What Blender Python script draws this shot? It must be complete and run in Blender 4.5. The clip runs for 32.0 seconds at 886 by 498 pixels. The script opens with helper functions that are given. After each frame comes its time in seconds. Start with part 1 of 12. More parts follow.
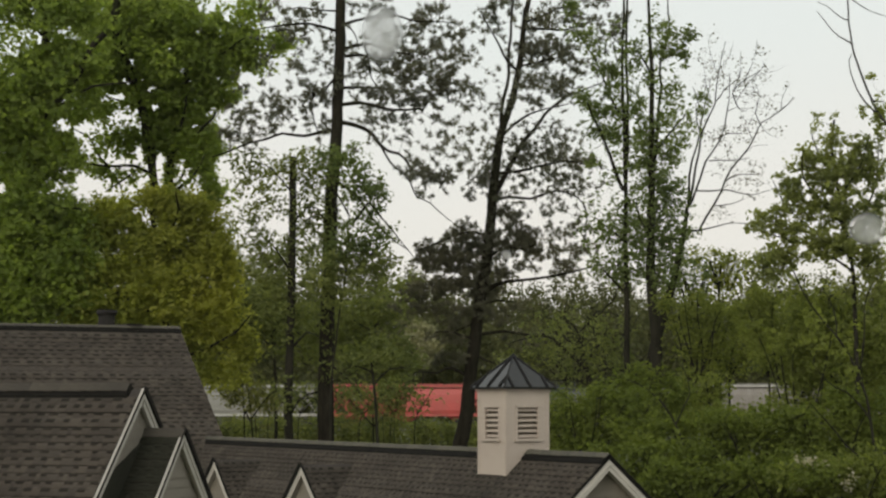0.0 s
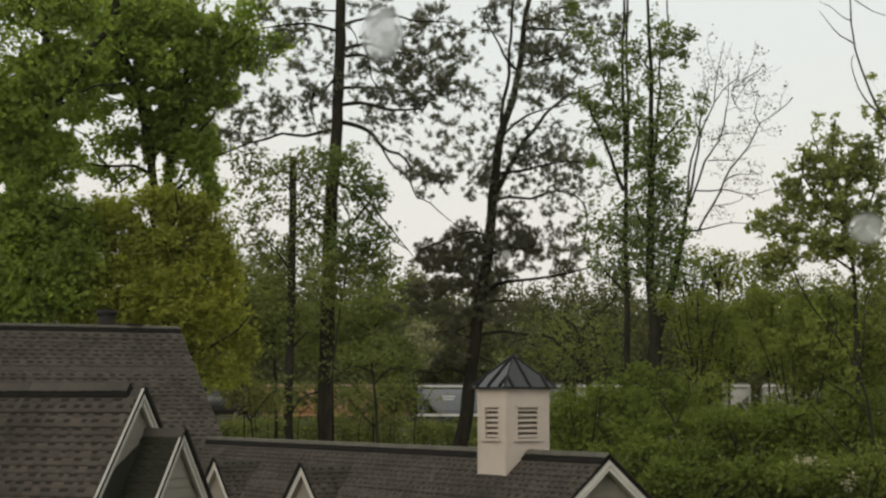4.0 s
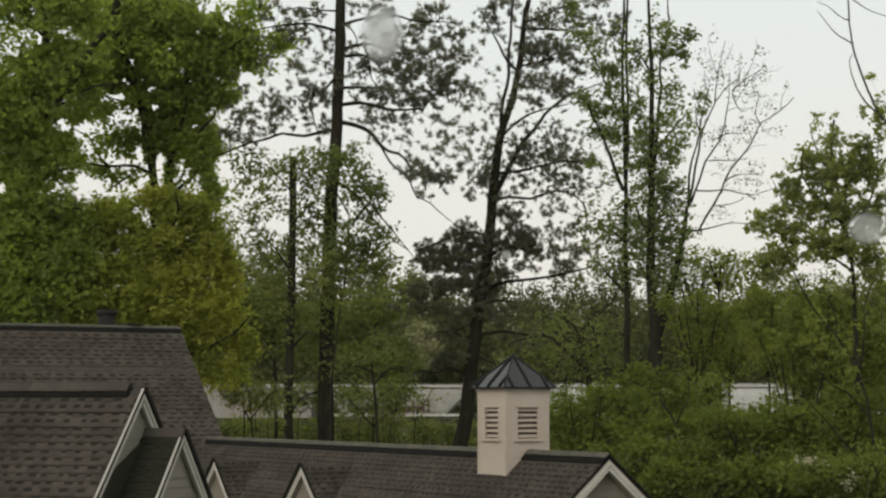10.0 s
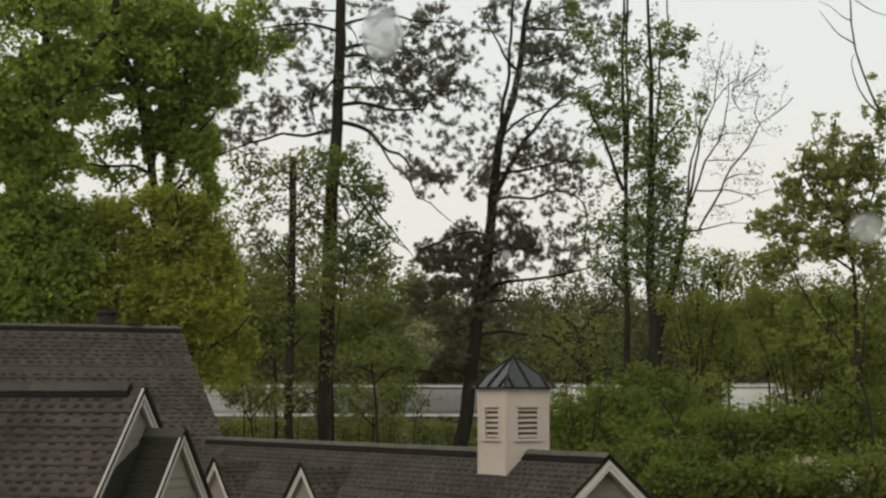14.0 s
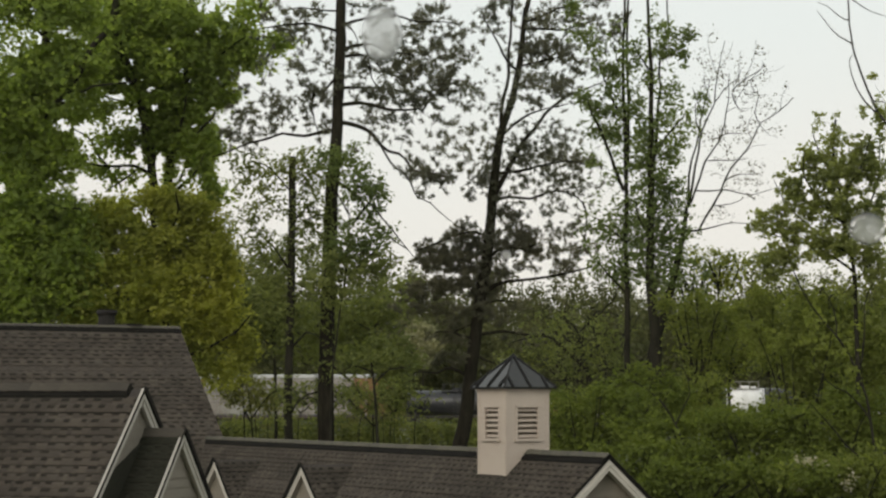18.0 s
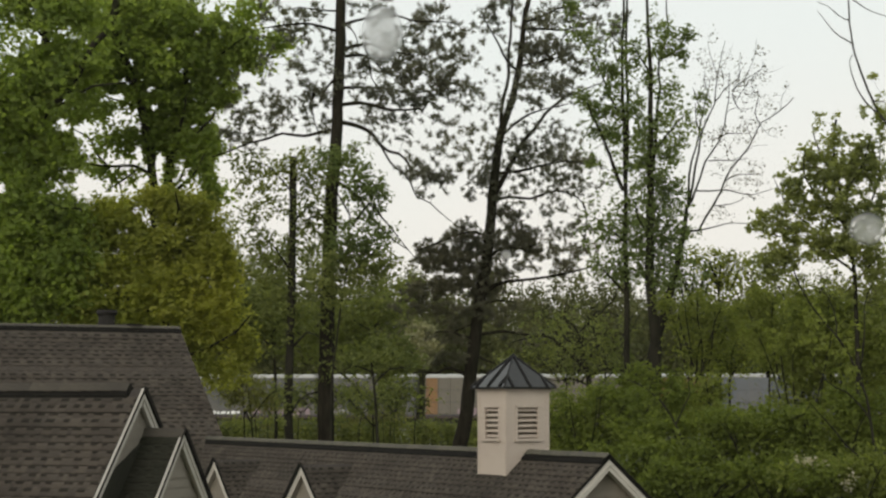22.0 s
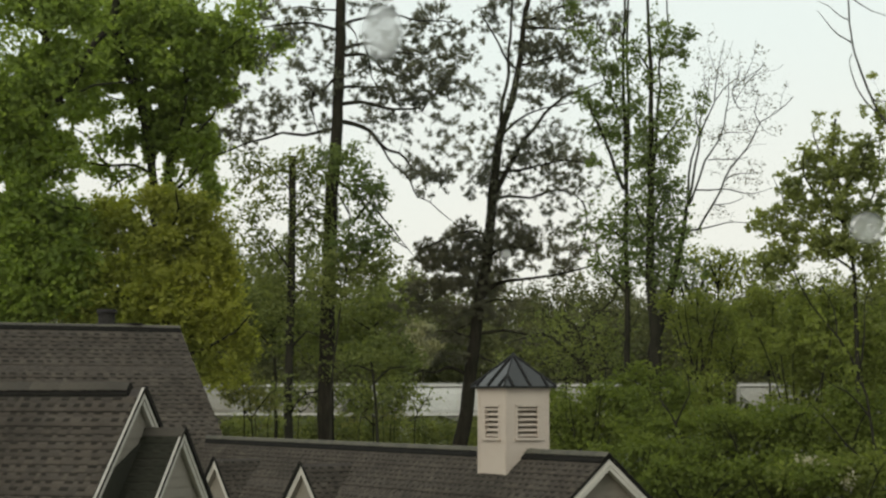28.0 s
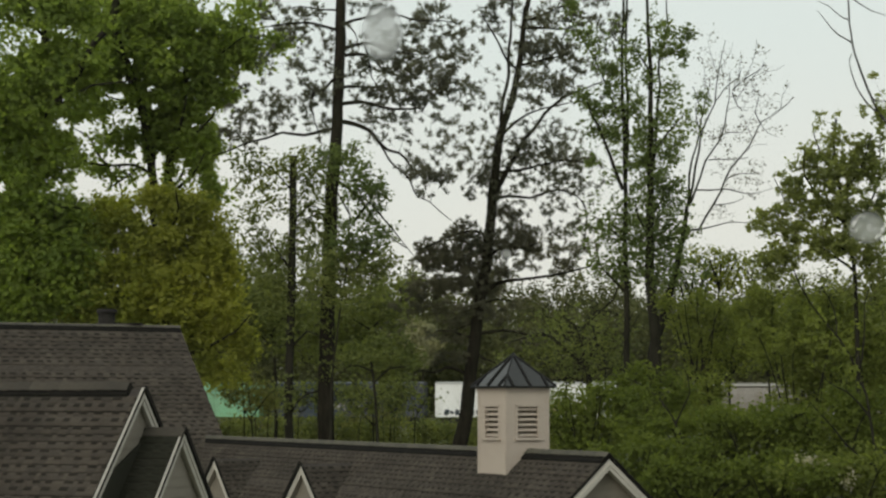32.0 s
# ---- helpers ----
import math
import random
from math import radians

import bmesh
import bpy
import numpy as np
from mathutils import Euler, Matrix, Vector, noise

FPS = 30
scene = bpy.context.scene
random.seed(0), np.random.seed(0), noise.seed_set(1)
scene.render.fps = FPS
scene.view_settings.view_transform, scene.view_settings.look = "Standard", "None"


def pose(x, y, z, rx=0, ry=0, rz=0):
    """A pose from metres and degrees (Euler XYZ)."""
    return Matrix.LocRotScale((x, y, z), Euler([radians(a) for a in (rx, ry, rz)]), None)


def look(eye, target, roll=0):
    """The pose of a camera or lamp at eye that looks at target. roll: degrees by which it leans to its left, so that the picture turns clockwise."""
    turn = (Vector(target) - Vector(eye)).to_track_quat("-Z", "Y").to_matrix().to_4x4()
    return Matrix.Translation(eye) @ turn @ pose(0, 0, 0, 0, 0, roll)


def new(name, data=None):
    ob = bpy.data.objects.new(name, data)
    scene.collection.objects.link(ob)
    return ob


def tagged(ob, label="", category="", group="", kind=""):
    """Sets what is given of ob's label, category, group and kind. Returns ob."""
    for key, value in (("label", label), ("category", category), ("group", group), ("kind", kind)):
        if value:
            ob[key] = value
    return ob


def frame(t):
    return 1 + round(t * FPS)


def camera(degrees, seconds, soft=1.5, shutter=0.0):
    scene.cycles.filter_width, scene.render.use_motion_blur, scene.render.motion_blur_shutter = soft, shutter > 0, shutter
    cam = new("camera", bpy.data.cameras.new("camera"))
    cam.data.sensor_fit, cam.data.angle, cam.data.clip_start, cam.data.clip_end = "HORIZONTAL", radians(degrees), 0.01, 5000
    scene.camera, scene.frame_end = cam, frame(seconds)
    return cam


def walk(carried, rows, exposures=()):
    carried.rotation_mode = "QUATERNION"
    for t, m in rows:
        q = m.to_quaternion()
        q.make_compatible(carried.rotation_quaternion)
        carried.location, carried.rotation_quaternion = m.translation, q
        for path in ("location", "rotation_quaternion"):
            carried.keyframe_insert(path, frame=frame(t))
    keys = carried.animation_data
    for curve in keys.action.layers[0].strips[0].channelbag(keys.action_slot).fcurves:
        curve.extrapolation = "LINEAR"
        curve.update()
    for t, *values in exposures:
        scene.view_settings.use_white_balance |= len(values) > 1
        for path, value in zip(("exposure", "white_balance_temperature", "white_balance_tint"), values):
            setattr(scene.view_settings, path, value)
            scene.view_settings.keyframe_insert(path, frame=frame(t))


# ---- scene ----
cam = camera(29.29, 32.0, soft=2.4)
walk(cam, [(0, pose(0, 0, 7.0, 95.18, 0, 0)), (25, pose(0, 0, 7.0, 95.18, 0, 0)), (28, pose(0, 0, 7.0, 95.153, 0, 0)), (32, pose(0, 0, 7.0, 95.15, 0, 0))], [(0, 0.12, 6500, 10), (17, 0.15, 6500, 10), (23, 0.21, 6500, 10), (25.4, 0.21, 6500, 10), (27.5, 0.25, 6400, 5), (30, 0.22, 6400, 5), (31, 0.07, 6400, 5), (32, 0.02, 6400, 5)])

# ---------------------------------------------------------------- sky and sun
world = bpy.data.worlds.new("overcast_sky")
scene.world = world
world.use_nodes = True
wt = world.node_tree
wt.nodes.clear()
w_out = wt.nodes.new("ShaderNodeOutputWorld")
w_bg = wt.nodes.new("ShaderNodeBackground")
w_sky = wt.nodes.new("ShaderNodeTexSky")
w_sky.sky_type = "NISHITA"
w_sky.sun_disc = False
w_sky.sun_elevation = radians(24)
w_sky.sun_rotation = radians(215)
w_sky.dust_density = 6.0
w_cloud = wt.nodes.new("ShaderNodeMix")
w_cloud.data_type = "RGBA"
w_cloud.inputs["Factor"].default_value = 0.86
# thin cloud: faintly rosy low down, cooler higher up, with soft uneven streaks
w_dir = wt.nodes.new("ShaderNodeTexCoord")
w_streak = wt.nodes.new("ShaderNodeTexNoise")
w_streak.inputs["Scale"].default_value = 5.0
w_streak.inputs["Detail"].default_value = 3.0
w_split = wt.nodes.new("ShaderNodeSeparateXYZ")
w_height = wt.nodes.new("ShaderNodeMath")
w_height.operation = "MULTIPLY_ADD"
w_height.inputs[1].default_value = 0.16
w_ramp = wt.nodes.new("ShaderNodeValToRGB")
w_ramp.color_ramp.elements[0].position = 0.2
w_ramp.color_ramp.elements[0].color = (0.9, 0.862, 0.80, 1)
w_ramp.color_ramp.elements[1].position = 0.3
w_ramp.color_ramp.elements[1].color = (0.862, 0.885, 0.845, 1)
w_scale = wt.nodes.new("ShaderNodeVectorMath")
w_scale.operation = "SCALE"
w_scale.inputs["Scale"].default_value = 10.0
wt.links.new(w_dir.outputs["Generated"], w_split.inputs["Vector"])
wt.links.new(w_dir.outputs["Generated"], w_streak.inputs["Vector"])
wt.links.new(w_streak.outputs["Fac"], w_height.inputs[0])
wt.links.new(w_split.outputs["Z"], w_height.inputs[2])
wt.links.new(w_height.outputs["Value"], w_ramp.inputs["Fac"])
wt.links.new(w_ramp.outputs["Color"], w_scale.inputs[0])
wt.links.new(w_scale.outputs["Vector"], w_cloud.inputs["B"])
w_bg.inputs["Strength"].default_value = 0.0985
wt.links.new(w_sky.outputs["Color"], w_cloud.inputs["A"])
wt.links.new(w_cloud.outputs["Result"], w_bg.inputs["Color"])
wt.links.new(w_bg.outputs["Background"], w_out.inputs["Surface"])

sun_data = bpy.data.lights.new("sun", "SUN")
sun_data.energy = 0.95
sun_data.angle = radians(25)
sun_data.color = (1.0, 0.95, 0.88)
sun = new("sun", sun_data)
sun.matrix_world = look((-40, -50, 55), (0, 40, 5))


# ---------------------------------------------------------------- materials
def ramp_node(nt, stops):
    r = nt.nodes.new("ShaderNodeValToRGB")
    els = r.color_ramp.elements
    while len(els) < len(stops):
        els.new(0.5)
    for el, (p, c) in zip(els, stops):
        el.position, el.color = p, (*c, 1)
    return r


def noise_node(nt, scale, detail=6.0, rough=0.6, stretch=None):
    tc = nt.nodes.new("ShaderNodeTexCoord")
    n = nt.nodes.new("ShaderNodeTexNoise")
    n.inputs["Scale"].default_value = scale
    n.inputs["Detail"].default_value = detail
    n.inputs["Roughness"].default_value = rough
    if stretch:
        mp = nt.nodes.new("ShaderNodeMapping")
        mp.inputs["Scale"].default_value = stretch
        nt.links.new(tc.outputs["Object"], mp.inputs["Vector"])
        nt.links.new(mp.outputs["Vector"], n.inputs["Vector"])
    else:
        nt.links.new(tc.outputs["Object"], n.inputs["Vector"])
    return n


def mixed(nt, mode, fac, a, b):
    m = nt.nodes.new("ShaderNodeMix")
    m.data_type, m.blend_type = "RGBA", mode
    for key, v in (("Factor", fac), ("A", a), ("B", b)):
        if isinstance(v, (int, float)):
            m.inputs[key].default_value = v
        elif isinstance(v, tuple):
            m.inputs[key].default_value = (*v, 1)
        else:
            nt.links.new(v, m.inputs[key])
    return m.outputs["Result"]


def surface(name, dark, light, scale=3.0, rough=0.75, metal=0.0, bump=0.15, fine=40.0, random_by="", spread=0.5,
            stretch=None, stain=None, stain_scale=0.6, stain_amount=0.5, spec=0.4, coat=0.0):
    """A weathered surface: two colours mixed by a coarse noise, a fine grain in colour and relief, stains, and a shift per object or island."""
    m = bpy.data.materials.new(name)
    m.use_nodes = True
    nt = m.node_tree
    b = nt.nodes["Principled BSDF"]
    n1 = noise_node(nt, scale, stretch=stretch)
    r1 = ramp_node(nt, [(0.3, dark), (0.7, light)])
    nt.links.new(n1.outputs["Fac"], r1.inputs["Fac"])
    col = r1.outputs["Color"]
    n2 = noise_node(nt, fine, 4.0, 0.7)
    r2 = ramp_node(nt, [(0.25, (0.62, 0.62, 0.62)), (0.75, (1.3, 1.3, 1.3))])
    nt.links.new(n2.outputs["Fac"], r2.inputs["Fac"])
    col = mixed(nt, "MULTIPLY", 0.6, col, r2.outputs["Color"])
    if stain:
        n3 = noise_node(nt, stain_scale, 8.0, 0.65, stretch)
        r3 = ramp_node(nt, [(0.48, (0, 0, 0)), (0.68, (stain_amount,) * 3)])
        nt.links.new(n3.outputs["Fac"], r3.inputs["Fac"])
        col = mixed(nt, "MIX", r3.outputs["Color"], col, stain)
    if random_by:
        if random_by == "object":
            rnd = nt.nodes.new("ShaderNodeObjectInfo").outputs["Random"]
        else:
            rnd = nt.nodes.new("ShaderNodeNewGeometry").outputs["Random Per Island"]
        lo, hi = 1 - spread, 1 + spread
        r4 = ramp_node(nt, [(0.0, (lo, lo, lo)), (1.0, (hi, hi * 0.98, hi * 0.94))])
        nt.links.new(rnd, r4.inputs["Fac"])
        col = mixed(nt, "MULTIPLY", 1.0, col, r4.outputs["Color"])
    nt.links.new(col, b.inputs["Base Color"])
    b.inputs["Roughness"].default_value = rough
    b.inputs["Metallic"].default_value = metal
    b.inputs["Specular IOR Level"].default_value = spec
    b.inputs["Coat Weight"].default_value = coat
    b.inputs["Coat Roughness"].default_value = 0.1
    if bump:
        bp = nt.nodes.new("ShaderNodeBump")
        bp.inputs["Strength"].default_value = bump
        bp.inputs["Distance"].default_value = 0.02
        nt.links.new(n2.outputs["Fac"], bp.inputs["Height"])
        nt.links.new(bp.outputs["Normal"], b.inputs["Normal"])
    return m


def leaf_material(name, colours, through_light=0.35, rough=0.55):
    """Leaves: a colour per leaf, a broad shift over the crown, and light that passes through the blade."""
    m = bpy.data.materials.new(name)
    m.use_nodes = True
    nt = m.node_tree
    out = nt.nodes["Material Output"]
    b = nt.nodes["Principled BSDF"]
    geo = nt.nodes.new("ShaderNodeNewGeometry")
    k = len(colours) - 1
    r = ramp_node(nt, [(i / k, c) for i, c in enumerate(colours)])
    nt.links.new(geo.outputs["Random Per Island"], r.inputs["Fac"])
    n = noise_node(nt, 0.55, 3.0)
    r2 = ramp_node(nt, [(0.3, (0.5, 0.53, 0.55)), (0.7, (1.4, 1.3, 1.15))])
    nt.links.new(n.outputs["Fac"], r2.inputs["Fac"])
    col = mixed(nt, "MULTIPLY", 0.85, r.outputs["Color"], r2.outputs["Color"])
    nt.links.new(col, b.inputs["Base Color"])
    b.inputs["Roughness"].default_value = rough
    b.inputs["Specular IOR Level"].default_value = 0.08
    t = nt.nodes.new("ShaderNodeBsdfTranslucent")
    nt.links.new(mixed(nt, "MULTIPLY", 1.0, col, (1.5, 1.5, 0.8)), t.inputs["Color"])
    mx = nt.nodes.new("ShaderNodeMixShader")
    mx.inputs["Fac"].default_value = through_light
    nt.links.new(b.outputs["BSDF"], mx.inputs[1])
    nt.links.new(t.outputs["BSDF"], mx.inputs[2])
    nt.links.new(mx.outputs["Shader"], out.inputs["Surface"])
    return m


def shingle_material(name, dark, light, by, spread=0.2):
    return surface(name, dark, light, 1.2, 0.95, bump=0.5, fine=90, random_by=by, spread=spread,
                   stain=(0.03, 0.027, 0.023), stain_scale=0.7, stain_amount=0.6, spec=0.15)


M_SHINGLE = shingle_material("roof_shingle", (0.052, 0.0435, 0.037), (0.082, 0.0715, 0.061), "object", 0.16)
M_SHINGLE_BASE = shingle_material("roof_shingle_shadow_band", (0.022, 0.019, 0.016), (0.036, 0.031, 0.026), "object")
M_SHINGLE_FAR = shingle_material("roof_shingle_joined", (0.052, 0.0435, 0.037), (0.082, 0.0715, 0.061), "island", 0.18)
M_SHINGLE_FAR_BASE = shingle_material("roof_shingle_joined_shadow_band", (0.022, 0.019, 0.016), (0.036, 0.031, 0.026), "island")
M_SHINGLE_DARK = shingle_material("near_black_shingle", (0.017, 0.018, 0.013), (0.028, 0.028, 0.021), "object")
M_CAP = surface("ridge_shingle", (0.078, 0.074, 0.06), (0.115, 0.11, 0.09), 3, 0.95, bump=0.5, fine=80, random_by="object", spread=0.15,
                stain=(0.082, 0.085, 0.06), stain_scale=1.2, stain_amount=0.5, spec=0.15)
M_CAP_BROWN = surface("brown_ridge_shingle", (0.052, 0.046, 0.039), (0.078, 0.07, 0.059), 3, 0.95, bump=0.5, fine=80, random_by="object", spread=0.15, spec=0.15)
M_DECK = surface("roof_deck", (0.03, 0.025, 0.022), (0.05, 0.042, 0.037), 3, 0.95, bump=0.2)
M_BLACK_EDGE = surface("near_black_edge", (0.006, 0.0055, 0.005), (0.012, 0.011, 0.01), 4, 0.9, bump=0.1, spec=0.1)
M_TRIM = surface("white_trim_paint", (0.43, 0.405, 0.36), (0.5, 0.47, 0.42), 1.5, 0.6, bump=0.08, stain=(0.45, 0.42, 0.36), stain_scale=1.4, stain_amount=0.35)
M_SIDING = surface("tan_siding", (0.172, 0.152, 0.121), (0.211, 0.187, 0.152), 1.5, 0.7, bump=0.1, stain=(0.1, 0.085, 0.065), stain_amount=0.4)
M_CUPOLA = surface("cream_cupola_paint", (0.42, 0.355, 0.30), (0.48, 0.41, 0.35), 1.3, 0.55, bump=0.06, stain=(0.42, 0.36, 0.29), stain_scale=1.8, stain_amount=0.35)
M_LOUVRE = surface("louvre_dark", (0.1, 0.085, 0.06), (0.16, 0.13, 0.1), 4, 0.8)
M_METAL = surface("slate_enamel_roof", (0.006, 0.0062, 0.007), (0.011, 0.0115, 0.0125), 2, 0.12, 0.0, bump=0.02, stain=(0.02, 0.02, 0.02), stain_amount=0.4, spec=0.5)
M_SEAM = surface("dark_metal_seam", (0.008, 0.008, 0.009), (0.014, 0.014, 0.015), 4, 0.6, bump=0.05, spec=0.2)
M_VENT = surface("rusty_dark_vent", (0.01, 0.009, 0.009), (0.022, 0.019, 0.017), 6, 0.7, spec=0.2)
M_BARK_PINE = surface("pine_bark", (0.009, 0.008, 0.0062), (0.032, 0.0265, 0.02), 6, 0.98, bump=0.9, fine=18, stretch=(1, 1, 0.25), stain=(0.026, 0.03, 0.015), stain_amount=0.6, spec=0.1)
M_BARK_GREY = surface("grey_bark", (0.011, 0.0105, 0.0078), (0.033, 0.030, 0.022), 5, 0.98, bump=0.7, fine=20, stretch=(1, 1, 0.3), stain=(0.028, 0.034, 0.014), stain_amount=0.6, spec=0.1)
M_BARK_PALE = surface("pale_grey_bark", (0.035, 0.033, 0.029), (0.085, 0.078, 0.068), 6, 0.95, bump=0.5, fine=22, stretch=(1, 1, 0.3), stain=(0.05, 0.05, 0.04), stain_amount=0.5, spec=0.1)
M_GROUND = surface("forest_floor", (0.045, 0.05, 0.02), (0.09, 0.085, 0.045), 0.35, 0.98, bump=0.6, fine=6, stain=(0.05, 0.085, 0.02), stain_scale=0.08, stain_amount=0.8)
M_BALLAST = surface("track_ballast", (0.12, 0.115, 0.11), (0.24, 0.23, 0.22), 4, 0.95, bump=0.8, fine=14)
M_RAIL = surface("rusty_rail", (0.06, 0.04, 0.03), (0.14, 0.09, 0.07), 3, 0.5, 0.7)
M_TIE = surface("creosote_tie", (0.03, 0.025, 0.02), (0.06, 0.05, 0.04), 4, 0.9)

L_OAK = leaf_material("green_hardwood_leaf", [(0.211, 0.271, 0.085), (0.242, 0.312, 0.098), (0.273, 0.353, 0.111), (0.225, 0.290, 0.091)], 0.72)
L_YELLOW = leaf_material("yellow_green_leaf", [(0.252, 0.274, 0.063), (0.290, 0.315, 0.072), (0.328, 0.356, 0.081), (0.270, 0.293, 0.067)], 0.58)
L_OLIVE_TOP = leaf_material("olive_spring_leaf", [(0.224, 0.254, 0.063), (0.258, 0.292, 0.072), (0.292, 0.330, 0.081), (0.240, 0.272, 0.067)], 0.62)
L_FRESH = leaf_material("fresh_spring_leaf", [(0.117, 0.157, 0.063), (0.135, 0.180, 0.072), (0.153, 0.203, 0.081), (0.126, 0.167, 0.067)], 0.55)
L_MAPLE = leaf_material("light_maple_leaf", [(0.196, 0.224, 0.094), (0.225, 0.258, 0.108), (0.254, 0.292, 0.122), (0.209, 0.240, 0.100)], 0.64)
L_OLIVE = leaf_material("olive_sapling_leaf", [(0.144, 0.174, 0.050), (0.166, 0.200, 0.058), (0.188, 0.226, 0.066), (0.154, 0.186, 0.054)], 0.62)
L_THICKET = leaf_material("thicket_leaf", [(0.111, 0.144, 0.036), (0.128, 0.165, 0.041), (0.145, 0.186, 0.046), (0.119, 0.153, 0.038)], 0.58)
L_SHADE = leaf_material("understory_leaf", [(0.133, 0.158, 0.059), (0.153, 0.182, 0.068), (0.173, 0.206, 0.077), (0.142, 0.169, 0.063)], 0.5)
L_PINE = leaf_material("pine_needle", [(0.106, 0.111, 0.089), (0.122, 0.128, 0.102), (0.138, 0.145, 0.115), (0.113, 0.119, 0.095)], 0.3)
L_PINE_BROWN = leaf_material("browned_pine_needle", [(0.108, 0.108, 0.083), (0.124, 0.124, 0.095), (0.140, 0.140, 0.107), (0.115, 0.115, 0.088)], 0.28)
L_BUD = leaf_material("grey_brown_bud", [(0.131, 0.129, 0.091), (0.150, 0.148, 0.105), (0.169, 0.167, 0.119), (0.140, 0.138, 0.098)], 0.3)
# greyed so that the haze of distance sits in the leaf colour
L_FAR = leaf_material("far_woods_leaf", [(0.080, 0.089, 0.042), (0.092, 0.102, 0.048), (0.104, 0.115, 0.054), (0.086, 0.095, 0.045)], 0.3)
L_DULL = leaf_material("dull_olive_leaf", [(0.15, 0.16, 0.07), (0.172, 0.182, 0.08), (0.193, 0.202, 0.09), (0.159, 0.171, 0.073)], 0.5)
L_PALE = leaf_material("pale_far_leaf", [(0.104, 0.112, 0.064), (0.126, 0.134, 0.076)], 0.3)
L_PUFF = leaf_material("early_leaf_far_tree", [(0.217, 0.222, 0.139), (0.250, 0.255, 0.160), (0.282, 0.288, 0.181), (0.233, 0.237, 0.149)], 0.35)
L_GRASS = leaf_material("weedy_grass", [(0.144, 0.165, 0.052), (0.165, 0.190, 0.060), (0.186, 0.215, 0.068), (0.153, 0.177, 0.056)], 0.45)
L_BLOSSOM = leaf_material("white_blossom", [(0.36, 0.35, 0.27), (0.44, 0.43, 0.34)], 0.3)


# ---------------------------------------------------------------- mesh helpers
def mesh_of(name, bm, material):
    me = bpy.data.meshes.new(name)
    bm.to_mesh(me)
    bm.free()
    if material:
        me.materials.append(material)
    return me


def part(name, bm, material, parent=None, label="", m=None, smooth=False):
    ob = new(name, mesh_of(name, bm, material))
    if smooth:
        for p in ob.data.polygons:
            p.use_smooth = True
    if parent:
        ob.parent = parent
    if m is not None:
        ob.matrix_basis = m
    if label:
        tagged(ob, label)
    return ob


def empty(name, m, label, category, group="", kind=""):
    ob = new(name)
    ob.matrix_basis = m
    return tagged(ob, label, category, group, kind)


def box(bm, cx, cy, cz, sx, sy, sz, bevel=0.0, m=None):
    made = bmesh.ops.create_cube(bm, size=1.0, matrix=Matrix.Translation((cx, cy, cz)) @ Matrix.Diagonal((sx, sy, sz, 1)))
    vs = made["verts"]
    if bevel:
        es = list({e for v in vs for e in v.link_edges})
        res = bmesh.ops.bevel(bm, geom=es, offset=bevel, segments=2, affect="EDGES")
        vs = list({v for f in res["faces"] for v in f.verts} | {v for v in vs if v.is_valid})
    if m is not None:
        bmesh.ops.transform(bm, matrix=m, verts=vs)
    return vs


def cyl(bm, a, b, r1, r2=None, seg=12, caps=True):
    a, b = Vector(a), Vector(b)
    d = b - a
    m = Matrix.Translation((a + b) / 2) @ d.to_track_quat("Z", "Y").to_matrix().to_4x4()
    bmesh.ops.create_cone(bm, cap_ends=caps, segments=seg, radius1=r1, radius2=r1 if r2 is None else r2, depth=d.length, matrix=m)


def prism(bm, outline, extrude):
    """A solid from a flat outline (a list of points) pushed along a vector."""
    e = Vector(extrude)
    lo = [bm.verts.new(Vector(p)) for p in outline]
    hi = [bm.verts.new(Vector(p) + e) for p in outline]
    n = len(lo)
    bm.faces.new(lo[::-1])
    bm.faces.new(hi)
    for i in range(n):
        bm.faces.new((lo[i], lo[(i + 1) % n], hi[(i + 1) % n], hi[i]))
    bmesh.ops.recalc_face_normals(bm, faces=bm.faces)


def mesh_arrays(name, verts, faces_n, nper, material, smooth=False):
    """A mesh from numpy arrays: verts (n, 3), faces as a flat index array with nper corners each."""
    me = bpy.data.meshes.new(name)
    nf = len(faces_n) // nper
    me.vertices.add(len(verts))
    me.vertices.foreach_set("co", np.asarray(verts, dtype=np.float32).ravel())
    me.loops.add(len(faces_n))
    me.loops.foreach_set("vertex_index", np.asarray(faces_n, dtype=np.int32))
    me.polygons.add(nf)
    me.polygons.foreach_set("loop_start", np.arange(nf, dtype=np.int32) * nper)
    me.polygons.foreach_set("loop_total", np.full(nf, nper, dtype=np.int32))
    if smooth:
        me.polygons.foreach_set("use_smooth", np.ones(nf, dtype=bool))
    me.update(calc_edges=True)
    me.materials.append(material)
    return me
# ---------------------------------------------------------------- ground and railway
TRACK_Y, TRACK_YAW, RAIL_Z = 192.0, -7.0, 4.4
TDIR = Vector((math.cos(radians(TRACK_YAW)), math.sin(radians(TRACK_YAW)), 0))


def step01(a, b, v):
    t = min(1.0, max(0.0, (v - a) / (b - a)))
    return t * t * (3 - 2 * t)


def ground_z(x, y):
    """Flat round the houses, then a rise to the woods and the railway bank."""
    z = 4.0 * step01(50, 100, y)
    z += 0.25 * noise.noise(Vector((x * 0.05, y * 0.05, 0))) * step01(50, 70, y)
    off = abs((y - TRACK_Y) * math.cos(radians(TRACK_YAW)) - x * math.sin(radians(TRACK_YAW)))
    bank = 1 - step01(2.4, 6.0, off)
    return z * (1 - bank) + 3.9 * bank


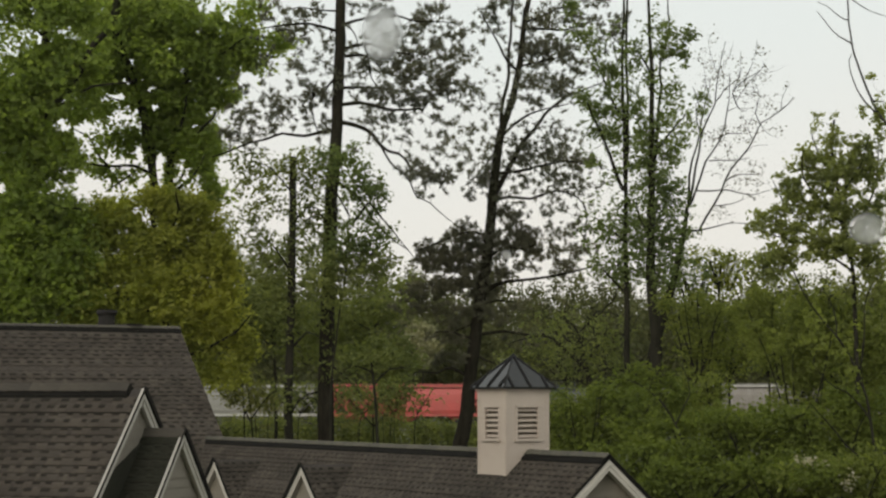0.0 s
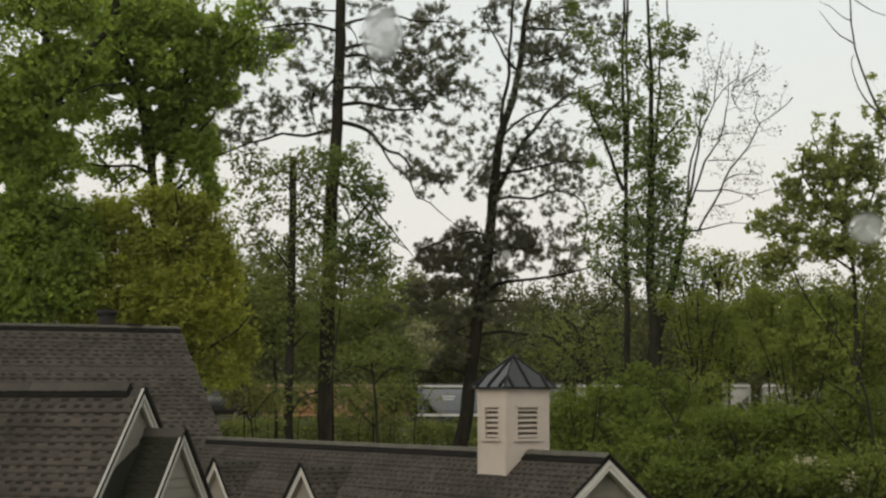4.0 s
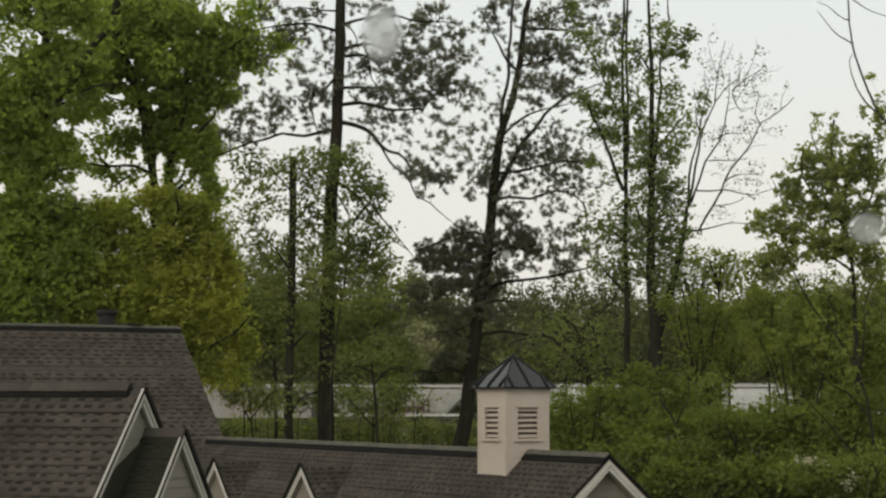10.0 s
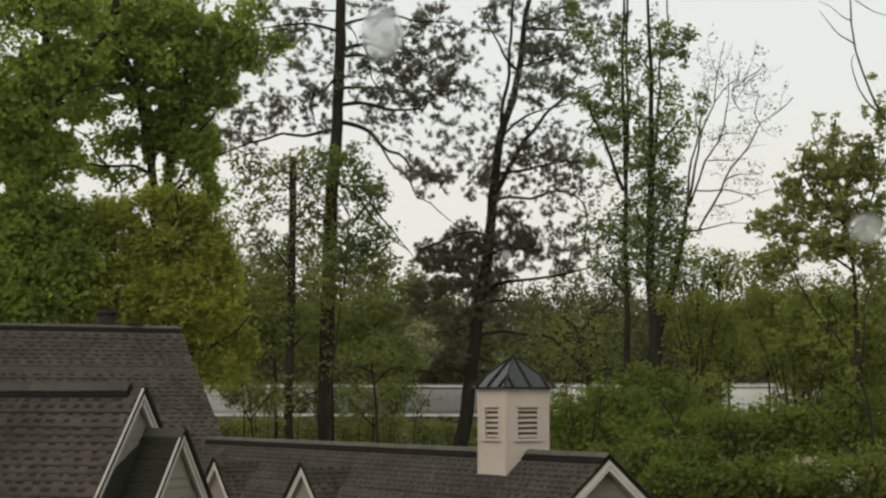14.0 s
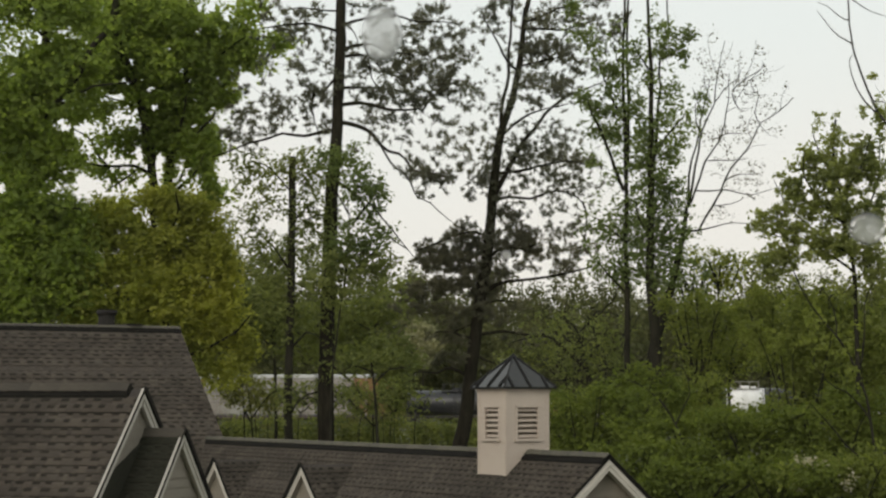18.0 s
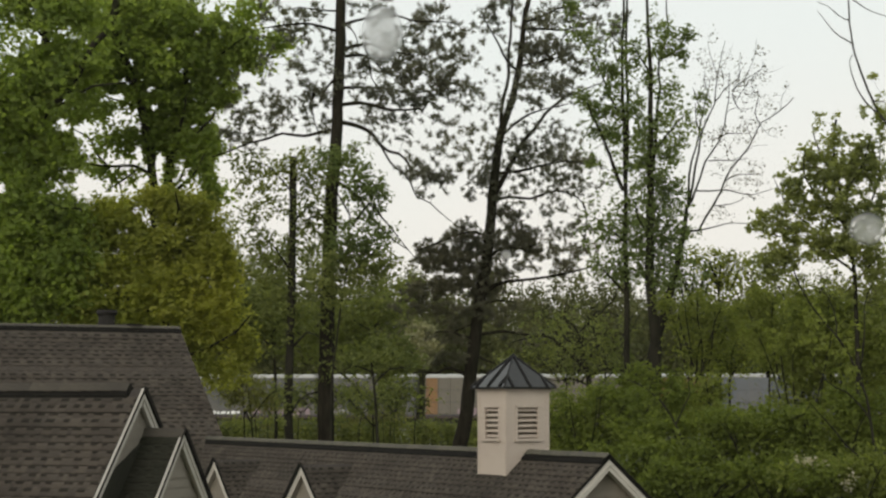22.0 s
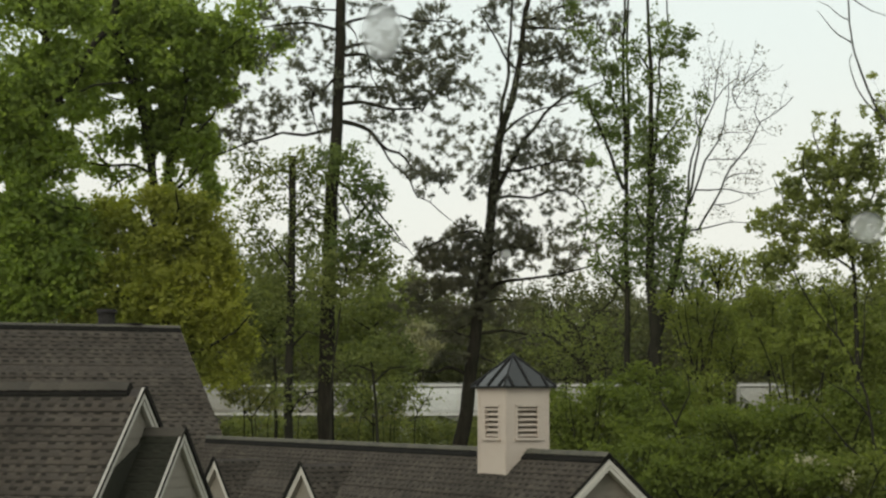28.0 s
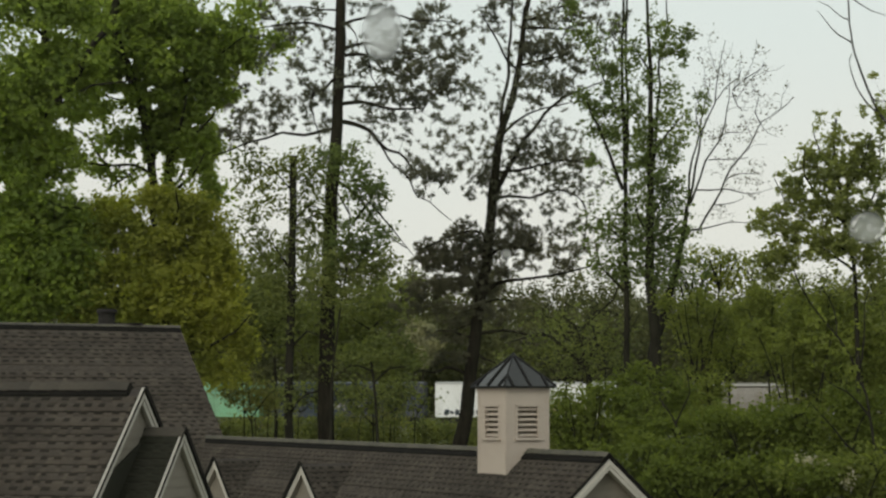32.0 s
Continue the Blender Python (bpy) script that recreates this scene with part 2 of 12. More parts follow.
def build_ground():
    xs = [-2500, -1500, -900, -600, -400, -280, -200, -150] + list(range(-120, 121, 6)) + [150, 200, 280, 400, 600, 900, 1500, 2500]
    ys = [-400, -150, -60] + list(range(-30, 160, 6)) + list(range(160, 224, 2)) + list(range(230, 400, 15)) + [450, 600, 900, 1500, 3000, 4500]
    verts = [(x, y, ground_z(x, y)) for y in ys for x in xs]
    n = len(xs)
    faces = []
    for j in range(len(ys) - 1):
        for i in range(n - 1):
            faces += [j * n + i, j * n + i + 1, (j + 1) * n + i + 1, (j + 1) * n + i]
    ob = new("ground", mesh_arrays("ground", verts, faces, 4, M_GROUND, True))
    tagged(ob, "leaf-littered ground rising to a railway bank", "ground", kind="structure")


def build_track():
    m = Matrix.Translation((-0.9, TRACK_Y + 0.1, RAIL_Z - 4.75)) @ Matrix.Rotation(radians(TRACK_YAW), 4, "Z")
    tr = empty("railway_track", m, "rusty railway track on a grey ballast bed", "track", kind="structure")
    bm = bmesh.new()
    prism(bm, [(-900, -2.6, 4.0), (-900, -1.5, 4.5), (-900, 1.5, 4.5), (-900, 2.6, 4.0)], (1800, 0, 0))
    part("ballast", bm, M_BALLAST, tr)
    for sy in (-0.72, 0.72):
        bm = bmesh.new()
        box(bm, 0, sy, 4.58, 1800, 0.14, 0.02)
        box(bm, 0, sy, 4.64, 1800, 0.02, 0.12)
        box(bm, 0, sy, 4.72, 1800, 0.07, 0.06)
        part("rail", bm, M_RAIL, tr)
    bm = bmesh.new()
    box(bm, 0, 0, 4.5, 0.23, 2.6, 0.12)
    me = mesh_of("tie", bm, M_TIE)
    for i in range(-120, 121):
        t = new("tie", me)
        t.parent = tr
        t.location = (i * 0.55, 0, 0)


build_ground()
build_track()

# ---------------------------------------------------------------- roofs
EXPOSURE = 0.143


def shingle_mesh(w, thick, material, seed, length=1.3):
    """One laminated shingle tab: a thin wedge, thick at its lower edge, its sides and lower edge a little uneven."""
    rnd = random.Random(seed)
    L = EXPOSURE * length
    j = [rnd.uniform(-0.004, 0.004) for _ in range(4)]
    bm = bmesh.new()
    lo = [(-w / 2, j[0], 0.001), (w / 2, j[1], 0.001), (w / 2 * 0.99, L, 0.0), (-w / 2 * 0.99, L, 0.0)]
    hi = [(-w / 2 + 0.002, j[0] + 0.003, thick), (w / 2 - 0.002, j[1] + 0.003, thick), (w / 2 * 0.985, L, 0.003), (-w / 2 * 0.985, L, 0.003)]
    a = [bm.verts.new(p) for p in lo]
    b = [bm.verts.new(p) for p in hi]
    bm.faces.new(b)
    for i in range(4):
        k = (i + 1) % 4
        bm.faces.new((a[i], a[k], b[k], b[i]))
    me = mesh_of("shingle", bm, material)
    # the lower edge face is near-black
    me.materials.append(M_BLACK_EDGE)
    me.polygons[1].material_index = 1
    return me


SHINGLES = {}


def shingles(roof, origin, u, v, n, length, rows, near, seed, tab=None, base=None, big=1.0):
    """Courses of laminated shingles on a roof plane: raised tabs, and between them the darker shadow band of the lower layer.
    origin: the lower left corner; u: along the eave; v: up the slope; n: outward.
    near: a test on (distance along u, distance up v) that picks the pieces which become parts of their own."""
    rnd = random.Random(seed)
    rot = Matrix((u, v, n)).transposed().to_4x4()
    joined = {True: ([], []), False: ([], [])}
    count = 0
    tab, base = tab or M_SHINGLE, base or M_SHINGLE_BASE
    expo = EXPOSURE * big
    for r in range(rows):
        s = r * expo
        x = -rnd.uniform(0, 0.2)
        raised = True
        sag = rnd.uniform(-0.003, 0.003)
        proud = rnd.choice((0.0, 0.0, 0.002, 0.004, 0.01))
        while x < length:
            w = rnd.choice((0.07, 0.1, 0.13, 0.18)) if raised else rnd.choice((0.08, 0.1, 0.12, 0.14))
            w *= big
            a, b = max(x, 0.0), min(x + w, length)
            if b - a > 0.02:
                c = (a + b) / 2
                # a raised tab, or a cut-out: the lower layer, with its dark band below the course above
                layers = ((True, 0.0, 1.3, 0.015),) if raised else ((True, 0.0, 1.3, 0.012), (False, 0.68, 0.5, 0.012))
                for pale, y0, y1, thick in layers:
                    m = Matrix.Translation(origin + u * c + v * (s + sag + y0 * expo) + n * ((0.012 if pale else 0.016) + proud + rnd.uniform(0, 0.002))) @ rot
                    if near(c, s) and count < 300:
                        count += 1
                        key = (round(b - a, 2), thick, tab.name, big)
                        if key not in SHINGLES:
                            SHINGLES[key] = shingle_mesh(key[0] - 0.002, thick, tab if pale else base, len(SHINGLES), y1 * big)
                        ob = new("shingle", SHINGLES[key])
                        ob.parent = roof
                        ob.matrix_parent_inverse = roof.matrix_basis.inverted()
                        ob.matrix_basis = m
                    else:
                        jv, jf = joined[pale]
                        hw, L = (b - a) / 2 - 0.001, expo * y1
                        k = len(jv)
                        for p in ((-hw, 0, 0.001), (hw, 0, 0.001), (hw, 0.003, thick), (-hw, 0.003, thick), (hw, L, 0.003), (-hw, L, 0.003)):
                            jv.append(tuple(m @ Vector(p)))
                        jf += [k, k + 1, k + 2, k + 3, k + 3, k + 2, k + 4, k + 5]
            x += w
            raised = not raised
    for raised, (jv, jf) in joined.items():
        if jv:
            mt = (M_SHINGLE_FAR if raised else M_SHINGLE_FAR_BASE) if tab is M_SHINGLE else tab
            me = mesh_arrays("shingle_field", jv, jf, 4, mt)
            # every first face of a pair is a lower edge, near-black
            me.materials.append(M_BLACK_EDGE)
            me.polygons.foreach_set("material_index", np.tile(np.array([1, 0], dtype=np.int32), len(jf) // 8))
            ob = new("shingle_field", me)
            ob.parent = roof
            ob.matrix_parent_inverse = roof.matrix_basis.inverted()
            tagged(ob, kind="stuff")


def ridge_caps(roof, a, b, tan_l, seed, width=0.19, step=0.2, vent=1.14, cap=None, lift=0.065):
    """Overlapping cap shingles folded over a ridge."""
    rnd = random.Random(seed)
    a, b = Vector(a), Vector(b)
    d = (b - a).normalized()
    side = Vector((d.y, -d.x, 0)).normalized()
    bm = bmesh.new()
    c = 1 / math.hypot(1, tan_l)
    L = step * 1.5
    pts = [(-width * c, -width * c * tan_l), (0, 0), (width * c, -width * c * tan_l)]
    rows = [[bm.verts.new(Vector((x, k * L, z + (0.018 if k == 0 else 0.002)))) for x, z in pts] for k in (0, 1)]
    low = [bm.verts.new(Vector((x, 0, z - 0.004))) for x, z in pts]
    for i in (0, 1):
        bm.faces.new((rows[0][i], rows[0][i + 1], rows[1][i + 1], rows[1][i]))
        bm.faces.new((low[i], low[i + 1], rows[0][i + 1], rows[0][i]))
    me = mesh_of("ridge_cap", bm, cap or M_CAP)
    rot = Matrix((side, d, Vector((0, 0, 1)))).transposed().to_4x4()
    n = int((b - a).length / step)
    # near-black vent strip; its colour also draws the shade line below the caps
    bm2 = bmesh.new()
    wv = width * max(vent, 1.0) * c
    prism(bm2, [a + Vector((0, 0, lift + 0.01)), a + side * wv + Vector((0, 0, lift - wv * tan_l)), a + side * wv - Vector((0, 0, wv * tan_l + 0.02)), a - side * wv - Vector((0, 0, wv * tan_l + 0.02)), a - side * wv + Vector((0, 0, lift - wv * tan_l))], b - a)
    if vent:
        part("ridge_vent", bm2, M_BLACK_EDGE, roof, m=roof.matrix_basis.inverted())
    else:
        bm2.free()
    for i in range(n):
        ob = new("ridge_cap", me)
        ob.parent = roof
        ob.matrix_parent_inverse = roof.matrix_basis.inverted()
        ob.matrix_basis = Matrix.Translation(a + d * (i * step) + Vector((0, 0, (lift + 0.018 if vent else 0.022) + rnd.uniform(0, 0.006)))) @ rot


def gable_roof(name, ridge_a, ridge_b, tan_s, run, seed, near, label, side_rows=None, caps=True, overhang=0.0, wall_z=None,
               gable_a=False, gable_b=True, fascia=0.15, back=True, back_shingles=False, tab=None, base=None, cap_short=0.0, vent=1.3, edge=0.055, big=1.0, cap=None, cap_width=0.125, lift=0.065):
    """A gable roof: ridge from a to b (b is the end whose gable is seen), run: plan distance from ridge to eave.
    The front slope is the one on the left hand of b -> a, towards the camera."""
    a, b = Vector(ridge_a), Vector(ridge_b)
    d = (b - a).normalized()
    q = Vector((d.y, -d.x, 0))
    if q.y > 0:
        q = -q
    Lr = (b - a).length
    house = empty(name, Matrix.Translation((a.x, a.y, 0)), label, "roof")
    inv = house.matrix_basis.inverted()
    slope = math.hypot(1, tan_s)
    t = 0.14
    for k, sgn in (("front", 1), ("back", -1)):
        if sgn < 0 and not back:
            continue
        dn = (q * sgn - Vector((0, 0, tan_s))).normalized()
        n = d.cross(dn)
        if n.z < 0:
            n = -n
        bm = bmesh.new()
        e0, e1 = a - d * 0.0, b + d * overhang
        prism(bm, [e0, e1, e1 + dn * run * slope, e0 + dn * run * slope], -Vector((0, 0, t)))
        part("roof_deck", bm, M_DECK, house, m=inv)
    dn = (q - Vector((0, 0, tan_s))).normalized()
    up = -dn
    nrm = d.cross(up)
    if nrm.z < 0:
        nrm = -nrm
    rows = int(run * slope / EXPOSURE)
    org = a + dn * run * slope
    u = d
    if u.cross(up).dot(nrm) < 0:
        org = b + d * overhang + dn * run * slope
        u = -d
    shingles(house, org, u, up, nrm, Lr + overhang, int(rows / big), near, seed, tab, base, big)
    if back_shingles:
        dn2 = (-q - Vector((0, 0, tan_s))).normalized()
        up2 = -dn2
        n2 = d.cross(up2)
        n2 = -n2 if n2.z < 0 else n2
        org2, u2 = a + dn2 * run * slope, d
        if u2.cross(up2).dot(n2) < 0:
            org2, u2 = b + d * overhang + dn2 * run * slope, -d
        shingles(house, org2, u2, up2, n2, Lr + overhang, rows, lambda c, s: False, seed + 50)
    if caps:
        ridge_caps(house, a, b + d * (overhang - cap_short), tan_s, seed + 7, width=cap_width, vent=vent, cap=cap, lift=lift)
    ends = ([("b", b, d)] if gable_b else []) + ([("a", a, -d)] if gable_a else [])
    for key, e, out in ends:
        ov = overhang if key == "b" else 0.0
        for sgn in (1, -1):
            dn = (q * sgn - Vector((0, 0, tan_s))).normalized()
            n = d.cross(dn)
            n = -n if n.z < 0 else n
            top, bot = e + out * ov, e + out * ov + dn * run * slope
            # rake board
            bm = bmesh.new()
            plain = sgn > 0 and ov < 0.1
            drop = Vector((0, 0, -fascia * slope * (0.75 if plain else 1.0)))
            lift = Vector((0, 0, 0.016 if plain else -0.03))
            prism(bm, [top + lift, bot + lift, bot + lift + drop, top + lift + drop], out * 0.028)
            part("rake_board", bm, M_TRIM, house, m=inv)
            # second, stepped moulding below
            if not plain:
                bm = bmesh.new()
                prism(bm, [top + lift + drop * 0.45, bot + lift + drop * 0.45, bot + lift + drop * 0.55, top + lift + drop * 0.55], out * 0.045)
                part("rake_moulding", bm, M_TRIM, house, m=inv)
            # drip edge, with the built-up shingle ends on the far side
            hi, lo = (0.008, 0.004) if sgn > 0 else (edge, 0.012)
            bm = bmesh.new()
            prism(bm, [top + n * hi, bot + n * hi, bot - n * lo, top - n * lo], out * 0.05)
            part("drip_edge", bm, M_BLACK_EDGE, house, m=inv)
            # soffit
            if ov > 0.05:
                bm = bmesh.new()
                prism(bm, [top - Vector((0, 0, t + 0.01)), bot - Vector((0, 0, t + 0.01)), bot - Vector((0, 0, t + 0.01)) - out * ov, top - Vector((0, 0, t + 0.01)) - out * ov], (0, 0, -0.02))
                part("soffit", bm, M_TRIM, house, m=inv)
        # gable wall in lapped boards
        zl = (wall_z if wall_z is not None else e.z - run * tan_s) 
        bm = bmesh.new()
        hw = (e.z - 0.16 - zl) / tan_s
        foot = [e + q * hw, e - q * hw]
        tri = [Vector((e.x, e.y, e.z - 0.16)), Vector((foot[0].x, foot[0].y, zl)), Vector((foot[1].x, foot[1].y, zl))]
        prism(bm, tri, -out * 0.15)
        part("gable_wall", bm, M_SIDING, house, m=inv)
        z = zl
        while z < e.z - 0.3:
            h = (e.z - 0.2 - z - 0.06) / tan_s
            if h > 0.05:
                bm = bmesh.new()
                c = Vector((e.x, e.y, z))
                prism(bm, [c + q * h + out * 0.02, c - q * h + out * 0.02, c - q * (h - 0.02) + out * 0.006 + Vector((0, 0, 0.115)), c + q * (h - 0.02) + out * 0.006 + Vector((0, 0, 0.115))], out * 0.006)
                part("siding_board", bm, M_SIDING, house, m=inv)
            z += 0.12
    return house, d, q, inv


def body_walls(house, inv, a, b, d, q, run, z_eave, thick=0.2):
    """Side walls under a roof, from the ground to the eave."""
    for name, p0, p1 in (("wall", a + q * (run - 0.4), b + q * (run - 0.4)), ("wall", a - q * (run - 0.4), b - q * (run - 0.4))):
        bm = bmesh.new()
        f = Vector((p0.x, p0.y, 0)), Vector((p1.x, p1.y, 0))
        prism(bm, [f[0], f[1], f[1] + Vector((0, 0, z_eave)), f[0] + Vector((0, 0, z_eave))], q * thick)
        part(name, bm, M_SIDING, house, m=inv)
    for e, s in ((a, 1), (b, -1)):
        bm = bmesh.new()
        c = Vector((e.x, e.y, 0)) + d * s * 0.02
        prism(bm, [c + q * (run - 0.6), c - q * (run - 0.4), c - q * (run - 0.4) + Vector((0, 0, z_eave)), c + q * (run - 0.6) + Vector((0, 0, z_eave))], d * s * thick)
        part("wall", bm, M_SIDING, house, m=inv)


def unit(deg):
    """Plan direction; a positive angle brings the right-hand end nearer."""
    return Vector((math.cos(radians(deg)), -math.sin(radians(deg)), 0))


def build_houses():
    # the wing with the cupola
    r = unit(58.6)
    q = Vector((-r.y, r.x, 0))
    q = -q if q.y > 0 else q
    C = Vector((1.374, 33.3, 6.01))
    a, b = C - r * 16.4, C + r * 2.85
    tan_m = 0.85
    house, d, q, inv = gable_roof("clubhouse_wing", a, b, tan_m, 3.8, 11, lambda c, s: s > 3.35 and 1.5 < c < 14, 
                                  "long steep brown-shingled roof with cream gable trim", overhang=0.22, back_shingles=True, vent=1.75)
    body_walls(house, inv, a, b, d, q, 3.8, 2.7)
    # two small dormers on its slope
    for t, zp in ((5.72, 5.64), (10.38, 5.62)):
        face = C - r * t + q * 1.6
        face.z = zp
        back = face - q * (0.5 + (6.03 - zp) * 0 + 1.0)
        dh, dd, dq, dinv = gable_roof("dormer", back, face, 1.0, 0.9, 20 + int(t), lambda c, s: False, "small gabled dormer with cream rake boards on a shingled roof",
                                      overhang=0.12, back_shingles=True, fascia=0.13, wall_z=4.55, caps=False, edge=0.1)
        tagged(dh, group="dormers on the long roof", category="dormer")
    # the near gables
    for spec in NEAR_GABLES:
        build_near(*spec)
    # the tall roof behind
    rr = unit(REAR[0])
    e = Vector(REAR[1])
    rh, d2, q2, inv2 = gable_roof("rear_house", e - rr * 14, e, REAR[2], 6.0, 41, lambda c, s: s > 5.0,
                                  "tall brown-shingled house roof behind the wing", overhang=0.1, gable_b=False, big=1.4, vent=2.0)
    body_walls(rh, inv2, e - rr * 14, e, d2, q2, 6.0, e.z - 6.0 * REAR[2])
    vent = empty("roof_vent", Matrix.Translation(e - rr * 2.02 - q2 * 0.3 + Vector((0, 0, 0.1))), "short dark metal flue cap on the ridge", "vent")
    bm = bmesh.new()
    cyl(bm, (0, 0, -0.5), (0, 0, 0.34), 0.25, seg=16)
    part("flue", bm, M_VENT, vent)
    bm = bmesh.new()
    cyl(bm, (0, 0, 0.3), (0, 0, 0.36), 0.29, 0.31, seg=16)
    cyl(bm, (0, 0, 0.36), (0, 0, 0.44), 0.31, 0.29, seg=16)
    part("cap", bm, M_VENT, vent)
    # thin dark strip along the ridge at the flue's foot
    bm = bmesh.new()
    box(bm, 0.36, 0.12, 0.02, 1.3, 0.4, 0.03, 0.005)
    part("flashing", bm, M_VENT, vent)
    build_cupola(C, r, q)


def build_near(deg, end, length, tan_s, run, seed, label, dark=False):
    rr = unit(deg)
    e = Vector(end)
    near = (lambda c, s: s > run * math.hypot(1, tan_s) - 2.3)
    h, d, q, inv = gable_roof("gabled_house", e - rr * length, e, tan_s, run, seed, near, label, overhang=0.06, fascia=0.13, back_shingles=True,
                                cap_short=0.0 if dark else 0.14, vent=0 if dark else 1.22, big=0.85, cap=M_CAP_BROWN, cap_width=0.14, lift=0.058, tab=M_SHINGLE_DARK if dark else None, base=M_SHINGLE_DARK if dark else None)
    body_walls(h, inv, e - rr * length, e - rr * 0.05, d, q, run, e.z - run * tan_s)
    if dark:
        # thin dark panel on the taller gable's wall, with a sloping top edge
        bm = bmesh.new()
        base = e - rr * 0.42
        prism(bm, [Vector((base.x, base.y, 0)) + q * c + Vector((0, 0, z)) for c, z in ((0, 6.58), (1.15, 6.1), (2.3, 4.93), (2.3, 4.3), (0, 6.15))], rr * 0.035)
        part("saddle", bm, M_SHINGLE_DARK, h, "thin dark panel against the taller gable", m=inv)


def build_cupola(C, r, q):
    """Square louvred cupola astride the ridge, with a standing-seam pyramid roof."""
    rot = Matrix((r, -q, Vector((0, 0, 1)))).transposed().to_4x4()
    m = Matrix.Translation((C.x, C.y, 5.45)) @ rot
    cu = empty("cupola", m, "cream louvred cupola with a dark standing-seam metal roof", "cupola")
    top = 7.24 - 5.45
    ridge = 6.03 - 5.45 + 0.04
    w = 0.5
    # walls with louvre openings, each side built from four boards round the opening
    ow, z0, z1 = 0.235, 0.86, 1.46
    for k in range(4):
        turn = Matrix.Rotation(k * math.pi / 2, 4, "Z")
        bm = bmesh.new()
        foot = 0.02
        box(bm, -(w + ow) / 2, -w + 0.02, (foot + top) / 2, w - ow, 0.04, top - foot)
        box(bm, (w + ow) / 2 - 0.02, -w + 0.02, (foot + top) / 2, w - ow - 0.04, 0.04, top - foot)
        box(bm, 0, -w + 0.02, (foot + z0) / 2, ow * 2, 0.04, z0 - foot)
        box(bm, 0, -w + 0.02, (z1 + top) / 2, ow * 2, 0.04, top - z1)
        bmesh.ops.transform(bm, matrix=turn, verts=bm.verts)
        part("wall", bm, M_CUPOLA, cu)
        bm = bmesh.new()
        for x in (-w + 0.035, w - 0.035):
            box(bm, x, -w - 0.006, (0.03 + top) / 2, 0.07, 0.012, top - 0.03, 0.003)
        bmesh.ops.transform(bm, matrix=turn, verts=bm.verts)
        part("corner_board", bm, M_CUPOLA, cu)
        bm = bmesh.new()
        box(bm, 0, -w - 0.02, z0 - 0.03, ow * 2 + 0.16, 0.08, 0.045, 0.006)
        bmesh.ops.transform(bm, matrix=turn, verts=bm.verts)
        part("louvre_sill", bm, M_CUPOLA, cu)
        bm = bmesh.new()
        for x in (-ow - 0.025, ow + 0.025):
            box(bm, x, -w - 0.008, (z0 + z1) / 2, 0.05, 0.016, z1 - z0 + 0.06, 0.003)
        box(bm, 0, -w - 0.008, z1 + 0.02, ow * 2 + 0.1, 0.016, 0.05, 0.003)
        bmesh.ops.transform(bm, matrix=turn, verts=bm.verts)
        part("louvre_frame", bm, M_CUPOLA, cu)
        bm = bmesh.new()
        box(bm, 0, -w + 0.09, (z0 + z1) / 2, ow * 2, 0.01, z1 - z0)
        bmesh.ops.transform(bm, matrix=turn, verts=bm.verts)
        part("louvre_back", bm, M_LOUVRE, cu)
        for i in range(6):
            bm = bmesh.new()
            zz = z0 + 0.05 + i * (z1 - z0) / 6
            box(bm, 0, 0, 0, ow * 2, 0.085, 0.02, 0.003, Matrix.Translation((0, -w + 0.035, zz)) @ Matrix.Rotation(radians(33), 4, "X"))
            bmesh.ops.transform(bm, matrix=turn, verts=bm.verts)
            part("louvre_slat", bm, M_CUPOLA, cu)
    bm = bmesh.new()
    box(bm, 0, 0, top + 0.005, 1.06, 1.06, 0.05, 0.006)
    box(bm, 0, 0, top - 0.04, 1.03, 1.03, 0.04, 0.004)
    part("cornice", bm, M_CUPOLA, cu)
    bm = bmesh.new()
    box(bm, 0, 0, top + 0.045, 1.23, 1.23, 0.035, 0.004)
    part("roof_edge", bm, M_SEAM, cu)
    # roof: four panels, hips and seams
    hw, zb, zt = 0.605, top + 0.064, 7.93 - 5.45
    for k in range(4):
        turn = Matrix.Rotation(k * math.pi / 2, 4, "Z")
        bm = bmesh.new()
        prism(bm, [(-hw, -hw, zb), (hw, -hw, zb), (0, 0, zt)], (0, 0.02, -0.02))
        bmesh.ops.transform(bm, matrix=turn, verts=bm.verts)
        part("roof_panel", bm, M_METAL, cu)
        bm = bmesh.new()
        cyl(bm, (-hw, -hw, zb + 0.005), (0, 0, zt + 0.005), 0.02, 0.018, 8)
        bmesh.ops.transform(bm, matrix=turn, verts=bm.verts)
        part("hip_seam", bm, M_SEAM, cu)
        for sx in (-0.4, 0.0, 0.4):
            bm = bmesh.new()
            f = 1 - abs(sx) / hw
            a = Vector((sx, -hw, zb))
            b = Vector((sx, -hw + hw * f, zb + (zt - zb) * f))
            cyl(bm, a + Vector((0, -0.004, 0.012)), b + Vector((0, -0.004, 0.012)), 0.026, 0.022, 6)
            bmesh.ops.transform(bm, matrix=turn, verts=bm.verts)
            part("standing_seam", bm, M_SEAM, cu)
    bm = bmesh.new()
    cyl(bm, (0, 0, zt - 0.03), (0, 0, zt + 0.03), 0.05, 0.02, 10)
    part("finial", bm, M_SEAM, cu)


NEAR_GABLES = [
    (15, (-3.684, 20.514, 7.155), 5.0, 1.01, 2.6, 31, "near brown-shingled gable roof with cream rake boards"),
    (15, (-3.208, 20.584, 6.66), 2.0, 1.06, 2.0, 35, "lower algae-blackened gable bay with cream rake boards", True),
]
REAR = (-25, (-7.85, 50.0, 9.15), 0.72)
build_houses()
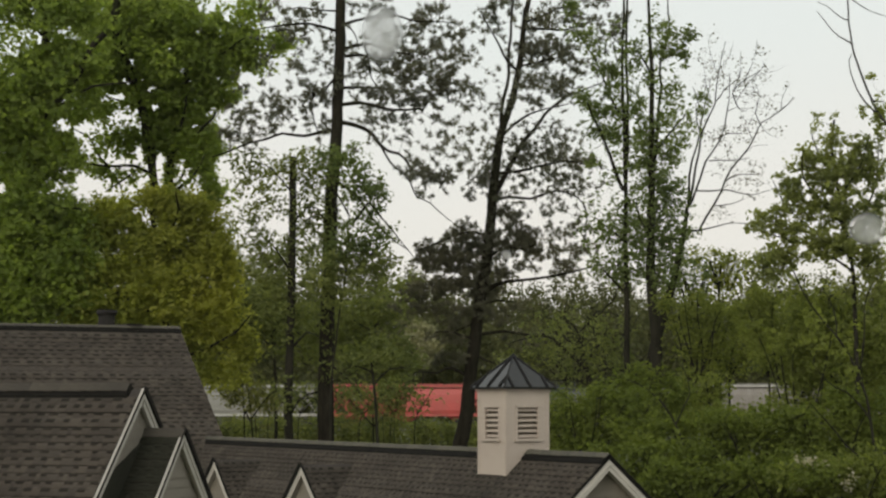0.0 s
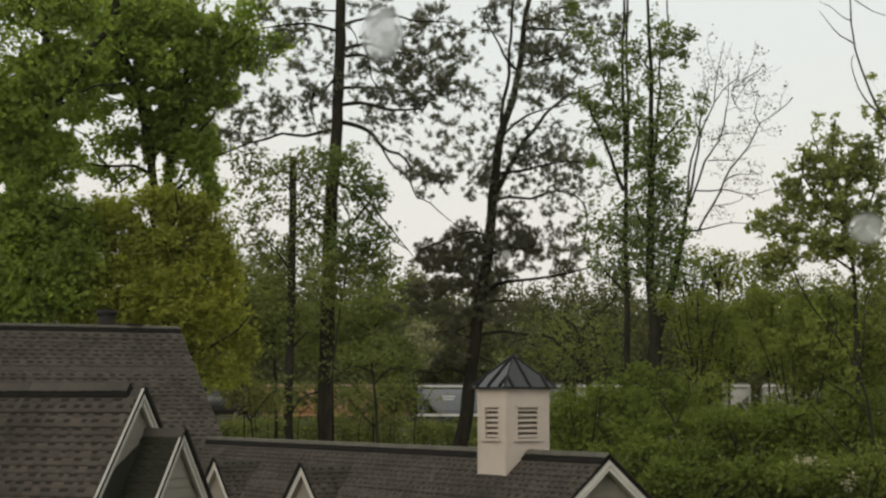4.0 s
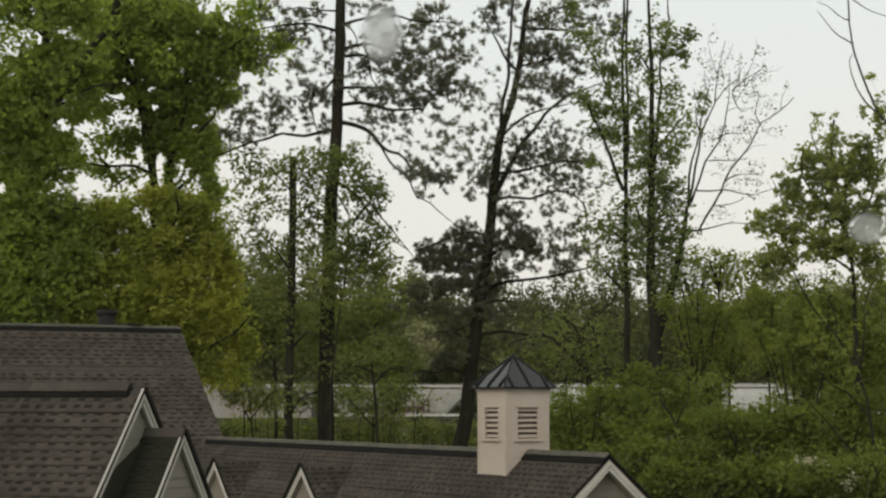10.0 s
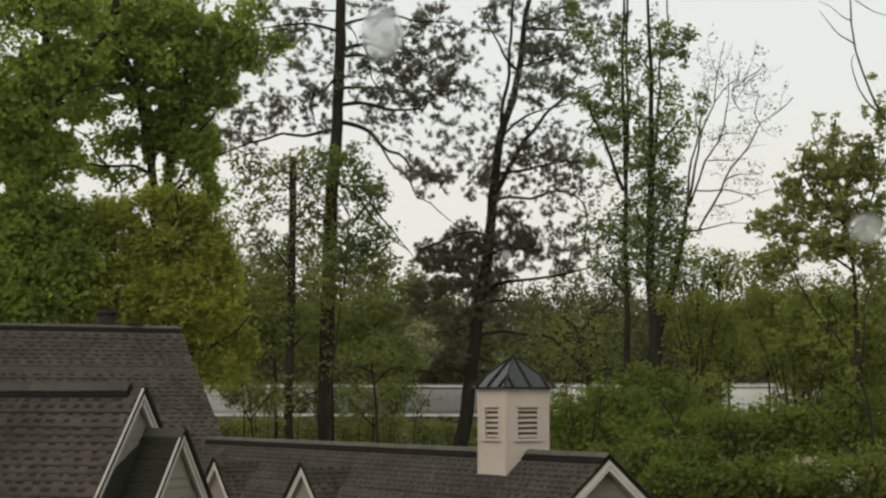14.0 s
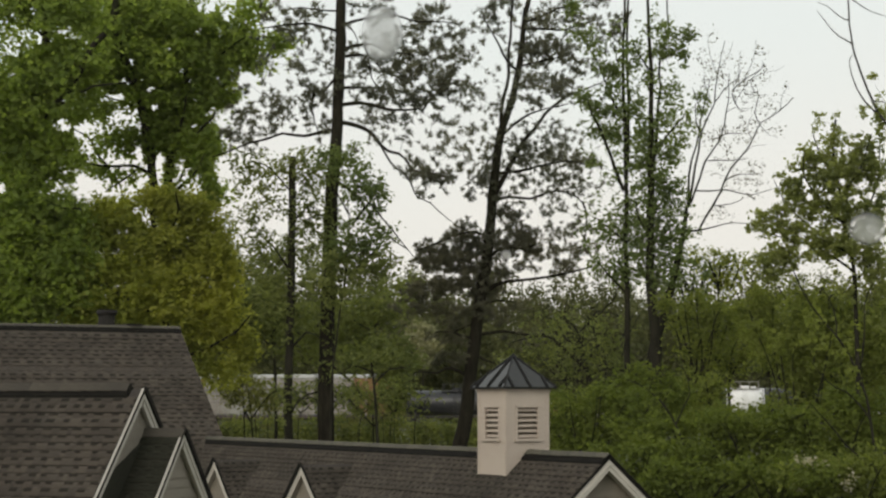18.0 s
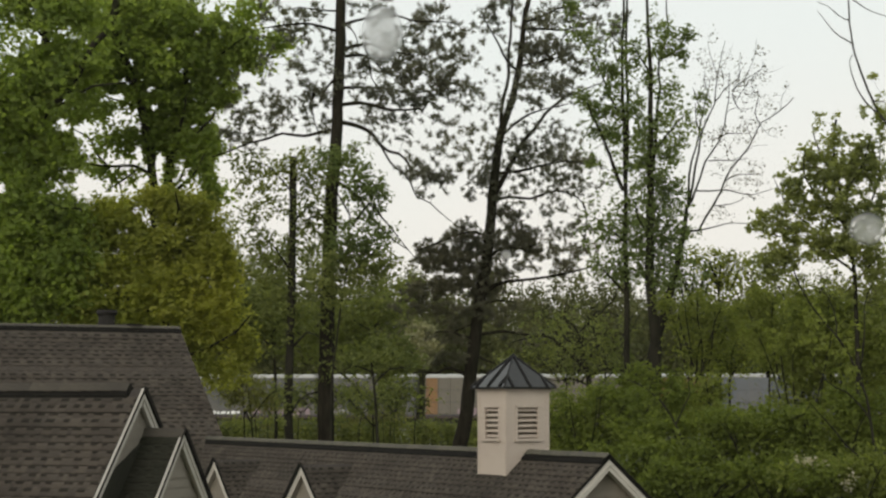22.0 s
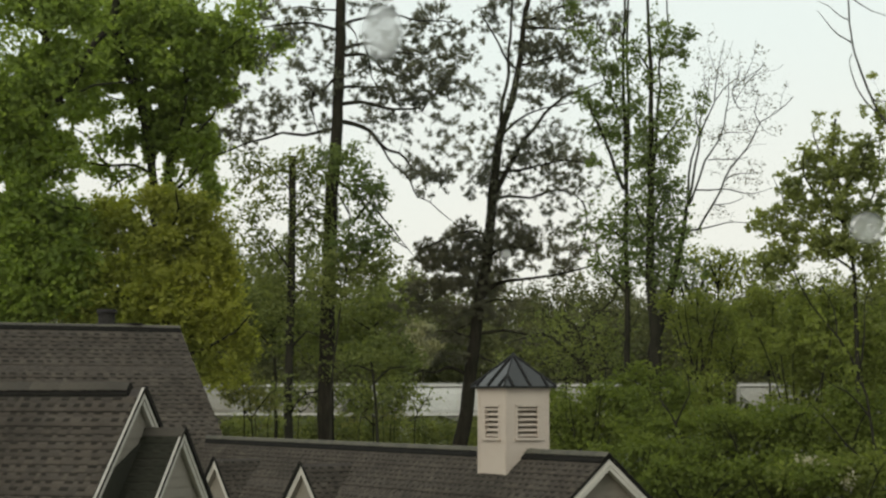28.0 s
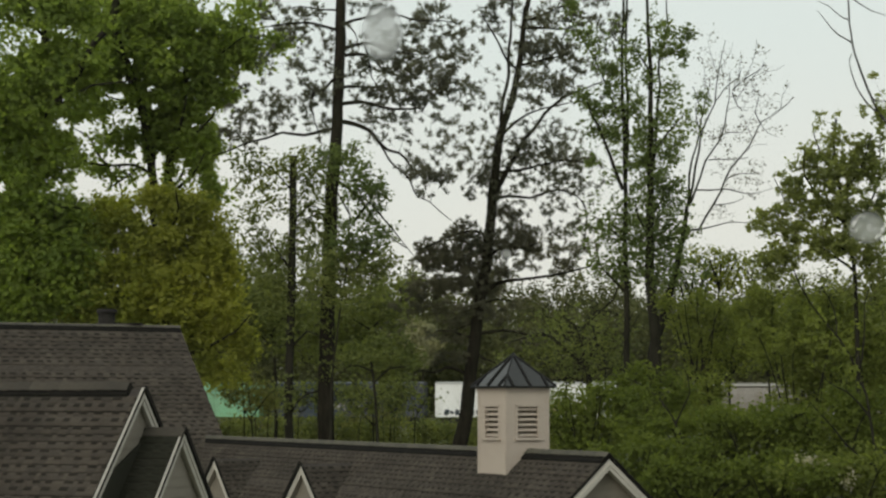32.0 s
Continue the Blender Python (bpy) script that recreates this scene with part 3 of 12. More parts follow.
# ---------------------------------------------------------------- trees
def tube_arrays(points, radii, seg):
    """Vertices and quads of a tapered, slightly knobbly tube along points."""
    pts = [Vector(p) for p in points]
    vs, fs = [], []
    for i, p in enumerate(pts):
        d = (pts[min(i + 1, len(pts) - 1)] - pts[max(i - 1, 0)]).normalized()
        s = d.cross(Vector((0.3, 1, 0.2))).normalized()
        t = d.cross(s)
        for k in range(seg):
            ang = 2 * math.pi * k / seg
            rr = radii[i] * (1 + 0.12 * noise.noise(Vector((p.x * 3 + k, p.y * 3, p.z * 2))))
            vs.append(p + s * math.cos(ang) * rr + t * math.sin(ang) * rr)
    for i in range(len(pts) - 1):
        for k in range(seg):
            a, b = i * seg + k, i * seg + (k + 1) % seg
            fs += [a, b, b + seg, a + seg]
    return vs, fs


def leaf_arrays(rng, centres, size, flat=0.5, lean=None, narrow=1.0):
    """One pointed leaf blade, folded along its rib, at each centre; lean: the way each blade faces, outward from its twig."""
    n = len(centres)
    u = rng.normal(size=(n, 3))
    u[:, 2] = u[:, 2] * 0.6 - 0.35
    u /= np.linalg.norm(u, axis=1)[:, None] + 1e-9
    w = rng.normal(size=(n, 3))
    w[:, 2] *= 1 - flat
    if lean is not None:
        w = lean + w * 0.45
    v = np.cross(u, w)
    v /= np.linalg.norm(v, axis=1)[:, None] + 1e-9
    nn = np.cross(u, v)
    L = size * rng.uniform(0.6, 1.35, size=n)[:, None]
    W = L * rng.uniform(0.5, 0.75, size=n)[:, None] * narrow
    a = centres - u * L * 0.5
    b = centres + v * W * 0.5 + nn * W * 0.12
    c = centres + u * L * 0.5
    d = centres - v * W * 0.5 + nn * W * 0.12
    verts = np.stack([a, b, c, d], axis=1).reshape(-1, 3)
    return verts, np.arange(4 * n, dtype=np.int32)


def needle_arrays(rng, centres, length, count=14, width=0.012):
    """Tufts of needles: thin blades that fan out from each centre."""
    n = len(centres)
    axis = rng.normal(size=(n, 3))
    axis[:, 2] = np.abs(axis[:, 2]) * 0.8 + 0.3
    axis /= np.linalg.norm(axis, axis=1)[:, None]
    u = axis[:, None, :] * 0.55 + rng.normal(size=(n, count, 3)) * 0.62
    u /= np.linalg.norm(u, axis=2)[..., None]
    L = length * rng.uniform(0.6, 1.15, size=(n, count, 1))
    s = np.cross(u, rng.normal(size=(n, count, 3)))
    s /= np.linalg.norm(s, axis=2)[..., None] + 1e-9
    c = centres[:, None, :] + rng.normal(size=(n, count, 3)) * length * 0.12
    a = c - s * width
    b = c + s * width
    t1 = c + u * L + s * width * 0.4
    t2 = c + u * L - s * width * 0.4
    verts = np.stack([a, b, t1, t2], axis=2).reshape(-1, 3)
    return verts, np.arange(len(verts), dtype=np.int32)


class Tree:
    """A tree that is drawn limb by limb: x in metres from its foot, z in the height datum of the place; the depth is spread round the trunk."""

    def __init__(self, kind, x, y, label, bark, seed, category="tree", group="", kind_tag=""):
        self.rng = np.random.default_rng(seed)
        self.rnd = random.Random(seed)
        self.z0 = ground_z(x, y)
        self.foot = (x, y)
        self.ob = empty(kind, Matrix.Translation((x, y, self.z0)), label, category, group, kind_tag)
        self.bark = bark
        self.limbs = []
        self.crown_ob = None
        self.tw_v, self.tw_f = [], []

    def limb(self, r0, r1, *xz, depth=0.0, name="limb", seg=8):
        """A limb through (x, z) points, r0 thick at its foot and r1 at its tip; depth: how far its tip leans to the back (+) or front."""
        pts = []
        n = len(xz)
        for i, (x, z) in enumerate(xz):
            pts.append(Vector((x, depth * (i / max(1, n - 1)) ** 1.3, z - self.z0)))
        fine = []
        for i in range(n - 1):
            p0, p1, p2, p3 = pts[max(i - 1, 0)], pts[i], pts[i + 1], pts[min(i + 2, n - 1)]
            steps = max(2, int((p2 - p1).length / 0.5))
            for k in range(steps):
                t = k / steps
                fine.append(0.5 * (2 * p1 + (p2 - p0) * t + (2 * p0 - 5 * p1 + 4 * p2 - p3) * t * t + (3 * p1 - p0 - 3 * p2 + p3) * t ** 3))
        fine.append(pts[-1])
        m = len(fine)
        amp = 0.05 if name in ('trunk', 'stem') else 0.16
        off = Vector((self.rnd.uniform(0, 50), 0, 0))
        fine = [p + noise.noise_vector(p * 0.8 + off) * amp * min(1.0, i / 3) for i, p in enumerate(fine)]
        jit = 0.012 if name in ('trunk', 'stem') else 0.02
        fine = [p + Vector((self.rnd.uniform(-jit, jit), self.rnd.uniform(-jit, jit), 0)) if 0 < i < m - 1 else p for i, p in enumerate(fine)]
        radii = [r0 + (r1 - r0) * (i / (m - 1)) ** 0.85 for i in range(m)]
        vs, fs = tube_arrays(fine, radii, seg)
        ob = new(name, mesh_arrays(name, [tuple(v) for v in vs], fs, 4, self.bark, True))
        ob.parent = self.ob
        self.limbs += fine
        return ob

    def twig(self, a, b, r):
        mid = (a + b) / 2 + Vector((self.rnd.uniform(-0.1, 0.1), self.rnd.uniform(-0.1, 0.1), self.rnd.uniform(0.0, 0.15))) * (b - a).length
        vs, fs = tube_arrays([a, mid, b], [r, r * 0.7, r * 0.35], 3)
        base = len(self.tw_v)
        self.tw_v += [tuple(v) for v in vs]
        self.tw_f += [f + base for f in fs]

    def airy(self, pts, gaps):
        """Which of the points stay, where openings lead through the crown; they run level, away from the house."""
        keep = np.ones(len(pts), dtype=bool)
        x0, y0 = self.foot
        k = y0 / (y0 + pts[:, 1])
        x = (pts[:, 0] + x0) * k - x0
        z = (pts[:, 2] + self.z0 - 7.0) * k + 7.0
        for gx, gz, rx, rz, stay in gaps:
            e = ((x - gx) / rx) ** 2 + ((z - gz) / rz) ** 2
            keep &= (e > self.rng.uniform(0.7, 1.3, size=len(pts))) | (self.rng.uniform(size=len(pts)) < stay)
        return keep

    def crown(self, blobs, material, size, per=60, spread=0.45, needles=False, twigs=0.5, twig_r=0.018, name="crown", deep=0.8, reach=6.0, flat=0.5, hollow=0.0, off_y=0.0, gaps=(), narrow=1.0, tuft=14, blade=0.012):
        """Foliage: blobs of (x, z, half width, half height, clumps). Each clump is a handful of leaves on a twig from the nearest limb.
        gaps: airy openings through the crown, (x, z, half width, half height, share of the leaves that stay)."""
        cents = []
        for x, z, rx, rz, n in blobs:
            k = int(n)
            u = self.rng.normal(size=(k, 3))
            u /= np.linalg.norm(u, axis=1)[:, None]
            rad = np.maximum(self.rng.uniform(0, 1, size=k), hollow) ** 0.45
            p = u * rad[:, None] * np.array([rx, max(rx, rz) * deep, rz])
            cents.append(p + np.array([x, off_y, z - self.z0]))
        cents = np.concatenate(cents)
        cents = cents[self.airy(cents, gaps)]
        if self.limbs and twigs > 0:
            # each clump hangs on the nearest limb or on a clump that is already held
            held = np.array([tuple(p) for p in self.limbs])
            d0 = np.array([(((held - c) ** 2).sum(1)).min() for c in cents])
            for i in np.argsort(d0):
                c = cents[i]
                d2 = ((held - c) ** 2 * np.array([1, 0.6, 1.3])).sum(1)
                j = int(d2.argmin())
                if self.rnd.random() < twigs and d2[j] < reach ** 2:
                    self.twig(Vector(held[j]), Vector(c), twig_r * (1.3 if d0[i] < 0.5 else 0.85))
                    held = np.vstack([held, c])
        k = len(cents)
        num = np.maximum(2, (per * self.rng.uniform(0.4, 1.6, size=k)).astype(int))
        idx = np.repeat(np.arange(k), num)
        sp = spread * self.rng.uniform(0.6, 1.3, size=k)[idx]
        off = self.rng.normal(size=(len(idx), 3)) * sp[:, None] * np.array([0.62, 0.62, 0.42])
        pts = cents[idx] + off
        keep = self.airy(pts, gaps)
        pts, off, sp = pts[keep], off[keep], sp[keep]
        if needles:
            vs, fs = needle_arrays(self.rng, pts, size, tuft, blade)
        else:
            lean = off / sp[:, None] * np.array([1.2, 1.2, 1.8]) + np.array([0, 0, 0.5])
            lean /= np.linalg.norm(lean, axis=1)[:, None]
            vs, fs = leaf_arrays(self.rng, pts, size, flat, lean, narrow)
        ob = new(name, mesh_arrays(name, vs, fs, 4, material))
        ob.parent = self.ob
        self.crown_ob = ob
        return ob

    def done(self):
        if self.tw_v:
            ob = tagged(new("twig_work", mesh_arrays("twig_work", self.tw_v, self.tw_f, 4, self.bark)), kind="stuff")
            ob.parent = self.ob
        return self.ob


SWAYING = []

t = Tree("hardwood_tree", -14.54, 60, "tall green hardwood tree in spring leaf", M_BARK_GREY, 101, "tree")
t.limb(0.260, 0.140, (0.08, 6.07), (0.05, 9.25), (-0.03, 12.86), (-0.04, 15.29), (0, 17.03), (0.07, 18.36), (0.19, 19.39), (0.35, 20.42), (0.44, 22.28), name="trunk")
t.limb(0.140, 0.110, (0.03, 16.82), (0.7, 17.64), (1.39, 18.4), (1.98, 19.14), (2.58, 20), depth=-1)
t.limb(0.070, 0.020, (0.14, 17.09), (0.8, 17.62), (1.7, 17.99), (2.71, 18.15), (3.88, 18.26), depth=-1.5)
t.limb(0.080, 0.020, (-0.05, 14.68), (-0.67, 15.5), (-1.19, 16.07), (-1.7, 16.31), depth=1)
t.limb(0.080, 0.020, (-0.02, 15.29), (0.53, 15.91), (1.13, 16.07), (1.75, 15.6), depth=1.5)
t.limb(0.080, 0.020, (-0.01, 12.86), (0.68, 13.67), (1.28, 13.91), (1.98, 13.77), depth=-1)
t.limb(0.060, 0.020, (0.28, 20), (-0.28, 20.62), (-0.6, 21.45), depth=-1)
t.limb(0.060, 0.020, (0.25, 19.7), (0.85, 20.17), (1.24, 20.83), depth=1)
t.crown([(-0.6, 21.14, 1.2, 0.9, 120), (1.03, 21.14, 1.2, 0.9, 110), (-0.74, 18.56, 1, 1.2, 150), (1.07, 19.08, 1.24, 0.9, 150), (-0.9, 16.82, 0.9, 1, 130), (0.1, 17.33, 0.9, 0.9, 110), (-0.47, 15.5, 1.16, 1, 150), (-0.53, 13.87, 1.4, 1.1, 180), (0, 12.26, 1.7, 1.2, 230), (-0.55, 10.25, 1.4, 1.4, 200), (0.62, 16.21, 0.7, 0.8, 60), (1.22, 11.45, 1.2, 1.4, 150), (0.99, 13.27, 0.9, 0.8, 80), (0.37, 18.56, 2.2, 3.4, 420), (0.19, 12.86, 2.2, 3, 420), (1.23, 16.31, 1, 1.6, 90), (-1.47, 15.29, 0.8, 6, 200)], L_OAK, 0.22, per=19, spread=0.42, twig_r=0.012, deep=0.6, gaps=[(-0.89, 20.73, 0.44, 0.28, 0.56), (-0.77, 19.96, 0.52, 0.52, 0.5), (-0.95, 18.77, 0.18, 0.14, 0.15), (0.84, 17.74, 0.18, 0.16, 0.08), (-0.19, 21.04, 0.14, 0.16, 0.2), (1.46, 20.21, 0.16, 0.12, 0.15), (0.06, 20.05, 0.14, 0.3, 0.07), (0.88, 20.38, 0.36, 0.16, 0.4), (0.91, 16.88, 0.3, 0.26, 0.07), (1.73, 16.64, 0.44, 0.36, 0.07), (0.4, 17.21, 0.18, 0.12, 0.32), (1.77, 14.64, 0.4, 0.56, 0.05), (0.88, 14.64, 0.16, 0.5, 0.56), (-1.18, 14.6, 0.18, 0.24, 0.07), (-0.91, 12.86, 0.2, 0.16, 0.4), (-1.26, 19.18, 0.16, 0.3, 0.32), (0.71, 17.74, 0.12, 0.12, 0.24), (0.89, 15.95, 0.52, 0.44, 0.8), (1.25, 15.29, 0.5, 0.16, 0.64), (1.84, 16.07, 0.28, 0.24, 0.12), (-0.66, 19.43, 0.2, 0.16, 0.48), (-0.95, 18.67, 0.12, 0.1, 0.32), (0.49, 14.08, 0.1, 0.16, 0.48)])
t.done()
SWAYING.append((t.ob, 0.05))

t = Tree("hardwood_tree", -10.50, 64, "tall green hardwood tree with a forked trunk", M_BARK_GREY, 102, "tree")
t.limb(0.277, 0.107, (0.11, 5.16), (0.06, 11.54), (0.06, 14.76), (0.1, 16.17), (0.26, 17.15), (0.44, 18.13), (0.68, 19.77), (0.89, 22.86), name="trunk")
t.limb(0.171, 0.171, (-0.11, 14.22), (-0.47, 15.24), (-0.61, 16.39), (-0.9, 17.91), (-1.49, 19.77), (-2.03, 21.05), (-1.83, 22.3), (-1.72, 23.08), depth=-1, name="trunk")
t.limb(0.085, 0.026, (0.16, 14.81), (0.52, 15.18), (0.86, 15.5), (1.29, 15.89), (1.63, 16.28), depth=-1)
t.limb(0.075, 0.021, (0.14, 15.09), (0.46, 15.46), (0.64, 15.91), (0.87, 16.26), depth=0.5)
t.limb(0.075, 0.026, (-0.62, 15.59), (-0.99, 15.83), (-1.53, 15.93), (-2.18, 15.91), (-2.82, 15.85), (-3.25, 15.72), depth=-1.2)
t.limb(0.064, 0.021, (-2.15, 15.91), (-2.46, 16.19), (-2.73, 16.59), (-2.95, 16.98), (-3.38, 17.24), depth=-1)
t.limb(0.043, 0.015, (-1.81, 15.91), (-1.91, 15.59), (-1.75, 15.2), (-1.66, 14.76), depth=-0.6)
t.limb(0.053, 0.017, (-1.14, 15.85), (-1.58, 15.31), (-2.05, 14.87), depth=-1)
t.limb(0.096, 0.032, (0.33, 16.76), (0.54, 17.24), (0.77, 17.76), (0.96, 18.29), depth=-1.5)
t.limb(0.096, 0.032, (0.31, 16.54), (1.04, 17.04), (1.57, 17.41), (2, 17.81), depth=-1.5)
t.limb(0.064, 0.021, (0.4, 17.91), (-0.17, 18.68), (-0.94, 19.12), depth=1)
t.limb(0.064, 0.021, (0.6, 19.12), (1.43, 19.99), (2.29, 20.39), (3.04, 20.76), depth=-1)
t.limb(0.053, 0.021, (-0.98, 18.13), (-1.68, 18.46), (-2.44, 18.63), depth=-1)
t.crown([(-2.17, 21.75, 1.6, 1.28, 190), (0, 21.53, 1.81, 1.39, 260), (1.75, 20.76, 1.17, 0.96, 90), (-1.92, 19.77, 1.39, 0.96, 170), (-0.08, 19.55, 1.81, 1.28, 280), (1.59, 19.34, 0.75, 1.07, 90), (0.7, 18.02, 1.71, 1.17, 230), (-0.26, 17.04, 0.96, 0.81, 90), (1.25, 16.93, 1.07, 0.68, 90), (1.63, 15.96, 0.53, 0.75, 34), (-2.43, 18.13, 1.49, 0.6, 40), (-1.55, 17.15, 1.07, 0.85, 34), (-2.06, 15.52, 1.28, 0.75, 34), (1.49, 14.87, 0.85, 0.64, 40), (2.83, 20.65, 0.47, 0.81, 40), (-0.41, 19.99, 3.52, 2.77, 620), (2.18, 20.21, 1.07, 2.13, 95), (-1.87, 16.82, 1.6, 1.6, 70), (0.73, 16.06, 1.71, 1.28, 110), (0.74, 14.87, 1.49, 0.64, 50), (3.03, 22.08, 0.68, 0.77, 28), (2.72, 20.87, 0.81, 0.81, 36), (4.17, 20.7, 0.51, 0.43, 24), (3.38, 19.95, 0.55, 0.34, 12), (2.47, 18.24, 0.34, 0.9, 30), (2.08, 19.77, 0.6, 0.81, 20)], L_OAK, 0.22, per=18, spread=0.42, twig_r=0.012, deep=0.6, gaps=[(1.4, 22.11, 0.36, 0.28, 0.2), (-1.47, 20.04, 0.17, 0.15, 0.12), (-2.99, 20.39, 0.13, 0.13, 0.24), (-1.57, 19.27, 0.23, 0.17, 0.15), (-1.03, 19.31, 0.11, 0.11, 0.15), (0.59, 19.64, 0.17, 0.17, 0.24), (0.7, 19.29, 0.17, 0.13, 0.24), (1.81, 19.36, 0.23, 0.13, 0.4), (2.97, 19.2, 0.38, 0.51, 0.05), (-2.33, 18.61, 0.32, 0.15, 0.24), (-1.61, 18.2, 0.64, 0.21, 0.64), (-1.95, 17.87, 0.38, 0.15, 0.16), (-1.18, 17.94, 0.19, 0.19, 0.24), (-1.75, 16.15, 0.47, 0.28, 0.4), (-1.11, 16.39, 0.15, 0.32, 0.15), (-0.3, 15.91, 0.17, 0.64, 0.05), (-0.4, 15.26, 0.21, 0.15, 0.16), (0.64, 15.85, 0.28, 0.43, 0.32), (0.85, 15.05, 0.43, 0.23, 0.2), (-2.26, 14.87, 0.38, 0.32, 0.24), (-1.51, 14.87, 0.53, 0.34, 0.4), (-1.2, 15.52, 0.51, 0.28, 0.4), (2.34, 15.85, 0.6, 0.64, 0.12), (-2.64, 17.54, 0.64, 0.3, 0.55), (2.76, 17.48, 0.9, 0.9, 0.16), (-3.17, 17.26, 0.51, 0.38, 0.35), (-3.09, 15.15, 0.43, 0.6, 0.05), (1.06, 15.46, 0.38, 0.3, 0.48), (-2.61, 21.86, 0.17, 0.13, 0.32), (-2.84, 16.67, 0.3, 0.21, 0.16), (0.31, 18.13, 0.11, 0.09, 0.32), (0.71, 18.55, 0.19, 0.15, 0.25), (-0.69, 18.9, 0.19, 0.17, 0.08), (-1.43, 19.95, 0.21, 0.17, 0.3), (-1.92, 18.63, 0.3, 0.13, 0.1), (0.59, 19.6, 0.21, 0.19, 0.2), (0.02, 20.48, 0.13, 0.11, 0.1), (1.09, 21.09, 0.17, 0.13, 0.1), (2.07, 21.09, 0.19, 0.3, 0.4), (2.28, 21.75, 0.21, 0.21, 0.15), (-0.91, 17.48, 0.3, 0.21, 0.3), (1.03, 17.48, 0.17, 0.13, 0.15), (1.67, 18.02, 0.21, 0.34, 0.2), (-1.67, 17.7, 0.55, 0.26, 0.35), (-0.49, 18.24, 0.17, 0.13, 0.15)])
t.done()
SWAYING.append((t.ob, 0.05))

t = Tree("yellow_tree", -10.09, 61, "yellow-green tree with upswept sprays of new leaf", M_BARK_GREY, 103, "tree")
t.limb(0.203, 0.102, (0.23, 5.45), (0.05, 9.29), (-0.12, 11.32), (-0.31, 12.96), (-0.48, 14.4), name="trunk")
t.limb(0.081, 0.020, (0, 9.49), (0.84, 10.91), (1.53, 12.55), (1.82, 13.68), depth=1)
t.limb(0.081, 0.020, (0.01, 9.29), (1.26, 10.1), (2.26, 11.32), (2.76, 12.35), depth=1)
t.limb(0.081, 0.020, (-0.1, 10.91), (-1.12, 12.14), (-1.85, 13.37), (-2.07, 14.09), depth=1)
t.limb(0.081, 0.020, (-0.05, 10.1), (-1.4, 10.71), (-2.54, 11.73), (-3.07, 12.76), depth=-1)
t.limb(0.081, 0.020, (0.06, 8.47), (1.48, 8.88), (2.69, 9.49), (3.25, 10.1), depth=-1)
t.limb(0.081, 0.020, (-0.2, 11.94), (0.2, 12.96), (0.55, 13.99), (0.63, 14.5), depth=-1)
t.crown([(-1.54, 13.06, 1.12, 0.81, 100), (-2.54, 11.83, 1.02, 1.02, 100), (-0.79, 10.91, 1.83, 1.22, 170), (-2.61, 10.2, 1.32, 1.02, 110), (-1.02, 12.24, 1.22, 0.91, 110), (-0.15, 9.29, 1.63, 1.02, 110), (-1.81, 10.91, 2.24, 2.64, 260), (-2.47, 13.37, 1.22, 0.91, 130), (-1.76, 13.99, 1.22, 0.57, 60), (-1.03, 13.37, 1.22, 0.91, 110)], L_OLIVE_TOP, 0.21, per=17, spread=0.36, twig_r=0.01, deep=0.6, narrow=0.8, gaps=[(-0.67, 13.66, 0.18, 0.2, 0.1), (-0.42, 13.41, 0.22, 0.16, 0.1), (-1.54, 13.17, 0.37, 0.18, 0.35), (-1.73, 12.45, 0.24, 0.16, 0.35), (-1.04, 13.95, 0.16, 0.16, 0.2), (-1.76, 13.89, 0.12, 0.1, 0.3)])
t.crown([(-0.4, 14.5, 0.49, 0.45, 36), (0.22, 14.15, 0.69, 0.49, 60), (0.9, 13.68, 0.81, 0.69, 80), (-0.01, 13.17, 1.02, 0.69, 90), (1.47, 12.65, 0.85, 1.02, 110), (0.41, 12.14, 1.22, 1.02, 110), (2.16, 11.32, 0.65, 1.02, 90), (1.15, 10.71, 1.22, 1.22, 140), (2.38, 9.79, 0.73, 1.02, 90), (2.94, 8.88, 0.45, 0.69, 44), (1.27, 9.08, 1.22, 1.02, 90), (2.09, 8.07, 0.98, 0.65, 60), (-0.94, 13.68, 0.53, 0.45, 30), (0.83, 11.32, 1.93, 2.85, 340), (1, 14.09, 1.02, 0.53, 50), (2.04, 12.55, 0.71, 1.22, 80)], L_YELLOW, 0.21, per=17, spread=0.34, twig_r=0.01, deep=0.6, narrow=0.7, name='bright_crown', gaps=[(-0.67, 13.66, 0.18, 0.2, 0.1), (-0.42, 13.41, 0.22, 0.16, 0.1), (-1.54, 13.17, 0.37, 0.18, 0.35), (-1.73, 12.45, 0.24, 0.16, 0.35), (-1.04, 13.95, 0.16, 0.16, 0.2), (-1.76, 13.89, 0.12, 0.1, 0.3)])
t.done()
SWAYING.append((t.ob, 0.05))


t = Tree("pine_tree", -4.16, 60, "tall loblolly pine with a straight dark trunk", M_BARK_PINE, 110, "tree")
t.limb(0.320, 0.180, (0.04, 5.28), (0.03, 7.26), (0.06, 9.25), (0.11, 11.65), (0.19, 14.28), (0.32, 16.35), (0.39, 17.54), (0.46, 19.39), (0.48, 21.04), (0.49, 22.28), name="trunk")
t.limb(0.060, 0.016, (0.5, 20.52), (1.43, 20.77), (2.45, 20.71), (3.06, 20.58), (3.67, 20.5), (4.69, 20.4), depth=-1)
t.limb(0.080, 0.016, (0.48, 19.55), (0.93, 19.76), (1.33, 19.78), (1.74, 19.65), (2.35, 19.35), (3.26, 19.18), depth=-1)
t.limb(0.070, 0.016, (0.48, 19.37), (1.23, 19.43), (1.68, 19.28), (2.25, 18.87), (3.06, 18.77), depth=1)
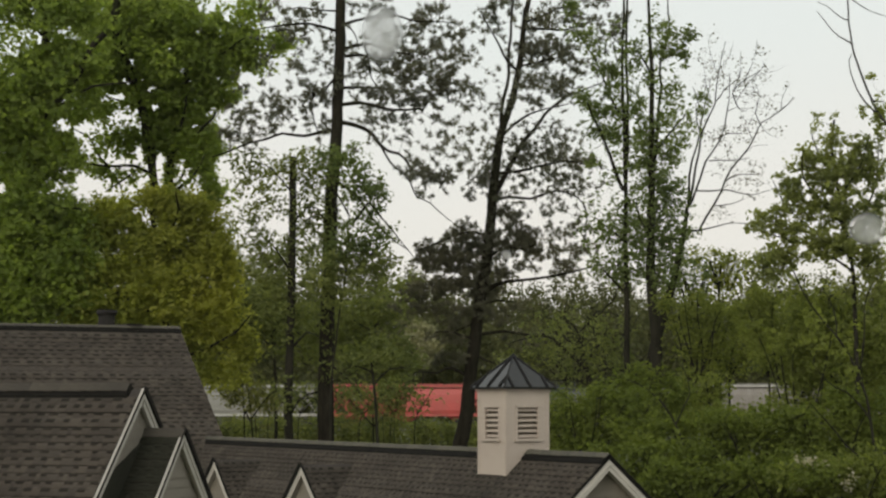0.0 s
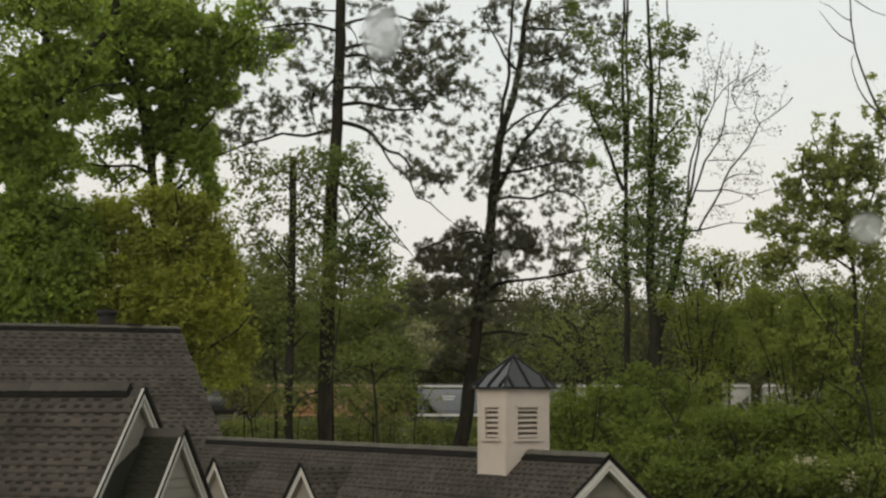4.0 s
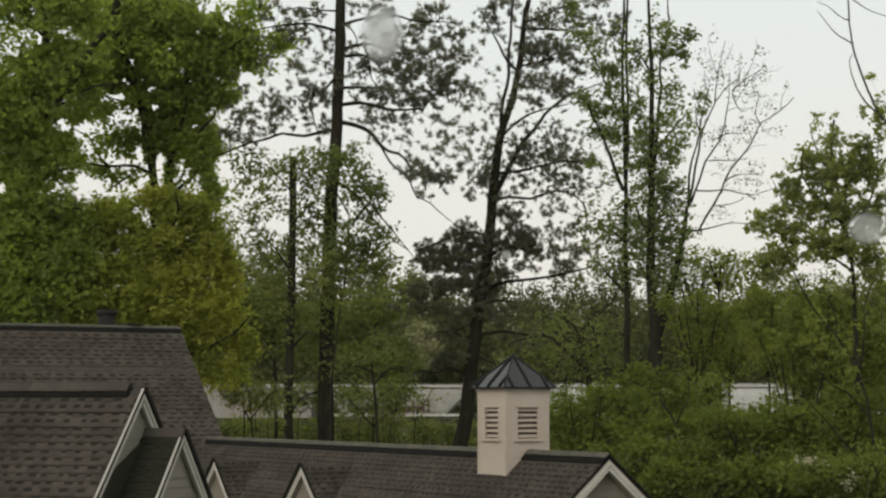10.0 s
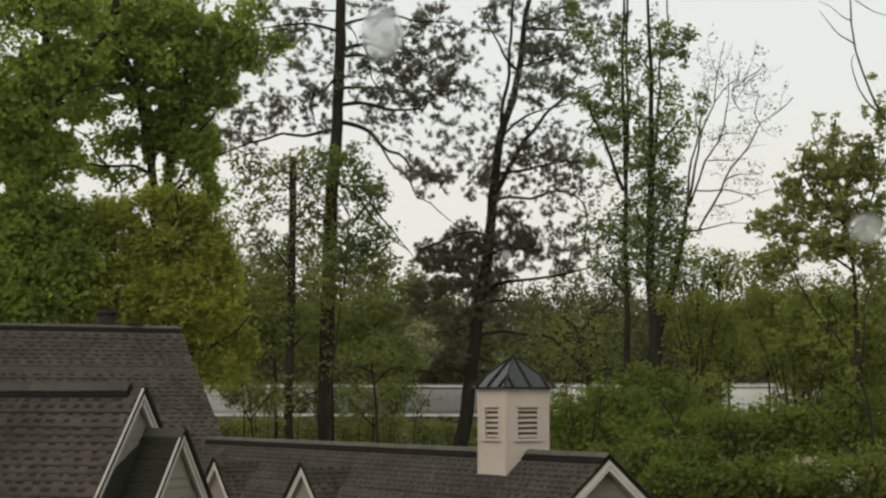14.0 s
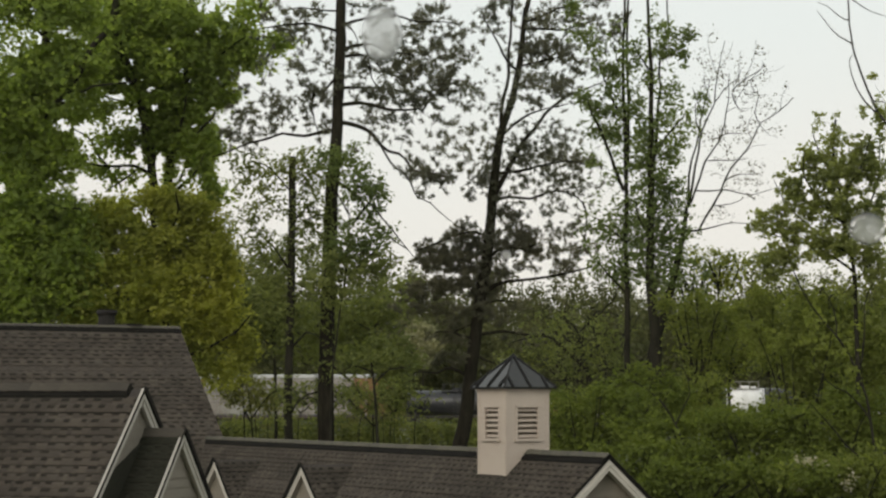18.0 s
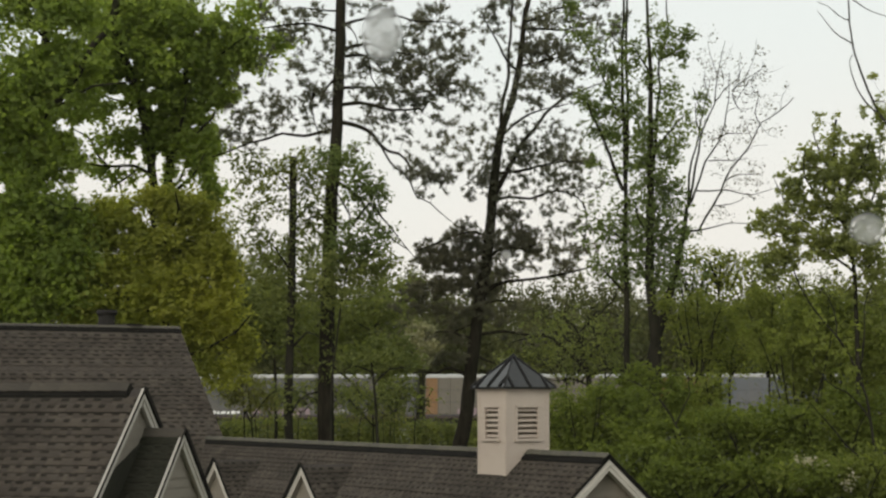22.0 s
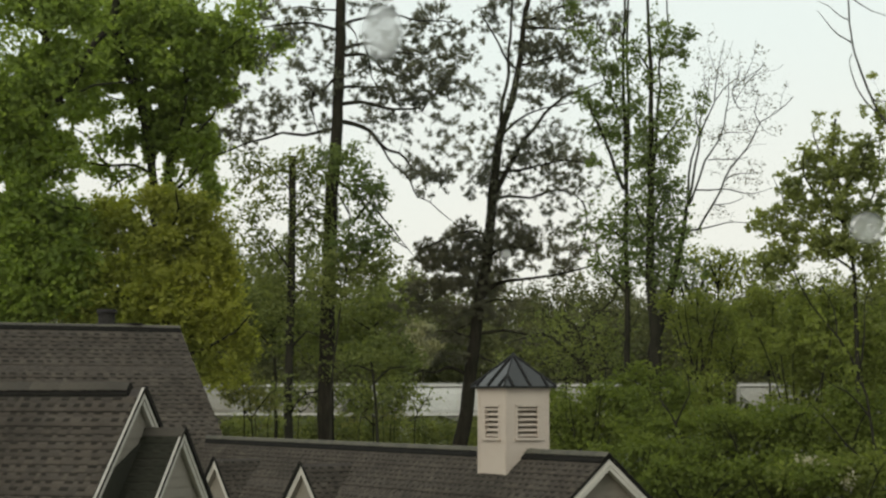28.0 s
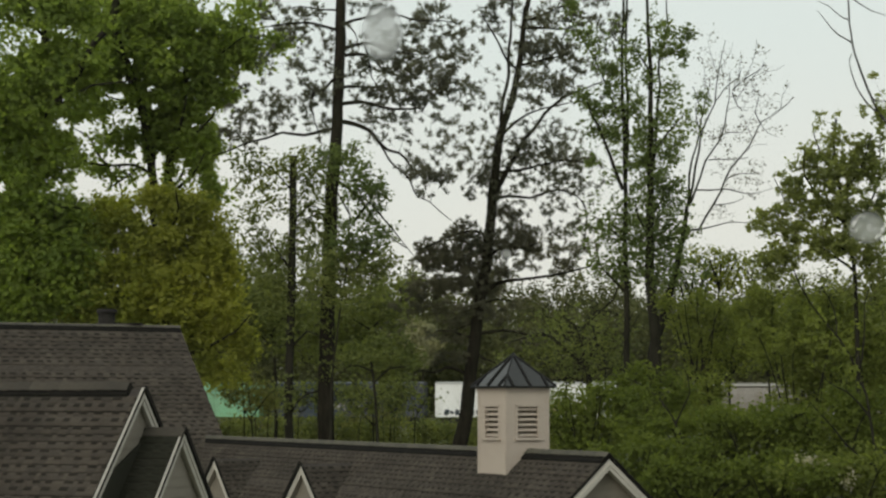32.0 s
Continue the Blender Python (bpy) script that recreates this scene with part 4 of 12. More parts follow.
t.limb(0.040, 0.012, (1.36, 19.74), (1.54, 19.18), (1.64, 18.67), (1.85, 18.32), depth=-0.3)
t.limb(0.060, 0.016, (0.47, 18.22), (1.24, 18.3), (2.25, 18.26), (3.06, 18.15), (4.28, 18.32), depth=0.8)
t.limb(0.080, 0.032, (0.43, 17.6), (1.24, 17.66), (2.05, 17.52), (2.66, 17.38), (3.39, 17.33), depth=-1)
t.limb(0.040, 0.014, (3.39, 17.33), (3.49, 17.66), (3.75, 17.95), (4.28, 18.15), depth=-0.3)
t.limb(0.090, 0.020, (0.38, 16.99), (1.04, 16.93), (1.45, 16.76), (1.81, 16.35), (2.26, 15.95), (2.58, 15.86), (2.91, 15.54), (3.19, 15.29), (3.77, 15.36), (4.48, 15.11), depth=0.6)
t.limb(0.044, 0.012, (1.89, 16.23), (2.26, 15.6), (2.77, 15.19), (2.97, 14.85), (3.27, 14.36), (3.77, 14.12), (4.28, 13.65), (4.54, 13.45), depth=0.4)
t.limb(0.064, 0.016, (0.42, 20.29), (-0.19, 20.42), (-0.6, 20.5), (-1.21, 20.42), (-1.82, 20.36), (-2.32, 20.21), depth=-1)
t.limb(0.060, 0.020, (0.39, 18.67), (-0.02, 18.36), (-0.34, 18.09), (-0.68, 18.01), (-1.03, 18.15), depth=1)
t.limb(0.044, 0.016, (-0.46, 18.05), (-0.54, 17.54), (-0.47, 17.03), (-0.33, 16.68), depth=0.4)
t.limb(0.070, 0.020, (0.32, 16.76), (-0.27, 16.62), (-0.77, 16.46), (-1.58, 16.48), (-2.18, 16.23), (-2.99, 16.05), (-3.59, 15.8), (-3.99, 15.54), depth=-1)
t.limb(0.050, 0.016, (0.13, 13.71), (-0.35, 13.59), (-0.69, 13.39), (-0.99, 13.19), depth=-0.6)
t.limb(0.064, 0.020, (0.21, 14.93), (0.75, 14.62), (1.1, 14.28), (1.5, 13.79), (1.91, 13.17), (2.37, 12.7), (2.83, 12.4), depth=-0.6)
t.limb(0.030, 0.010, (0.36, 18.98), (0.02, 19.1), (-0.35, 19.24), depth=-0.5)
t.limb(0.040, 0.012, (0.5, 20.67), (0.82, 20.42), (0.99, 20.13), (1.03, 19.8), depth=-0.5)
t.limb(0.040, 0.014, (0.48, 21.04), (-0.2, 21.08), (-1.01, 21.29), (-1.62, 21.2), depth=0.8)
t.limb(0.050, 0.014, (0.06, 8.45), (0.49, 8.05), (0.93, 7.65), (1.21, 7.3), depth=-0.5)
t.limb(0.050, 0.014, (0.05, 7.46), (-0.41, 7.32), (-0.8, 7.16), (-1.06, 6.9), depth=-0.5)
t.crown([(2.45, 19.14, 1.35, 0.73, 59), (3.77, 19.14, 1.25, 0.62, 53), (4.28, 18.36, 1.09, 0.62, 56), (2.9, 18.36, 1.25, 0.83, 50), (2.05, 17.83, 1.25, 0.47, 25), (3.31, 17.74, 0.73, 0.36, 17), (1.34, 18.05, 0.57, 0.36, 11), (1.74, 21.08, 1.17, 0.47, 22), (2.9, 20.17, 0.73, 0.73, 22), (3.87, 20.42, 0.99, 0.83, 30), (4.73, 19.76, 0.73, 0.94, 26), (3.87, 21.08, 0.78, 0.47, 17), (2.56, 17.09, 1.56, 0.47, 17), (1.55, 17.03, 0.73, 0.34, 8), (2.26, 16.39, 0.99, 0.36, 11), (3.03, 15.17, 0.42, 0.39, 15), (3.75, 15.05, 0.68, 0.31, 22), (4.3, 14.93, 0.23, 0.42, 9), (3.37, 15.56, 0.62, 0.18, 9), (3.47, 14.52, 0.47, 0.31, 6), (4.48, 16.8, 0.94, 0.73, 13), (5.25, 17.91, 0.73, 0.47, 9), (4.88, 16.07, 0.73, 0.47, 7), (1.24, 18.87, 0.57, 0.47, 8), (-1.62, 20.93, 1.17, 0.62, 29), (-1, 19.96, 0.65, 0.52, 12), (-0.4, 20.87, 0.52, 0.57, 11), (-0.74, 18.15, 0.65, 0.39, 16), (-0.14, 17.95, 0.34, 0.36, 9), (-1.49, 17.54, 0.65, 0.52, 15), (-0.78, 17.29, 0.52, 0.62, 16), (-1.99, 17.09, 0.73, 0.68, 13), (-2.8, 16.76, 0.78, 0.73, 22), (-0.13, 16.88, 0.36, 0.57, 12), (-3.56, 16.48, 0.39, 0.47, 11), (-3.21, 17.33, 0.62, 0.36, 9), (0.06, 19.7, 0.21, 0.57, 7), (-1.2, 18.93, 0.62, 0.47, 6), (-2.79, 16.15, 0.78, 0.26, 7), (1.25, 16.11, 0.47, 0.36, 3), (2.25, 18.98, 3.2, 2.4, 95), (-1.6, 18.98, 2.2, 2.6, 50), (3.87, 16.31, 1.2, 1.8, 25), (-2.8, 17.33, 1.2, 1.2, 16)], L_PINE, 0.15, per=3, spread=0.17, needles=True, twigs=0.75, twig_r=0.009, reach=3.0, tuft=18, blade=0.014)
t.crown([(0.08, 12.26, 0.18, 1.4, 46), (0.05, 10.05, 0.2, 1.2, 50), (0.13, 13.87, 0.18, 0.8, 22), (0.04, 8.45, 0.24, 0.8, 40), (0.24, 15.29, 0.24, 0.8, 40), (0.14, 13.06, 0.28, 1.2, 50)], L_SHADE, 0.13, per=10, spread=0.22, twig_r=0.008, name='ivy')
t.done()
SWAYING.append((t.ob, 0.03))

t = Tree("pine_tree", 0.75, 66, "leaning loblolly pine with a dark crooked trunk", M_BARK_PINE, 111, "tree")
t.limb(0.308, 0.088, (-0.14, 5.11), (0.17, 6.63), (0.44, 9.03), (0.68, 10.79), (0.88, 12.12), (1.08, 13.67), (1.22, 15.01), (1.31, 16.12), (1.4, 16.97), (1.56, 17.65), (1.76, 18.23), (1.97, 18.82), (2.1, 19.49), (2.26, 20.4), (2.4, 21.53), (2.63, 22.9), (2.7, 23.81), name="trunk")
t.limb(0.088, 0.044, (1.58, 17.74), (1.52, 18.48), (1.74, 19.13), (1.88, 19.9), (1.91, 20.81), (1.98, 21.99), (1.94, 23.47), depth=-0.5)
t.limb(0.066, 0.018, (2.19, 20.08), (1.88, 20.4), (1.48, 20.99), (0.99, 21.71), (0.72, 22.1), depth=-1)
t.limb(0.121, 0.022, (1.24, 15.05), (1.67, 15.86), (2.05, 16.57), (2.4, 17.24), (2.83, 17.81), (3.21, 18.37), (3.72, 18.8), (4.06, 19.04), (4.73, 19.38), (5.54, 19.77), depth=1)
t.limb(0.066, 0.018, (1.47, 17.29), (2.01, 17.87), (2.5, 18.23), (3.28, 18.44), (4.06, 18.55), depth=-1)
t.limb(0.055, 0.015, (2.45, 21.99), (3.19, 22.21), (3.86, 22.44), (4.76, 22.78), depth=-0.8)
t.limb(0.062, 0.015, (2.42, 21.71), (3.41, 21.8), (4.08, 21.76), (4.84, 21.99), (5.65, 22.21), depth=0.8)
t.limb(0.055, 0.015, (2.26, 20.22), (2.95, 20.31), (3.58, 20.4), (4.18, 20.63), depth=-0.6)
t.limb(0.066, 0.018, (1.33, 15.95), (2.27, 16.03), (2.93, 16.21), (3.71, 16.28), (4.37, 16.3), (4.93, 16.12), depth=-1)
t.limb(0.070, 0.018, (1.24, 14.92), (1.82, 15.01), (2.7, 15.01), (3.48, 15.19), (4.03, 15.23), (4.56, 15.01), (4.83, 14.65), depth=0.5)
t.limb(0.033, 0.011, (4.7, 14.87), (4.91, 14.23), (4.82, 13.45), (4.95, 12.83), depth=0.1)
t.limb(0.066, 0.018, (1.01, 12.52), (1.24, 12.85), (1.81, 13.03), (2.36, 12.98), (3.09, 13.14), depth=-0.6)
t.limb(0.066, 0.018, (1.06, 13.45), (0.49, 13.63), (-0.4, 13.45), (-1.17, 13.09), (-1.68, 12.83), depth=-1)
t.limb(0.066, 0.018, (0.97, 12.89), (0.26, 12.67), (-0.51, 12.45), (-1.28, 12.34), depth=0.7)
t.limb(0.101, 0.024, (0.84, 11.19), (1.32, 11.61), (1.92, 11.72), (2.91, 11.74), (4.01, 11.94), (5.16, 12.25), depth=-0.8)
t.limb(0.079, 0.020, (0.61, 9.65), (1.58, 9.74), (2.68, 9.63), (3.56, 9.74), (4.35, 9.63), depth=-0.5)
t.limb(0.055, 0.015, (0.7, 10.79), (1.36, 10.97), (2.02, 10.84), depth=-0.5)
t.limb(0.088, 0.022, (0.26, 7.98), (-0.14, 8.16), (-0.62, 8.25), (-1.1, 8.11), (-1.61, 8.2), (-1.98, 8.07), depth=-0.5)
t.limb(0.066, 0.018, (0.61, 9.47), (0.15, 9.56), (-0.4, 9.74), (-1.06, 9.69), depth=-0.4)
t.limb(0.066, 0.018, (0.48, 8.99), (0.83, 8.6), (1.36, 8.42), (1.91, 8.55), depth=-0.6)
t.limb(0.048, 0.015, (0.59, 10.13), (-0.18, 9.8), (-0.84, 9.47), depth=0.5)
t.limb(0.044, 0.013, (1.38, 16.8), (0.98, 16.46), (0.82, 15.9), (0.6, 15.45), depth=-0.5)
t.crown([(1.17, 22.21, 0.89, 0.83, 24), (1.84, 22.62, 0.83, 0.53, 18), (3.75, 22.49, 0.89, 0.53, 21), (3.18, 21.03, 1.13, 0.65, 40), (2.73, 20.69, 0.83, 0.53, 22), (3.89, 20.81, 0.83, 0.53, 27), (3.17, 19.45, 1.19, 0.65, 37), (2.5, 19.45, 0.53, 0.42, 11), (4.06, 19.22, 0.89, 0.42, 18), (2.72, 18.68, 0.89, 0.33, 13), (3.38, 16.75, 1.43, 0.53, 38), (2.49, 16.75, 0.71, 0.53, 18), (4.04, 16.53, 0.83, 0.39, 18), (4.93, 16.3, 0.53, 0.39, 11), (3.26, 15.63, 1.63, 0.42, 21), (4.26, 15.41, 1.01, 0.53, 19), (1.11, 16.97, 0.53, 0.53, 10), (0.89, 16.08, 0.65, 0.53, 14), (0.71, 15.45, 0.59, 0.42, 14), (0.23, 16.12, 0.71, 0.53, 11), (1.94, 17.56, 0.89, 0.53, 10), (5.24, 22.21, 1.13, 0.95, 37), (6.14, 21.94, 0.65, 0.83, 21), (3.18, 21.99, 0.89, 0.74, 19), (4.96, 20.17, 0.74, 0.59, 11), (3.83, 17.81, 1.19, 0.48, 8), (0.27, 15.12, 0.59, 0.36, 5), (3.4, 20.4, 3.08, 2.86, 135), (3.15, 16.12, 2.64, 1.98, 130), (0.94, 17.92, 1.1, 2.64, 34), (4.25, 13.89, 1.32, 1.1, 40)], L_PINE, 0.155, per=3, spread=0.17, needles=True, twigs=0.75, twig_r=0.009, reach=3.0, tuft=18, blade=0.014)
t.crown([(1.81, 13.85, 0.84, 1, 76), (2.48, 13.4, 0.74, 0.63, 57), (1.37, 13.18, 1, 0.58, 57), (0.09, 13.45, 0.74, 0.69, 57), (-0.62, 12.83, 1.06, 0.84, 86), (0.26, 12.3, 0.92, 0.95, 86), (-1.28, 12.52, 0.74, 0.48, 34), (1.37, 12.08, 0.9, 0.48, 34), (2.69, 12.52, 0.74, 0.48, 17), (3.8, 12.3, 1, 0.48, 15), (0.31, 10.53, 1.06, 0.42, 32), (-0.4, 9.43, 1.06, 0.37, 23), (1.19, 10.31, 0.79, 0.48, 19), (-0.79, 8.6, 0.79, 0.32, 15), (0.08, 8.6, 0.79, 0.37, 17), (2.02, 10.79, 0.9, 0.32, 13), (-1.61, 13.01, 0.37, 0.26, 10), (0.92, 11.24, 0.9, 0.37, 21), (2.68, 9.47, 1.32, 0.42, 17), (-1.5, 11.32, 1.16, 0.42, 48), (-0.4, 11.5, 1.06, 0.42, 48), (-2.16, 10.68, 0.79, 0.32, 19), (-1.06, 10.62, 0.95, 0.37, 29), (-0.14, 10.02, 0.79, 0.42, 25), (3.14, 12.78, 1.76, 0.88, 60), (0.04, 12.52, 1.98, 0.79, 90), (-0.95, 11.57, 1.1, 0.31, 40), (0.7, 11.46, 1.01, 0.35, 24), (4.68, 13.01, 0.88, 0.66, 14)], L_PINE_BROWN, 0.155, name='lower_crown', per=3, spread=0.17, needles=True, twigs=0.75, twig_r=0.009, reach=3.0, tuft=18, blade=0.014)
t.done()
SWAYING.append((t.ob, 0.04))

t = Tree("broken_tree", -5.24, 58, "slender dark trunk with a broken top among saplings", M_BARK_GREY, 112, "tree")
t.limb(0.174, 0.126, (0.01, 3.43), (-0.01, 6.1), (0.04, 9.95), (0.05, 13.06), (0.05, 15.45), name="trunk")
t.limb(0.048, 0.008, (0.02, 11.5), (-0.66, 12.47), (-1.45, 13.06), depth=1)
t.limb(0.048, 0.008, (0.03, 13.06), (0.59, 13.64), (1.08, 13.45), depth=-1)
t.limb(0.058, 0.008, (0.01, 8.79), (0.62, 9.37), (1.1, 9.17), depth=-0.6)
t.limb(0.058, 0.008, (0.01, 6.48), (0.35, 7.15), (0.83, 7.25), depth=-0.6)
t.limb(0.039, 0.008, (0.02, 14.23), (-0.69, 15.02), (-1.27, 15.21), depth=-0.6)
t.crown([(-0.97, 13.84, 1.16, 1.16, 56), (-0.85, 12.08, 1.07, 0.97, 70), (0.48, 15.02, 0.87, 0.87, 70), (-1.47, 15.02, 0.68, 0.78, 40), (-0.26, 10.72, 1.07, 1.16, 110), (0.6, 12.67, 0.78, 1.16, 70), (-1.25, 13.06, 0.87, 0.87, 36), (-0.69, 15.02, 0.97, 0.78, 34), (0.59, 13.84, 0.68, 0.78, 40), (0, 7.25, 0.27, 1.36, 26), (0.02, 9.95, 0.27, 1.16, 20)], L_SHADE, 0.15, per=9, spread=0.22, twig_r=0.011)
t.done()
SWAYING.append((t.ob, 0.08))

t = Tree("sapling_tree", -2.92, 57, "thin spring-green sapling beside a pine", M_BARK_GREY, 113, "tree")
t.limb(0.057, 0.008, (-0.81, 3.49), (-0.83, 7.24), (-0.51, 10.28), (-0.25, 12.57), (-0.52, 15.07), name="trunk")
t.limb(0.057, 0.008, (-0.06, 11.42), (0.64, 12.19), (1.12, 12.57), depth=1)
t.limb(0.057, 0.008, (-0.18, 12.95), (0.45, 13.72), (0.93, 13.15), (1.6, 12.34), (2.27, 11.61), depth=-0.6)
t.limb(0.038, 0.008, (-0.26, 13.34), (-0.8, 14.3), (-1.18, 14.88), depth=0.5)
t.crown([(-0.32, 15.07, 0.86, 0.76, 70), (0.16, 14.11, 0.86, 0.76, 80), (0.36, 12.76, 0.95, 0.95, 110), (-0.4, 12.19, 0.76, 0.95, 70), (0.64, 14.11, 0.48, 0.76, 36), (-0.99, 15.07, 0.57, 0.76, 46)], L_FRESH, 0.14, per=10, spread=0.22, twig_r=0.011)
t.crown([(0.17, 11.61, 1.33, 0.76, 100), (-0.78, 11.04, 0.95, 0.95, 70)], L_SHADE, 0.15, per=14, spread=0.3, name='lower_crown', twig_r=0.011)
t.done()
SWAYING.append((t.ob, 0.08))

t = Tree("understory_tree", -3.17, 74, "dark green understory tree below the pines", M_BARK_GREY, 120, "tree", "understory trees")
t.limb(0.015, 0.012, (0.63, 2.45), (0.44, 9.35), (-0.16, 10.54), (-0.01, 11.13), name="trunk")
t.limb(0.035, 0.020, (0.09, 10.24), (1.1, 11.13), (1.76, 11.72), depth=0.5)
t.limb(0.035, 0.020, (0.09, 10.09), (-1.12, 10.83), (-1.79, 11.43), depth=-0.5)
t.crown([(-0.01, 11.13, 2.23, 1.2, 110)], L_SHADE, 0.22, per=22, spread=0.42, twig_r=0.013)
t.done()

t = Tree("understory_tree", -4.39, 76, "dark green understory tree below the pines", M_BARK_GREY, 121, "tree", "understory trees")
t.limb(0.015, 0.013, (0.65, 2.33), (0.45, 8.61), (-0.16, 9.52), (-0.01, 9.97), name="trunk")
t.limb(0.036, 0.020, (0.09, 9.29), (0.94, 9.97), (1.5, 10.43), depth=0.5)
t.limb(0.036, 0.020, (0.09, 9.18), (-0.96, 9.75), (-1.53, 10.2), depth=-0.5)
t.crown([(-0.01, 9.97, 1.9, 1.14, 66)], L_SHADE, 0.22, per=22, spread=0.42, twig_r=0.013)
t.done()

t = Tree("understory_tree", -2.58, 72, "dark green understory tree below the pines", M_BARK_GREY, 122, "tree", "understory trees")
t.limb(0.014, 0.012, (0.61, 2.57), (0.43, 7.68), (-0.15, 8.48), (-0.01, 8.88), name="trunk")
t.limb(0.034, 0.019, (0.09, 8.28), (0.88, 8.88), (1.41, 9.29), depth=0.5)
t.limb(0.034, 0.019, (0.09, 8.18), (-0.89, 8.68), (-1.42, 9.09), depth=-0.5)
t.crown([(-0.01, 8.88, 1.78, 1.01, 120)], L_SHADE, 0.22, per=22, spread=0.42, twig_r=0.013)
t.done()

t = Tree("understory_tree", -8.13, 78, "dark green understory tree below the pines", M_BARK_GREY, 123, "tree", "understory trees")
t.limb(0.016, 0.013, (0.69, 2.2), (0.45, 8.78), (-0.18, 10.23), (-0.03, 10.96), name="trunk")
t.limb(0.036, 0.021, (0.08, 9.87), (0.75, 10.96), (1.21, 11.69), depth=0.5)
t.limb(0.036, 0.021, (0.08, 9.69), (-0.81, 10.6), (-1.29, 11.33), depth=-0.5)
t.crown([(-0.03, 10.96, 1.56, 1.82, 84)], L_SHADE, 0.22, per=22, spread=0.42, twig_r=0.013)
t.done()

t = Tree("understory_tree", -2.06, 84, "dark green understory tree below the pines", M_BARK_GREY, 124, "tree", "understory trees")
t.limb(0.017, 0.014, (0.71, 1.83), (0.5, 10.85), (-0.18, 11.97), (-0.01, 12.53), name="trunk")
t.limb(0.039, 0.022, (0.1, 11.69), (0.62, 12.53), (1, 13.09), depth=0.5)
t.limb(0.039, 0.022, (0.1, 11.55), (-0.64, 12.25), (-1.02, 12.81), depth=-0.5)
t.crown([(-0.01, 12.53, 1.26, 1.1, 16)], L_SHADE, 0.22, per=22, spread=0.42, twig_r=0.013)
t.done()

t = Tree("understory_tree", -6.48, 80, "dark green understory tree below the pines", M_BARK_GREY, 125, "tree", "understory trees")
t.limb(0.016, 0.013, (0.7, 2.08), (0.47, 8.16), (-0.17, 9.12), (-0.02, 9.6), name="trunk")
t.limb(0.037, 0.021, (0.1, 8.88), (0.65, 9.6), (1.05, 10.08), depth=0.5)
t.limb(0.037, 0.021, (0.1, 8.76), (-0.68, 9.36), (-1.08, 9.84), depth=-0.5)
t.crown([(-0.02, 9.6, 1.34, 1.2, 40)], L_SHADE, 0.22, per=22, spread=0.42, twig_r=0.013)
t.done()

t = Tree("understory_tree", 6.91, 92, "dark green understory tree below the pines", M_BARK_GREY, 126, "tree", "understory trees")
t.limb(0.018, 0.015, (0.72, 1.34), (0.57, 9.74), (-0.16, 10.72), (0.03, 11.21), name="trunk")
t.limb(0.043, 0.025, (0.14, 10.48), (0.95, 11.21), (1.5, 11.7), depth=0.5)
t.limb(0.043, 0.025, (0.14, 10.36), (-0.9, 10.97), (-1.44, 11.46), depth=-0.5)
t.crown([(0.03, 11.21, 1.84, 1.23, 10)], L_SHADE, 0.22, per=22, spread=0.42, twig_r=0.013)
t.done()

t = Tree("understory_tree", -6.24, 77, "dark green understory tree below the pines", M_BARK_GREY, 127, "tree", "understory trees")
t.limb(0.015, 0.013, (0.67, 2.27), (0.45, 9.27), (-0.17, 10.19), (-0.02, 10.66), name="trunk")
t.limb(0.036, 0.021, (0.08, 9.96), (0.62, 10.66), (1, 11.12), depth=0.5)
t.limb(0.036, 0.021, (0.08, 9.85), (-0.66, 10.42), (-1.05, 10.89), depth=-0.5)
t.crown([(-0.02, 10.66, 1.29, 1.16, 24)], L_SHADE, 0.22, per=22, spread=0.42, twig_r=0.013)
t.done()

t = Tree("understory_tree", -9.29, 79, "dark green understory tree below the pines", M_BARK_GREY, 128, "tree", "understory trees")
t.limb(0.016, 0.013, (0.71, 2.14), (0.45, 9.12), (-0.19, 10.38), (-0.04, 11.01), name="trunk")
t.limb(0.037, 0.021, (0.08, 10.07), (0.62, 11.01), (1.01, 11.65), depth=0.5)
t.limb(0.037, 0.021, (0.08, 9.91), (-0.69, 10.7), (-1.1, 11.33), depth=-0.5)
t.crown([(-0.04, 11.01, 1.32, 1.58, 60)], L_SHADE, 0.22, per=22, spread=0.42, twig_r=0.013)
t.done()

t = Tree("understory_tree", -4.64, 72, "sparse twiggy understory tree beside the railway", M_BARK_GREY, 320, "tree", "understory trees")
t.limb(0.022, 0.014, (-0.33, 2.57), (-0.23, 6.36), (0.14, 7.14), (-0, 7.71), name="trunk")
t.limb(0.029, 0.012, (-0.09, 6.64), (0.74, 7.4), (1.33, 7.79), depth=0.5)
t.limb(0.029, 0.012, (-0.14, 6.57), (-0.74, 7.14), (-1.34, 7.43), depth=-0.5)
t.limb(0.024, 0.010, (0.12, 7), (-0.45, 7.57), (-0.6, 8), depth=-0.5)
t.crown([(-0, 7.36, 1.49, 0.72, 44)], L_SHADE, 0.19, per=9, spread=0.5, twigs=1.0, twig_r=0.016)
t.done()

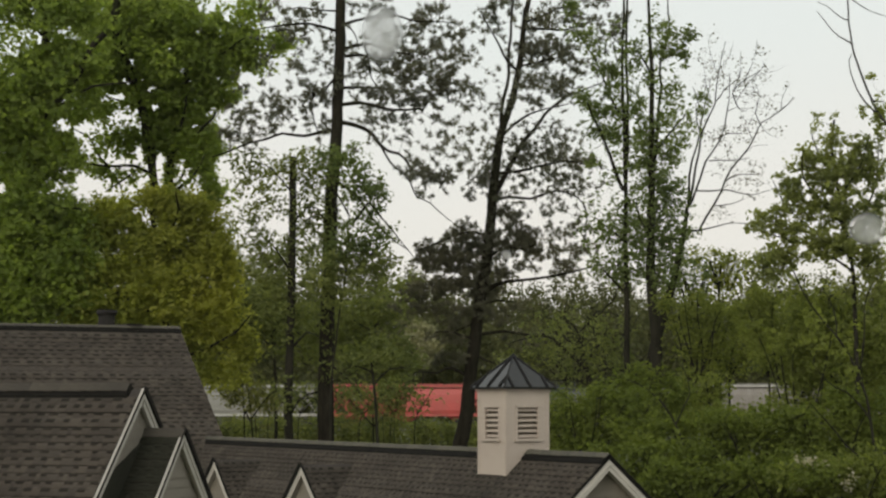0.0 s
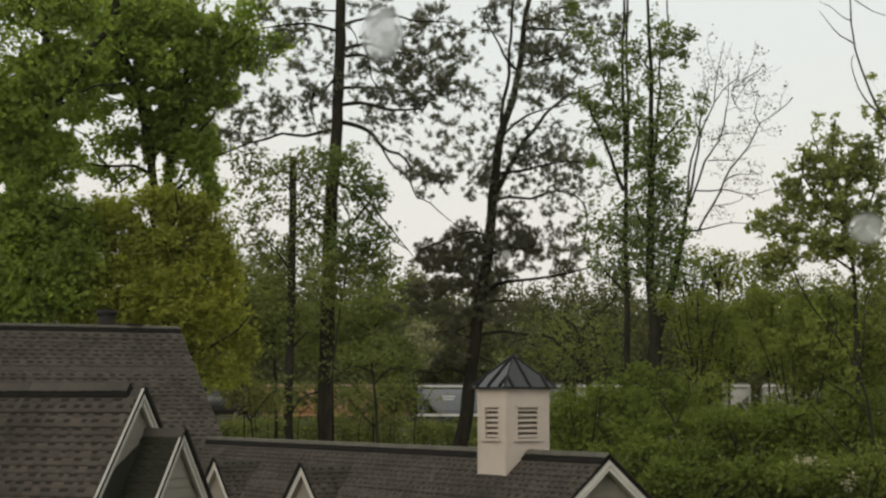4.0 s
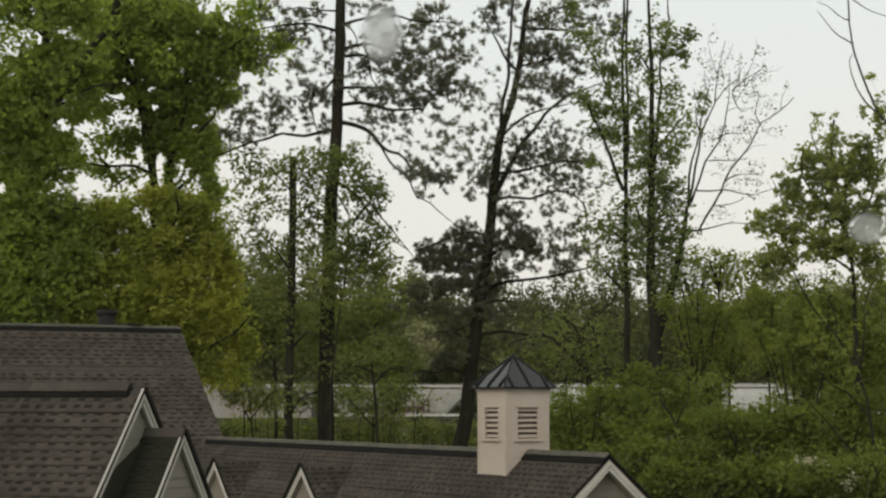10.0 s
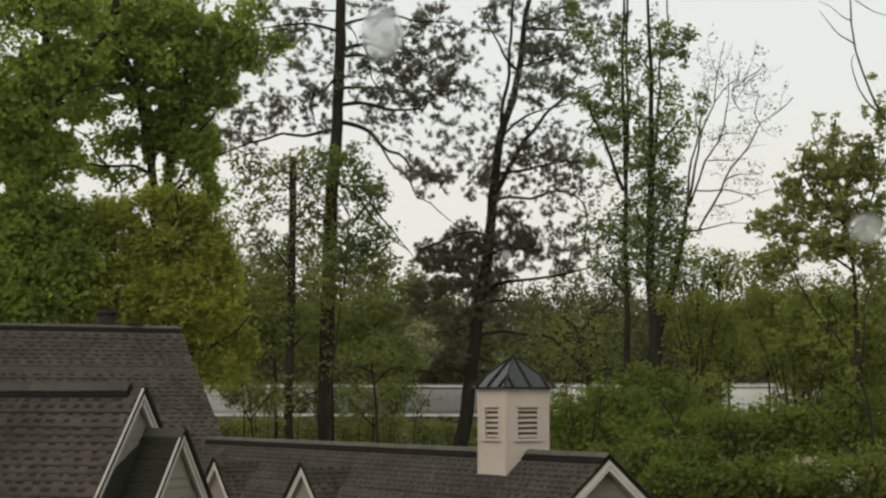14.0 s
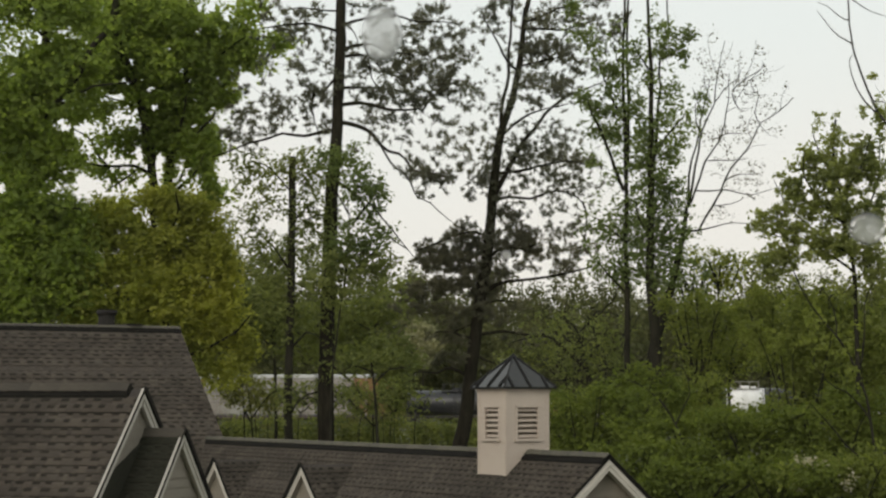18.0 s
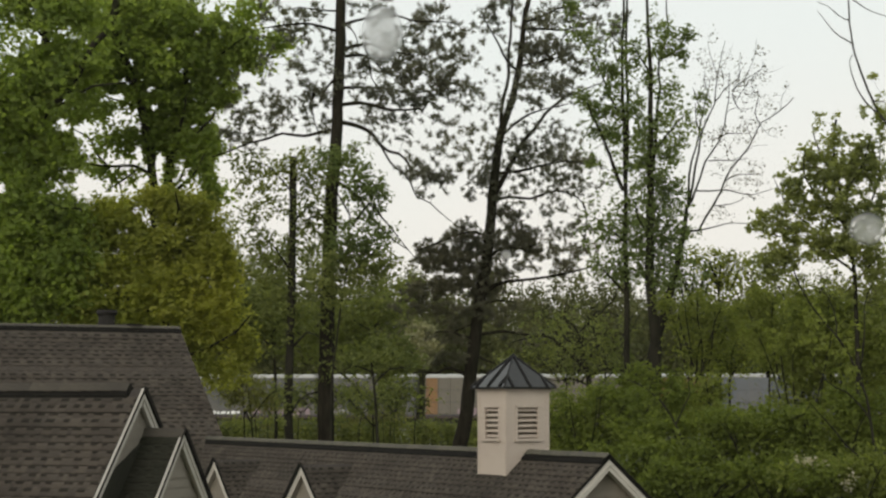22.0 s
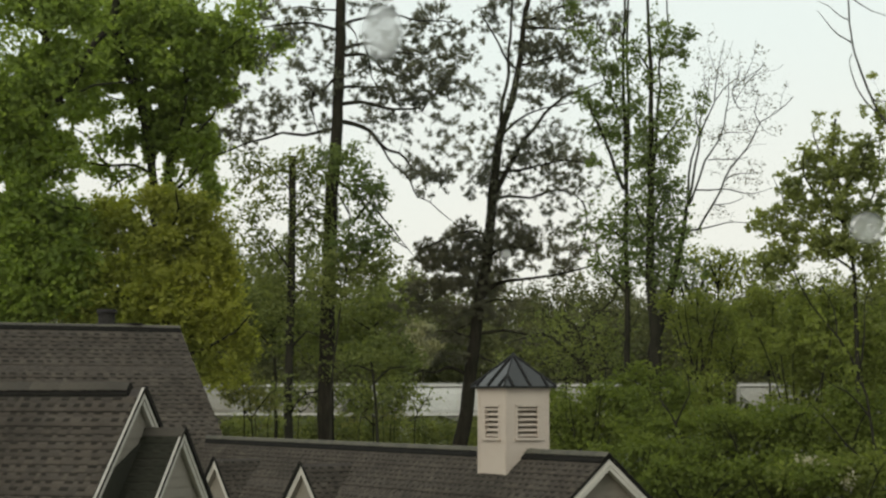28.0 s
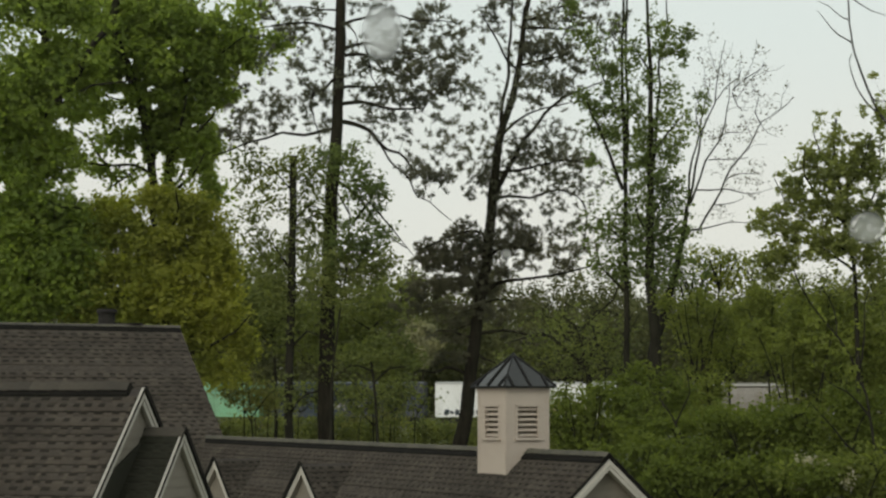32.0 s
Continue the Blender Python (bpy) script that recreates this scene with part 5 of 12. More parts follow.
t = Tree("understory_tree", -3.12, 69, "sparse twiggy understory tree beside the railway", M_BARK_GREY, 321, "tree", "understory trees")
t.limb(0.021, 0.014, (-0.32, 2.76), (-0.22, 6.32), (0.14, 7.02), (-0, 7.52), name="trunk")
t.limb(0.028, 0.012, (-0.09, 6.57), (0.64, 7.25), (1.15, 7.59), depth=0.5)
t.limb(0.028, 0.012, (-0.13, 6.5), (-0.64, 7.02), (-1.15, 7.27), depth=-0.5)
t.limb(0.023, 0.009, (0.12, 6.89), (-0.39, 7.39), (-0.52, 7.78), depth=-0.5)
t.crown([(0, 7.2, 1.29, 0.65, 58)], L_SHADE, 0.19, per=9, spread=0.5, twigs=1.0, twig_r=0.016)
t.done()

t = Tree("understory_tree", -1.91, 70, "sparse twiggy understory tree beside the railway", M_BARK_GREY, 322, "tree", "understory trees")
t.limb(0.021, 0.014, (-0.34, 2.7), (-0.23, 6.24), (0.14, 7.11), (-0, 7.74), name="trunk")
t.limb(0.028, 0.012, (-0.09, 6.56), (0.44, 7.39), (0.79, 7.81), depth=0.5)
t.limb(0.028, 0.012, (-0.14, 6.49), (-0.44, 7.11), (-0.8, 7.42), depth=-0.5)
t.limb(0.023, 0.009, (0.12, 6.95), (-0.27, 7.58), (-0.36, 8.07), depth=-0.5)
t.crown([(-0, 7.35, 0.89, 0.8, 84)], L_SHADE, 0.19, per=9, spread=0.5, twigs=1.0, twig_r=0.016)
t.done()

t = Tree("understory_tree", -7.45, 75, "sparse twiggy understory tree beside the railway", M_BARK_GREY, 323, "tree", "understory trees")
t.limb(0.023, 0.015, (-0.33, 2.39), (-0.24, 6.35), (0.15, 7.12), (-0, 7.67), name="trunk")
t.limb(0.030, 0.013, (-0.09, 6.63), (0.75, 7.37), (1.34, 7.74), depth=0.5)
t.limb(0.030, 0.013, (-0.14, 6.55), (-0.75, 7.12), (-1.35, 7.4), depth=-0.5)
t.limb(0.025, 0.010, (0.13, 6.97), (-0.45, 7.52), (-0.6, 7.94), depth=-0.5)
t.crown([(0, 7.32, 1.5, 0.7, 44)], L_SHADE, 0.19, per=9, spread=0.5, twigs=1.0, twig_r=0.016)
t.done()

t = Tree("understory_tree", -5.92, 73, "sparse twiggy understory tree beside the railway", M_BARK_GREY, 324, "tree", "understory trees")
t.limb(0.022, 0.015, (-0.33, 2.51), (-0.24, 6.35), (0.15, 7.02), (-0, 7.53), name="trunk")
t.limb(0.029, 0.012, (-0.09, 6.59), (0.61, 7.26), (1.09, 7.6), depth=0.5)
t.limb(0.029, 0.012, (-0.14, 6.52), (-0.6, 7.02), (-1.09, 7.29), depth=-0.5)
t.limb(0.024, 0.010, (0.12, 6.9), (-0.36, 7.41), (-0.49, 7.77), depth=-0.5)
t.crown([(0, 7.22, 1.22, 0.63, 38)], L_SHADE, 0.19, per=9, spread=0.5, twigs=1.0, twig_r=0.016)
t.done()

t = Tree("understory_tree", -0.96, 74, "sparse twiggy understory tree beside the railway", M_BARK_GREY, 325, "tree", "understory trees")
t.limb(0.022, 0.015, (-0.36, 2.45), (-0.24, 6.31), (0.15, 7), (-0, 7.51), name="trunk")
t.limb(0.030, 0.012, (-0.1, 6.56), (0.32, 7.24), (0.57, 7.59), depth=0.5)
t.limb(0.030, 0.012, (-0.15, 6.49), (-0.32, 7), (-0.57, 7.27), depth=-0.5)
t.limb(0.025, 0.010, (0.12, 6.88), (-0.19, 7.39), (-0.26, 7.76), depth=-0.5)
t.crown([(0, 7.19, 0.64, 0.64, 10)], L_SHADE, 0.19, per=9, spread=0.5, twigs=1.0, twig_r=0.016)
t.done()

t = Tree("understory_tree", -8.01, 80, "dark green understory tree below the pines", M_BARK_GREY, 129, "tree", "understory trees")
t.limb(0.080, 0.040, (0.16, 4.97), (0.07, 9.47), (-0.11, 11.6), (-0.28, 13.21), name="trunk")
t.limb(0.053, 0.021, (0.01, 10), (-0.77, 11.06), (-1.29, 12.13), depth=0.5)
t.limb(0.053, 0.021, (0.03, 10.53), (0.96, 11.6), (1.69, 13.21), depth=-0.5)
t.crown([(-0.39, 12.8, 1.28, 1.33, 120), (-1.18, 11.47, 0.8, 1.07, 60), (0.54, 13.88, 0.59, 1.07, 34), (1.69, 13.21, 0.59, 1.6, 50), (0.96, 11.06, 1.2, 0.93, 60), (-1.73, 13.21, 0.67, 1.33, 40)], L_SHADE, 0.17, per=15, spread=0.36, twig_r=0.013)
t.done()

t = Tree("young_tree", -7.43, 66, "young tree with sparse pale spring leaves", M_BARK_GREY, 145, "tree")
t.limb(0.044, 0.018, (0.15, 2.94), (0.04, 5.98), (-0.11, 7.5), name="trunk")
t.limb(0.031, 0.009, (0.03, 6.19), (-0.55, 7.28), (-0.88, 7.72), depth=0.4)
t.limb(0.031, 0.009, (0.03, 6.41), (0.66, 7.28), (0.98, 7.61), depth=-0.4)
t.crown([(-0.11, 7.33, 1.21, 0.62, 44), (-0.77, 7.5, 0.55, 0.53, 16), (0.77, 7.17, 0.53, 0.44, 14)], L_DULL, 0.17, per=9, spread=0.22, twig_r=0.01)
t.done()

t = Tree("hardwood_tree", 5.96, 55, "slender twin-stemmed hardwood in fresh leaf", M_BARK_GREY, 130, "tree")
t.limb(0.119, 0.037, (-0.06, 5.78), (0.01, 9.06), (-0.01, 11.27), (-0.03, 12.37), (0, 13.86), (-0.02, 15.54), (-0.04, 17.41), (-0.05, 18.35), (0.02, 19.49), (-0.01, 20.82), name="trunk")
t.limb(0.064, 0.033, (0, 13.95), (0.12, 16.47), (0.11, 19.11), (0.16, 20.82), depth=0.4, name="trunk")
t.limb(0.070, 0.018, (-0.06, 13.9), (-0.38, 14.66), (-0.63, 15.31), (-0.78, 15.87), (-1.09, 16.34), (-1.29, 16.66), depth=-1)
t.limb(0.037, 0.011, (-0.78, 15.87), (-0.92, 16.1), (-1.04, 15.72), depth=-0.3)
t.limb(0.040, 0.011, (-0.05, 16.19), (-0.38, 17.04), (-0.65, 17.79), (-1.11, 18.54), (-1.38, 19.11), (-1.71, 19.96), depth=0.8)
t.limb(0.046, 0.011, (-0.02, 12.19), (-0.6, 12.74), (-0.91, 13.12), depth=0.6)
t.limb(0.046, 0.011, (-0.01, 10.53), (-0.52, 11.08), (-0.98, 11.45), depth=-0.6)
t.crown([(-1.75, 20.06, 0.34, 0.46, 44), (-1.38, 19.11, 0.5, 0.41, 44), (-0.98, 18.69, 0.41, 0.32, 34), (-0.54, 17.9, 0.46, 0.27, 58), (-1.4, 17, 0.32, 0.21, 31), (-1.12, 16.75, 0.37, 0.25, 48), (-0.81, 16.53, 0.32, 0.25, 37), (-0.47, 17.19, 0.41, 0.32, 31), (-0.2, 16.55, 0.46, 0.41, 44), (-0.85, 15.87, 0.64, 0.41, 58), (-0.26, 15.69, 0.64, 0.55, 71), (-1.04, 14.85, 0.3, 0.21, 15), (-0.46, 14.38, 0.32, 0.32, 15), (0.25, 14.75, 0.64, 0.64, 44), (0.44, 15.69, 0.41, 0.41, 31), (-0.32, 13.08, 0.41, 0.55, 31), (0.16, 13.64, 0.55, 0.64, 41), (-0.29, 12.34, 0.55, 0.64, 44), (0.37, 12.34, 0.82, 0.87, 109), (-0.89, 11.41, 0.55, 0.5, 41), (-0.15, 11.23, 0.87, 0.64, 102), (-1.06, 12.84, 0.41, 0.41, 10), (0, 17.41, 0.37, 0.92, 24), (0.1, 18.54, 0.32, 0.69, 14), (-0.38, 16.47, 1.1, 3.67, 150), (-0.33, 12.37, 1.28, 1.65, 130), (-1.06, 12.74, 0.73, 1.1, 40)], L_FRESH, 0.135, per=5, spread=0.17, twig_r=0.007, deep=0.7)
t.done()
SWAYING.append((t.ob, 0.08))

t = Tree("hardwood_tree", 6.76, 54, "leafy upright hardwood with a thick fork", M_BARK_GREY, 131, "tree")
t.limb(0.234, 0.036, (-0.1, 5.81), (-0.05, 7.41), (0.04, 8.66), (-0.03, 9.56), (-0.12, 11.01), (-0.14, 12.64), (-0.09, 13.73), (-0.05, 15.38), (-0.06, 16.3), (-0.04, 17.78), (-0.1, 18.89), (-0.18, 20.57), name="trunk")
t.limb(0.058, 0.018, (-0.07, 14.1), (0.15, 15.75), (0.24, 17.22), (0.33, 18.15), (0.48, 18.89), (0.64, 19.82), (0.7, 20.47), depth=0.7)
t.limb(0.036, 0.011, (0.32, 18.06), (0.66, 18.24), (1.06, 18.61), (1.21, 18.89), depth=0.5)
t.limb(0.036, 0.011, (-0.05, 17.59), (-0.4, 18.15), (-0.66, 18.43), depth=-0.5)
t.limb(0.045, 0.011, (-0.06, 14.83), (0.44, 15.57), (0.9, 16.02), depth=-0.7)
t.limb(0.045, 0.011, (-0.12, 12.82), (0.42, 13.55), (0.79, 14.1), depth=0.7)
t.limb(0.045, 0.011, (-0.12, 12.28), (-0.53, 12.82), (-0.71, 13.37), depth=-0.6)
t.crown([(0.48, 18.89, 0.29, 0.49, 45), (0.29, 18.3, 0.29, 0.31, 29), (0.69, 18.41, 0.4, 0.29, 38), (1.14, 18.85, 0.29, 0.29, 42), (1.02, 18.22, 0.25, 0.22, 22), (-0.44, 18.3, 0.49, 0.4, 35), (-0.63, 17.93, 0.4, 0.31, 26), (-0.12, 17.48, 0.2, 0.4, 26), (0.46, 16.82, 0.31, 0.4, 26), (-0.46, 16.45, 0.29, 0.4, 29), (-0.1, 15.71, 0.4, 0.54, 64), (0.67, 16.08, 0.63, 0.54, 64), (0.84, 15.53, 0.49, 0.4, 45), (-0.26, 14.79, 0.49, 0.81, 102), (0.47, 14.98, 0.49, 0.63, 70), (0.06, 13.88, 0.72, 0.81, 128), (0.64, 13.7, 0.49, 0.72, 77), (-0.14, 12.6, 0.81, 0.81, 128), (0.59, 12.6, 0.63, 0.81, 90), (-0.29, 11.7, 0.81, 0.63, 96), (0.5, 11.7, 0.63, 0.63, 70), (0.21, 10.97, 0.85, 0.54, 96), (-0.64, 16.45, 0.29, 0.31, 19), (0.73, 17.04, 0.36, 0.31, 16), (-0.06, 19.17, 0.22, 0.45, 16), (0.18, 16.67, 0.99, 3.42, 150), (0.23, 12.64, 1.08, 1.98, 150)], L_FRESH, 0.135, per=5, spread=0.17, twig_r=0.007, deep=0.7)
t.done()
SWAYING.append((t.ob, 0.08))

t = Tree("budding_tree", 7.25, 57, "nearly bare leaning tree with fan of budding branches", M_BARK_GREY, 132, "tree")
t.limb(0.247, 0.061, (-0.42, 5.36), (-0.36, 7.43), (-0.27, 8.38), (-0.03, 9.33), (0.28, 10.28), (0.56, 11.23), (0.8, 12.19), (0.94, 12.95), (1.03, 13.63), name="trunk")
t.limb(0.066, 0.015, (0.08, 9.61), (0.56, 9.86), (1.08, 9.97), (1.51, 9.9), depth=-0.6)
t.limb(0.047, 0.009, (1.03, 13.57), (1.14, 14.69), (1.34, 15.65), (1.61, 16.72), (1.83, 17.36), (1.95, 17.99), depth=0.3)
t.limb(0.047, 0.009, (1.07, 13.72), (1.33, 14.88), (1.56, 16), (1.94, 17.01), (2.07, 18.18), (2.34, 19.2), depth=-0.4)
t.limb(0.047, 0.009, (1.05, 13.61), (1.28, 14.07), (1.68, 15.07), (2.08, 15.94), (2.38, 16.82), (2.6, 17.56), (2.69, 18.22), depth=0.5)
t.limb(0.047, 0.009, (0.91, 12.86), (1.38, 12.8), (1.85, 13.63), (2.34, 14.49), (2.74, 15.17), (3.23, 15.94), (3.52, 16.43), (3.93, 16.74), (4.48, 17.28), depth=-0.6)
t.limb(0.028, 0.009, (1.38, 12.8), (2.03, 12.92), (2.61, 13.09), (3.47, 13.03), depth=0.3)
t.limb(0.028, 0.009, (1.32, 14.15), (2.24, 14.15), (2.62, 14.07), (3.2, 14.05), (3.81, 14.19), depth=-0.4)
t.limb(0.021, 0.009, (1.76, 15.17), (2.26, 15.23), (2.83, 15.23), (3.26, 15.38), depth=0.5)
t.limb(0.021, 0.009, (2.6, 17.56), (3.03, 17.99), (3.46, 18.28), (3.56, 18.42), depth=-0.6)
t.limb(0.021, 0.009, (2.02, 17.21), (2.39, 17.6), (2.78, 17.99), (2.92, 18.42), depth=0.3)
t.limb(0.021, 0.009, (3.52, 16.43), (3.28, 16.82), (3.36, 17.21), depth=-0.4)
t.limb(0.021, 0.009, (2.34, 14.49), (2.83, 14.78), (3.5, 14.84), depth=0.5)
t.limb(0.021, 0.009, (2.08, 15.94), (2.46, 16.14), (2.75, 16.08), depth=-0.6)
t.limb(0.021, 0.009, (2.6, 17.5), (2.86, 17.01), (3.15, 16.91), depth=0.3)
t.limb(0.021, 0.009, (1.85, 13.63), (2.43, 13.72), (2.81, 13.88), depth=-0.4)
t.limb(0.021, 0.009, (1.61, 16.72), (1.42, 17.21), (1.3, 17.79), depth=0.5)
t.limb(0.021, 0.009, (1.56, 16), (1.32, 16.53), (1.25, 17.01), depth=-0.6)
t.limb(0.012, 0.004, (2.6, 17.56), (2.84, 17.99), (2.94, 18.53), (2.95, 19), depth=0.3)
t.limb(0.012, 0.004, (3.03, 17.99), (3.23, 18.42), (3.39, 18.81), (3.42, 19.32), depth=-0.4)
t.limb(0.012, 0.004, (3.39, 18.81), (3.61, 18.96), (3.86, 19), depth=0.5)
t.limb(0.012, 0.004, (2.67, 17.11), (2.99, 17.64), (3.26, 17.99), (3.65, 18.08), (4.07, 18.14), (4.27, 18.34), depth=-0.6)
t.limb(0.012, 0.004, (3.26, 17.99), (3.61, 18.34), (3.7, 18.69), depth=0.3)
t.limb(0.012, 0.004, (2.38, 16.82), (2.67, 16.97), (3.09, 16.93), depth=-0.4)
t.limb(0.012, 0.004, (3.93, 16.74), (4.24, 16.93), (4.6, 17.25), (4.83, 17.44), depth=0.5)
t.limb(0.012, 0.004, (4.24, 16.93), (4.22, 17.44), (4.38, 17.79), depth=-0.6)
t.limb(0.012, 0.004, (3.52, 16.43), (3.77, 16.12), (4.15, 16.04), depth=0.3)
t.limb(0.012, 0.004, (1.83, 17.36), (1.64, 17.79), (1.53, 18.18), depth=-0.4)
t.limb(0.012, 0.004, (2.07, 18.18), (1.89, 18.77), (1.82, 19.43), depth=0.5)
t.limb(0.012, 0.004, (2.74, 15.17), (3.22, 15.61), (3.65, 15.61), depth=-0.6)
t.limb(0.012, 0.004, (2.32, 17.99), (2.23, 18.38), (2.51, 18.85), (2.65, 19.35), depth=0.3)
t.limb(0.012, 0.004, (3.23, 15.94), (3.08, 16.33), (3.16, 16.72), depth=-0.4)
t.crown([(2.49, 18.08, 0.92, 0.87, 57), (3.25, 17.5, 0.7, 0.7, 39), (1.73, 18.38, 0.39, 0.79, 21), (2.89, 16.2, 0.79, 0.57, 39), (2.44, 14.84, 0.87, 0.83, 46), (3.44, 14.84, 0.48, 0.44, 16), (2.08, 16, 0.57, 0.61, 35), (3.05, 14.26, 0.66, 0.44, 21), (2.04, 13.3, 0.57, 0.44, 18), (3.46, 18.28, 0.48, 0.57, 16), (3.63, 16.82, 0.57, 0.52, 12), (3.57, 18.96, 0.39, 0.22, 7), (1.84, 19.55, 0.22, 0.52, 6), (4.31, 17.6, 0.35, 0.44, 6), (4.19, 16.24, 0.44, 0.35, 7)], L_BUD, 0.085, per=4, spread=0.16, twigs=0.7, twig_r=0.004)
t.crown([(1.62, 17.36, 0.34, 0.34, 26), (1.51, 16.82, 0.46, 0.34, 22), (1.35, 16.33, 0.38, 0.38, 16), (1.29, 11.61, 0.57, 0.46, 30), (0.69, 12.38, 0.34, 0.76, 26), (1.17, 12.95, 0.38, 0.57, 18)], L_FRESH, 0.12, per=6, spread=0.14, twig_r=0.006, name='leaf_cluster')
t.done()
SWAYING.append((t.ob, 0.1))

t = Tree("maple_tree", 10.26, 42, "young maple with round clusters of light green leaf", M_BARK_GREY, 140, "tree")
t.limb(0.070, 0.028, (-0.03, 5.79), (-0.02, 8.02), (-0.04, 9.13), (-0.05, 9.98), (-0.13, 10.82), (-0.3, 11.67), (-0.44, 12.52), (-0.52, 13.35), (-0.45, 14.06), name="trunk")
t.limb(0.034, 0.008, (-0.09, 10.61), (-1.03, 11.36), (-1.69, 11.93), (-1.91, 12.55), depth=0.5)
t.limb(0.034, 0.008, (-0.19, 11.1), (0.39, 11.93), (0.71, 12.81), (0.75, 13.95), depth=0.5)
t.limb(0.034, 0.008, (-0.25, 11.39), (-1.01, 12.21), (-1.25, 12.92), (-1.3, 13.29), depth=-0.5)
t.limb(0.034, 0.008, (-0.45, 12.38), (-0.78, 13.21), (-0.88, 14.13), depth=0.5)
t.limb(0.034, 0.008, (-0.38, 12.1), (0.06, 12.81), (0.37, 13.6), depth=-0.5)
t.limb(0.034, 0.008, (-0.07, 10.26), (-0.87, 10.79), (-1.6, 10.96), (-2.33, 11.27), depth=0.5)
t.limb(0.034, 0.008, (-1.28, 12.81), (-1.51, 12.83), depth=0.5)
t.limb(0.034, 0.008, (-0.05, 9.98), (0.43, 10.54), (0.86, 11.1), depth=0.5)
t.crown([(-0.87, 14.19, 0.06, 0.06, 4), (-0.45, 14.16, 0.06, 0.06, 4), (-0.91, 13.78, 0.06, 0.06, 4), (-1.03, 13.46, 0.06, 0.06, 4), (-1.3, 13.35, 0.06, 0.06, 4), (-1.54, 12.85, 0.06, 0.06, 4), (-1.88, 12.66, 0.06, 0.06, 4), (-0.48, 13.86, 0.06, 0.06, 4), (-0.33, 13.78, 0.06, 0.06, 4), (-0.06, 13.66, 0.06, 0.06, 4), (0.16, 13.66, 0.06, 0.06, 4), (0.37, 13.63, 0.06, 0.06, 4), (0.04, 13.16, 0.06, 0.06, 4), (-0.84, 13.98, 0.06, 0.06, 4), (-1.34, 13.02, 0.06, 0.06, 4), (-1.16, 13.16, 0.06, 0.06, 4), (-1.64, 12.55, 0.06, 0.06, 4), (0.52, 15.17, 0.06, 0.06, 4), (-1, 13.06, 0.44, 0.28, 76), (-1.55, 12.35, 0.41, 0.25, 65), (-0.69, 12.64, 0.72, 0.56, 209), (-0.12, 12.92, 0.6, 0.5, 160), (0.41, 12.92, 0.5, 0.66, 160), (-1.27, 11.93, 0.72, 0.41, 160), (-0.29, 11.78, 0.88, 0.66, 285), (0.53, 11.78, 0.44, 0.72, 152), (-2.15, 11.64, 0.44, 0.19, 46), (-1.71, 11.25, 0.72, 0.34, 133), (-0.73, 10.96, 0.88, 0.44, 190), (-2.41, 11.36, 0.28, 0.16, 23), (0.75, 13.95, 0.14, 0.56, 46), (-1.86, 10.68, 0.6, 0.41, 114), (-0.17, 10.79, 0.72, 0.44, 152), (0.5, 10.51, 0.44, 0.6, 122), (-0.49, 13.52, 0.31, 0.31, 42), (0.14, 13.35, 0.41, 0.25, 38), (-1.61, 10.26, 0.78, 0.22, 49), (-2.31, 10.4, 0.47, 0.38, 65), (-0.46, 11.81, 1.54, 1.68, 210), (0.07, 9.98, 0.84, 0.56, 110), (-1.47, 10.61, 0.98, 0.42, 70), (0.62, 9.55, 0.42, 0.84, 60)], L_MAPLE, 0.12, per=6, spread=0.12, twig_r=0.006, flat=0.3, gaps=[(-1.05, 10.23, 0.5, 0.25, 0.03), (-0.21, 10.4, 0.28, 0.28, 0.5), (-1.32, 10.82, 0.14, 0.11, 0.2), (-1.13, 12.1, 0.11, 0.08, 0.1), (-1.22, 12.38, 0.11, 0.17, 0.3), (-0.04, 11.39, 0.11, 0.11, 0.2), (-0.47, 11.25, 0.13, 0.08, 0.2), (-0.79, 12.88, 0.1, 0.08, 0.2), (-0.3, 12.52, 0.11, 0.08, 0.2), (0.26, 12.45, 0.13, 0.11, 0.2), (0.47, 12.1, 0.11, 0.13, 0.2), (0.04, 12.1, 0.1, 0.1, 0.2), (-0.59, 12.1, 0.1, 0.08, 0.2), (-1.59, 11.6, 0.11, 0.1, 0.2), (-1.03, 11.46, 0.13, 0.08, 0.2), (-0.14, 13.3, 0.13, 0.08, 0.2), (0.63, 13.16, 0.1, 0.13, 0.2), (0.38, 11.32, 0.13, 0.11, 0.2), (-1.95, 11.1, 0.11, 0.08, 0.2), (-1.31, 11.17, 0.11, 0.08, 0.2), (0.28, 13.23, 0.08, 0.08, 0.2), (-0.74, 11.74, 0.1, 0.08, 0.2), (0.68, 12.38, 0.08, 0.14, 0.2), (0.17, 11.6, 0.1, 0.08, 0.2)])
t.done()
SWAYING.append((t.ob, 0.12))

t = Tree("bare_tree", 10.31, 36, "thin bare branches reaching into the sky", M_BARK_PALE, 141, "tree")
t.limb(0.048, 0.014, (-0.02, 4.79), (-0.06, 7.87), (-0.22, 10.28), (-0.44, 12.1), (-0.7, 12.83), (-0.92, 13.2), (-1.07, 13.51), (-1.22, 13.88), (-1.37, 14.28), (-1.45, 14.68), (-1.52, 15.17), (-1.56, 15.67), (-1.59, 16.04), name="trunk")
t.limb(0.018, 0.006, (-1.45, 14.69), (-1.71, 14.89), (-1.92, 15.17), (-2.14, 15.45), depth=0.3)
t.limb(0.014, 0.005, (-1.53, 15.22), (-1.72, 15.37), (-1.99, 15.57), (-2.21, 15.65), depth=0.2)
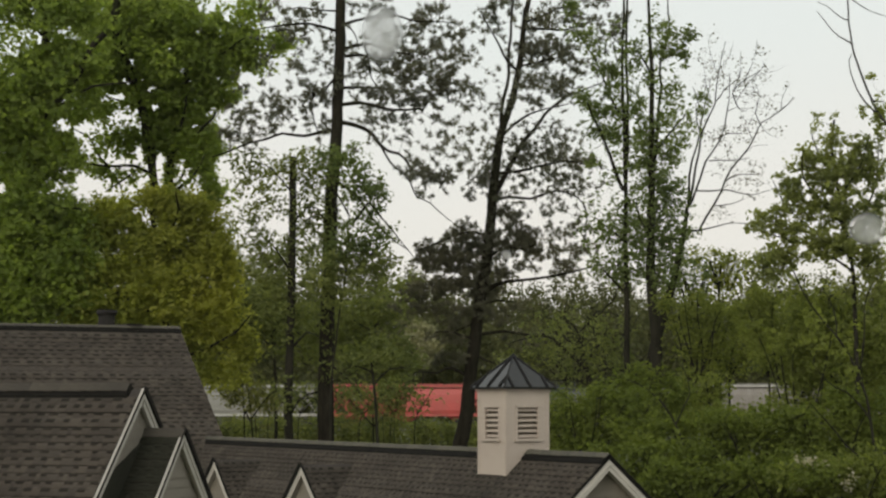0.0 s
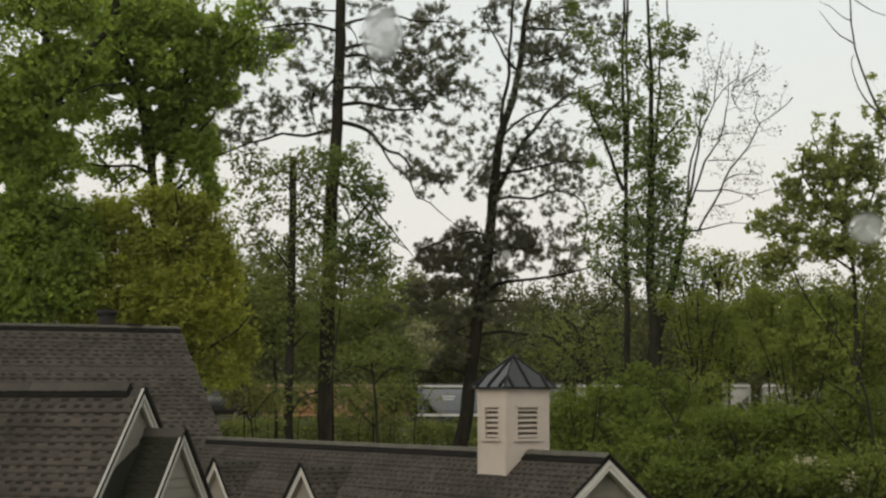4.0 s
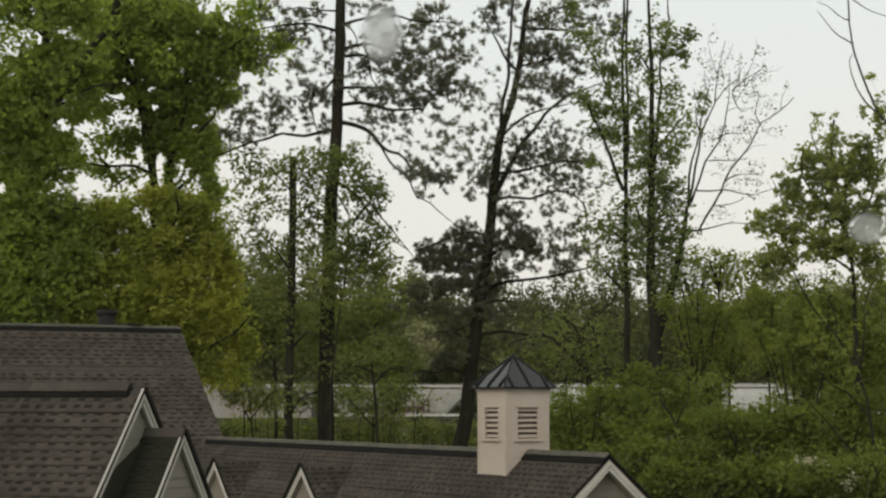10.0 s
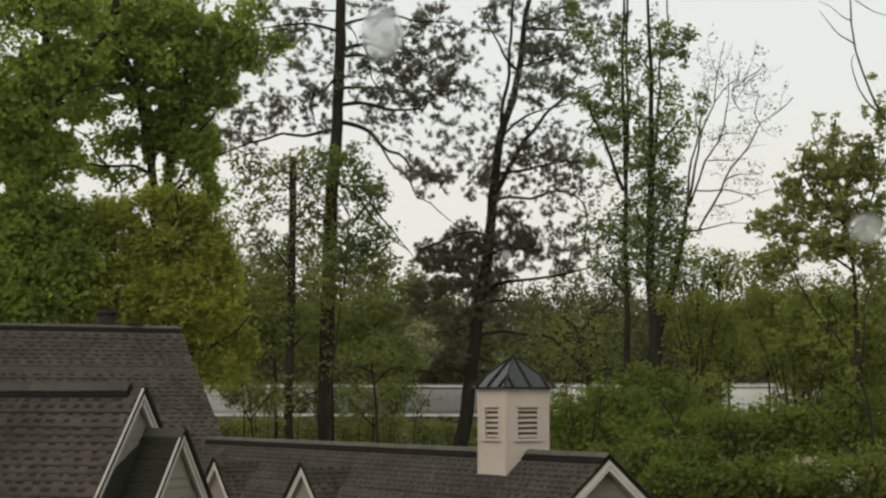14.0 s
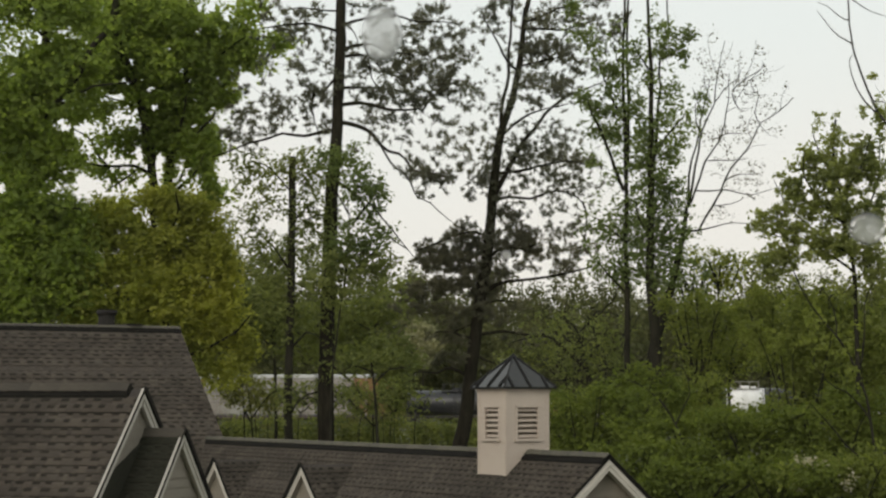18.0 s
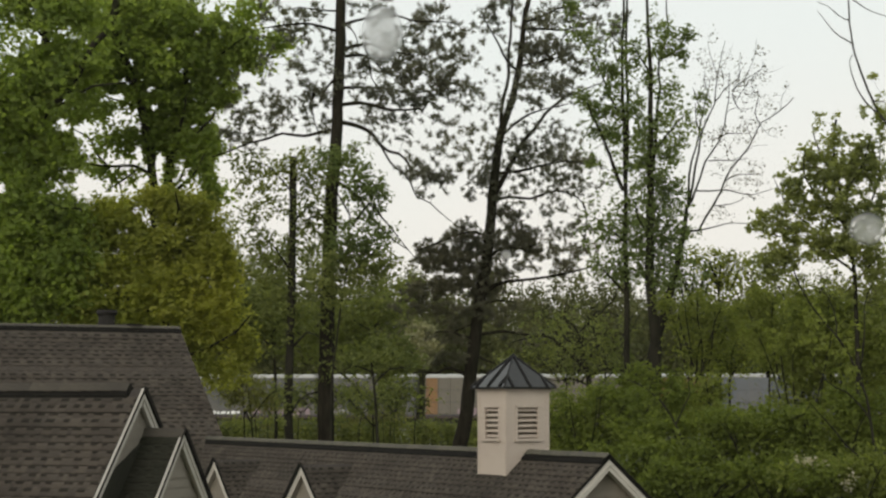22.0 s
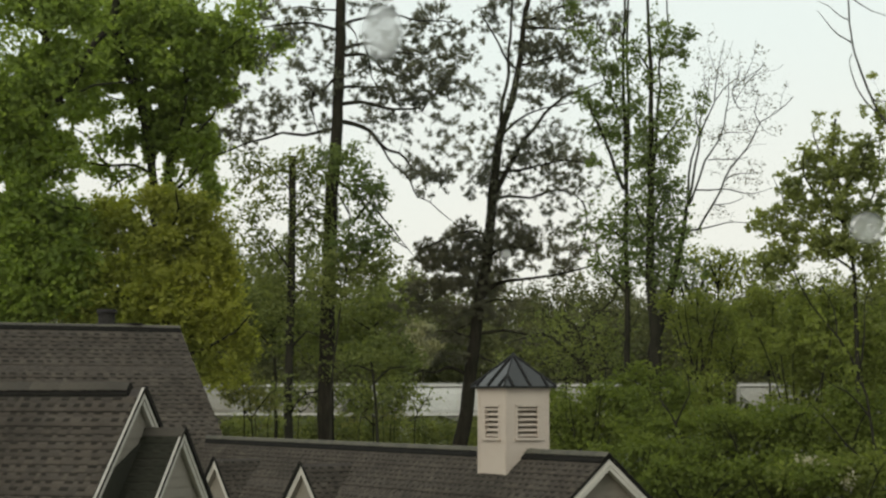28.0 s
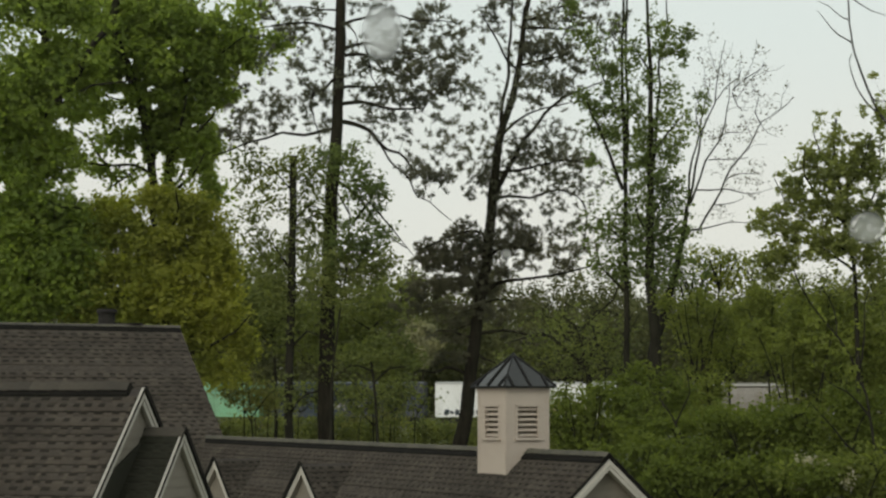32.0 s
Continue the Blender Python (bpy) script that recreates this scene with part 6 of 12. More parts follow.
t.limb(0.017, 0.006, (-1.56, 15.8), (-1.38, 15.6), (-1.09, 15.39), (-0.7, 15.21), depth=-0.3)
t.limb(0.026, 0.007, (-0.83, 13.03), (-1.11, 13.35), (-1.26, 13.62), (-1.4, 13.93), (-1.47, 14.21), (-1.43, 14.43), depth=0.2)
t.limb(0.017, 0.006, (-1.07, 13.5), (-0.99, 13.37), (-0.82, 13.3), depth=-0.2)
t.crown([(-1.26, 13.3, 0.12, 0.19, 6), (-0.94, 13.32, 0.17, 0.36, 12)], L_OLIVE, 0.1, per=8, spread=0.09, twigs=0.8, twig_r=0.005)
t.done()
SWAYING.append((t.ob, 0.15))

t = Tree("thicket_sapling", 3.89, 44, "dense green sapling in a thicket", M_BARK_GREY, 150, "tree", "thicket beside the house")
t.limb(0.044, 0.022, (-0.03, 3.43), (-0.13, 5.16), (-0.01, 6.17), name="stem")
t.limb(0.029, 0.015, (-0.1, 5.26), (0.43, 6.17), (0.76, 6.78), depth=0.4, name="stem")
t.limb(0.029, 0.015, (-0.1, 5.26), (-0.55, 6.17), (-0.77, 6.68), depth=-0.4, name="stem")
t.limb(0.029, 0.007, (-0.39, 5.16), (-0.59, 5.72), (-1, 6.33), (-1.24, 6.72), depth=0.66, name="stem")
t.limb(0.029, 0.007, (-0.32, 5.19), (-0.4, 5.95), (-0.56, 6.56), (-0.66, 7.12), depth=-0.67, name="stem")
t.limb(0.029, 0.007, (-0.19, 5.17), (-0.08, 5.91), (0.01, 6.62), (0.04, 7.15), depth=-0.49, name="stem")
t.limb(0.029, 0.007, (-0.09, 5.13), (-0.11, 5.81), (-0.21, 6.35), (-0.25, 6.8), depth=-0.27, name="stem")
t.limb(0.029, 0.007, (0.06, 5.16), (0.11, 6.03), (0.13, 6.67), (0.19, 7.31), depth=-0.58, name="stem")
t.limb(0.029, 0.007, (0.14, 5.22), (0.35, 5.85), (0.5, 6.48), (0.77, 6.98), depth=-0.38, name="stem")
t.limb(0.029, 0.007, (0.22, 5.12), (0.37, 5.87), (0.74, 6.59), (0.96, 7.13), depth=0.64, name="stem")
t.limb(0.029, 0.007, (0.32, 5.17), (0.47, 5.91), (0.68, 6.46), (0.87, 6.98), depth=1, name="stem")
t.crown([(-0.47, 5.44, 0.24, 0.19, 3), (-0.64, 5.81, 0.3, 0.24, 3), (-0.83, 6.11, 0.32, 0.26, 3), (-1.03, 6.4, 0.21, 0.17, 3), (-1.2, 6.61, 0.29, 0.24, 3), (-1.33, 6.77, 0.27, 0.22, 3), (-0.34, 5.51, 0.28, 0.23, 3), (-0.41, 5.96, 0.3, 0.24, 3), (-0.48, 6.34, 0.25, 0.2, 3), (-0.56, 6.7, 0.18, 0.14, 3), (-0.63, 6.96, 0.28, 0.22, 3), (-0.68, 7.16, 0.22, 0.18, 3), (-0.13, 5.52, 0.36, 0.29, 3), (-0.1, 6, 0.38, 0.31, 3), (-0.07, 6.39, 0.34, 0.27, 3), (-0.03, 6.76, 0.25, 0.2, 3), (-0, 7.04, 0.24, 0.2, 3), (0.02, 7.24, 0.15, 0.12, 3), (-0.11, 5.46, 0.34, 0.27, 3), (-0.14, 5.85, 0.22, 0.18, 3), (-0.18, 6.16, 0.2, 0.16, 3), (-0.23, 6.47, 0.28, 0.23, 3), (-0.26, 6.7, 0.3, 0.24, 3), (-0.29, 6.86, 0.23, 0.18, 3), (0.04, 5.55, 0.35, 0.28, 3), (0.07, 6.05, 0.4, 0.32, 3), (0.1, 6.47, 0.2, 0.16, 3), (0.14, 6.87, 0.3, 0.24, 3), (0.17, 7.17, 0.28, 0.22, 3), (0.2, 7.38, 0.27, 0.21, 3), (0.21, 5.49, 0.35, 0.28, 3), (0.33, 5.92, 0.33, 0.27, 3), (0.46, 6.27, 0.3, 0.24, 3), (0.6, 6.61, 0.25, 0.2, 3), (0.72, 6.86, 0.17, 0.13, 3), (0.8, 7.04, 0.18, 0.14, 3), (0.26, 5.51, 0.29, 0.23, 3), (0.43, 5.96, 0.24, 0.19, 3), (0.6, 6.33, 0.3, 0.24, 3), (0.79, 6.69, 0.23, 0.18, 3), (0.95, 6.96, 0.17, 0.14, 3), (1.07, 7.15, 0.17, 0.14, 3), (0.37, 5.48, 0.35, 0.28, 3), (0.49, 5.91, 0.26, 0.2, 3), (0.61, 6.25, 0.3, 0.24, 3), (0.75, 6.59, 0.3, 0.24, 3), (0.86, 6.83, 0.16, 0.13, 3), (0.94, 7.01, 0.15, 0.12, 3)], L_THICKET, 0.12, per=40, spread=0.34, flat=0.75, twig_r=0.014)
t.done()

t = Tree("thicket_sapling", 3.53, 47, "olive-green leafy sapling in a thicket", M_BARK_GREY, 151, "tree", "thicket beside the house")
t.limb(0.047, 0.024, (-0.03, 3.19), (-0.13, 6.13), (-0, 6.66), name="stem")
t.limb(0.031, 0.016, (-0.1, 6.18), (0.28, 6.66), (0.49, 6.97), depth=0.4, name="stem")
t.limb(0.031, 0.016, (-0.1, 6.18), (-0.35, 6.66), (-0.49, 6.92), depth=-0.4, name="stem")
t.limb(0.031, 0.008, (-0.27, 6.16), (-0.36, 6.53), (-0.7, 6.81), (-1.02, 7.06), depth=-0.46, name="stem")
t.limb(0.031, 0.008, (-0.01, 6.18), (-0.13, 6.49), (-0.21, 6.78), (-0.3, 7), depth=0.22, name="stem")
t.limb(0.031, 0.008, (0.02, 6.16), (-0.04, 6.49), (-0.06, 6.84), (-0.06, 7.14), depth=0.3, name="stem")
t.limb(0.031, 0.008, (0.12, 6.16), (0.15, 6.55), (0.31, 6.83), (0.47, 7.08), depth=0.5, name="stem")
t.limb(0.031, 0.008, (0.2, 6.15), (0.24, 6.44), (0.43, 6.7), (0.64, 6.91), depth=0.13, name="stem")
t.crown([(-0.29, 6.3, 0.26, 0.21, 1), (-0.45, 6.52, 0.15, 0.12, 1), (-0.61, 6.7, 0.15, 0.12, 1), (-0.79, 6.87, 0.11, 0.09, 1), (-0.94, 7, 0.13, 0.1, 1), (-1.05, 7.09, 0.13, 0.1, 1), (-0.1, 6.29, 0.27, 0.22, 1), (-0.14, 6.5, 0.21, 0.17, 1), (-0.19, 6.67, 0.14, 0.11, 1), (-0.25, 6.83, 0.12, 0.1, 1), (-0.3, 6.95, 0.19, 0.15, 1), (-0.33, 7.04, 0.14, 0.11, 1), (-0.03, 6.32, 0.28, 0.22, 1), (-0.02, 6.56, 0.24, 0.19, 1), (-0.02, 6.77, 0.18, 0.14, 1), (-0.02, 6.96, 0.13, 0.11, 1), (-0.01, 7.1, 0.12, 0.09, 1), (-0.01, 7.2, 0.14, 0.11, 1), (0.12, 6.3, 0.27, 0.22, 1), (0.2, 6.52, 0.16, 0.13, 1), (0.28, 6.7, 0.17, 0.14, 1), (0.37, 6.88, 0.13, 0.1, 1), (0.44, 7, 0.16, 0.13, 1), (0.49, 7.1, 0.18, 0.14, 1), (0.21, 6.27, 0.19, 0.15, 1), (0.31, 6.45, 0.15, 0.12, 1), (0.41, 6.6, 0.14, 0.11, 1), (0.52, 6.75, 0.12, 0.1, 1), (0.61, 6.85, 0.15, 0.12, 1), (0.68, 6.93, 0.13, 0.1, 1)], L_OLIVE, 0.12, per=40, spread=0.34, flat=0.75, twig_r=0.014)
t.done()

t = Tree("thicket_sapling", 5.29, 46, "dense green sapling in a thicket", M_BARK_GREY, 152, "tree", "thicket beside the house")
t.limb(0.046, 0.023, (-0.04, 3.27), (-0.14, 5.53), (-0.01, 6.59), name="stem")
t.limb(0.031, 0.015, (-0.11, 5.63), (0.42, 6.59), (0.75, 7.23), depth=0.4, name="stem")
t.limb(0.031, 0.015, (-0.11, 5.63), (-0.54, 6.59), (-0.75, 7.12), depth=-0.4, name="stem")
t.limb(0.031, 0.008, (-0.23, 5.59), (-0.29, 6.13), (-0.36, 6.65), (-0.5, 7.17), depth=0.49, name="stem")
t.limb(0.031, 0.008, (-0.26, 5.54), (-0.48, 6.16), (-0.69, 6.73), (-0.89, 7.18), depth=-0.22, name="stem")
t.limb(0.031, 0.008, (-0.18, 5.53), (-0.18, 6.36), (-0.35, 7.03), (-0.41, 7.49), depth=0.13, name="stem")
t.limb(0.031, 0.008, (-0.06, 5.53), (-0.1, 6.33), (-0.05, 7.14), (-0.15, 7.73), depth=-0.29, name="stem")
t.limb(0.031, 0.008, (-0, 5.59), (0.16, 6.38), (0.21, 7.11), (0.33, 7.72), depth=-0.57, name="stem")
t.limb(0.031, 0.008, (0.26, 5.48), (0.42, 6.36), (0.62, 7), (0.81, 7.52), depth=-0.83, name="stem")
t.limb(0.031, 0.008, (0.23, 5.57), (0.58, 6.16), (0.87, 6.73), (1.3, 7.26), depth=0.92, name="stem")
t.crown([(-0.3, 5.82, 0.29, 0.23, 3), (-0.34, 6.21, 0.26, 0.21, 3), (-0.38, 6.52, 0.23, 0.18, 3), (-0.42, 6.83, 0.3, 0.24, 3), (-0.46, 7.05, 0.28, 0.22, 3), (-0.49, 7.21, 0.25, 0.2, 3), (-0.32, 5.83, 0.41, 0.33, 3), (-0.45, 6.23, 0.39, 0.32, 3), (-0.59, 6.55, 0.27, 0.22, 3), (-0.74, 6.87, 0.31, 0.25, 3), (-0.87, 7.1, 0.16, 0.13, 3), (-0.97, 7.26, 0.16, 0.13, 3), (-0.18, 5.89, 0.31, 0.25, 3), (-0.23, 6.37, 0.3, 0.24, 3), (-0.28, 6.75, 0.22, 0.18, 3), (-0.34, 7.13, 0.31, 0.25, 3), (-0.38, 7.41, 0.21, 0.16, 3), (-0.42, 7.61, 0.18, 0.14, 3), (-0.04, 5.93, 0.4, 0.32, 3), (-0.05, 6.45, 0.38, 0.31, 3), (-0.07, 6.88, 0.32, 0.25, 3), (-0.09, 7.29, 0.22, 0.17, 3), (-0.1, 7.6, 0.16, 0.13, 3), (-0.11, 7.82, 0.26, 0.21, 3), (0.08, 5.93, 0.25, 0.2, 3), (0.13, 6.45, 0.21, 0.17, 3), (0.18, 6.88, 0.25, 0.2, 3), (0.24, 7.3, 0.27, 0.22, 3), (0.29, 7.6, 0.21, 0.17, 3), (0.32, 7.82, 0.19, 0.15, 3), (0.27, 5.89, 0.28, 0.23, 3), (0.39, 6.36, 0.39, 0.31, 3), (0.52, 6.75, 0.25, 0.2, 3), (0.66, 7.12, 0.31, 0.25, 3), (0.77, 7.4, 0.25, 0.2, 3), (0.86, 7.6, 0.19, 0.15, 3), (0.37, 5.84, 0.26, 0.21, 3), (0.57, 6.24, 0.23, 0.18, 3), (0.78, 6.57, 0.25, 0.2, 3), (1.01, 6.89, 0.28, 0.23, 3), (1.19, 7.12, 0.23, 0.19, 3), (1.34, 7.29, 0.21, 0.17, 3)], L_THICKET, 0.12, per=40, spread=0.34, flat=0.75, twig_r=0.014)
t.done()

t = Tree("thicket_sapling", 6.04, 50, "dense green sapling in a thicket", M_BARK_GREY, 153, "tree", "thicket beside the house")
t.limb(0.050, 0.025, (-0.05, 2.95), (-0.15, 5.86), (-0.01, 6.59), name="stem")
t.limb(0.033, 0.017, (-0.11, 5.93), (0.31, 6.59), (0.56, 7.02), depth=0.4, name="stem")
t.limb(0.033, 0.017, (-0.11, 5.93), (-0.4, 6.59), (-0.56, 6.95), depth=-0.4, name="stem")
t.limb(0.033, 0.008, (-0.25, 5.91), (-0.29, 6.44), (-0.43, 6.93), (-0.61, 7.31), depth=0.16, name="stem")
t.limb(0.033, 0.008, (-0.11, 5.8), (-0.16, 6.36), (-0.29, 6.87), (-0.38, 7.31), depth=0.73, name="stem")
t.limb(0.033, 0.008, (-0.07, 5.81), (-0.03, 6.39), (-0.07, 6.82), (-0.05, 7.23), depth=-0.2, name="stem")
t.limb(0.033, 0.008, (0.08, 5.88), (0.29, 6.27), (0.41, 6.77), (0.53, 7.03), depth=-0.53, name="stem")
t.limb(0.033, 0.008, (0.23, 5.93), (0.4, 6.26), (0.77, 6.67), (1.06, 6.98), depth=0.04, name="stem")
t.crown([(-0.24, 6.12, 0.32, 0.25, 2), (-0.33, 6.46, 0.25, 0.2, 2), (-0.43, 6.73, 0.26, 0.21, 2), (-0.54, 7, 0.21, 0.17, 2), (-0.63, 7.19, 0.12, 0.1, 2), (-0.69, 7.33, 0.19, 0.15, 2), (-0.14, 6.12, 0.22, 0.18, 2), (-0.2, 6.46, 0.26, 0.21, 2), (-0.25, 6.73, 0.26, 0.21, 2), (-0.32, 7, 0.2, 0.16, 2), (-0.37, 7.2, 0.13, 0.11, 2), (-0.41, 7.34, 0.19, 0.15, 2), (-0.01, 6.11, 0.26, 0.21, 2), (-0.03, 6.43, 0.2, 0.16, 2), (-0.05, 6.69, 0.22, 0.17, 2), (-0.07, 6.94, 0.19, 0.15, 2), (-0.09, 7.12, 0.16, 0.13, 2), (-0.1, 7.26, 0.17, 0.14, 2), (0.14, 6.08, 0.26, 0.21, 2), (0.24, 6.37, 0.2, 0.16, 2), (0.34, 6.61, 0.18, 0.15, 2), (0.45, 6.84, 0.17, 0.13, 2), (0.54, 7.01, 0.14, 0.11, 2), (0.61, 7.13, 0.11, 0.09, 2), (0.28, 6.06, 0.26, 0.21, 2), (0.44, 6.33, 0.29, 0.23, 2), (0.61, 6.54, 0.24, 0.19, 2), (0.79, 6.75, 0.18, 0.14, 2), (0.94, 6.9, 0.19, 0.15, 2), (1.05, 7.02, 0.17, 0.14, 2)], L_THICKET, 0.12, per=40, spread=0.34, flat=0.75, twig_r=0.014)
t.done()

t = Tree("thicket_sapling", 7.35, 51, "olive-green leafy sapling in a thicket", M_BARK_GREY, 154, "tree", "thicket beside the house")
t.limb(0.051, 0.026, (-0.06, 2.87), (-0.15, 5.94), (-0, 6.85), name="stem")
t.limb(0.034, 0.017, (-0.12, 6.03), (0.28, 6.85), (0.5, 7.39), depth=0.4, name="stem")
t.limb(0.034, 0.017, (-0.12, 6.03), (-0.36, 6.85), (-0.5, 7.3), depth=-0.4, name="stem")
t.limb(0.034, 0.009, (-0.2, 5.96), (-0.28, 6.43), (-0.39, 6.98), (-0.47, 7.4), depth=0.7, name="stem")
t.limb(0.034, 0.009, (-0.17, 5.92), (-0.16, 6.58), (-0.19, 7.13), (-0.13, 7.57), depth=0.35, name="stem")
t.limb(0.034, 0.009, (-0.1, 5.96), (-0.13, 6.53), (-0.1, 6.98), (-0.13, 7.35), depth=0.22, name="stem")
t.limb(0.034, 0.009, (0.12, 5.89), (0.13, 6.53), (0.38, 6.88), (0.53, 7.29), depth=0.36, name="stem")
t.limb(0.034, 0.009, (0.09, 5.97), (0.24, 6.54), (0.32, 7.02), (0.44, 7.34), depth=0.51, name="stem")
t.crown([(-0.23, 6.2, 0.2, 0.16, 2), (-0.27, 6.54, 0.21, 0.17, 2), (-0.32, 6.82, 0.17, 0.14, 2), (-0.37, 7.09, 0.19, 0.15, 2), (-0.41, 7.29, 0.15, 0.12, 2), (-0.44, 7.43, 0.11, 0.09, 2), (-0.12, 6.23, 0.26, 0.21, 2), (-0.13, 6.62, 0.21, 0.17, 2), (-0.14, 6.94, 0.2, 0.16, 2), (-0.15, 7.24, 0.15, 0.12, 2), (-0.16, 7.47, 0.16, 0.13, 2), (-0.17, 7.63, 0.16, 0.13, 2), (-0.05, 6.2, 0.2, 0.16, 2), (-0.07, 6.55, 0.25, 0.2, 2), (-0.08, 6.84, 0.21, 0.16, 2), (-0.1, 7.11, 0.21, 0.17, 2), (-0.11, 7.31, 0.17, 0.14, 2), (-0.13, 7.46, 0.18, 0.14, 2), (0.1, 6.19, 0.2, 0.16, 2), (0.18, 6.52, 0.14, 0.11, 2), (0.27, 6.78, 0.2, 0.16, 2), (0.36, 7.04, 0.2, 0.16, 2), (0.44, 7.23, 0.19, 0.15, 2), (0.5, 7.37, 0.14, 0.11, 2), (0.18, 6.2, 0.18, 0.15, 2), (0.25, 6.54, 0.22, 0.17, 2), (0.32, 6.82, 0.22, 0.18, 2), (0.4, 7.08, 0.14, 0.11, 2), (0.47, 7.28, 0.14, 0.11, 2), (0.52, 7.42, 0.17, 0.14, 2)], L_OLIVE, 0.12, per=40, spread=0.34, flat=0.75, twig_r=0.014)
t.done()

t = Tree("thicket_sapling", 8.03, 53, "olive-green leafy sapling in a thicket", M_BARK_GREY, 155, "tree", "thicket beside the house")
t.limb(0.053, 0.027, (-0.06, 2.7), (-0.14, 7.58), (0.02, 8.99), name="stem")
t.limb(0.035, 0.018, (-0.1, 7.72), (0.45, 8.99), (0.78, 9.83), depth=0.4, name="stem")
t.limb(0.035, 0.018, (-0.1, 7.72), (-0.51, 8.99), (-0.71, 9.69), depth=-0.4, name="stem")
t.limb(0.035, 0.009, (-0.28, 7.53), (-0.56, 8.58), (-0.78, 9.45), (-1.02, 10.19), depth=0.09, name="stem")
t.limb(0.035, 0.009, (-0.26, 7.54), (-0.32, 8.48), (-0.45, 9.34), (-0.53, 9.96), depth=-0.72, name="stem")
t.limb(0.035, 0.009, (0.01, 7.61), (0.05, 8.65), (-0.09, 9.52), (-0.14, 10.24), depth=-0.52, name="stem")
t.limb(0.035, 0.009, (0.11, 7.6), (0.14, 8.53), (0.36, 9.25), (0.39, 9.83), depth=-0.45, name="stem")
t.limb(0.035, 0.009, (0.11, 7.53), (0.32, 8.56), (0.38, 9.37), (0.55, 9.92), depth=-0.75, name="stem")
t.limb(0.035, 0.009, (0.29, 7.63), (0.53, 8.4), (0.77, 9.06), (1.01, 9.69), depth=0.22, name="stem")
t.crown([(-0.38, 8.05, 0.35, 0.28, 3), (-0.51, 8.67, 0.39, 0.31, 3), (-0.66, 9.18, 0.25, 0.2, 3), (-0.82, 9.67, 0.29, 0.23, 3), (-0.95, 10.03, 0.28, 0.22, 3), (-1.05, 10.29, 0.19, 0.16, 3), (-0.3, 8.6, 0.28, 0.22, 3), (-0.36, 9.07, 0.22, 0.18, 3), (-0.43, 9.53, 0.24, 0.19, 3), (-0.48, 9.87, 0.28, 0.23, 3), (-0.52, 10.11, 0.27, 0.22, 3), (-0.01, 8.05, 0.31, 0.24, 3), (-0.02, 8.67, 0.31, 0.25, 3), (-0.04, 9.17, 0.29, 0.23, 3), (-0.06, 9.66, 0.22, 0.18, 3), (-0.07, 10.02, 0.18, 0.14, 3), (-0.09, 10.28, 0.22, 0.17, 3), (0.19, 8.54, 0.26, 0.21, 3), (0.27, 8.99, 0.28, 0.23, 3), (0.35, 9.42, 0.3, 0.24, 3), (0.41, 9.74, 0.2, 0.16, 3), (0.46, 9.97, 0.21, 0.17, 3), (0.25, 8.58, 0.29, 0.23, 3), (0.33, 9.05, 0.28, 0.23, 3), (0.42, 9.5, 0.23, 0.18, 3), (0.49, 9.83, 0.24, 0.2, 3), (0.54, 10.07, 0.19, 0.15, 3), (0.38, 7.96, 0.36, 0.29, 3), (0.53, 8.46, 0.27, 0.22, 3), (0.68, 8.87, 0.34, 0.27, 3), (0.85, 9.27, 0.27, 0.22, 3), (0.99, 9.56, 0.17, 0.13, 3), (1.09, 9.77, 0.22, 0.18, 3)], L_OLIVE, 0.12, per=40, spread=0.34, flat=0.75, twig_r=0.014)
t.done()
SWAYING.append((t.ob, 0.1))

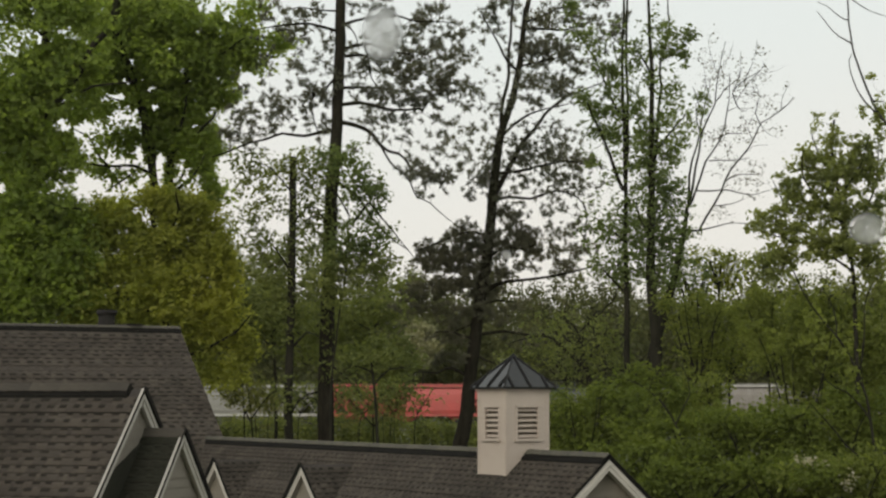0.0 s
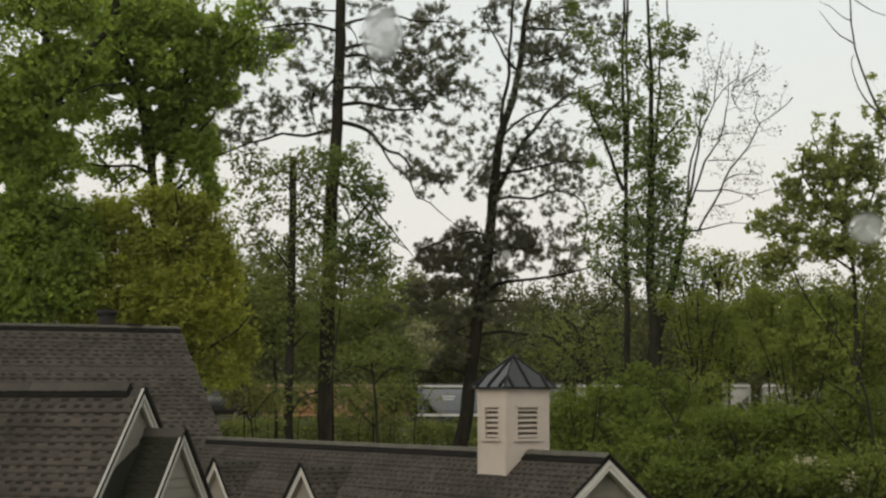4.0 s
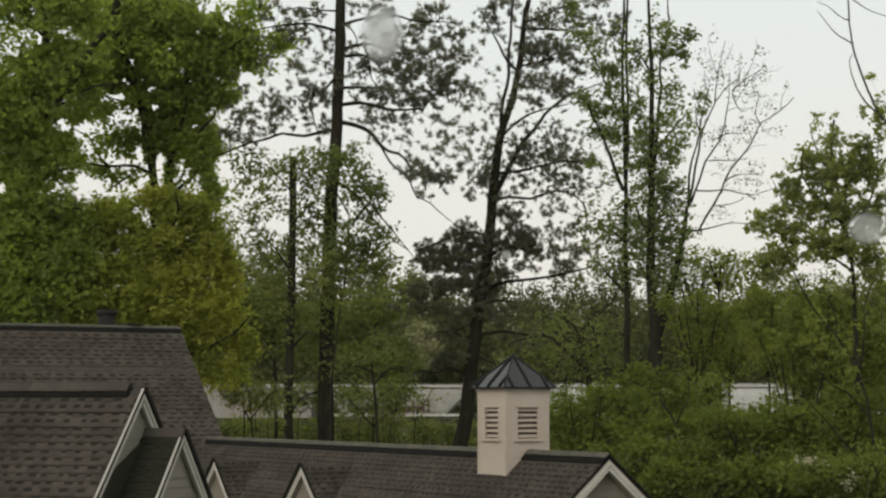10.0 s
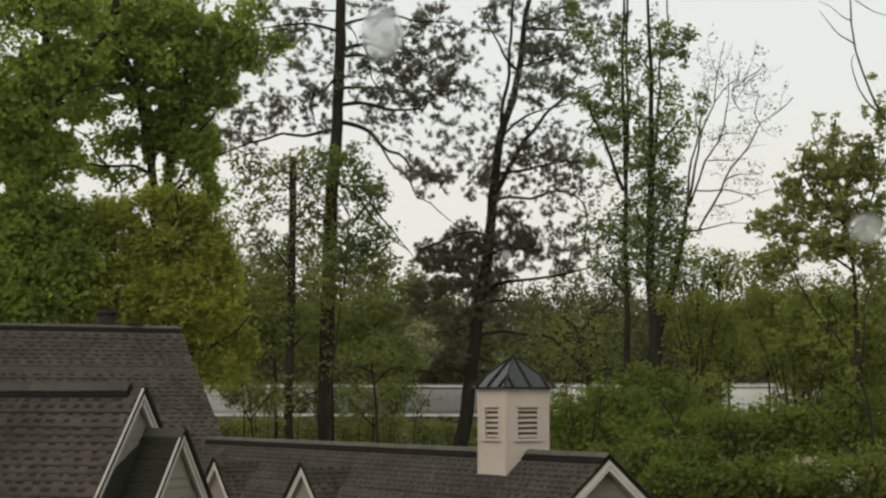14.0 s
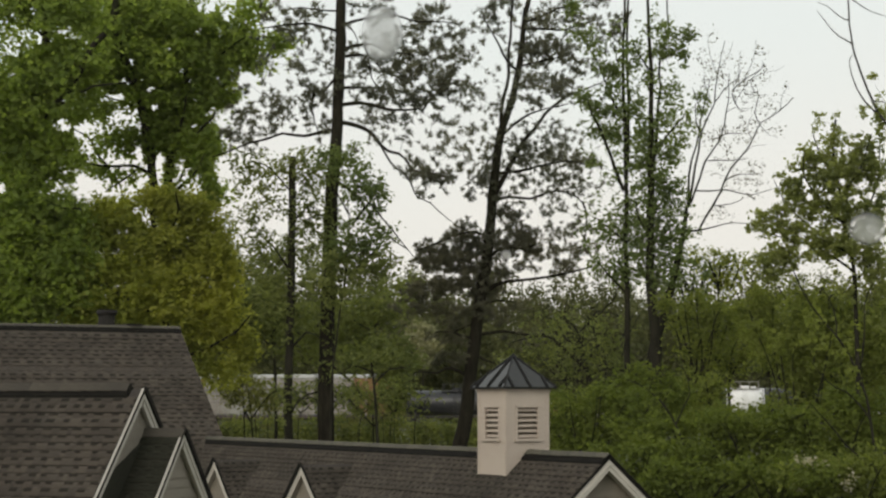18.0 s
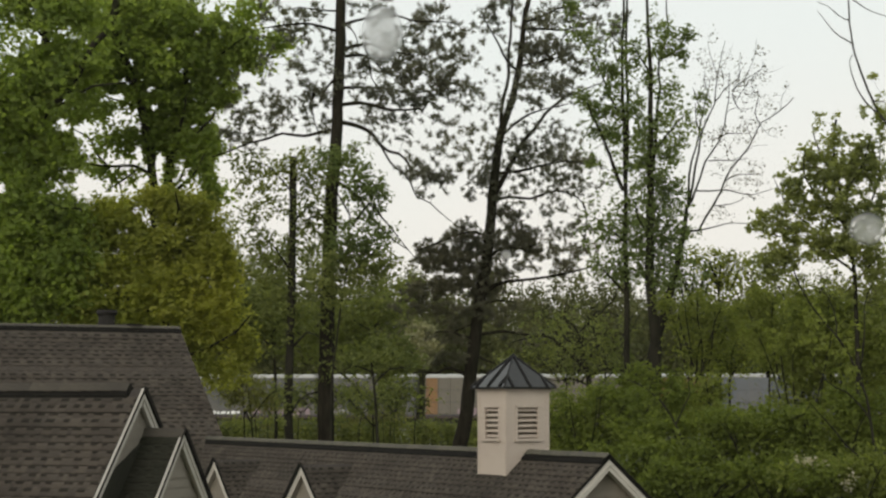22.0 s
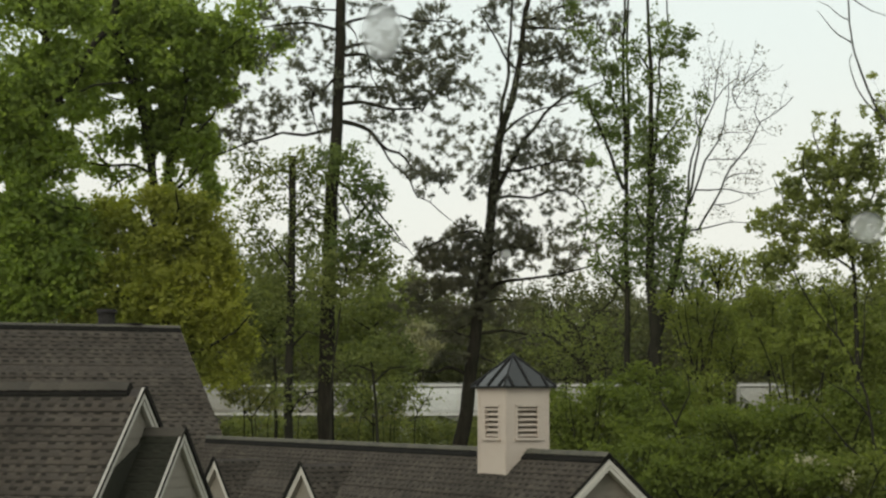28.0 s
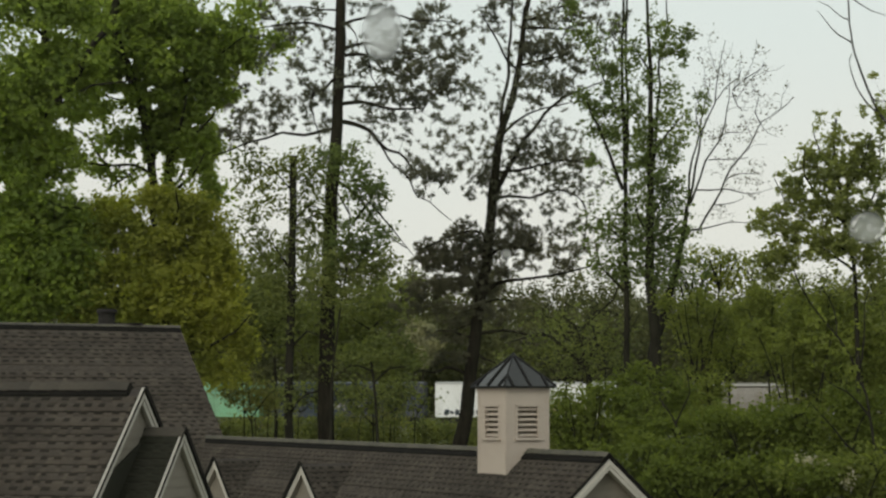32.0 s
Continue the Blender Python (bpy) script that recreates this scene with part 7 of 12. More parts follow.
t = Tree("thicket_sapling", 9.6, 56, "olive-green leafy sapling in a thicket", M_BARK_GREY, 156, "tree", "thicket beside the house")
t.limb(0.056, 0.028, (-0.07, 2.46), (-0.14, 7.76), (0.03, 8.91), name="stem")
t.limb(0.037, 0.019, (-0.1, 7.87), (0.47, 8.91), (0.82, 9.61), depth=0.4, name="stem")
t.limb(0.037, 0.019, (-0.1, 7.87), (-0.53, 8.91), (-0.75, 9.49), depth=-0.4, name="stem")
t.crown([(-0.47, 8.1, 0.36, 0.29, 3), (-0.7, 8.54, 0.3, 0.24, 3), (-0.94, 8.91, 0.23, 0.18, 3), (-1.21, 9.26, 0.31, 0.25, 3), (-1.43, 9.52, 0.28, 0.23, 3), (-1.59, 9.7, 0.2, 0.16, 3), (-0.27, 8.15, 0.31, 0.24, 3), (-0.37, 8.65, 0.32, 0.26, 3), (-0.47, 9.07, 0.22, 0.17, 3), (-0.58, 9.47, 0.31, 0.25, 3), (-0.67, 9.77, 0.25, 0.2, 3), (-0.74, 9.98, 0.28, 0.22, 3), (0, 8.72, 0.26, 0.2, 3), (0.03, 9.17, 0.31, 0.24, 3), (0.05, 9.6, 0.33, 0.27, 3), (0.07, 9.92, 0.24, 0.19, 3), (0.09, 10.14, 0.17, 0.13, 3), (0.24, 8.69, 0.32, 0.26, 3), (0.37, 9.13, 0.28, 0.22, 3), (0.5, 9.55, 0.19, 0.15, 3), (0.61, 9.86, 0.16, 0.13, 3), (0.69, 10.08, 0.27, 0.22, 3), (0.47, 8.7, 0.36, 0.29, 3), (0.62, 9.14, 0.22, 0.17, 3), (0.78, 9.57, 0.21, 0.17, 3), (0.91, 9.88, 0.3, 0.24, 3), (1.01, 10.1, 0.21, 0.17, 3), (0.43, 8.11, 0.39, 0.31, 3), (0.6, 8.58, 0.26, 0.21, 3), (0.78, 8.96, 0.23, 0.19, 3), (0.98, 9.33, 0.21, 0.17, 3), (1.14, 9.6, 0.22, 0.18, 3), (1.26, 9.79, 0.29, 0.23, 3)], L_OLIVE, 0.12, per=40, spread=0.34, flat=0.75, twig_r=0.014)
t.done()
SWAYING.append((t.ob, 0.1))

t = Tree("thicket_sapling", 10.12, 52, "olive-green leafy sapling in a thicket", M_BARK_GREY, 157, "tree", "thicket beside the house")
t.limb(0.052, 0.026, (-0.08, 2.78), (-0.13, 7.83), (0.03, 9.12), name="stem")
t.limb(0.035, 0.017, (-0.09, 7.96), (0.52, 9.12), (0.9, 9.9), depth=0.4, name="stem")
t.limb(0.035, 0.017, (-0.09, 7.96), (-0.57, 9.12), (-0.8, 9.77), depth=-0.4, name="stem")
t.limb(0.035, 0.009, (-0.2, 7.77), (-0.21, 8.79), (-0.35, 9.73), (-0.45, 10.34), depth=0.47, name="stem")
t.limb(0.035, 0.009, (-0.13, 7.77), (-0.18, 8.74), (-0.29, 9.56), (-0.43, 10.16), depth=0.74, name="stem")
t.limb(0.035, 0.009, (0.01, 7.77), (0.03, 8.67), (-0.03, 9.45), (-0.02, 10.16), depth=-0.29, name="stem")
t.limb(0.035, 0.009, (0.24, 7.83), (0.32, 8.71), (0.58, 9.5), (0.73, 10.04), depth=-1.15, name="stem")
t.limb(0.035, 0.009, (0.2, 7.89), (0.35, 8.62), (0.66, 9.19), (0.79, 9.8), depth=-0.6, name="stem")
t.limb(0.035, 0.009, (0.43, 7.84), (0.51, 8.76), (0.73, 9.4), (0.92, 10.11), depth=-0.9, name="stem")
t.crown([(-0.39, 8.19, 0.49, 0.39, 3), (-0.5, 8.66, 0.3, 0.24, 3), (-0.61, 9.05, 0.25, 0.2, 3), (-0.73, 9.43, 0.36, 0.29, 3), (-0.83, 9.71, 0.23, 0.18, 3), (-0.9, 9.9, 0.25, 0.2, 3), (-0.23, 8.29, 0.29, 0.23, 3), (-0.27, 8.9, 0.43, 0.34, 3), (-0.31, 9.39, 0.27, 0.21, 3), (-0.36, 9.88, 0.31, 0.25, 3), (-0.4, 10.23, 0.25, 0.2, 3), (-0.43, 10.48, 0.21, 0.16, 3), (-0.17, 8.26, 0.29, 0.23, 3), (-0.24, 8.82, 0.36, 0.29, 3), (-0.31, 9.29, 0.31, 0.25, 3), (-0.39, 9.73, 0.21, 0.17, 3), (-0.45, 10.06, 0.24, 0.19, 3), (-0.5, 10.3, 0.24, 0.19, 3), (-0.04, 8.24, 0.32, 0.26, 3), (-0.02, 8.78, 0.25, 0.2, 3), (-0, 9.23, 0.31, 0.25, 3), (0.02, 9.66, 0.36, 0.29, 3), (0.03, 9.97, 0.19, 0.15, 3), (0.04, 10.2, 0.2, 0.16, 3), (0.24, 8.23, 0.34, 0.27, 3), (0.35, 8.76, 0.31, 0.25, 3), (0.46, 9.19, 0.34, 0.27, 3), (0.58, 9.61, 0.28, 0.23, 3), (0.68, 9.91, 0.26, 0.2, 3), (0.76, 10.14, 0.21, 0.17, 3), (0.3, 8.18, 0.47, 0.38, 3), (0.42, 8.65, 0.45, 0.36, 3), (0.55, 9.03, 0.35, 0.28, 3), (0.69, 9.4, 0.2, 0.16, 3), (0.8, 9.67, 0.25, 0.2, 3), (0.88, 9.87, 0.23, 0.18, 3), (0.43, 8.23, 0.46, 0.37, 3), (0.54, 8.76, 0.39, 0.31, 3), (0.65, 9.19, 0.26, 0.21, 3), (0.77, 9.6, 0.28, 0.23, 3), (0.87, 9.91, 0.2, 0.16, 3), (0.94, 10.13, 0.25, 0.2, 3)], L_OLIVE, 0.12, per=40, spread=0.34, flat=0.75, twig_r=0.014)
t.done()
SWAYING.append((t.ob, 0.1))

t = Tree("thicket_sapling", 6.5, 42, "dense green sapling in a thicket", M_BARK_GREY, 158, "tree", "thicket beside the house")
t.limb(0.042, 0.021, (-0.05, 3.59), (-0.14, 5.08), (-0.02, 5.93), name="stem")
t.limb(0.028, 0.014, (-0.11, 5.16), (0.48, 5.93), (0.87, 6.45), depth=0.4, name="stem")
t.limb(0.028, 0.014, (-0.11, 5.16), (-0.64, 5.93), (-0.89, 6.36), depth=-0.4, name="stem")
t.limb(0.028, 0.007, (-0.43, 5.1), (-0.79, 5.6), (-1.31, 6.14), (-1.85, 6.47), depth=0.31, name="stem")
t.limb(0.028, 0.007, (-0.29, 5.12), (-0.43, 5.6), (-0.6, 6.02), (-0.85, 6.39), depth=-0.84, name="stem")
t.limb(0.028, 0.007, (-0.25, 5.13), (-0.49, 5.62), (-0.85, 6.06), (-1.19, 6.51), depth=0.28, name="stem")
t.limb(0.028, 0.007, (-0.18, 5.05), (-0.23, 5.66), (-0.42, 6.03), (-0.47, 6.46), depth=1.1, name="stem")
t.limb(0.028, 0.007, (-0.03, 5.12), (0.01, 5.67), (0.04, 6.2), (0.05, 6.72), depth=1.44, name="stem")
t.limb(0.028, 0.007, (-0.03, 5.09), (-0.01, 5.66), (0.1, 6.17), (0.19, 6.56), depth=-0.31, name="stem")
t.limb(0.028, 0.007, (0.05, 5.13), (0.06, 5.59), (0.07, 6.1), (0.07, 6.5), depth=-1.47, name="stem")
t.limb(0.028, 0.007, (0.11, 5.05), (0.2, 5.64), (0.25, 6.24), (0.29, 6.71), depth=-1.36, name="stem")
t.limb(0.028, 0.007, (0.32, 5.08), (0.53, 5.67), (0.88, 6.17), (1.18, 6.69), depth=0.27, name="stem")
t.limb(0.028, 0.007, (0.3, 5.04), (0.55, 5.66), (1, 6.1), (1.34, 6.56), depth=-0.85, name="stem")
t.crown([(-0.6, 5.33, 0.36, 0.29, 2), (-0.88, 5.66, 0.46, 0.37, 2), (-1.17, 5.93, 0.35, 0.28, 2), (-1.49, 6.2, 0.33, 0.26, 2), (-1.75, 6.39, 0.3, 0.24, 2), (-1.95, 6.53, 0.25, 0.2, 2), (-0.34, 5.32, 0.51, 0.41, 2), (-0.45, 5.63, 0.43, 0.35, 2), (-0.56, 5.88, 0.3, 0.24, 2), (-0.69, 6.13, 0.24, 0.19, 2), (-0.79, 6.31, 0.26, 0.21, 2), (-0.87, 6.44, 0.27, 0.21, 2), (-0.33, 5.33, 0.34, 0.27, 2), (-0.51, 5.67, 0.35, 0.28, 2), (-0.7, 5.95, 0.26, 0.2, 2), (-0.92, 6.21, 0.21, 0.17, 2), (-1.09, 6.41, 0.3, 0.24, 2), (-1.22, 6.55, 0.21, 0.17, 2), (-0.23, 5.32, 0.28, 0.23, 2), (-0.29, 5.64, 0.37, 0.29, 2), (-0.35, 5.9, 0.23, 0.18, 2), (-0.42, 6.15, 0.23, 0.18, 2), (-0.48, 6.34, 0.3, 0.24, 2), (-0.52, 6.47, 0.24, 0.19, 2), (-0.01, 5.37, 0.33, 0.26, 2), (0.02, 5.74, 0.28, 0.22, 2), (0.04, 6.05, 0.4, 0.32, 2), (0.06, 6.35, 0.34, 0.27, 2), (0.08, 6.57, 0.33, 0.26, 2), (0.1, 6.73, 0.3, 0.24, 2), (-0.02, 5.34, 0.37, 0.3, 2), (0.02, 5.69, 0.37, 0.3, 2), (0.06, 5.97, 0.41, 0.33, 2), (0.11, 6.25, 0.36, 0.29, 2), (0.15, 6.45, 0.27, 0.21, 2), (0.17, 6.59, 0.19, 0.15, 2), (0.05, 5.34, 0.28, 0.23, 2), (0.05, 5.68, 0.41, 0.33, 2), (0.05, 5.96, 0.37, 0.3, 2), (0.05, 6.23, 0.35, 0.28, 2), (0.05, 6.43, 0.3, 0.24, 2), (0.05, 6.57, 0.21, 0.17, 2), (0.15, 5.37, 0.5, 0.4, 2), (0.18, 5.74, 0.28, 0.22, 2), (0.23, 6.05, 0.37, 0.3, 2), (0.27, 6.35, 0.21, 0.16, 2), (0.3, 6.57, 0.26, 0.21, 2), (0.33, 6.73, 0.2, 0.16, 2), (0.39, 5.36, 0.32, 0.26, 2), (0.57, 5.73, 0.29, 0.23, 2), (0.76, 6.04, 0.35, 0.28, 2), (0.97, 6.33, 0.37, 0.3, 2), (1.13, 6.55, 0.21, 0.17, 2), (0.42, 5.34, 0.44, 0.35, 2), (0.62, 5.68, 0.31, 0.25, 2), (0.82, 5.97, 0.27, 0.21, 2), (1.05, 6.24, 0.3, 0.24, 2), (1.24, 6.44, 0.26, 0.21, 2), (1.38, 6.58, 0.23, 0.18, 2)], L_THICKET, 0.12, per=40, spread=0.34, flat=0.75, twig_r=0.014)
t.done()

t = Tree("thicket_sapling", 7.71, 41, "dense green sapling in a thicket", M_BARK_GREY, 159, "tree", "thicket beside the house")
t.limb(0.041, 0.021, (-0.06, 3.68), (-0.15, 4.95), (-0.02, 5.82), name="stem")
t.limb(0.027, 0.014, (-0.12, 5.04), (0.41, 5.82), (0.75, 6.35), depth=0.4, name="stem")
t.limb(0.027, 0.014, (-0.12, 5.04), (-0.57, 5.82), (-0.78, 6.26), depth=-0.4, name="stem")
t.limb(0.027, 0.007, (-0.43, 4.89), (-0.56, 5.55), (-0.86, 6.16), (-1.18, 6.57), depth=-0.94, name="stem")
t.limb(0.027, 0.007, (-0.35, 4.98), (-0.46, 5.51), (-0.75, 6.08), (-0.96, 6.46), depth=-0.38, name="stem")
t.limb(0.027, 0.007, (-0.17, 5), (-0.26, 5.59), (-0.37, 6.08), (-0.55, 6.55), depth=0.18, name="stem")
t.limb(0.027, 0.007, (0, 4.98), (-0.07, 5.57), (0.04, 6.08), (-0.04, 6.47), depth=0.16, name="stem")
t.limb(0.027, 0.007, (-0.01, 4.91), (0.04, 5.58), (-0, 6.2), (0.09, 6.7), depth=-0.29, name="stem")
t.limb(0.027, 0.007, (0.14, 4.95), (0.3, 5.65), (0.53, 6.21), (0.86, 6.63), depth=0.4, name="stem")
t.limb(0.027, 0.007, (0.25, 4.89), (0.37, 5.57), (0.5, 6.13), (0.74, 6.5), depth=-0.4, name="stem")
t.limb(0.027, 0.007, (0.22, 4.98), (0.43, 5.59), (0.68, 6.15), (0.83, 6.57), depth=0.3, name="stem")
t.crown([(-0.44, 5.24, 0.42, 0.33, 3), (-0.61, 5.63, 0.3, 0.24, 3), (-0.78, 5.94, 0.32, 0.25, 3), (-0.98, 6.25, 0.19, 0.15, 3), (-1.14, 6.47, 0.26, 0.2, 3), (-1.26, 6.64, 0.15, 0.12, 3), (-0.38, 5.22, 0.3, 0.24, 3), (-0.51, 5.58, 0.28, 0.23, 3), (-0.65, 5.88, 0.28, 0.22, 3), (-0.81, 6.16, 0.2, 0.16, 3), (-0.93, 6.37, 0.16, 0.13, 3), (-1.03, 6.52, 0.21, 0.17, 3), (-0.24, 5.24, 0.29, 0.23, 3), (-0.3, 5.62, 0.4, 0.32, 3), (-0.36, 5.94, 0.31, 0.25, 3), (-0.44, 6.24, 0.32, 0.26, 3), (-0.5, 6.46, 0.18, 0.14, 3), (-0.55, 6.62, 0.18, 0.15, 3), (-0.03, 5.22, 0.41, 0.33, 3), (-0.02, 5.58, 0.4, 0.32, 3), (-0.02, 5.87, 0.28, 0.22, 3), (-0.01, 6.15, 0.28, 0.22, 3), (-0.01, 6.35, 0.2, 0.16, 3), (-0, 6.5, 0.22, 0.17, 3), (-0.03, 5.26, 0.32, 0.25, 3), (-0.01, 5.66, 0.24, 0.19, 3), (0.02, 5.99, 0.27, 0.21, 3), (0.04, 6.31, 0.28, 0.22, 3), (0.06, 6.55, 0.29, 0.23, 3), (0.18, 5.25, 0.39, 0.31, 3), (0.32, 5.65, 0.3, 0.24, 3), (0.46, 5.97, 0.36, 0.29, 3), (0.62, 6.28, 0.33, 0.26, 3), (0.75, 6.51, 0.23, 0.18, 3), (0.84, 6.68, 0.16, 0.12, 3), (0.28, 5.24, 0.35, 0.28, 3), (0.37, 5.61, 0.25, 0.2, 3), (0.47, 5.92, 0.2, 0.16, 3), (0.59, 6.22, 0.21, 0.17, 3), (0.67, 6.43, 0.18, 0.14, 3), (0.74, 6.59, 0.26, 0.21, 3), (0.3, 5.25, 0.33, 0.27, 3), (0.42, 5.64, 0.37, 0.3, 3), (0.55, 5.96, 0.25, 0.2, 3), (0.69, 6.27, 0.21, 0.17, 3), (0.81, 6.5, 0.19, 0.15, 3), (0.89, 6.67, 0.18, 0.15, 3)], L_THICKET, 0.12, per=40, spread=0.34, flat=0.75, twig_r=0.014)
t.done()

t = Tree("thicket_sapling", 9.29, 44, "olive-green leafy sapling in a thicket", M_BARK_GREY, 160, "tree", "thicket beside the house")
t.limb(0.044, 0.022, (-0.07, 3.43), (-0.15, 5.59), (0, 7.33), name="stem")
t.limb(0.029, 0.015, (-0.11, 5.77), (0.37, 7.33), (0.66, 8.39), depth=0.4, name="stem")
t.limb(0.029, 0.015, (-0.11, 5.77), (-0.45, 7.33), (-0.62, 8.21), depth=-0.4, name="stem")
t.limb(0.029, 0.007, (-0.28, 5.53), (-0.55, 6.9), (-0.89, 8.02), (-1.23, 8.87), depth=-0.28, name="stem")
t.limb(0.029, 0.007, (-0.16, 5.53), (-0.2, 6.77), (-0.27, 7.76), (-0.22, 8.55), depth=-0.42, name="stem")
t.limb(0.029, 0.007, (-0.12, 5.64), (-0.11, 6.98), (-0.07, 8.14), (-0.09, 9.15), depth=0.52, name="stem")
t.limb(0.029, 0.007, (0.01, 5.55), (0.18, 6.74), (0.23, 7.77), (0.36, 8.58), depth=0.26, name="stem")
t.limb(0.029, 0.007, (0.12, 5.59), (0.3, 6.94), (0.55, 8.14), (0.68, 9.07), depth=-0.9, name="stem")
t.limb(0.029, 0.007, (0.25, 5.62), (0.39, 6.74), (0.51, 7.68), (0.64, 8.58), depth=-0.37, name="stem")
t.crown([(-0.38, 6.19, 0.34, 0.27, 5), (-0.55, 6.97, 0.3, 0.24, 5), (-0.93, 8.23, 0.19, 0.15, 5), (-1.09, 8.68, 0.14, 0.11, 5), (-1.22, 9.01, 0.19, 0.16, 5), (-0.21, 6.13, 0.2, 0.16, 5), (-0.22, 6.82, 0.23, 0.19, 5), (-0.22, 7.4, 0.22, 0.17, 5), (-0.23, 7.95, 0.15, 0.12, 5), (-0.24, 8.36, 0.16, 0.13, 5), (-0.25, 8.65, 0.16, 0.13, 5), (-0.08, 6.23, 0.31, 0.24, 5), (-0.08, 7.06, 0.28, 0.22, 5), (-0.07, 7.74, 0.26, 0.21, 5), (-0.07, 8.4, 0.15, 0.12, 5), (-0.07, 8.88, 0.16, 0.12, 5), (-0.07, 9.23, 0.18, 0.14, 5), (0.07, 6.13, 0.25, 0.2, 5), (0.13, 6.83, 0.25, 0.2, 5), (0.2, 7.4, 0.28, 0.23, 5), (0.26, 7.95, 0.19, 0.15, 5), (0.32, 8.36, 0.2, 0.16, 5), (0.36, 8.66, 0.16, 0.13, 5), (0.18, 6.22, 0.24, 0.19, 5), (0.31, 7.04, 0.27, 0.22, 5), (0.44, 7.72, 0.26, 0.21, 5), (0.58, 8.37, 0.23, 0.19, 5), (0.69, 8.85, 0.2, 0.16, 5), (0.77, 9.19, 0.16, 0.13, 5), (0.28, 6.13, 0.31, 0.25, 5), (0.37, 6.82, 0.22, 0.17, 5), (0.47, 7.4, 0.3, 0.24, 5), (0.58, 7.95, 0.16, 0.13, 5), (0.66, 8.36, 0.19, 0.15, 5), (0.72, 8.65, 0.18, 0.14, 5)], L_OLIVE, 0.12, per=40, spread=0.34, flat=0.75, twig_r=0.014)
t.done()

t = Tree("thicket_sapling", 10.7, 45, "olive-green leafy sapling in a thicket", M_BARK_GREY, 161, "tree", "thicket beside the house")
t.limb(0.045, 0.023, (-0.08, 3.35), (-0.13, 6.75), (0.03, 8.39), name="stem")
t.limb(0.030, 0.015, (-0.1, 6.91), (0.51, 8.39), (0.89, 9.38), depth=0.4, name="stem")
t.limb(0.030, 0.015, (-0.1, 6.91), (-0.57, 8.39), (-0.8, 9.21), depth=-0.4, name="stem")
t.limb(0.030, 0.008, (-0.37, 6.76), (-0.42, 7.94), (-0.4, 8.85), (-0.52, 9.68), depth=-0.32, name="stem")
t.limb(0.030, 0.008, (-0.23, 6.76), (-0.54, 7.97), (-0.88, 8.96), (-1.16, 9.72), depth=-0.65, name="stem")
t.limb(0.030, 0.008, (-0.11, 6.76), (-0.06, 7.76), (0.01, 8.54), (0.12, 9.3), depth=0.79, name="stem")
t.limb(0.030, 0.008, (-0.06, 6.69), (-0.21, 7.79), (-0.28, 8.64), (-0.4, 9.41), depth=-0.99, name="stem")
t.limb(0.030, 0.008, (0.06, 6.73), (0.07, 7.85), (0, 8.78), (0.1, 9.51), depth=-1.32, name="stem")
t.limb(0.030, 0.008, (0.19, 6.79), (0.45, 7.82), (0.68, 8.73), (0.95, 9.44), depth=0.4, name="stem")
t.limb(0.030, 0.008, (0.26, 6.81), (0.58, 7.74), (0.97, 8.61), (1.49, 9.36), depth=0.32, name="stem")
t.limb(0.030, 0.008, (0.42, 6.72), (0.6, 7.77), (0.78, 8.64), (1.04, 9.36), depth=-0.91, name="stem")
t.crown([(-0.34, 7.28, 0.38, 0.31, 4), (-0.37, 7.98, 0.41, 0.33, 4), (-0.4, 8.55, 0.26, 0.21, 4), (-0.43, 9.1, 0.22, 0.18, 4), (-0.46, 9.51, 0.24, 0.19, 4), (-0.48, 9.81, 0.3, 0.24, 4), (-0.35, 7.29, 0.47, 0.38, 4), (-0.53, 8.01, 0.27, 0.22, 4), (-0.71, 8.59, 0.31, 0.25, 4), (-0.92, 9.16, 0.32, 0.25, 4), (-1.09, 9.58, 0.31, 0.25, 4), (-1.22, 9.88, 0.3, 0.24, 4), (-0.09, 7.2, 0.33, 0.27, 4), (0, 8.27, 0.34, 0.27, 4), (0.05, 8.74, 0.28, 0.22, 4), (0.09, 9.08, 0.31, 0.25, 4), (0.11, 9.33, 0.17, 0.14, 4), (-0.1, 7.22, 0.31, 0.25, 4), (-0.26, 8.34, 0.3, 0.24, 4), (-0.35, 8.84, 0.21, 0.17, 4), (-0.42, 9.19, 0.27, 0.21, 4), (-0.48, 9.46, 0.21, 0.17, 4), (0.02, 7.26, 0.27, 0.22, 4), (0.04, 8.48, 0.22, 0.17, 4), (0.06, 9.01, 0.2, 0.16, 4), (0.06, 9.4, 0.3, 0.24, 4), (0.07, 9.68, 0.24, 0.19, 4), (0.27, 7.24, 0.37, 0.3, 4), (0.42, 7.89, 0.37, 0.3, 4), (0.58, 8.42, 0.33, 0.26, 4), (0.75, 8.93, 0.28, 0.23, 4), (0.88, 9.31, 0.21, 0.16, 4), (0.99, 9.58, 0.19, 0.15, 4), (0.38, 7.22, 0.39, 0.32, 4), (0.85, 8.34, 0.22, 0.17, 4), (1.12, 8.83, 0.36, 0.29, 4), (1.33, 9.19, 0.31, 0.25, 4), (1.49, 9.45, 0.3, 0.24, 4), (0.46, 7.22, 0.46, 0.37, 4), (0.59, 7.84, 0.25, 0.2, 4), (0.73, 8.35, 0.39, 0.32, 4), (0.88, 8.85, 0.31, 0.24, 4), (1, 9.21, 0.27, 0.22, 4), (1.09, 9.47, 0.19, 0.15, 4)], L_OLIVE, 0.12, per=40, spread=0.34, flat=0.75, twig_r=0.014)
t.done()
SWAYING.append((t.ob, 0.1))

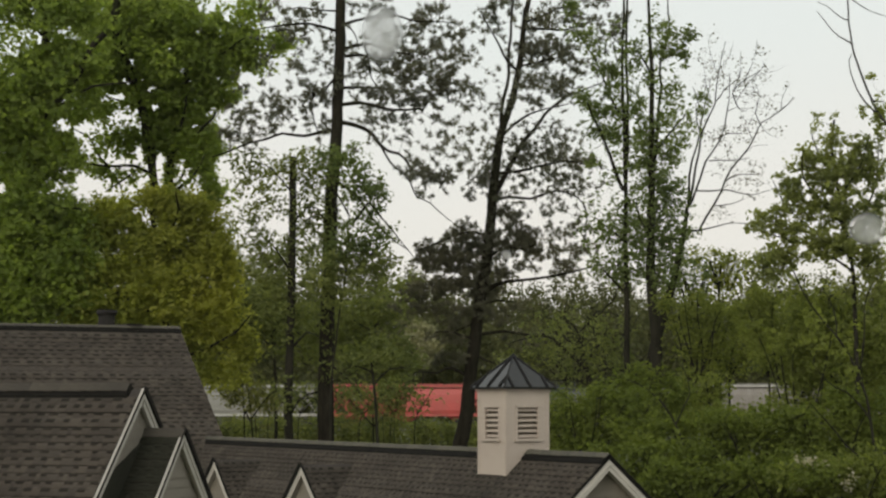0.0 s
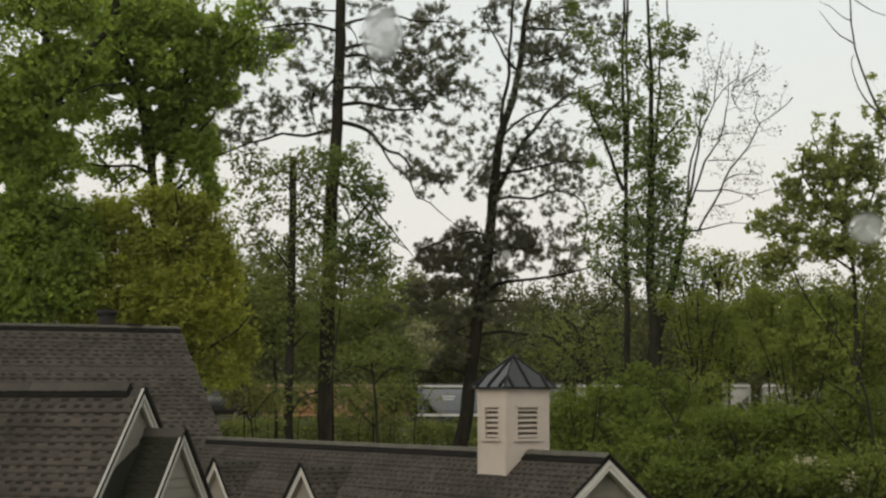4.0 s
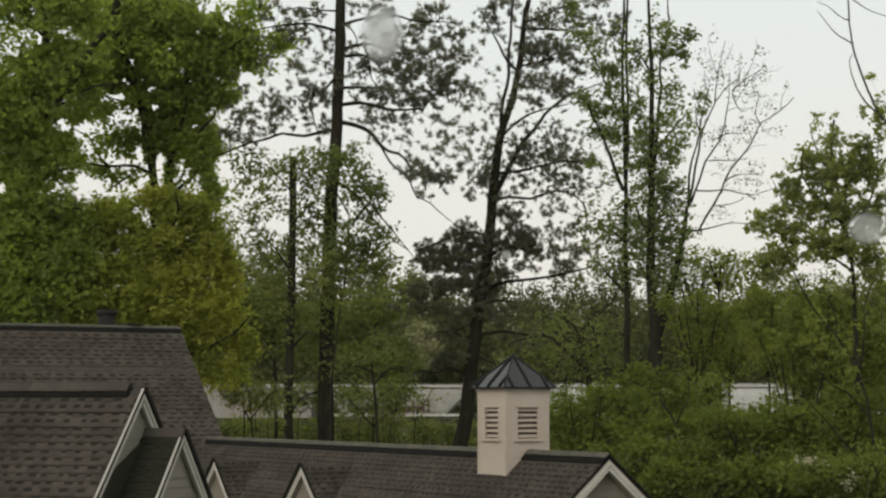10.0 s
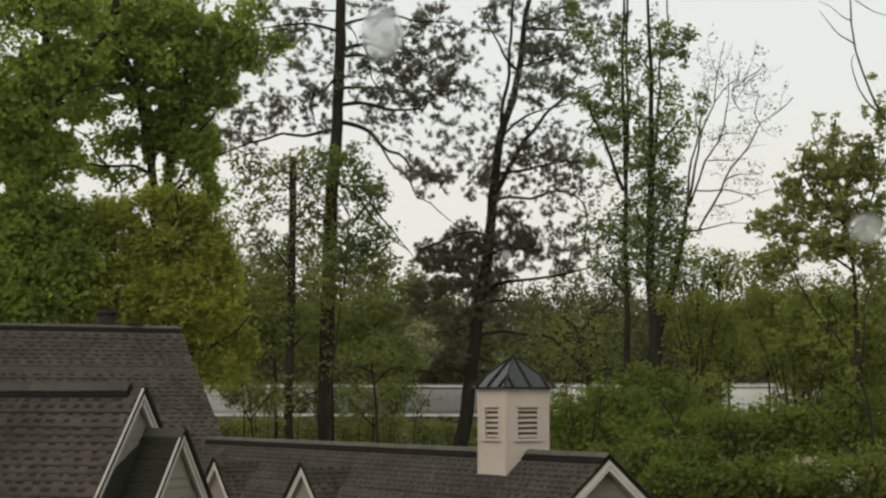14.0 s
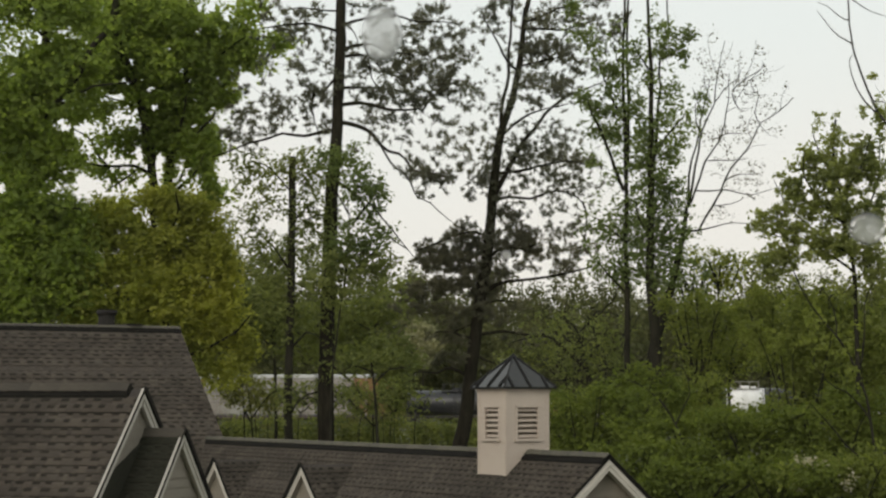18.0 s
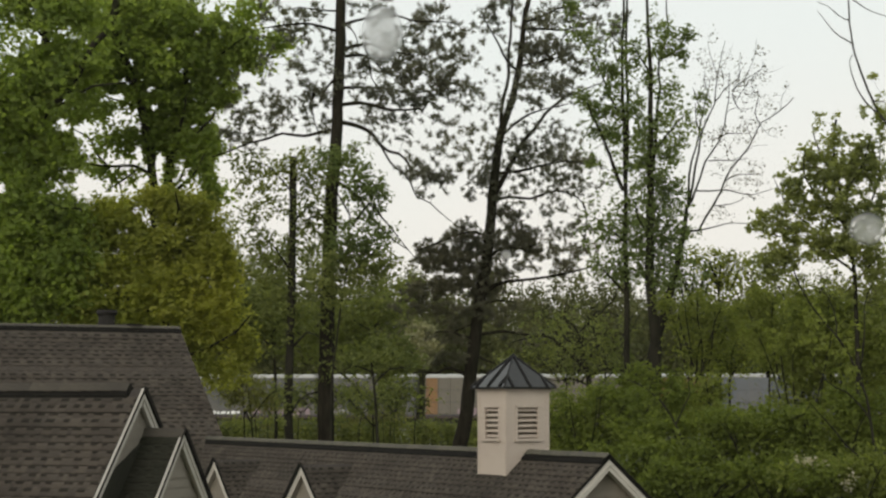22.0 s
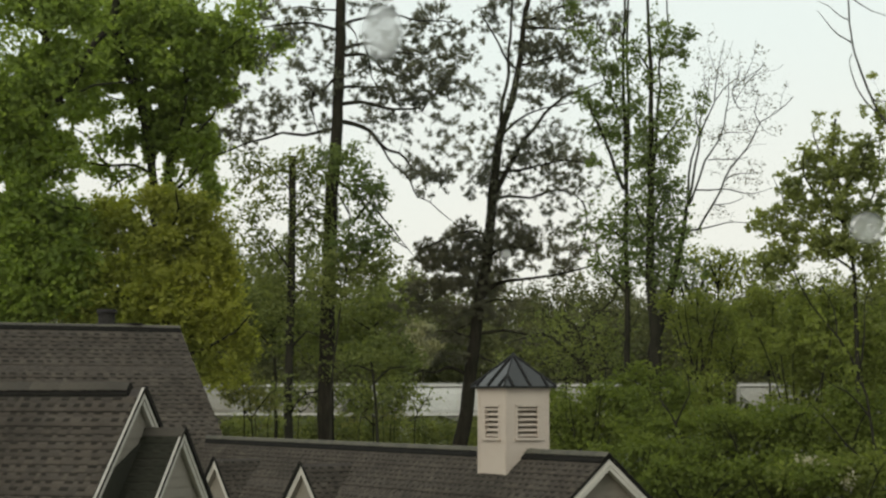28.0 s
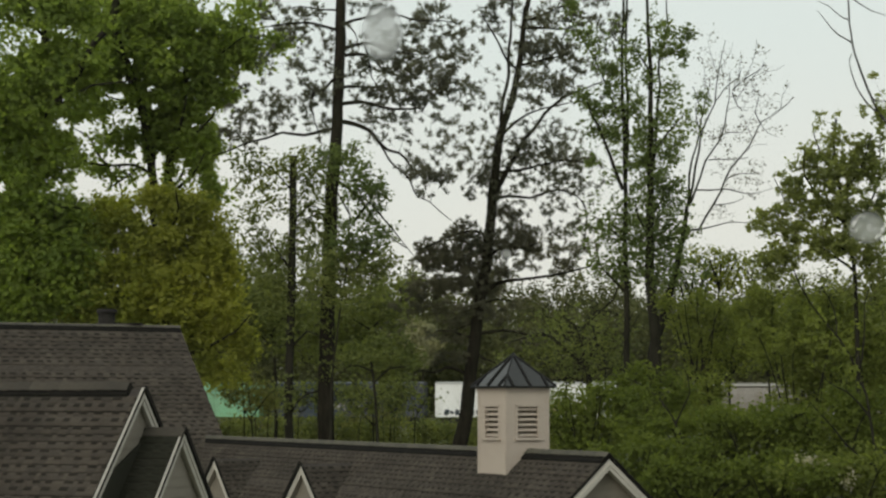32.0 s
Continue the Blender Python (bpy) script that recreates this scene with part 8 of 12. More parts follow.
t = Tree("thicket_sapling", 9.25, 40, "dense green sapling in a thicket", M_BARK_GREY, 162, "tree", "thicket beside the house")
t.limb(0.040, 0.020, (-0.07, 3.76), (-0.15, 4.93), (-0.02, 5.98), name="stem")
t.limb(0.027, 0.013, (-0.12, 5.04), (0.45, 5.98), (0.82, 6.62), depth=0.4, name="stem")
t.limb(0.027, 0.013, (-0.12, 5.04), (-0.62, 5.98), (-0.85, 6.51), depth=-0.4, name="stem")
t.limb(0.027, 0.007, (-0.29, 4.92), (-0.43, 5.65), (-0.62, 6.17), (-0.81, 6.74), depth=-0.35, name="stem")
t.limb(0.027, 0.007, (-0.29, 4.89), (-0.5, 5.59), (-0.82, 6.18), (-1.1, 6.6), depth=0.95, name="stem")
t.limb(0.027, 0.007, (-0.06, 4.91), (-0.1, 5.59), (-0.03, 6.19), (0.04, 6.77), depth=0.1, name="stem")
t.limb(0.027, 0.007, (-0.07, 4.96), (-0.02, 5.8), (0.03, 6.56), (0.11, 7.18), depth=0.96, name="stem")
t.limb(0.027, 0.007, (-0.03, 4.93), (0.05, 5.72), (0.18, 6.34), (0.3, 6.88), depth=1.29, name="stem")
t.limb(0.027, 0.007, (0.1, 4.97), (0.25, 5.68), (0.36, 6.44), (0.59, 6.91), depth=-1.02, name="stem")
t.limb(0.027, 0.007, (0.09, 4.93), (0.33, 5.73), (0.69, 6.39), (1.13, 7.03), depth=0.89, name="stem")
t.limb(0.027, 0.007, (0.24, 4.93), (0.32, 5.52), (0.47, 6.08), (0.65, 6.5), depth=0.57, name="stem")
t.limb(0.027, 0.007, (0.32, 4.95), (0.66, 5.6), (1.03, 6.14), (1.47, 6.54), depth=0.16, name="stem")
t.crown([(-0.56, 5.28, 0.31, 0.25, 3), (-0.8, 5.73, 0.38, 0.3, 3), (-1.05, 6.11, 0.33, 0.26, 3), (-1.34, 6.47, 0.27, 0.22, 3), (-1.57, 6.73, 0.24, 0.19, 3), (-0.37, 5.25, 0.29, 0.23, 3), (-0.45, 5.67, 0.41, 0.32, 3), (-0.55, 6.02, 0.34, 0.27, 3), (-0.66, 6.35, 0.23, 0.18, 3), (-0.74, 6.59, 0.32, 0.26, 3), (-0.81, 6.77, 0.23, 0.18, 3), (-0.34, 5.24, 0.44, 0.35, 3), (-0.5, 5.64, 0.27, 0.21, 3), (-0.67, 5.97, 0.3, 0.24, 3), (-0.86, 6.29, 0.22, 0.18, 3), (-1.01, 6.52, 0.29, 0.23, 3), (-1.13, 6.69, 0.21, 0.17, 3), (-0.09, 5.26, 0.27, 0.22, 3), (-0.06, 5.69, 0.39, 0.31, 3), (-0.02, 6.04, 0.35, 0.28, 3), (0.02, 6.39, 0.2, 0.16, 3), (0.05, 6.64, 0.29, 0.23, 3), (0.08, 6.82, 0.24, 0.19, 3), (-0.07, 5.34, 0.36, 0.28, 3), (-0.03, 5.86, 0.37, 0.3, 3), (0.01, 6.29, 0.27, 0.22, 3), (0.05, 6.71, 0.24, 0.2, 3), (0.08, 7.02, 0.28, 0.22, 3), (0.11, 7.24, 0.21, 0.17, 3), (0.03, 5.28, 0.45, 0.36, 3), (0.09, 5.73, 0.38, 0.3, 3), (0.16, 6.1, 0.36, 0.29, 3), (0.23, 6.45, 0.26, 0.21, 3), (0.29, 6.71, 0.19, 0.15, 3), (0.33, 6.9, 0.17, 0.13, 3), (0.11, 5.3, 0.33, 0.27, 3), (0.21, 5.78, 0.26, 0.21, 3), (0.31, 6.17, 0.23, 0.19, 3), (0.42, 6.54, 0.31, 0.25, 3), (0.51, 6.82, 0.19, 0.15, 3), (0.57, 7.02, 0.27, 0.22, 3), (0.21, 5.3, 0.44, 0.35, 3), (0.4, 5.79, 0.4, 0.32, 3), (0.6, 6.19, 0.35, 0.28, 3), (0.82, 6.58, 0.27, 0.22, 3), (0.99, 6.86, 0.2, 0.16, 3), (1.12, 7.07, 0.17, 0.14, 3), (0.27, 5.22, 0.42, 0.33, 3), (0.35, 5.59, 0.32, 0.26, 3), (0.42, 5.89, 0.4, 0.32, 3), (0.51, 6.19, 0.25, 0.2, 3), (0.57, 6.4, 0.23, 0.18, 3), (0.62, 6.56, 0.2, 0.16, 3), (0.41, 5.23, 0.34, 0.27, 3), (0.63, 5.61, 0.29, 0.23, 3), (0.86, 5.93, 0.33, 0.26, 3), (1.12, 6.24, 0.35, 0.28, 3), (1.33, 6.46, 0.2, 0.16, 3), (1.49, 6.62, 0.17, 0.14, 3)], L_THICKET, 0.12, per=40, spread=0.34, flat=0.75, twig_r=0.014)
t.done()

t = Tree("thicket_sapling", 11.08, 43, "olive-green leafy sapling in a thicket", M_BARK_GREY, 163, "tree", "thicket beside the house")
t.limb(0.043, 0.022, (-0.09, 3.51), (-0.17, 4.64), (-0.01, 6.9), name="stem")
t.limb(0.029, 0.014, (-0.14, 4.86), (0.34, 6.9), (0.63, 8.27), depth=0.4, name="stem")
t.limb(0.029, 0.014, (-0.14, 4.86), (-0.43, 6.9), (-0.58, 8.04), depth=-0.4, name="stem")
t.limb(0.029, 0.007, (-0.29, 4.58), (-0.41, 6.11), (-0.59, 7.45), (-0.76, 8.47), depth=0.15, name="stem")
t.limb(0.029, 0.007, (-0.17, 4.61), (-0.21, 6.23), (-0.24, 7.78), (-0.35, 8.96), depth=0.82, name="stem")
t.limb(0.029, 0.007, (-0.1, 4.59), (-0.15, 6.05), (-0.27, 7.43), (-0.37, 8.41), depth=0.86, name="stem")
t.limb(0.029, 0.007, (0.02, 4.58), (0.02, 6.3), (0.14, 7.75), (0.08, 8.85), depth=0.2, name="stem")
t.limb(0.029, 0.007, (0.1, 4.65), (0.3, 5.98), (0.56, 7.13), (0.76, 8.03), depth=-0.38, name="stem")
t.limb(0.029, 0.007, (0.12, 4.62), (0.4, 6.15), (0.62, 7.58), (0.94, 8.7), depth=0.74, name="stem")
t.crown([(-0.35, 5.34, 0.29, 0.23, 5), (-0.44, 6.25, 0.18, 0.14, 5), (-0.54, 7.01, 0.27, 0.22, 5), (-0.65, 7.74, 0.22, 0.17, 5), (-0.74, 8.27, 0.14, 0.12, 5), (-0.82, 8.66, 0.18, 0.14, 5), (-0.2, 5.41, 0.3, 0.24, 5), (-0.23, 6.42, 0.2, 0.16, 5), (-0.26, 7.24, 0.18, 0.14, 5), (-0.29, 8.05, 0.17, 0.13, 5), (-0.32, 8.64, 0.19, 0.15, 5), (-0.35, 9.06, 0.17, 0.13, 5), (-0.16, 5.32, 0.24, 0.19, 5), (-0.2, 6.21, 0.18, 0.14, 5), (-0.24, 6.95, 0.28, 0.23, 5), (-0.29, 7.66, 0.22, 0.18, 5), (-0.34, 8.18, 0.18, 0.14, 5), (-0.37, 8.55, 0.15, 0.12, 5), (-0, 5.4, 0.35, 0.28, 5), (0.03, 6.4, 0.27, 0.22, 5), (0.07, 7.22, 0.26, 0.21, 5), (0.1, 8.02, 0.24, 0.2, 5), (0.12, 8.6, 0.23, 0.19, 5), (0.14, 9.02, 0.21, 0.17, 5), (0.15, 5.25, 0.3, 0.24, 5), (0.29, 6.05, 0.29, 0.23, 5), (0.43, 6.71, 0.29, 0.23, 5), (0.58, 7.34, 0.19, 0.15, 5), (0.71, 7.81, 0.23, 0.18, 5), (0.8, 8.15, 0.2, 0.16, 5), (0.24, 5.36, 0.32, 0.26, 5), (0.4, 6.3, 0.28, 0.23, 5), (0.57, 7.08, 0.23, 0.18, 5), (0.75, 7.83, 0.18, 0.14, 5), (0.89, 8.38, 0.13, 0.11, 5), (1.01, 8.78, 0.2, 0.16, 5)], L_OLIVE, 0.12, per=40, spread=0.34, flat=0.75, twig_r=0.014)
t.done()

t = Tree("thicket_sapling", 4.86, 40, "dense green sapling in a thicket", M_BARK_GREY, 164, "tree", "thicket beside the house")
t.limb(0.040, 0.020, (-0.04, 3.76), (-0.13, 4.67), (-0.02, 5.33), name="stem")
t.limb(0.027, 0.013, (-0.11, 4.74), (0.46, 5.33), (0.82, 5.72), depth=0.4, name="stem")
t.limb(0.027, 0.013, (-0.11, 4.74), (-0.62, 5.33), (-0.85, 5.65), depth=-0.4, name="stem")
t.limb(0.027, 0.007, (-0.38, 4.7), (-0.64, 5.04), (-0.95, 5.35), (-1.27, 5.68), depth=0.34, name="stem")
t.limb(0.027, 0.007, (-0.29, 4.64), (-0.51, 5.17), (-0.84, 5.64), (-1.15, 5.89), depth=0.1, name="stem")
t.limb(0.027, 0.007, (-0.13, 4.62), (-0.17, 5.18), (-0.23, 5.54), (-0.15, 5.9), depth=-0.22, name="stem")
t.limb(0.027, 0.007, (-0.13, 4.64), (-0.19, 5.08), (-0.22, 5.5), (-0.32, 5.76), depth=0.74, name="stem")
t.limb(0.027, 0.007, (-0.08, 4.63), (-0.15, 5.14), (-0.16, 5.65), (-0.16, 5.94), depth=-1.36, name="stem")
t.limb(0.027, 0.007, (-0.05, 4.67), (0.03, 5.16), (0.21, 5.63), (0.36, 5.94), depth=-0.84, name="stem")
t.limb(0.027, 0.007, (0.13, 4.63), (0.2, 5.13), (0.34, 5.55), (0.45, 5.85), depth=0.47, name="stem")
t.limb(0.027, 0.007, (0.2, 4.64), (0.43, 5.13), (0.7, 5.5), (0.99, 5.75), depth=0.73, name="stem")
t.limb(0.027, 0.007, (0.29, 4.71), (0.41, 5.13), (0.51, 5.5), (0.74, 5.84), depth=0.09, name="stem")
t.limb(0.027, 0.007, (0.29, 4.68), (0.52, 5.1), (0.84, 5.6), (1.16, 5.87), depth=0.88, name="stem")
t.crown([(-0.49, 4.85, 0.31, 0.25, 2), (-0.65, 5.09, 0.42, 0.34, 2), (-0.83, 5.29, 0.28, 0.23, 2), (-1.03, 5.48, 0.26, 0.21, 2), (-1.19, 5.62, 0.28, 0.22, 2), (-1.31, 5.72, 0.19, 0.15, 2), (-0.37, 4.9, 0.37, 0.29, 2), (-0.53, 5.2, 0.42, 0.34, 2), (-0.7, 5.45, 0.33, 0.26, 2), (-0.9, 5.69, 0.36, 0.29, 2), (-1.05, 5.86, 0.23, 0.18, 2), (-1.17, 5.99, 0.2, 0.16, 2), (-0.18, 4.89, 0.28, 0.22, 2), (-0.18, 5.17, 0.3, 0.24, 2), (-0.18, 5.4, 0.21, 0.17, 2), (-0.18, 5.63, 0.25, 0.2, 2), (-0.18, 5.79, 0.26, 0.21, 2), (-0.18, 5.91, 0.19, 0.15, 2), (-0.14, 4.87, 0.4, 0.32, 2), (-0.18, 5.13, 0.32, 0.26, 2), (-0.23, 5.34, 0.23, 0.19, 2), (-0.29, 5.54, 0.22, 0.17, 2), (-0.33, 5.7, 0.2, 0.16, 2), (-0.37, 5.8, 0.19, 0.15, 2), (-0.11, 4.9, 0.31, 0.25, 2), (-0.12, 5.21, 0.32, 0.25, 2), (-0.12, 5.46, 0.37, 0.29, 2), (-0.13, 5.7, 0.26, 0.21, 2), (-0.13, 5.88, 0.24, 0.19, 2), (-0.14, 6, 0.22, 0.17, 2), (-0.01, 4.91, 0.44, 0.36, 2), (0.07, 5.21, 0.37, 0.3, 2), (0.14, 5.47, 0.26, 0.21, 2), (0.22, 5.71, 0.24, 0.19, 2), (0.28, 5.89, 0.29, 0.23, 2), (0.33, 6.02, 0.18, 0.14, 2), (0.12, 4.88, 0.4, 0.32, 2), (0.18, 5.16, 0.29, 0.23, 2), (0.25, 5.39, 0.34, 0.27, 2), (0.32, 5.61, 0.29, 0.24, 2), (0.38, 5.77, 0.33, 0.26, 2), (0.43, 5.89, 0.26, 0.21, 2), (0.24, 4.87, 0.46, 0.37, 2), (0.4, 5.13, 0.28, 0.23, 2), (0.57, 5.34, 0.37, 0.3, 2), (0.75, 5.54, 0.25, 0.2, 2), (0.9, 5.69, 0.24, 0.19, 2), (1.02, 5.8, 0.18, 0.14, 2), (0.31, 4.88, 0.4, 0.32, 2), (0.4, 5.16, 0.37, 0.29, 2), (0.49, 5.39, 0.36, 0.29, 2), (0.59, 5.61, 0.32, 0.26, 2), (0.67, 5.77, 0.21, 0.17, 2), (0.74, 5.88, 0.17, 0.13, 2), (0.37, 4.9, 0.35, 0.28, 2), (0.54, 5.19, 0.27, 0.22, 2), (0.71, 5.44, 0.3, 0.24, 2), (0.91, 5.67, 0.21, 0.17, 2), (1.06, 5.84, 0.2, 0.16, 2), (1.18, 5.97, 0.23, 0.18, 2)], L_THICKET, 0.12, per=40, spread=0.34, flat=0.75, twig_r=0.014)
t.done()

t = Tree("thicket_sapling", 9.55, 58, "yellow-green sapling top in new leaf", M_BARK_GREY, 165, "tree", "thicket beside the house")
t.limb(0.058, 0.029, (-0.07, 2.3), (-0.1, 10.8), (0.06, 11.5), name="stem")
t.limb(0.039, 0.019, (-0.06, 10.87), (0.37, 11.5), (0.61, 11.92), depth=0.4, name="stem")
t.limb(0.039, 0.019, (-0.06, 10.87), (-0.32, 11.5), (-0.47, 11.85), depth=-0.4, name="stem")
t.limb(0.039, 0.010, (-0.1, 10.88), (-0.29, 11.27), (-0.67, 11.69), (-0.92, 12.14), depth=0.21, name="stem")
t.limb(0.039, 0.010, (-0.1, 10.82), (-0.17, 11.28), (-0.22, 11.83), (-0.2, 12.16), depth=0.07, name="stem")
t.limb(0.039, 0.010, (-0.02, 10.84), (0.02, 11.21), (0.22, 11.6), (0.3, 11.97), depth=-0.06, name="stem")
t.limb(0.039, 0.010, (0.23, 10.8), (0.2, 11.34), (0.4, 11.67), (0.5, 12.02), depth=0.07, name="stem")
t.limb(0.039, 0.010, (0.29, 10.84), (0.49, 11.25), (0.65, 11.58), (0.96, 11.85), depth=0.05, name="stem")
t.crown([(-0.21, 11.04, 0.27, 0.22, 1), (-0.36, 11.36, 0.25, 0.2, 1), (-0.51, 11.62, 0.17, 0.14, 1), (-0.69, 11.87, 0.18, 0.14, 1), (-0.83, 12.05, 0.13, 0.1, 1), (-0.94, 12.18, 0.13, 0.1, 1), (-0.07, 11.04, 0.26, 0.21, 1), (-0.1, 11.37, 0.22, 0.17, 1), (-0.14, 11.63, 0.19, 0.15, 1), (-0.18, 11.88, 0.14, 0.11, 1), (-0.21, 12.07, 0.13, 0.1, 1), (-0.24, 12.2, 0.12, 0.1, 1), (0.05, 11.01, 0.22, 0.18, 1), (0.09, 11.29, 0.24, 0.19, 1), (0.13, 11.51, 0.17, 0.13, 1), (0.18, 11.73, 0.18, 0.14, 1), (0.21, 11.89, 0.15, 0.12, 1), (0.24, 12.01, 0.17, 0.13, 1), (0.22, 11.03, 0.29, 0.23, 1), (0.28, 11.32, 0.18, 0.14, 1), (0.34, 11.57, 0.24, 0.19, 1), (0.41, 11.8, 0.2, 0.16, 1), (0.46, 11.97, 0.12, 0.1, 1), (0.51, 12.1, 0.13, 0.1, 1), (0.32, 10.99, 0.18, 0.15, 1), (0.46, 11.23, 0.19, 0.15, 1), (0.61, 11.43, 0.14, 0.11, 1), (0.77, 11.63, 0.23, 0.18, 1), (0.91, 11.77, 0.16, 0.13, 1), (1.01, 11.87, 0.13, 0.11, 1)], L_OLIVE_TOP, 0.12, per=40, spread=0.34, flat=0.75, twig_r=0.014)
t.done()
SWAYING.append((t.ob, 0.1))

t = Tree("thicket_sapling", 5.25, 70, "shaded sparse sapling behind the house", M_BARK_GREY, 166, "tree", "thicket beside the house")
t.limb(0.070, 0.035, (-0.04, 1.32), (-0.18, 7.76), (0.01, 8.69), name="stem")
t.limb(0.047, 0.023, (-0.14, 7.86), (0.57, 8.69), (0.99, 9.25), depth=0.4, name="stem")
t.limb(0.047, 0.023, (-0.14, 7.86), (-0.69, 8.69), (-0.97, 9.16), depth=-0.4, name="stem")
t.limb(0.047, 0.012, (-0.46, 7.81), (-0.69, 8.2), (-1.25, 8.72), (-1.64, 9.13), depth=-0.13, name="stem")
t.limb(0.047, 0.012, (-0.25, 7.81), (-0.37, 8.3), (-0.53, 8.88), (-0.55, 9.16), depth=-0.39, name="stem")
t.limb(0.047, 0.012, (-0.04, 7.74), (-0.2, 8.34), (-0.36, 8.86), (-0.38, 9.34), depth=0.85, name="stem")
t.limb(0.047, 0.012, (0.12, 7.74), (0.26, 8.51), (0.64, 9.04), (0.79, 9.62), depth=-0.16, name="stem")
t.limb(0.047, 0.012, (0.28, 7.81), (0.36, 8.51), (0.55, 9.06), (0.6, 9.48), depth=-0.03, name="stem")
t.limb(0.047, 0.012, (0.42, 7.81), (0.8, 8.44), (1.43, 9.02), (1.95, 9.53), depth=0.02, name="stem")
t.crown([(-0.57, 8, 0.41, 0.33, 0), (-0.81, 8.32, 0.5, 0.4, 0), (-1.05, 8.57, 0.26, 0.21, 0), (-1.32, 8.82, 0.29, 0.23, 0), (-1.54, 9, 0.38, 0.3, 0), (-1.71, 9.13, 0.32, 0.26, 0), (-0.25, 8.03, 0.53, 0.42, 0), (-0.33, 8.37, 0.31, 0.25, 0), (-0.4, 8.66, 0.29, 0.23, 0), (-0.48, 8.93, 0.32, 0.25, 0), (-0.55, 9.13, 0.22, 0.18, 0), (-0.6, 9.28, 0.21, 0.17, 0), (-0.15, 8.43, 0.43, 0.34, 0), (-0.23, 8.74, 0.45, 0.36, 0), (-0.31, 9.04, 0.38, 0.3, 0), (-0.38, 9.26, 0.31, 0.25, 0), (-0.43, 9.42, 0.25, 0.2, 0), (0.34, 8.52, 0.36, 0.29, 0), (0.49, 8.87, 0.46, 0.36, 0), (0.66, 9.21, 0.3, 0.24, 0), (0.8, 9.45, 0.29, 0.23, 0), (0.9, 9.63, 0.35, 0.28, 0), (0.26, 8.09, 0.45, 0.36, 0), (0.34, 8.52, 0.34, 0.28, 0), (0.42, 8.87, 0.35, 0.28, 0), (0.52, 9.21, 0.4, 0.32, 0), (0.59, 9.45, 0.27, 0.22, 0), (0.65, 9.63, 0.33, 0.27, 0), (0.56, 8.07, 0.49, 0.39, 0), (1.19, 8.81, 0.4, 0.32, 0), (1.55, 9.14, 0.32, 0.26, 0), (1.83, 9.37, 0.26, 0.21, 0), (2.05, 9.54, 0.29, 0.23, 0)], L_SHADE, 0.12, per=40, spread=0.34, flat=0.75, twig_r=0.014)
t.done()
SWAYING.append((t.ob, 0.1))

t = Tree("thicket_sapling", 7.08, 72, "shaded sparse sapling behind the house", M_BARK_GREY, 167, "tree", "thicket beside the house")
t.limb(0.072, 0.036, (-0.05, 1.16), (-0.18, 8.5), (0.02, 9.94), name="stem")
t.limb(0.048, 0.024, (-0.13, 8.65), (0.6, 9.94), (1.04, 10.8), depth=0.4, name="stem")
t.limb(0.048, 0.024, (-0.13, 8.65), (-0.7, 9.94), (-0.98, 10.66), depth=-0.4, name="stem")
t.limb(0.048, 0.012, (-0.4, 8.41), (-0.56, 9.41), (-0.64, 10.37), (-0.74, 10.95), depth=0.88, name="stem")
t.limb(0.048, 0.012, (-0.2, 8.57), (-0.32, 9.6), (-0.6, 10.47), (-0.76, 11.31), depth=-0.23, name="stem")
t.limb(0.048, 0.012, (-0.11, 8.48), (-0.15, 9.43), (-0.14, 10.2), (-0.14, 10.83), depth=0, name="stem")
t.limb(0.048, 0.012, (0.13, 8.43), (0.11, 9.39), (0.36, 10.27), (0.68, 10.87), depth=-0.17, name="stem")
t.limb(0.048, 0.012, (0.37, 8.55), (0.52, 9.36), (0.7, 10.11), (0.87, 10.83), depth=0.48, name="stem")
t.limb(0.048, 0.012, (0.44, 8.45), (0.59, 9.46), (0.89, 10.13), (1.16, 10.68), depth=-0.71, name="stem")
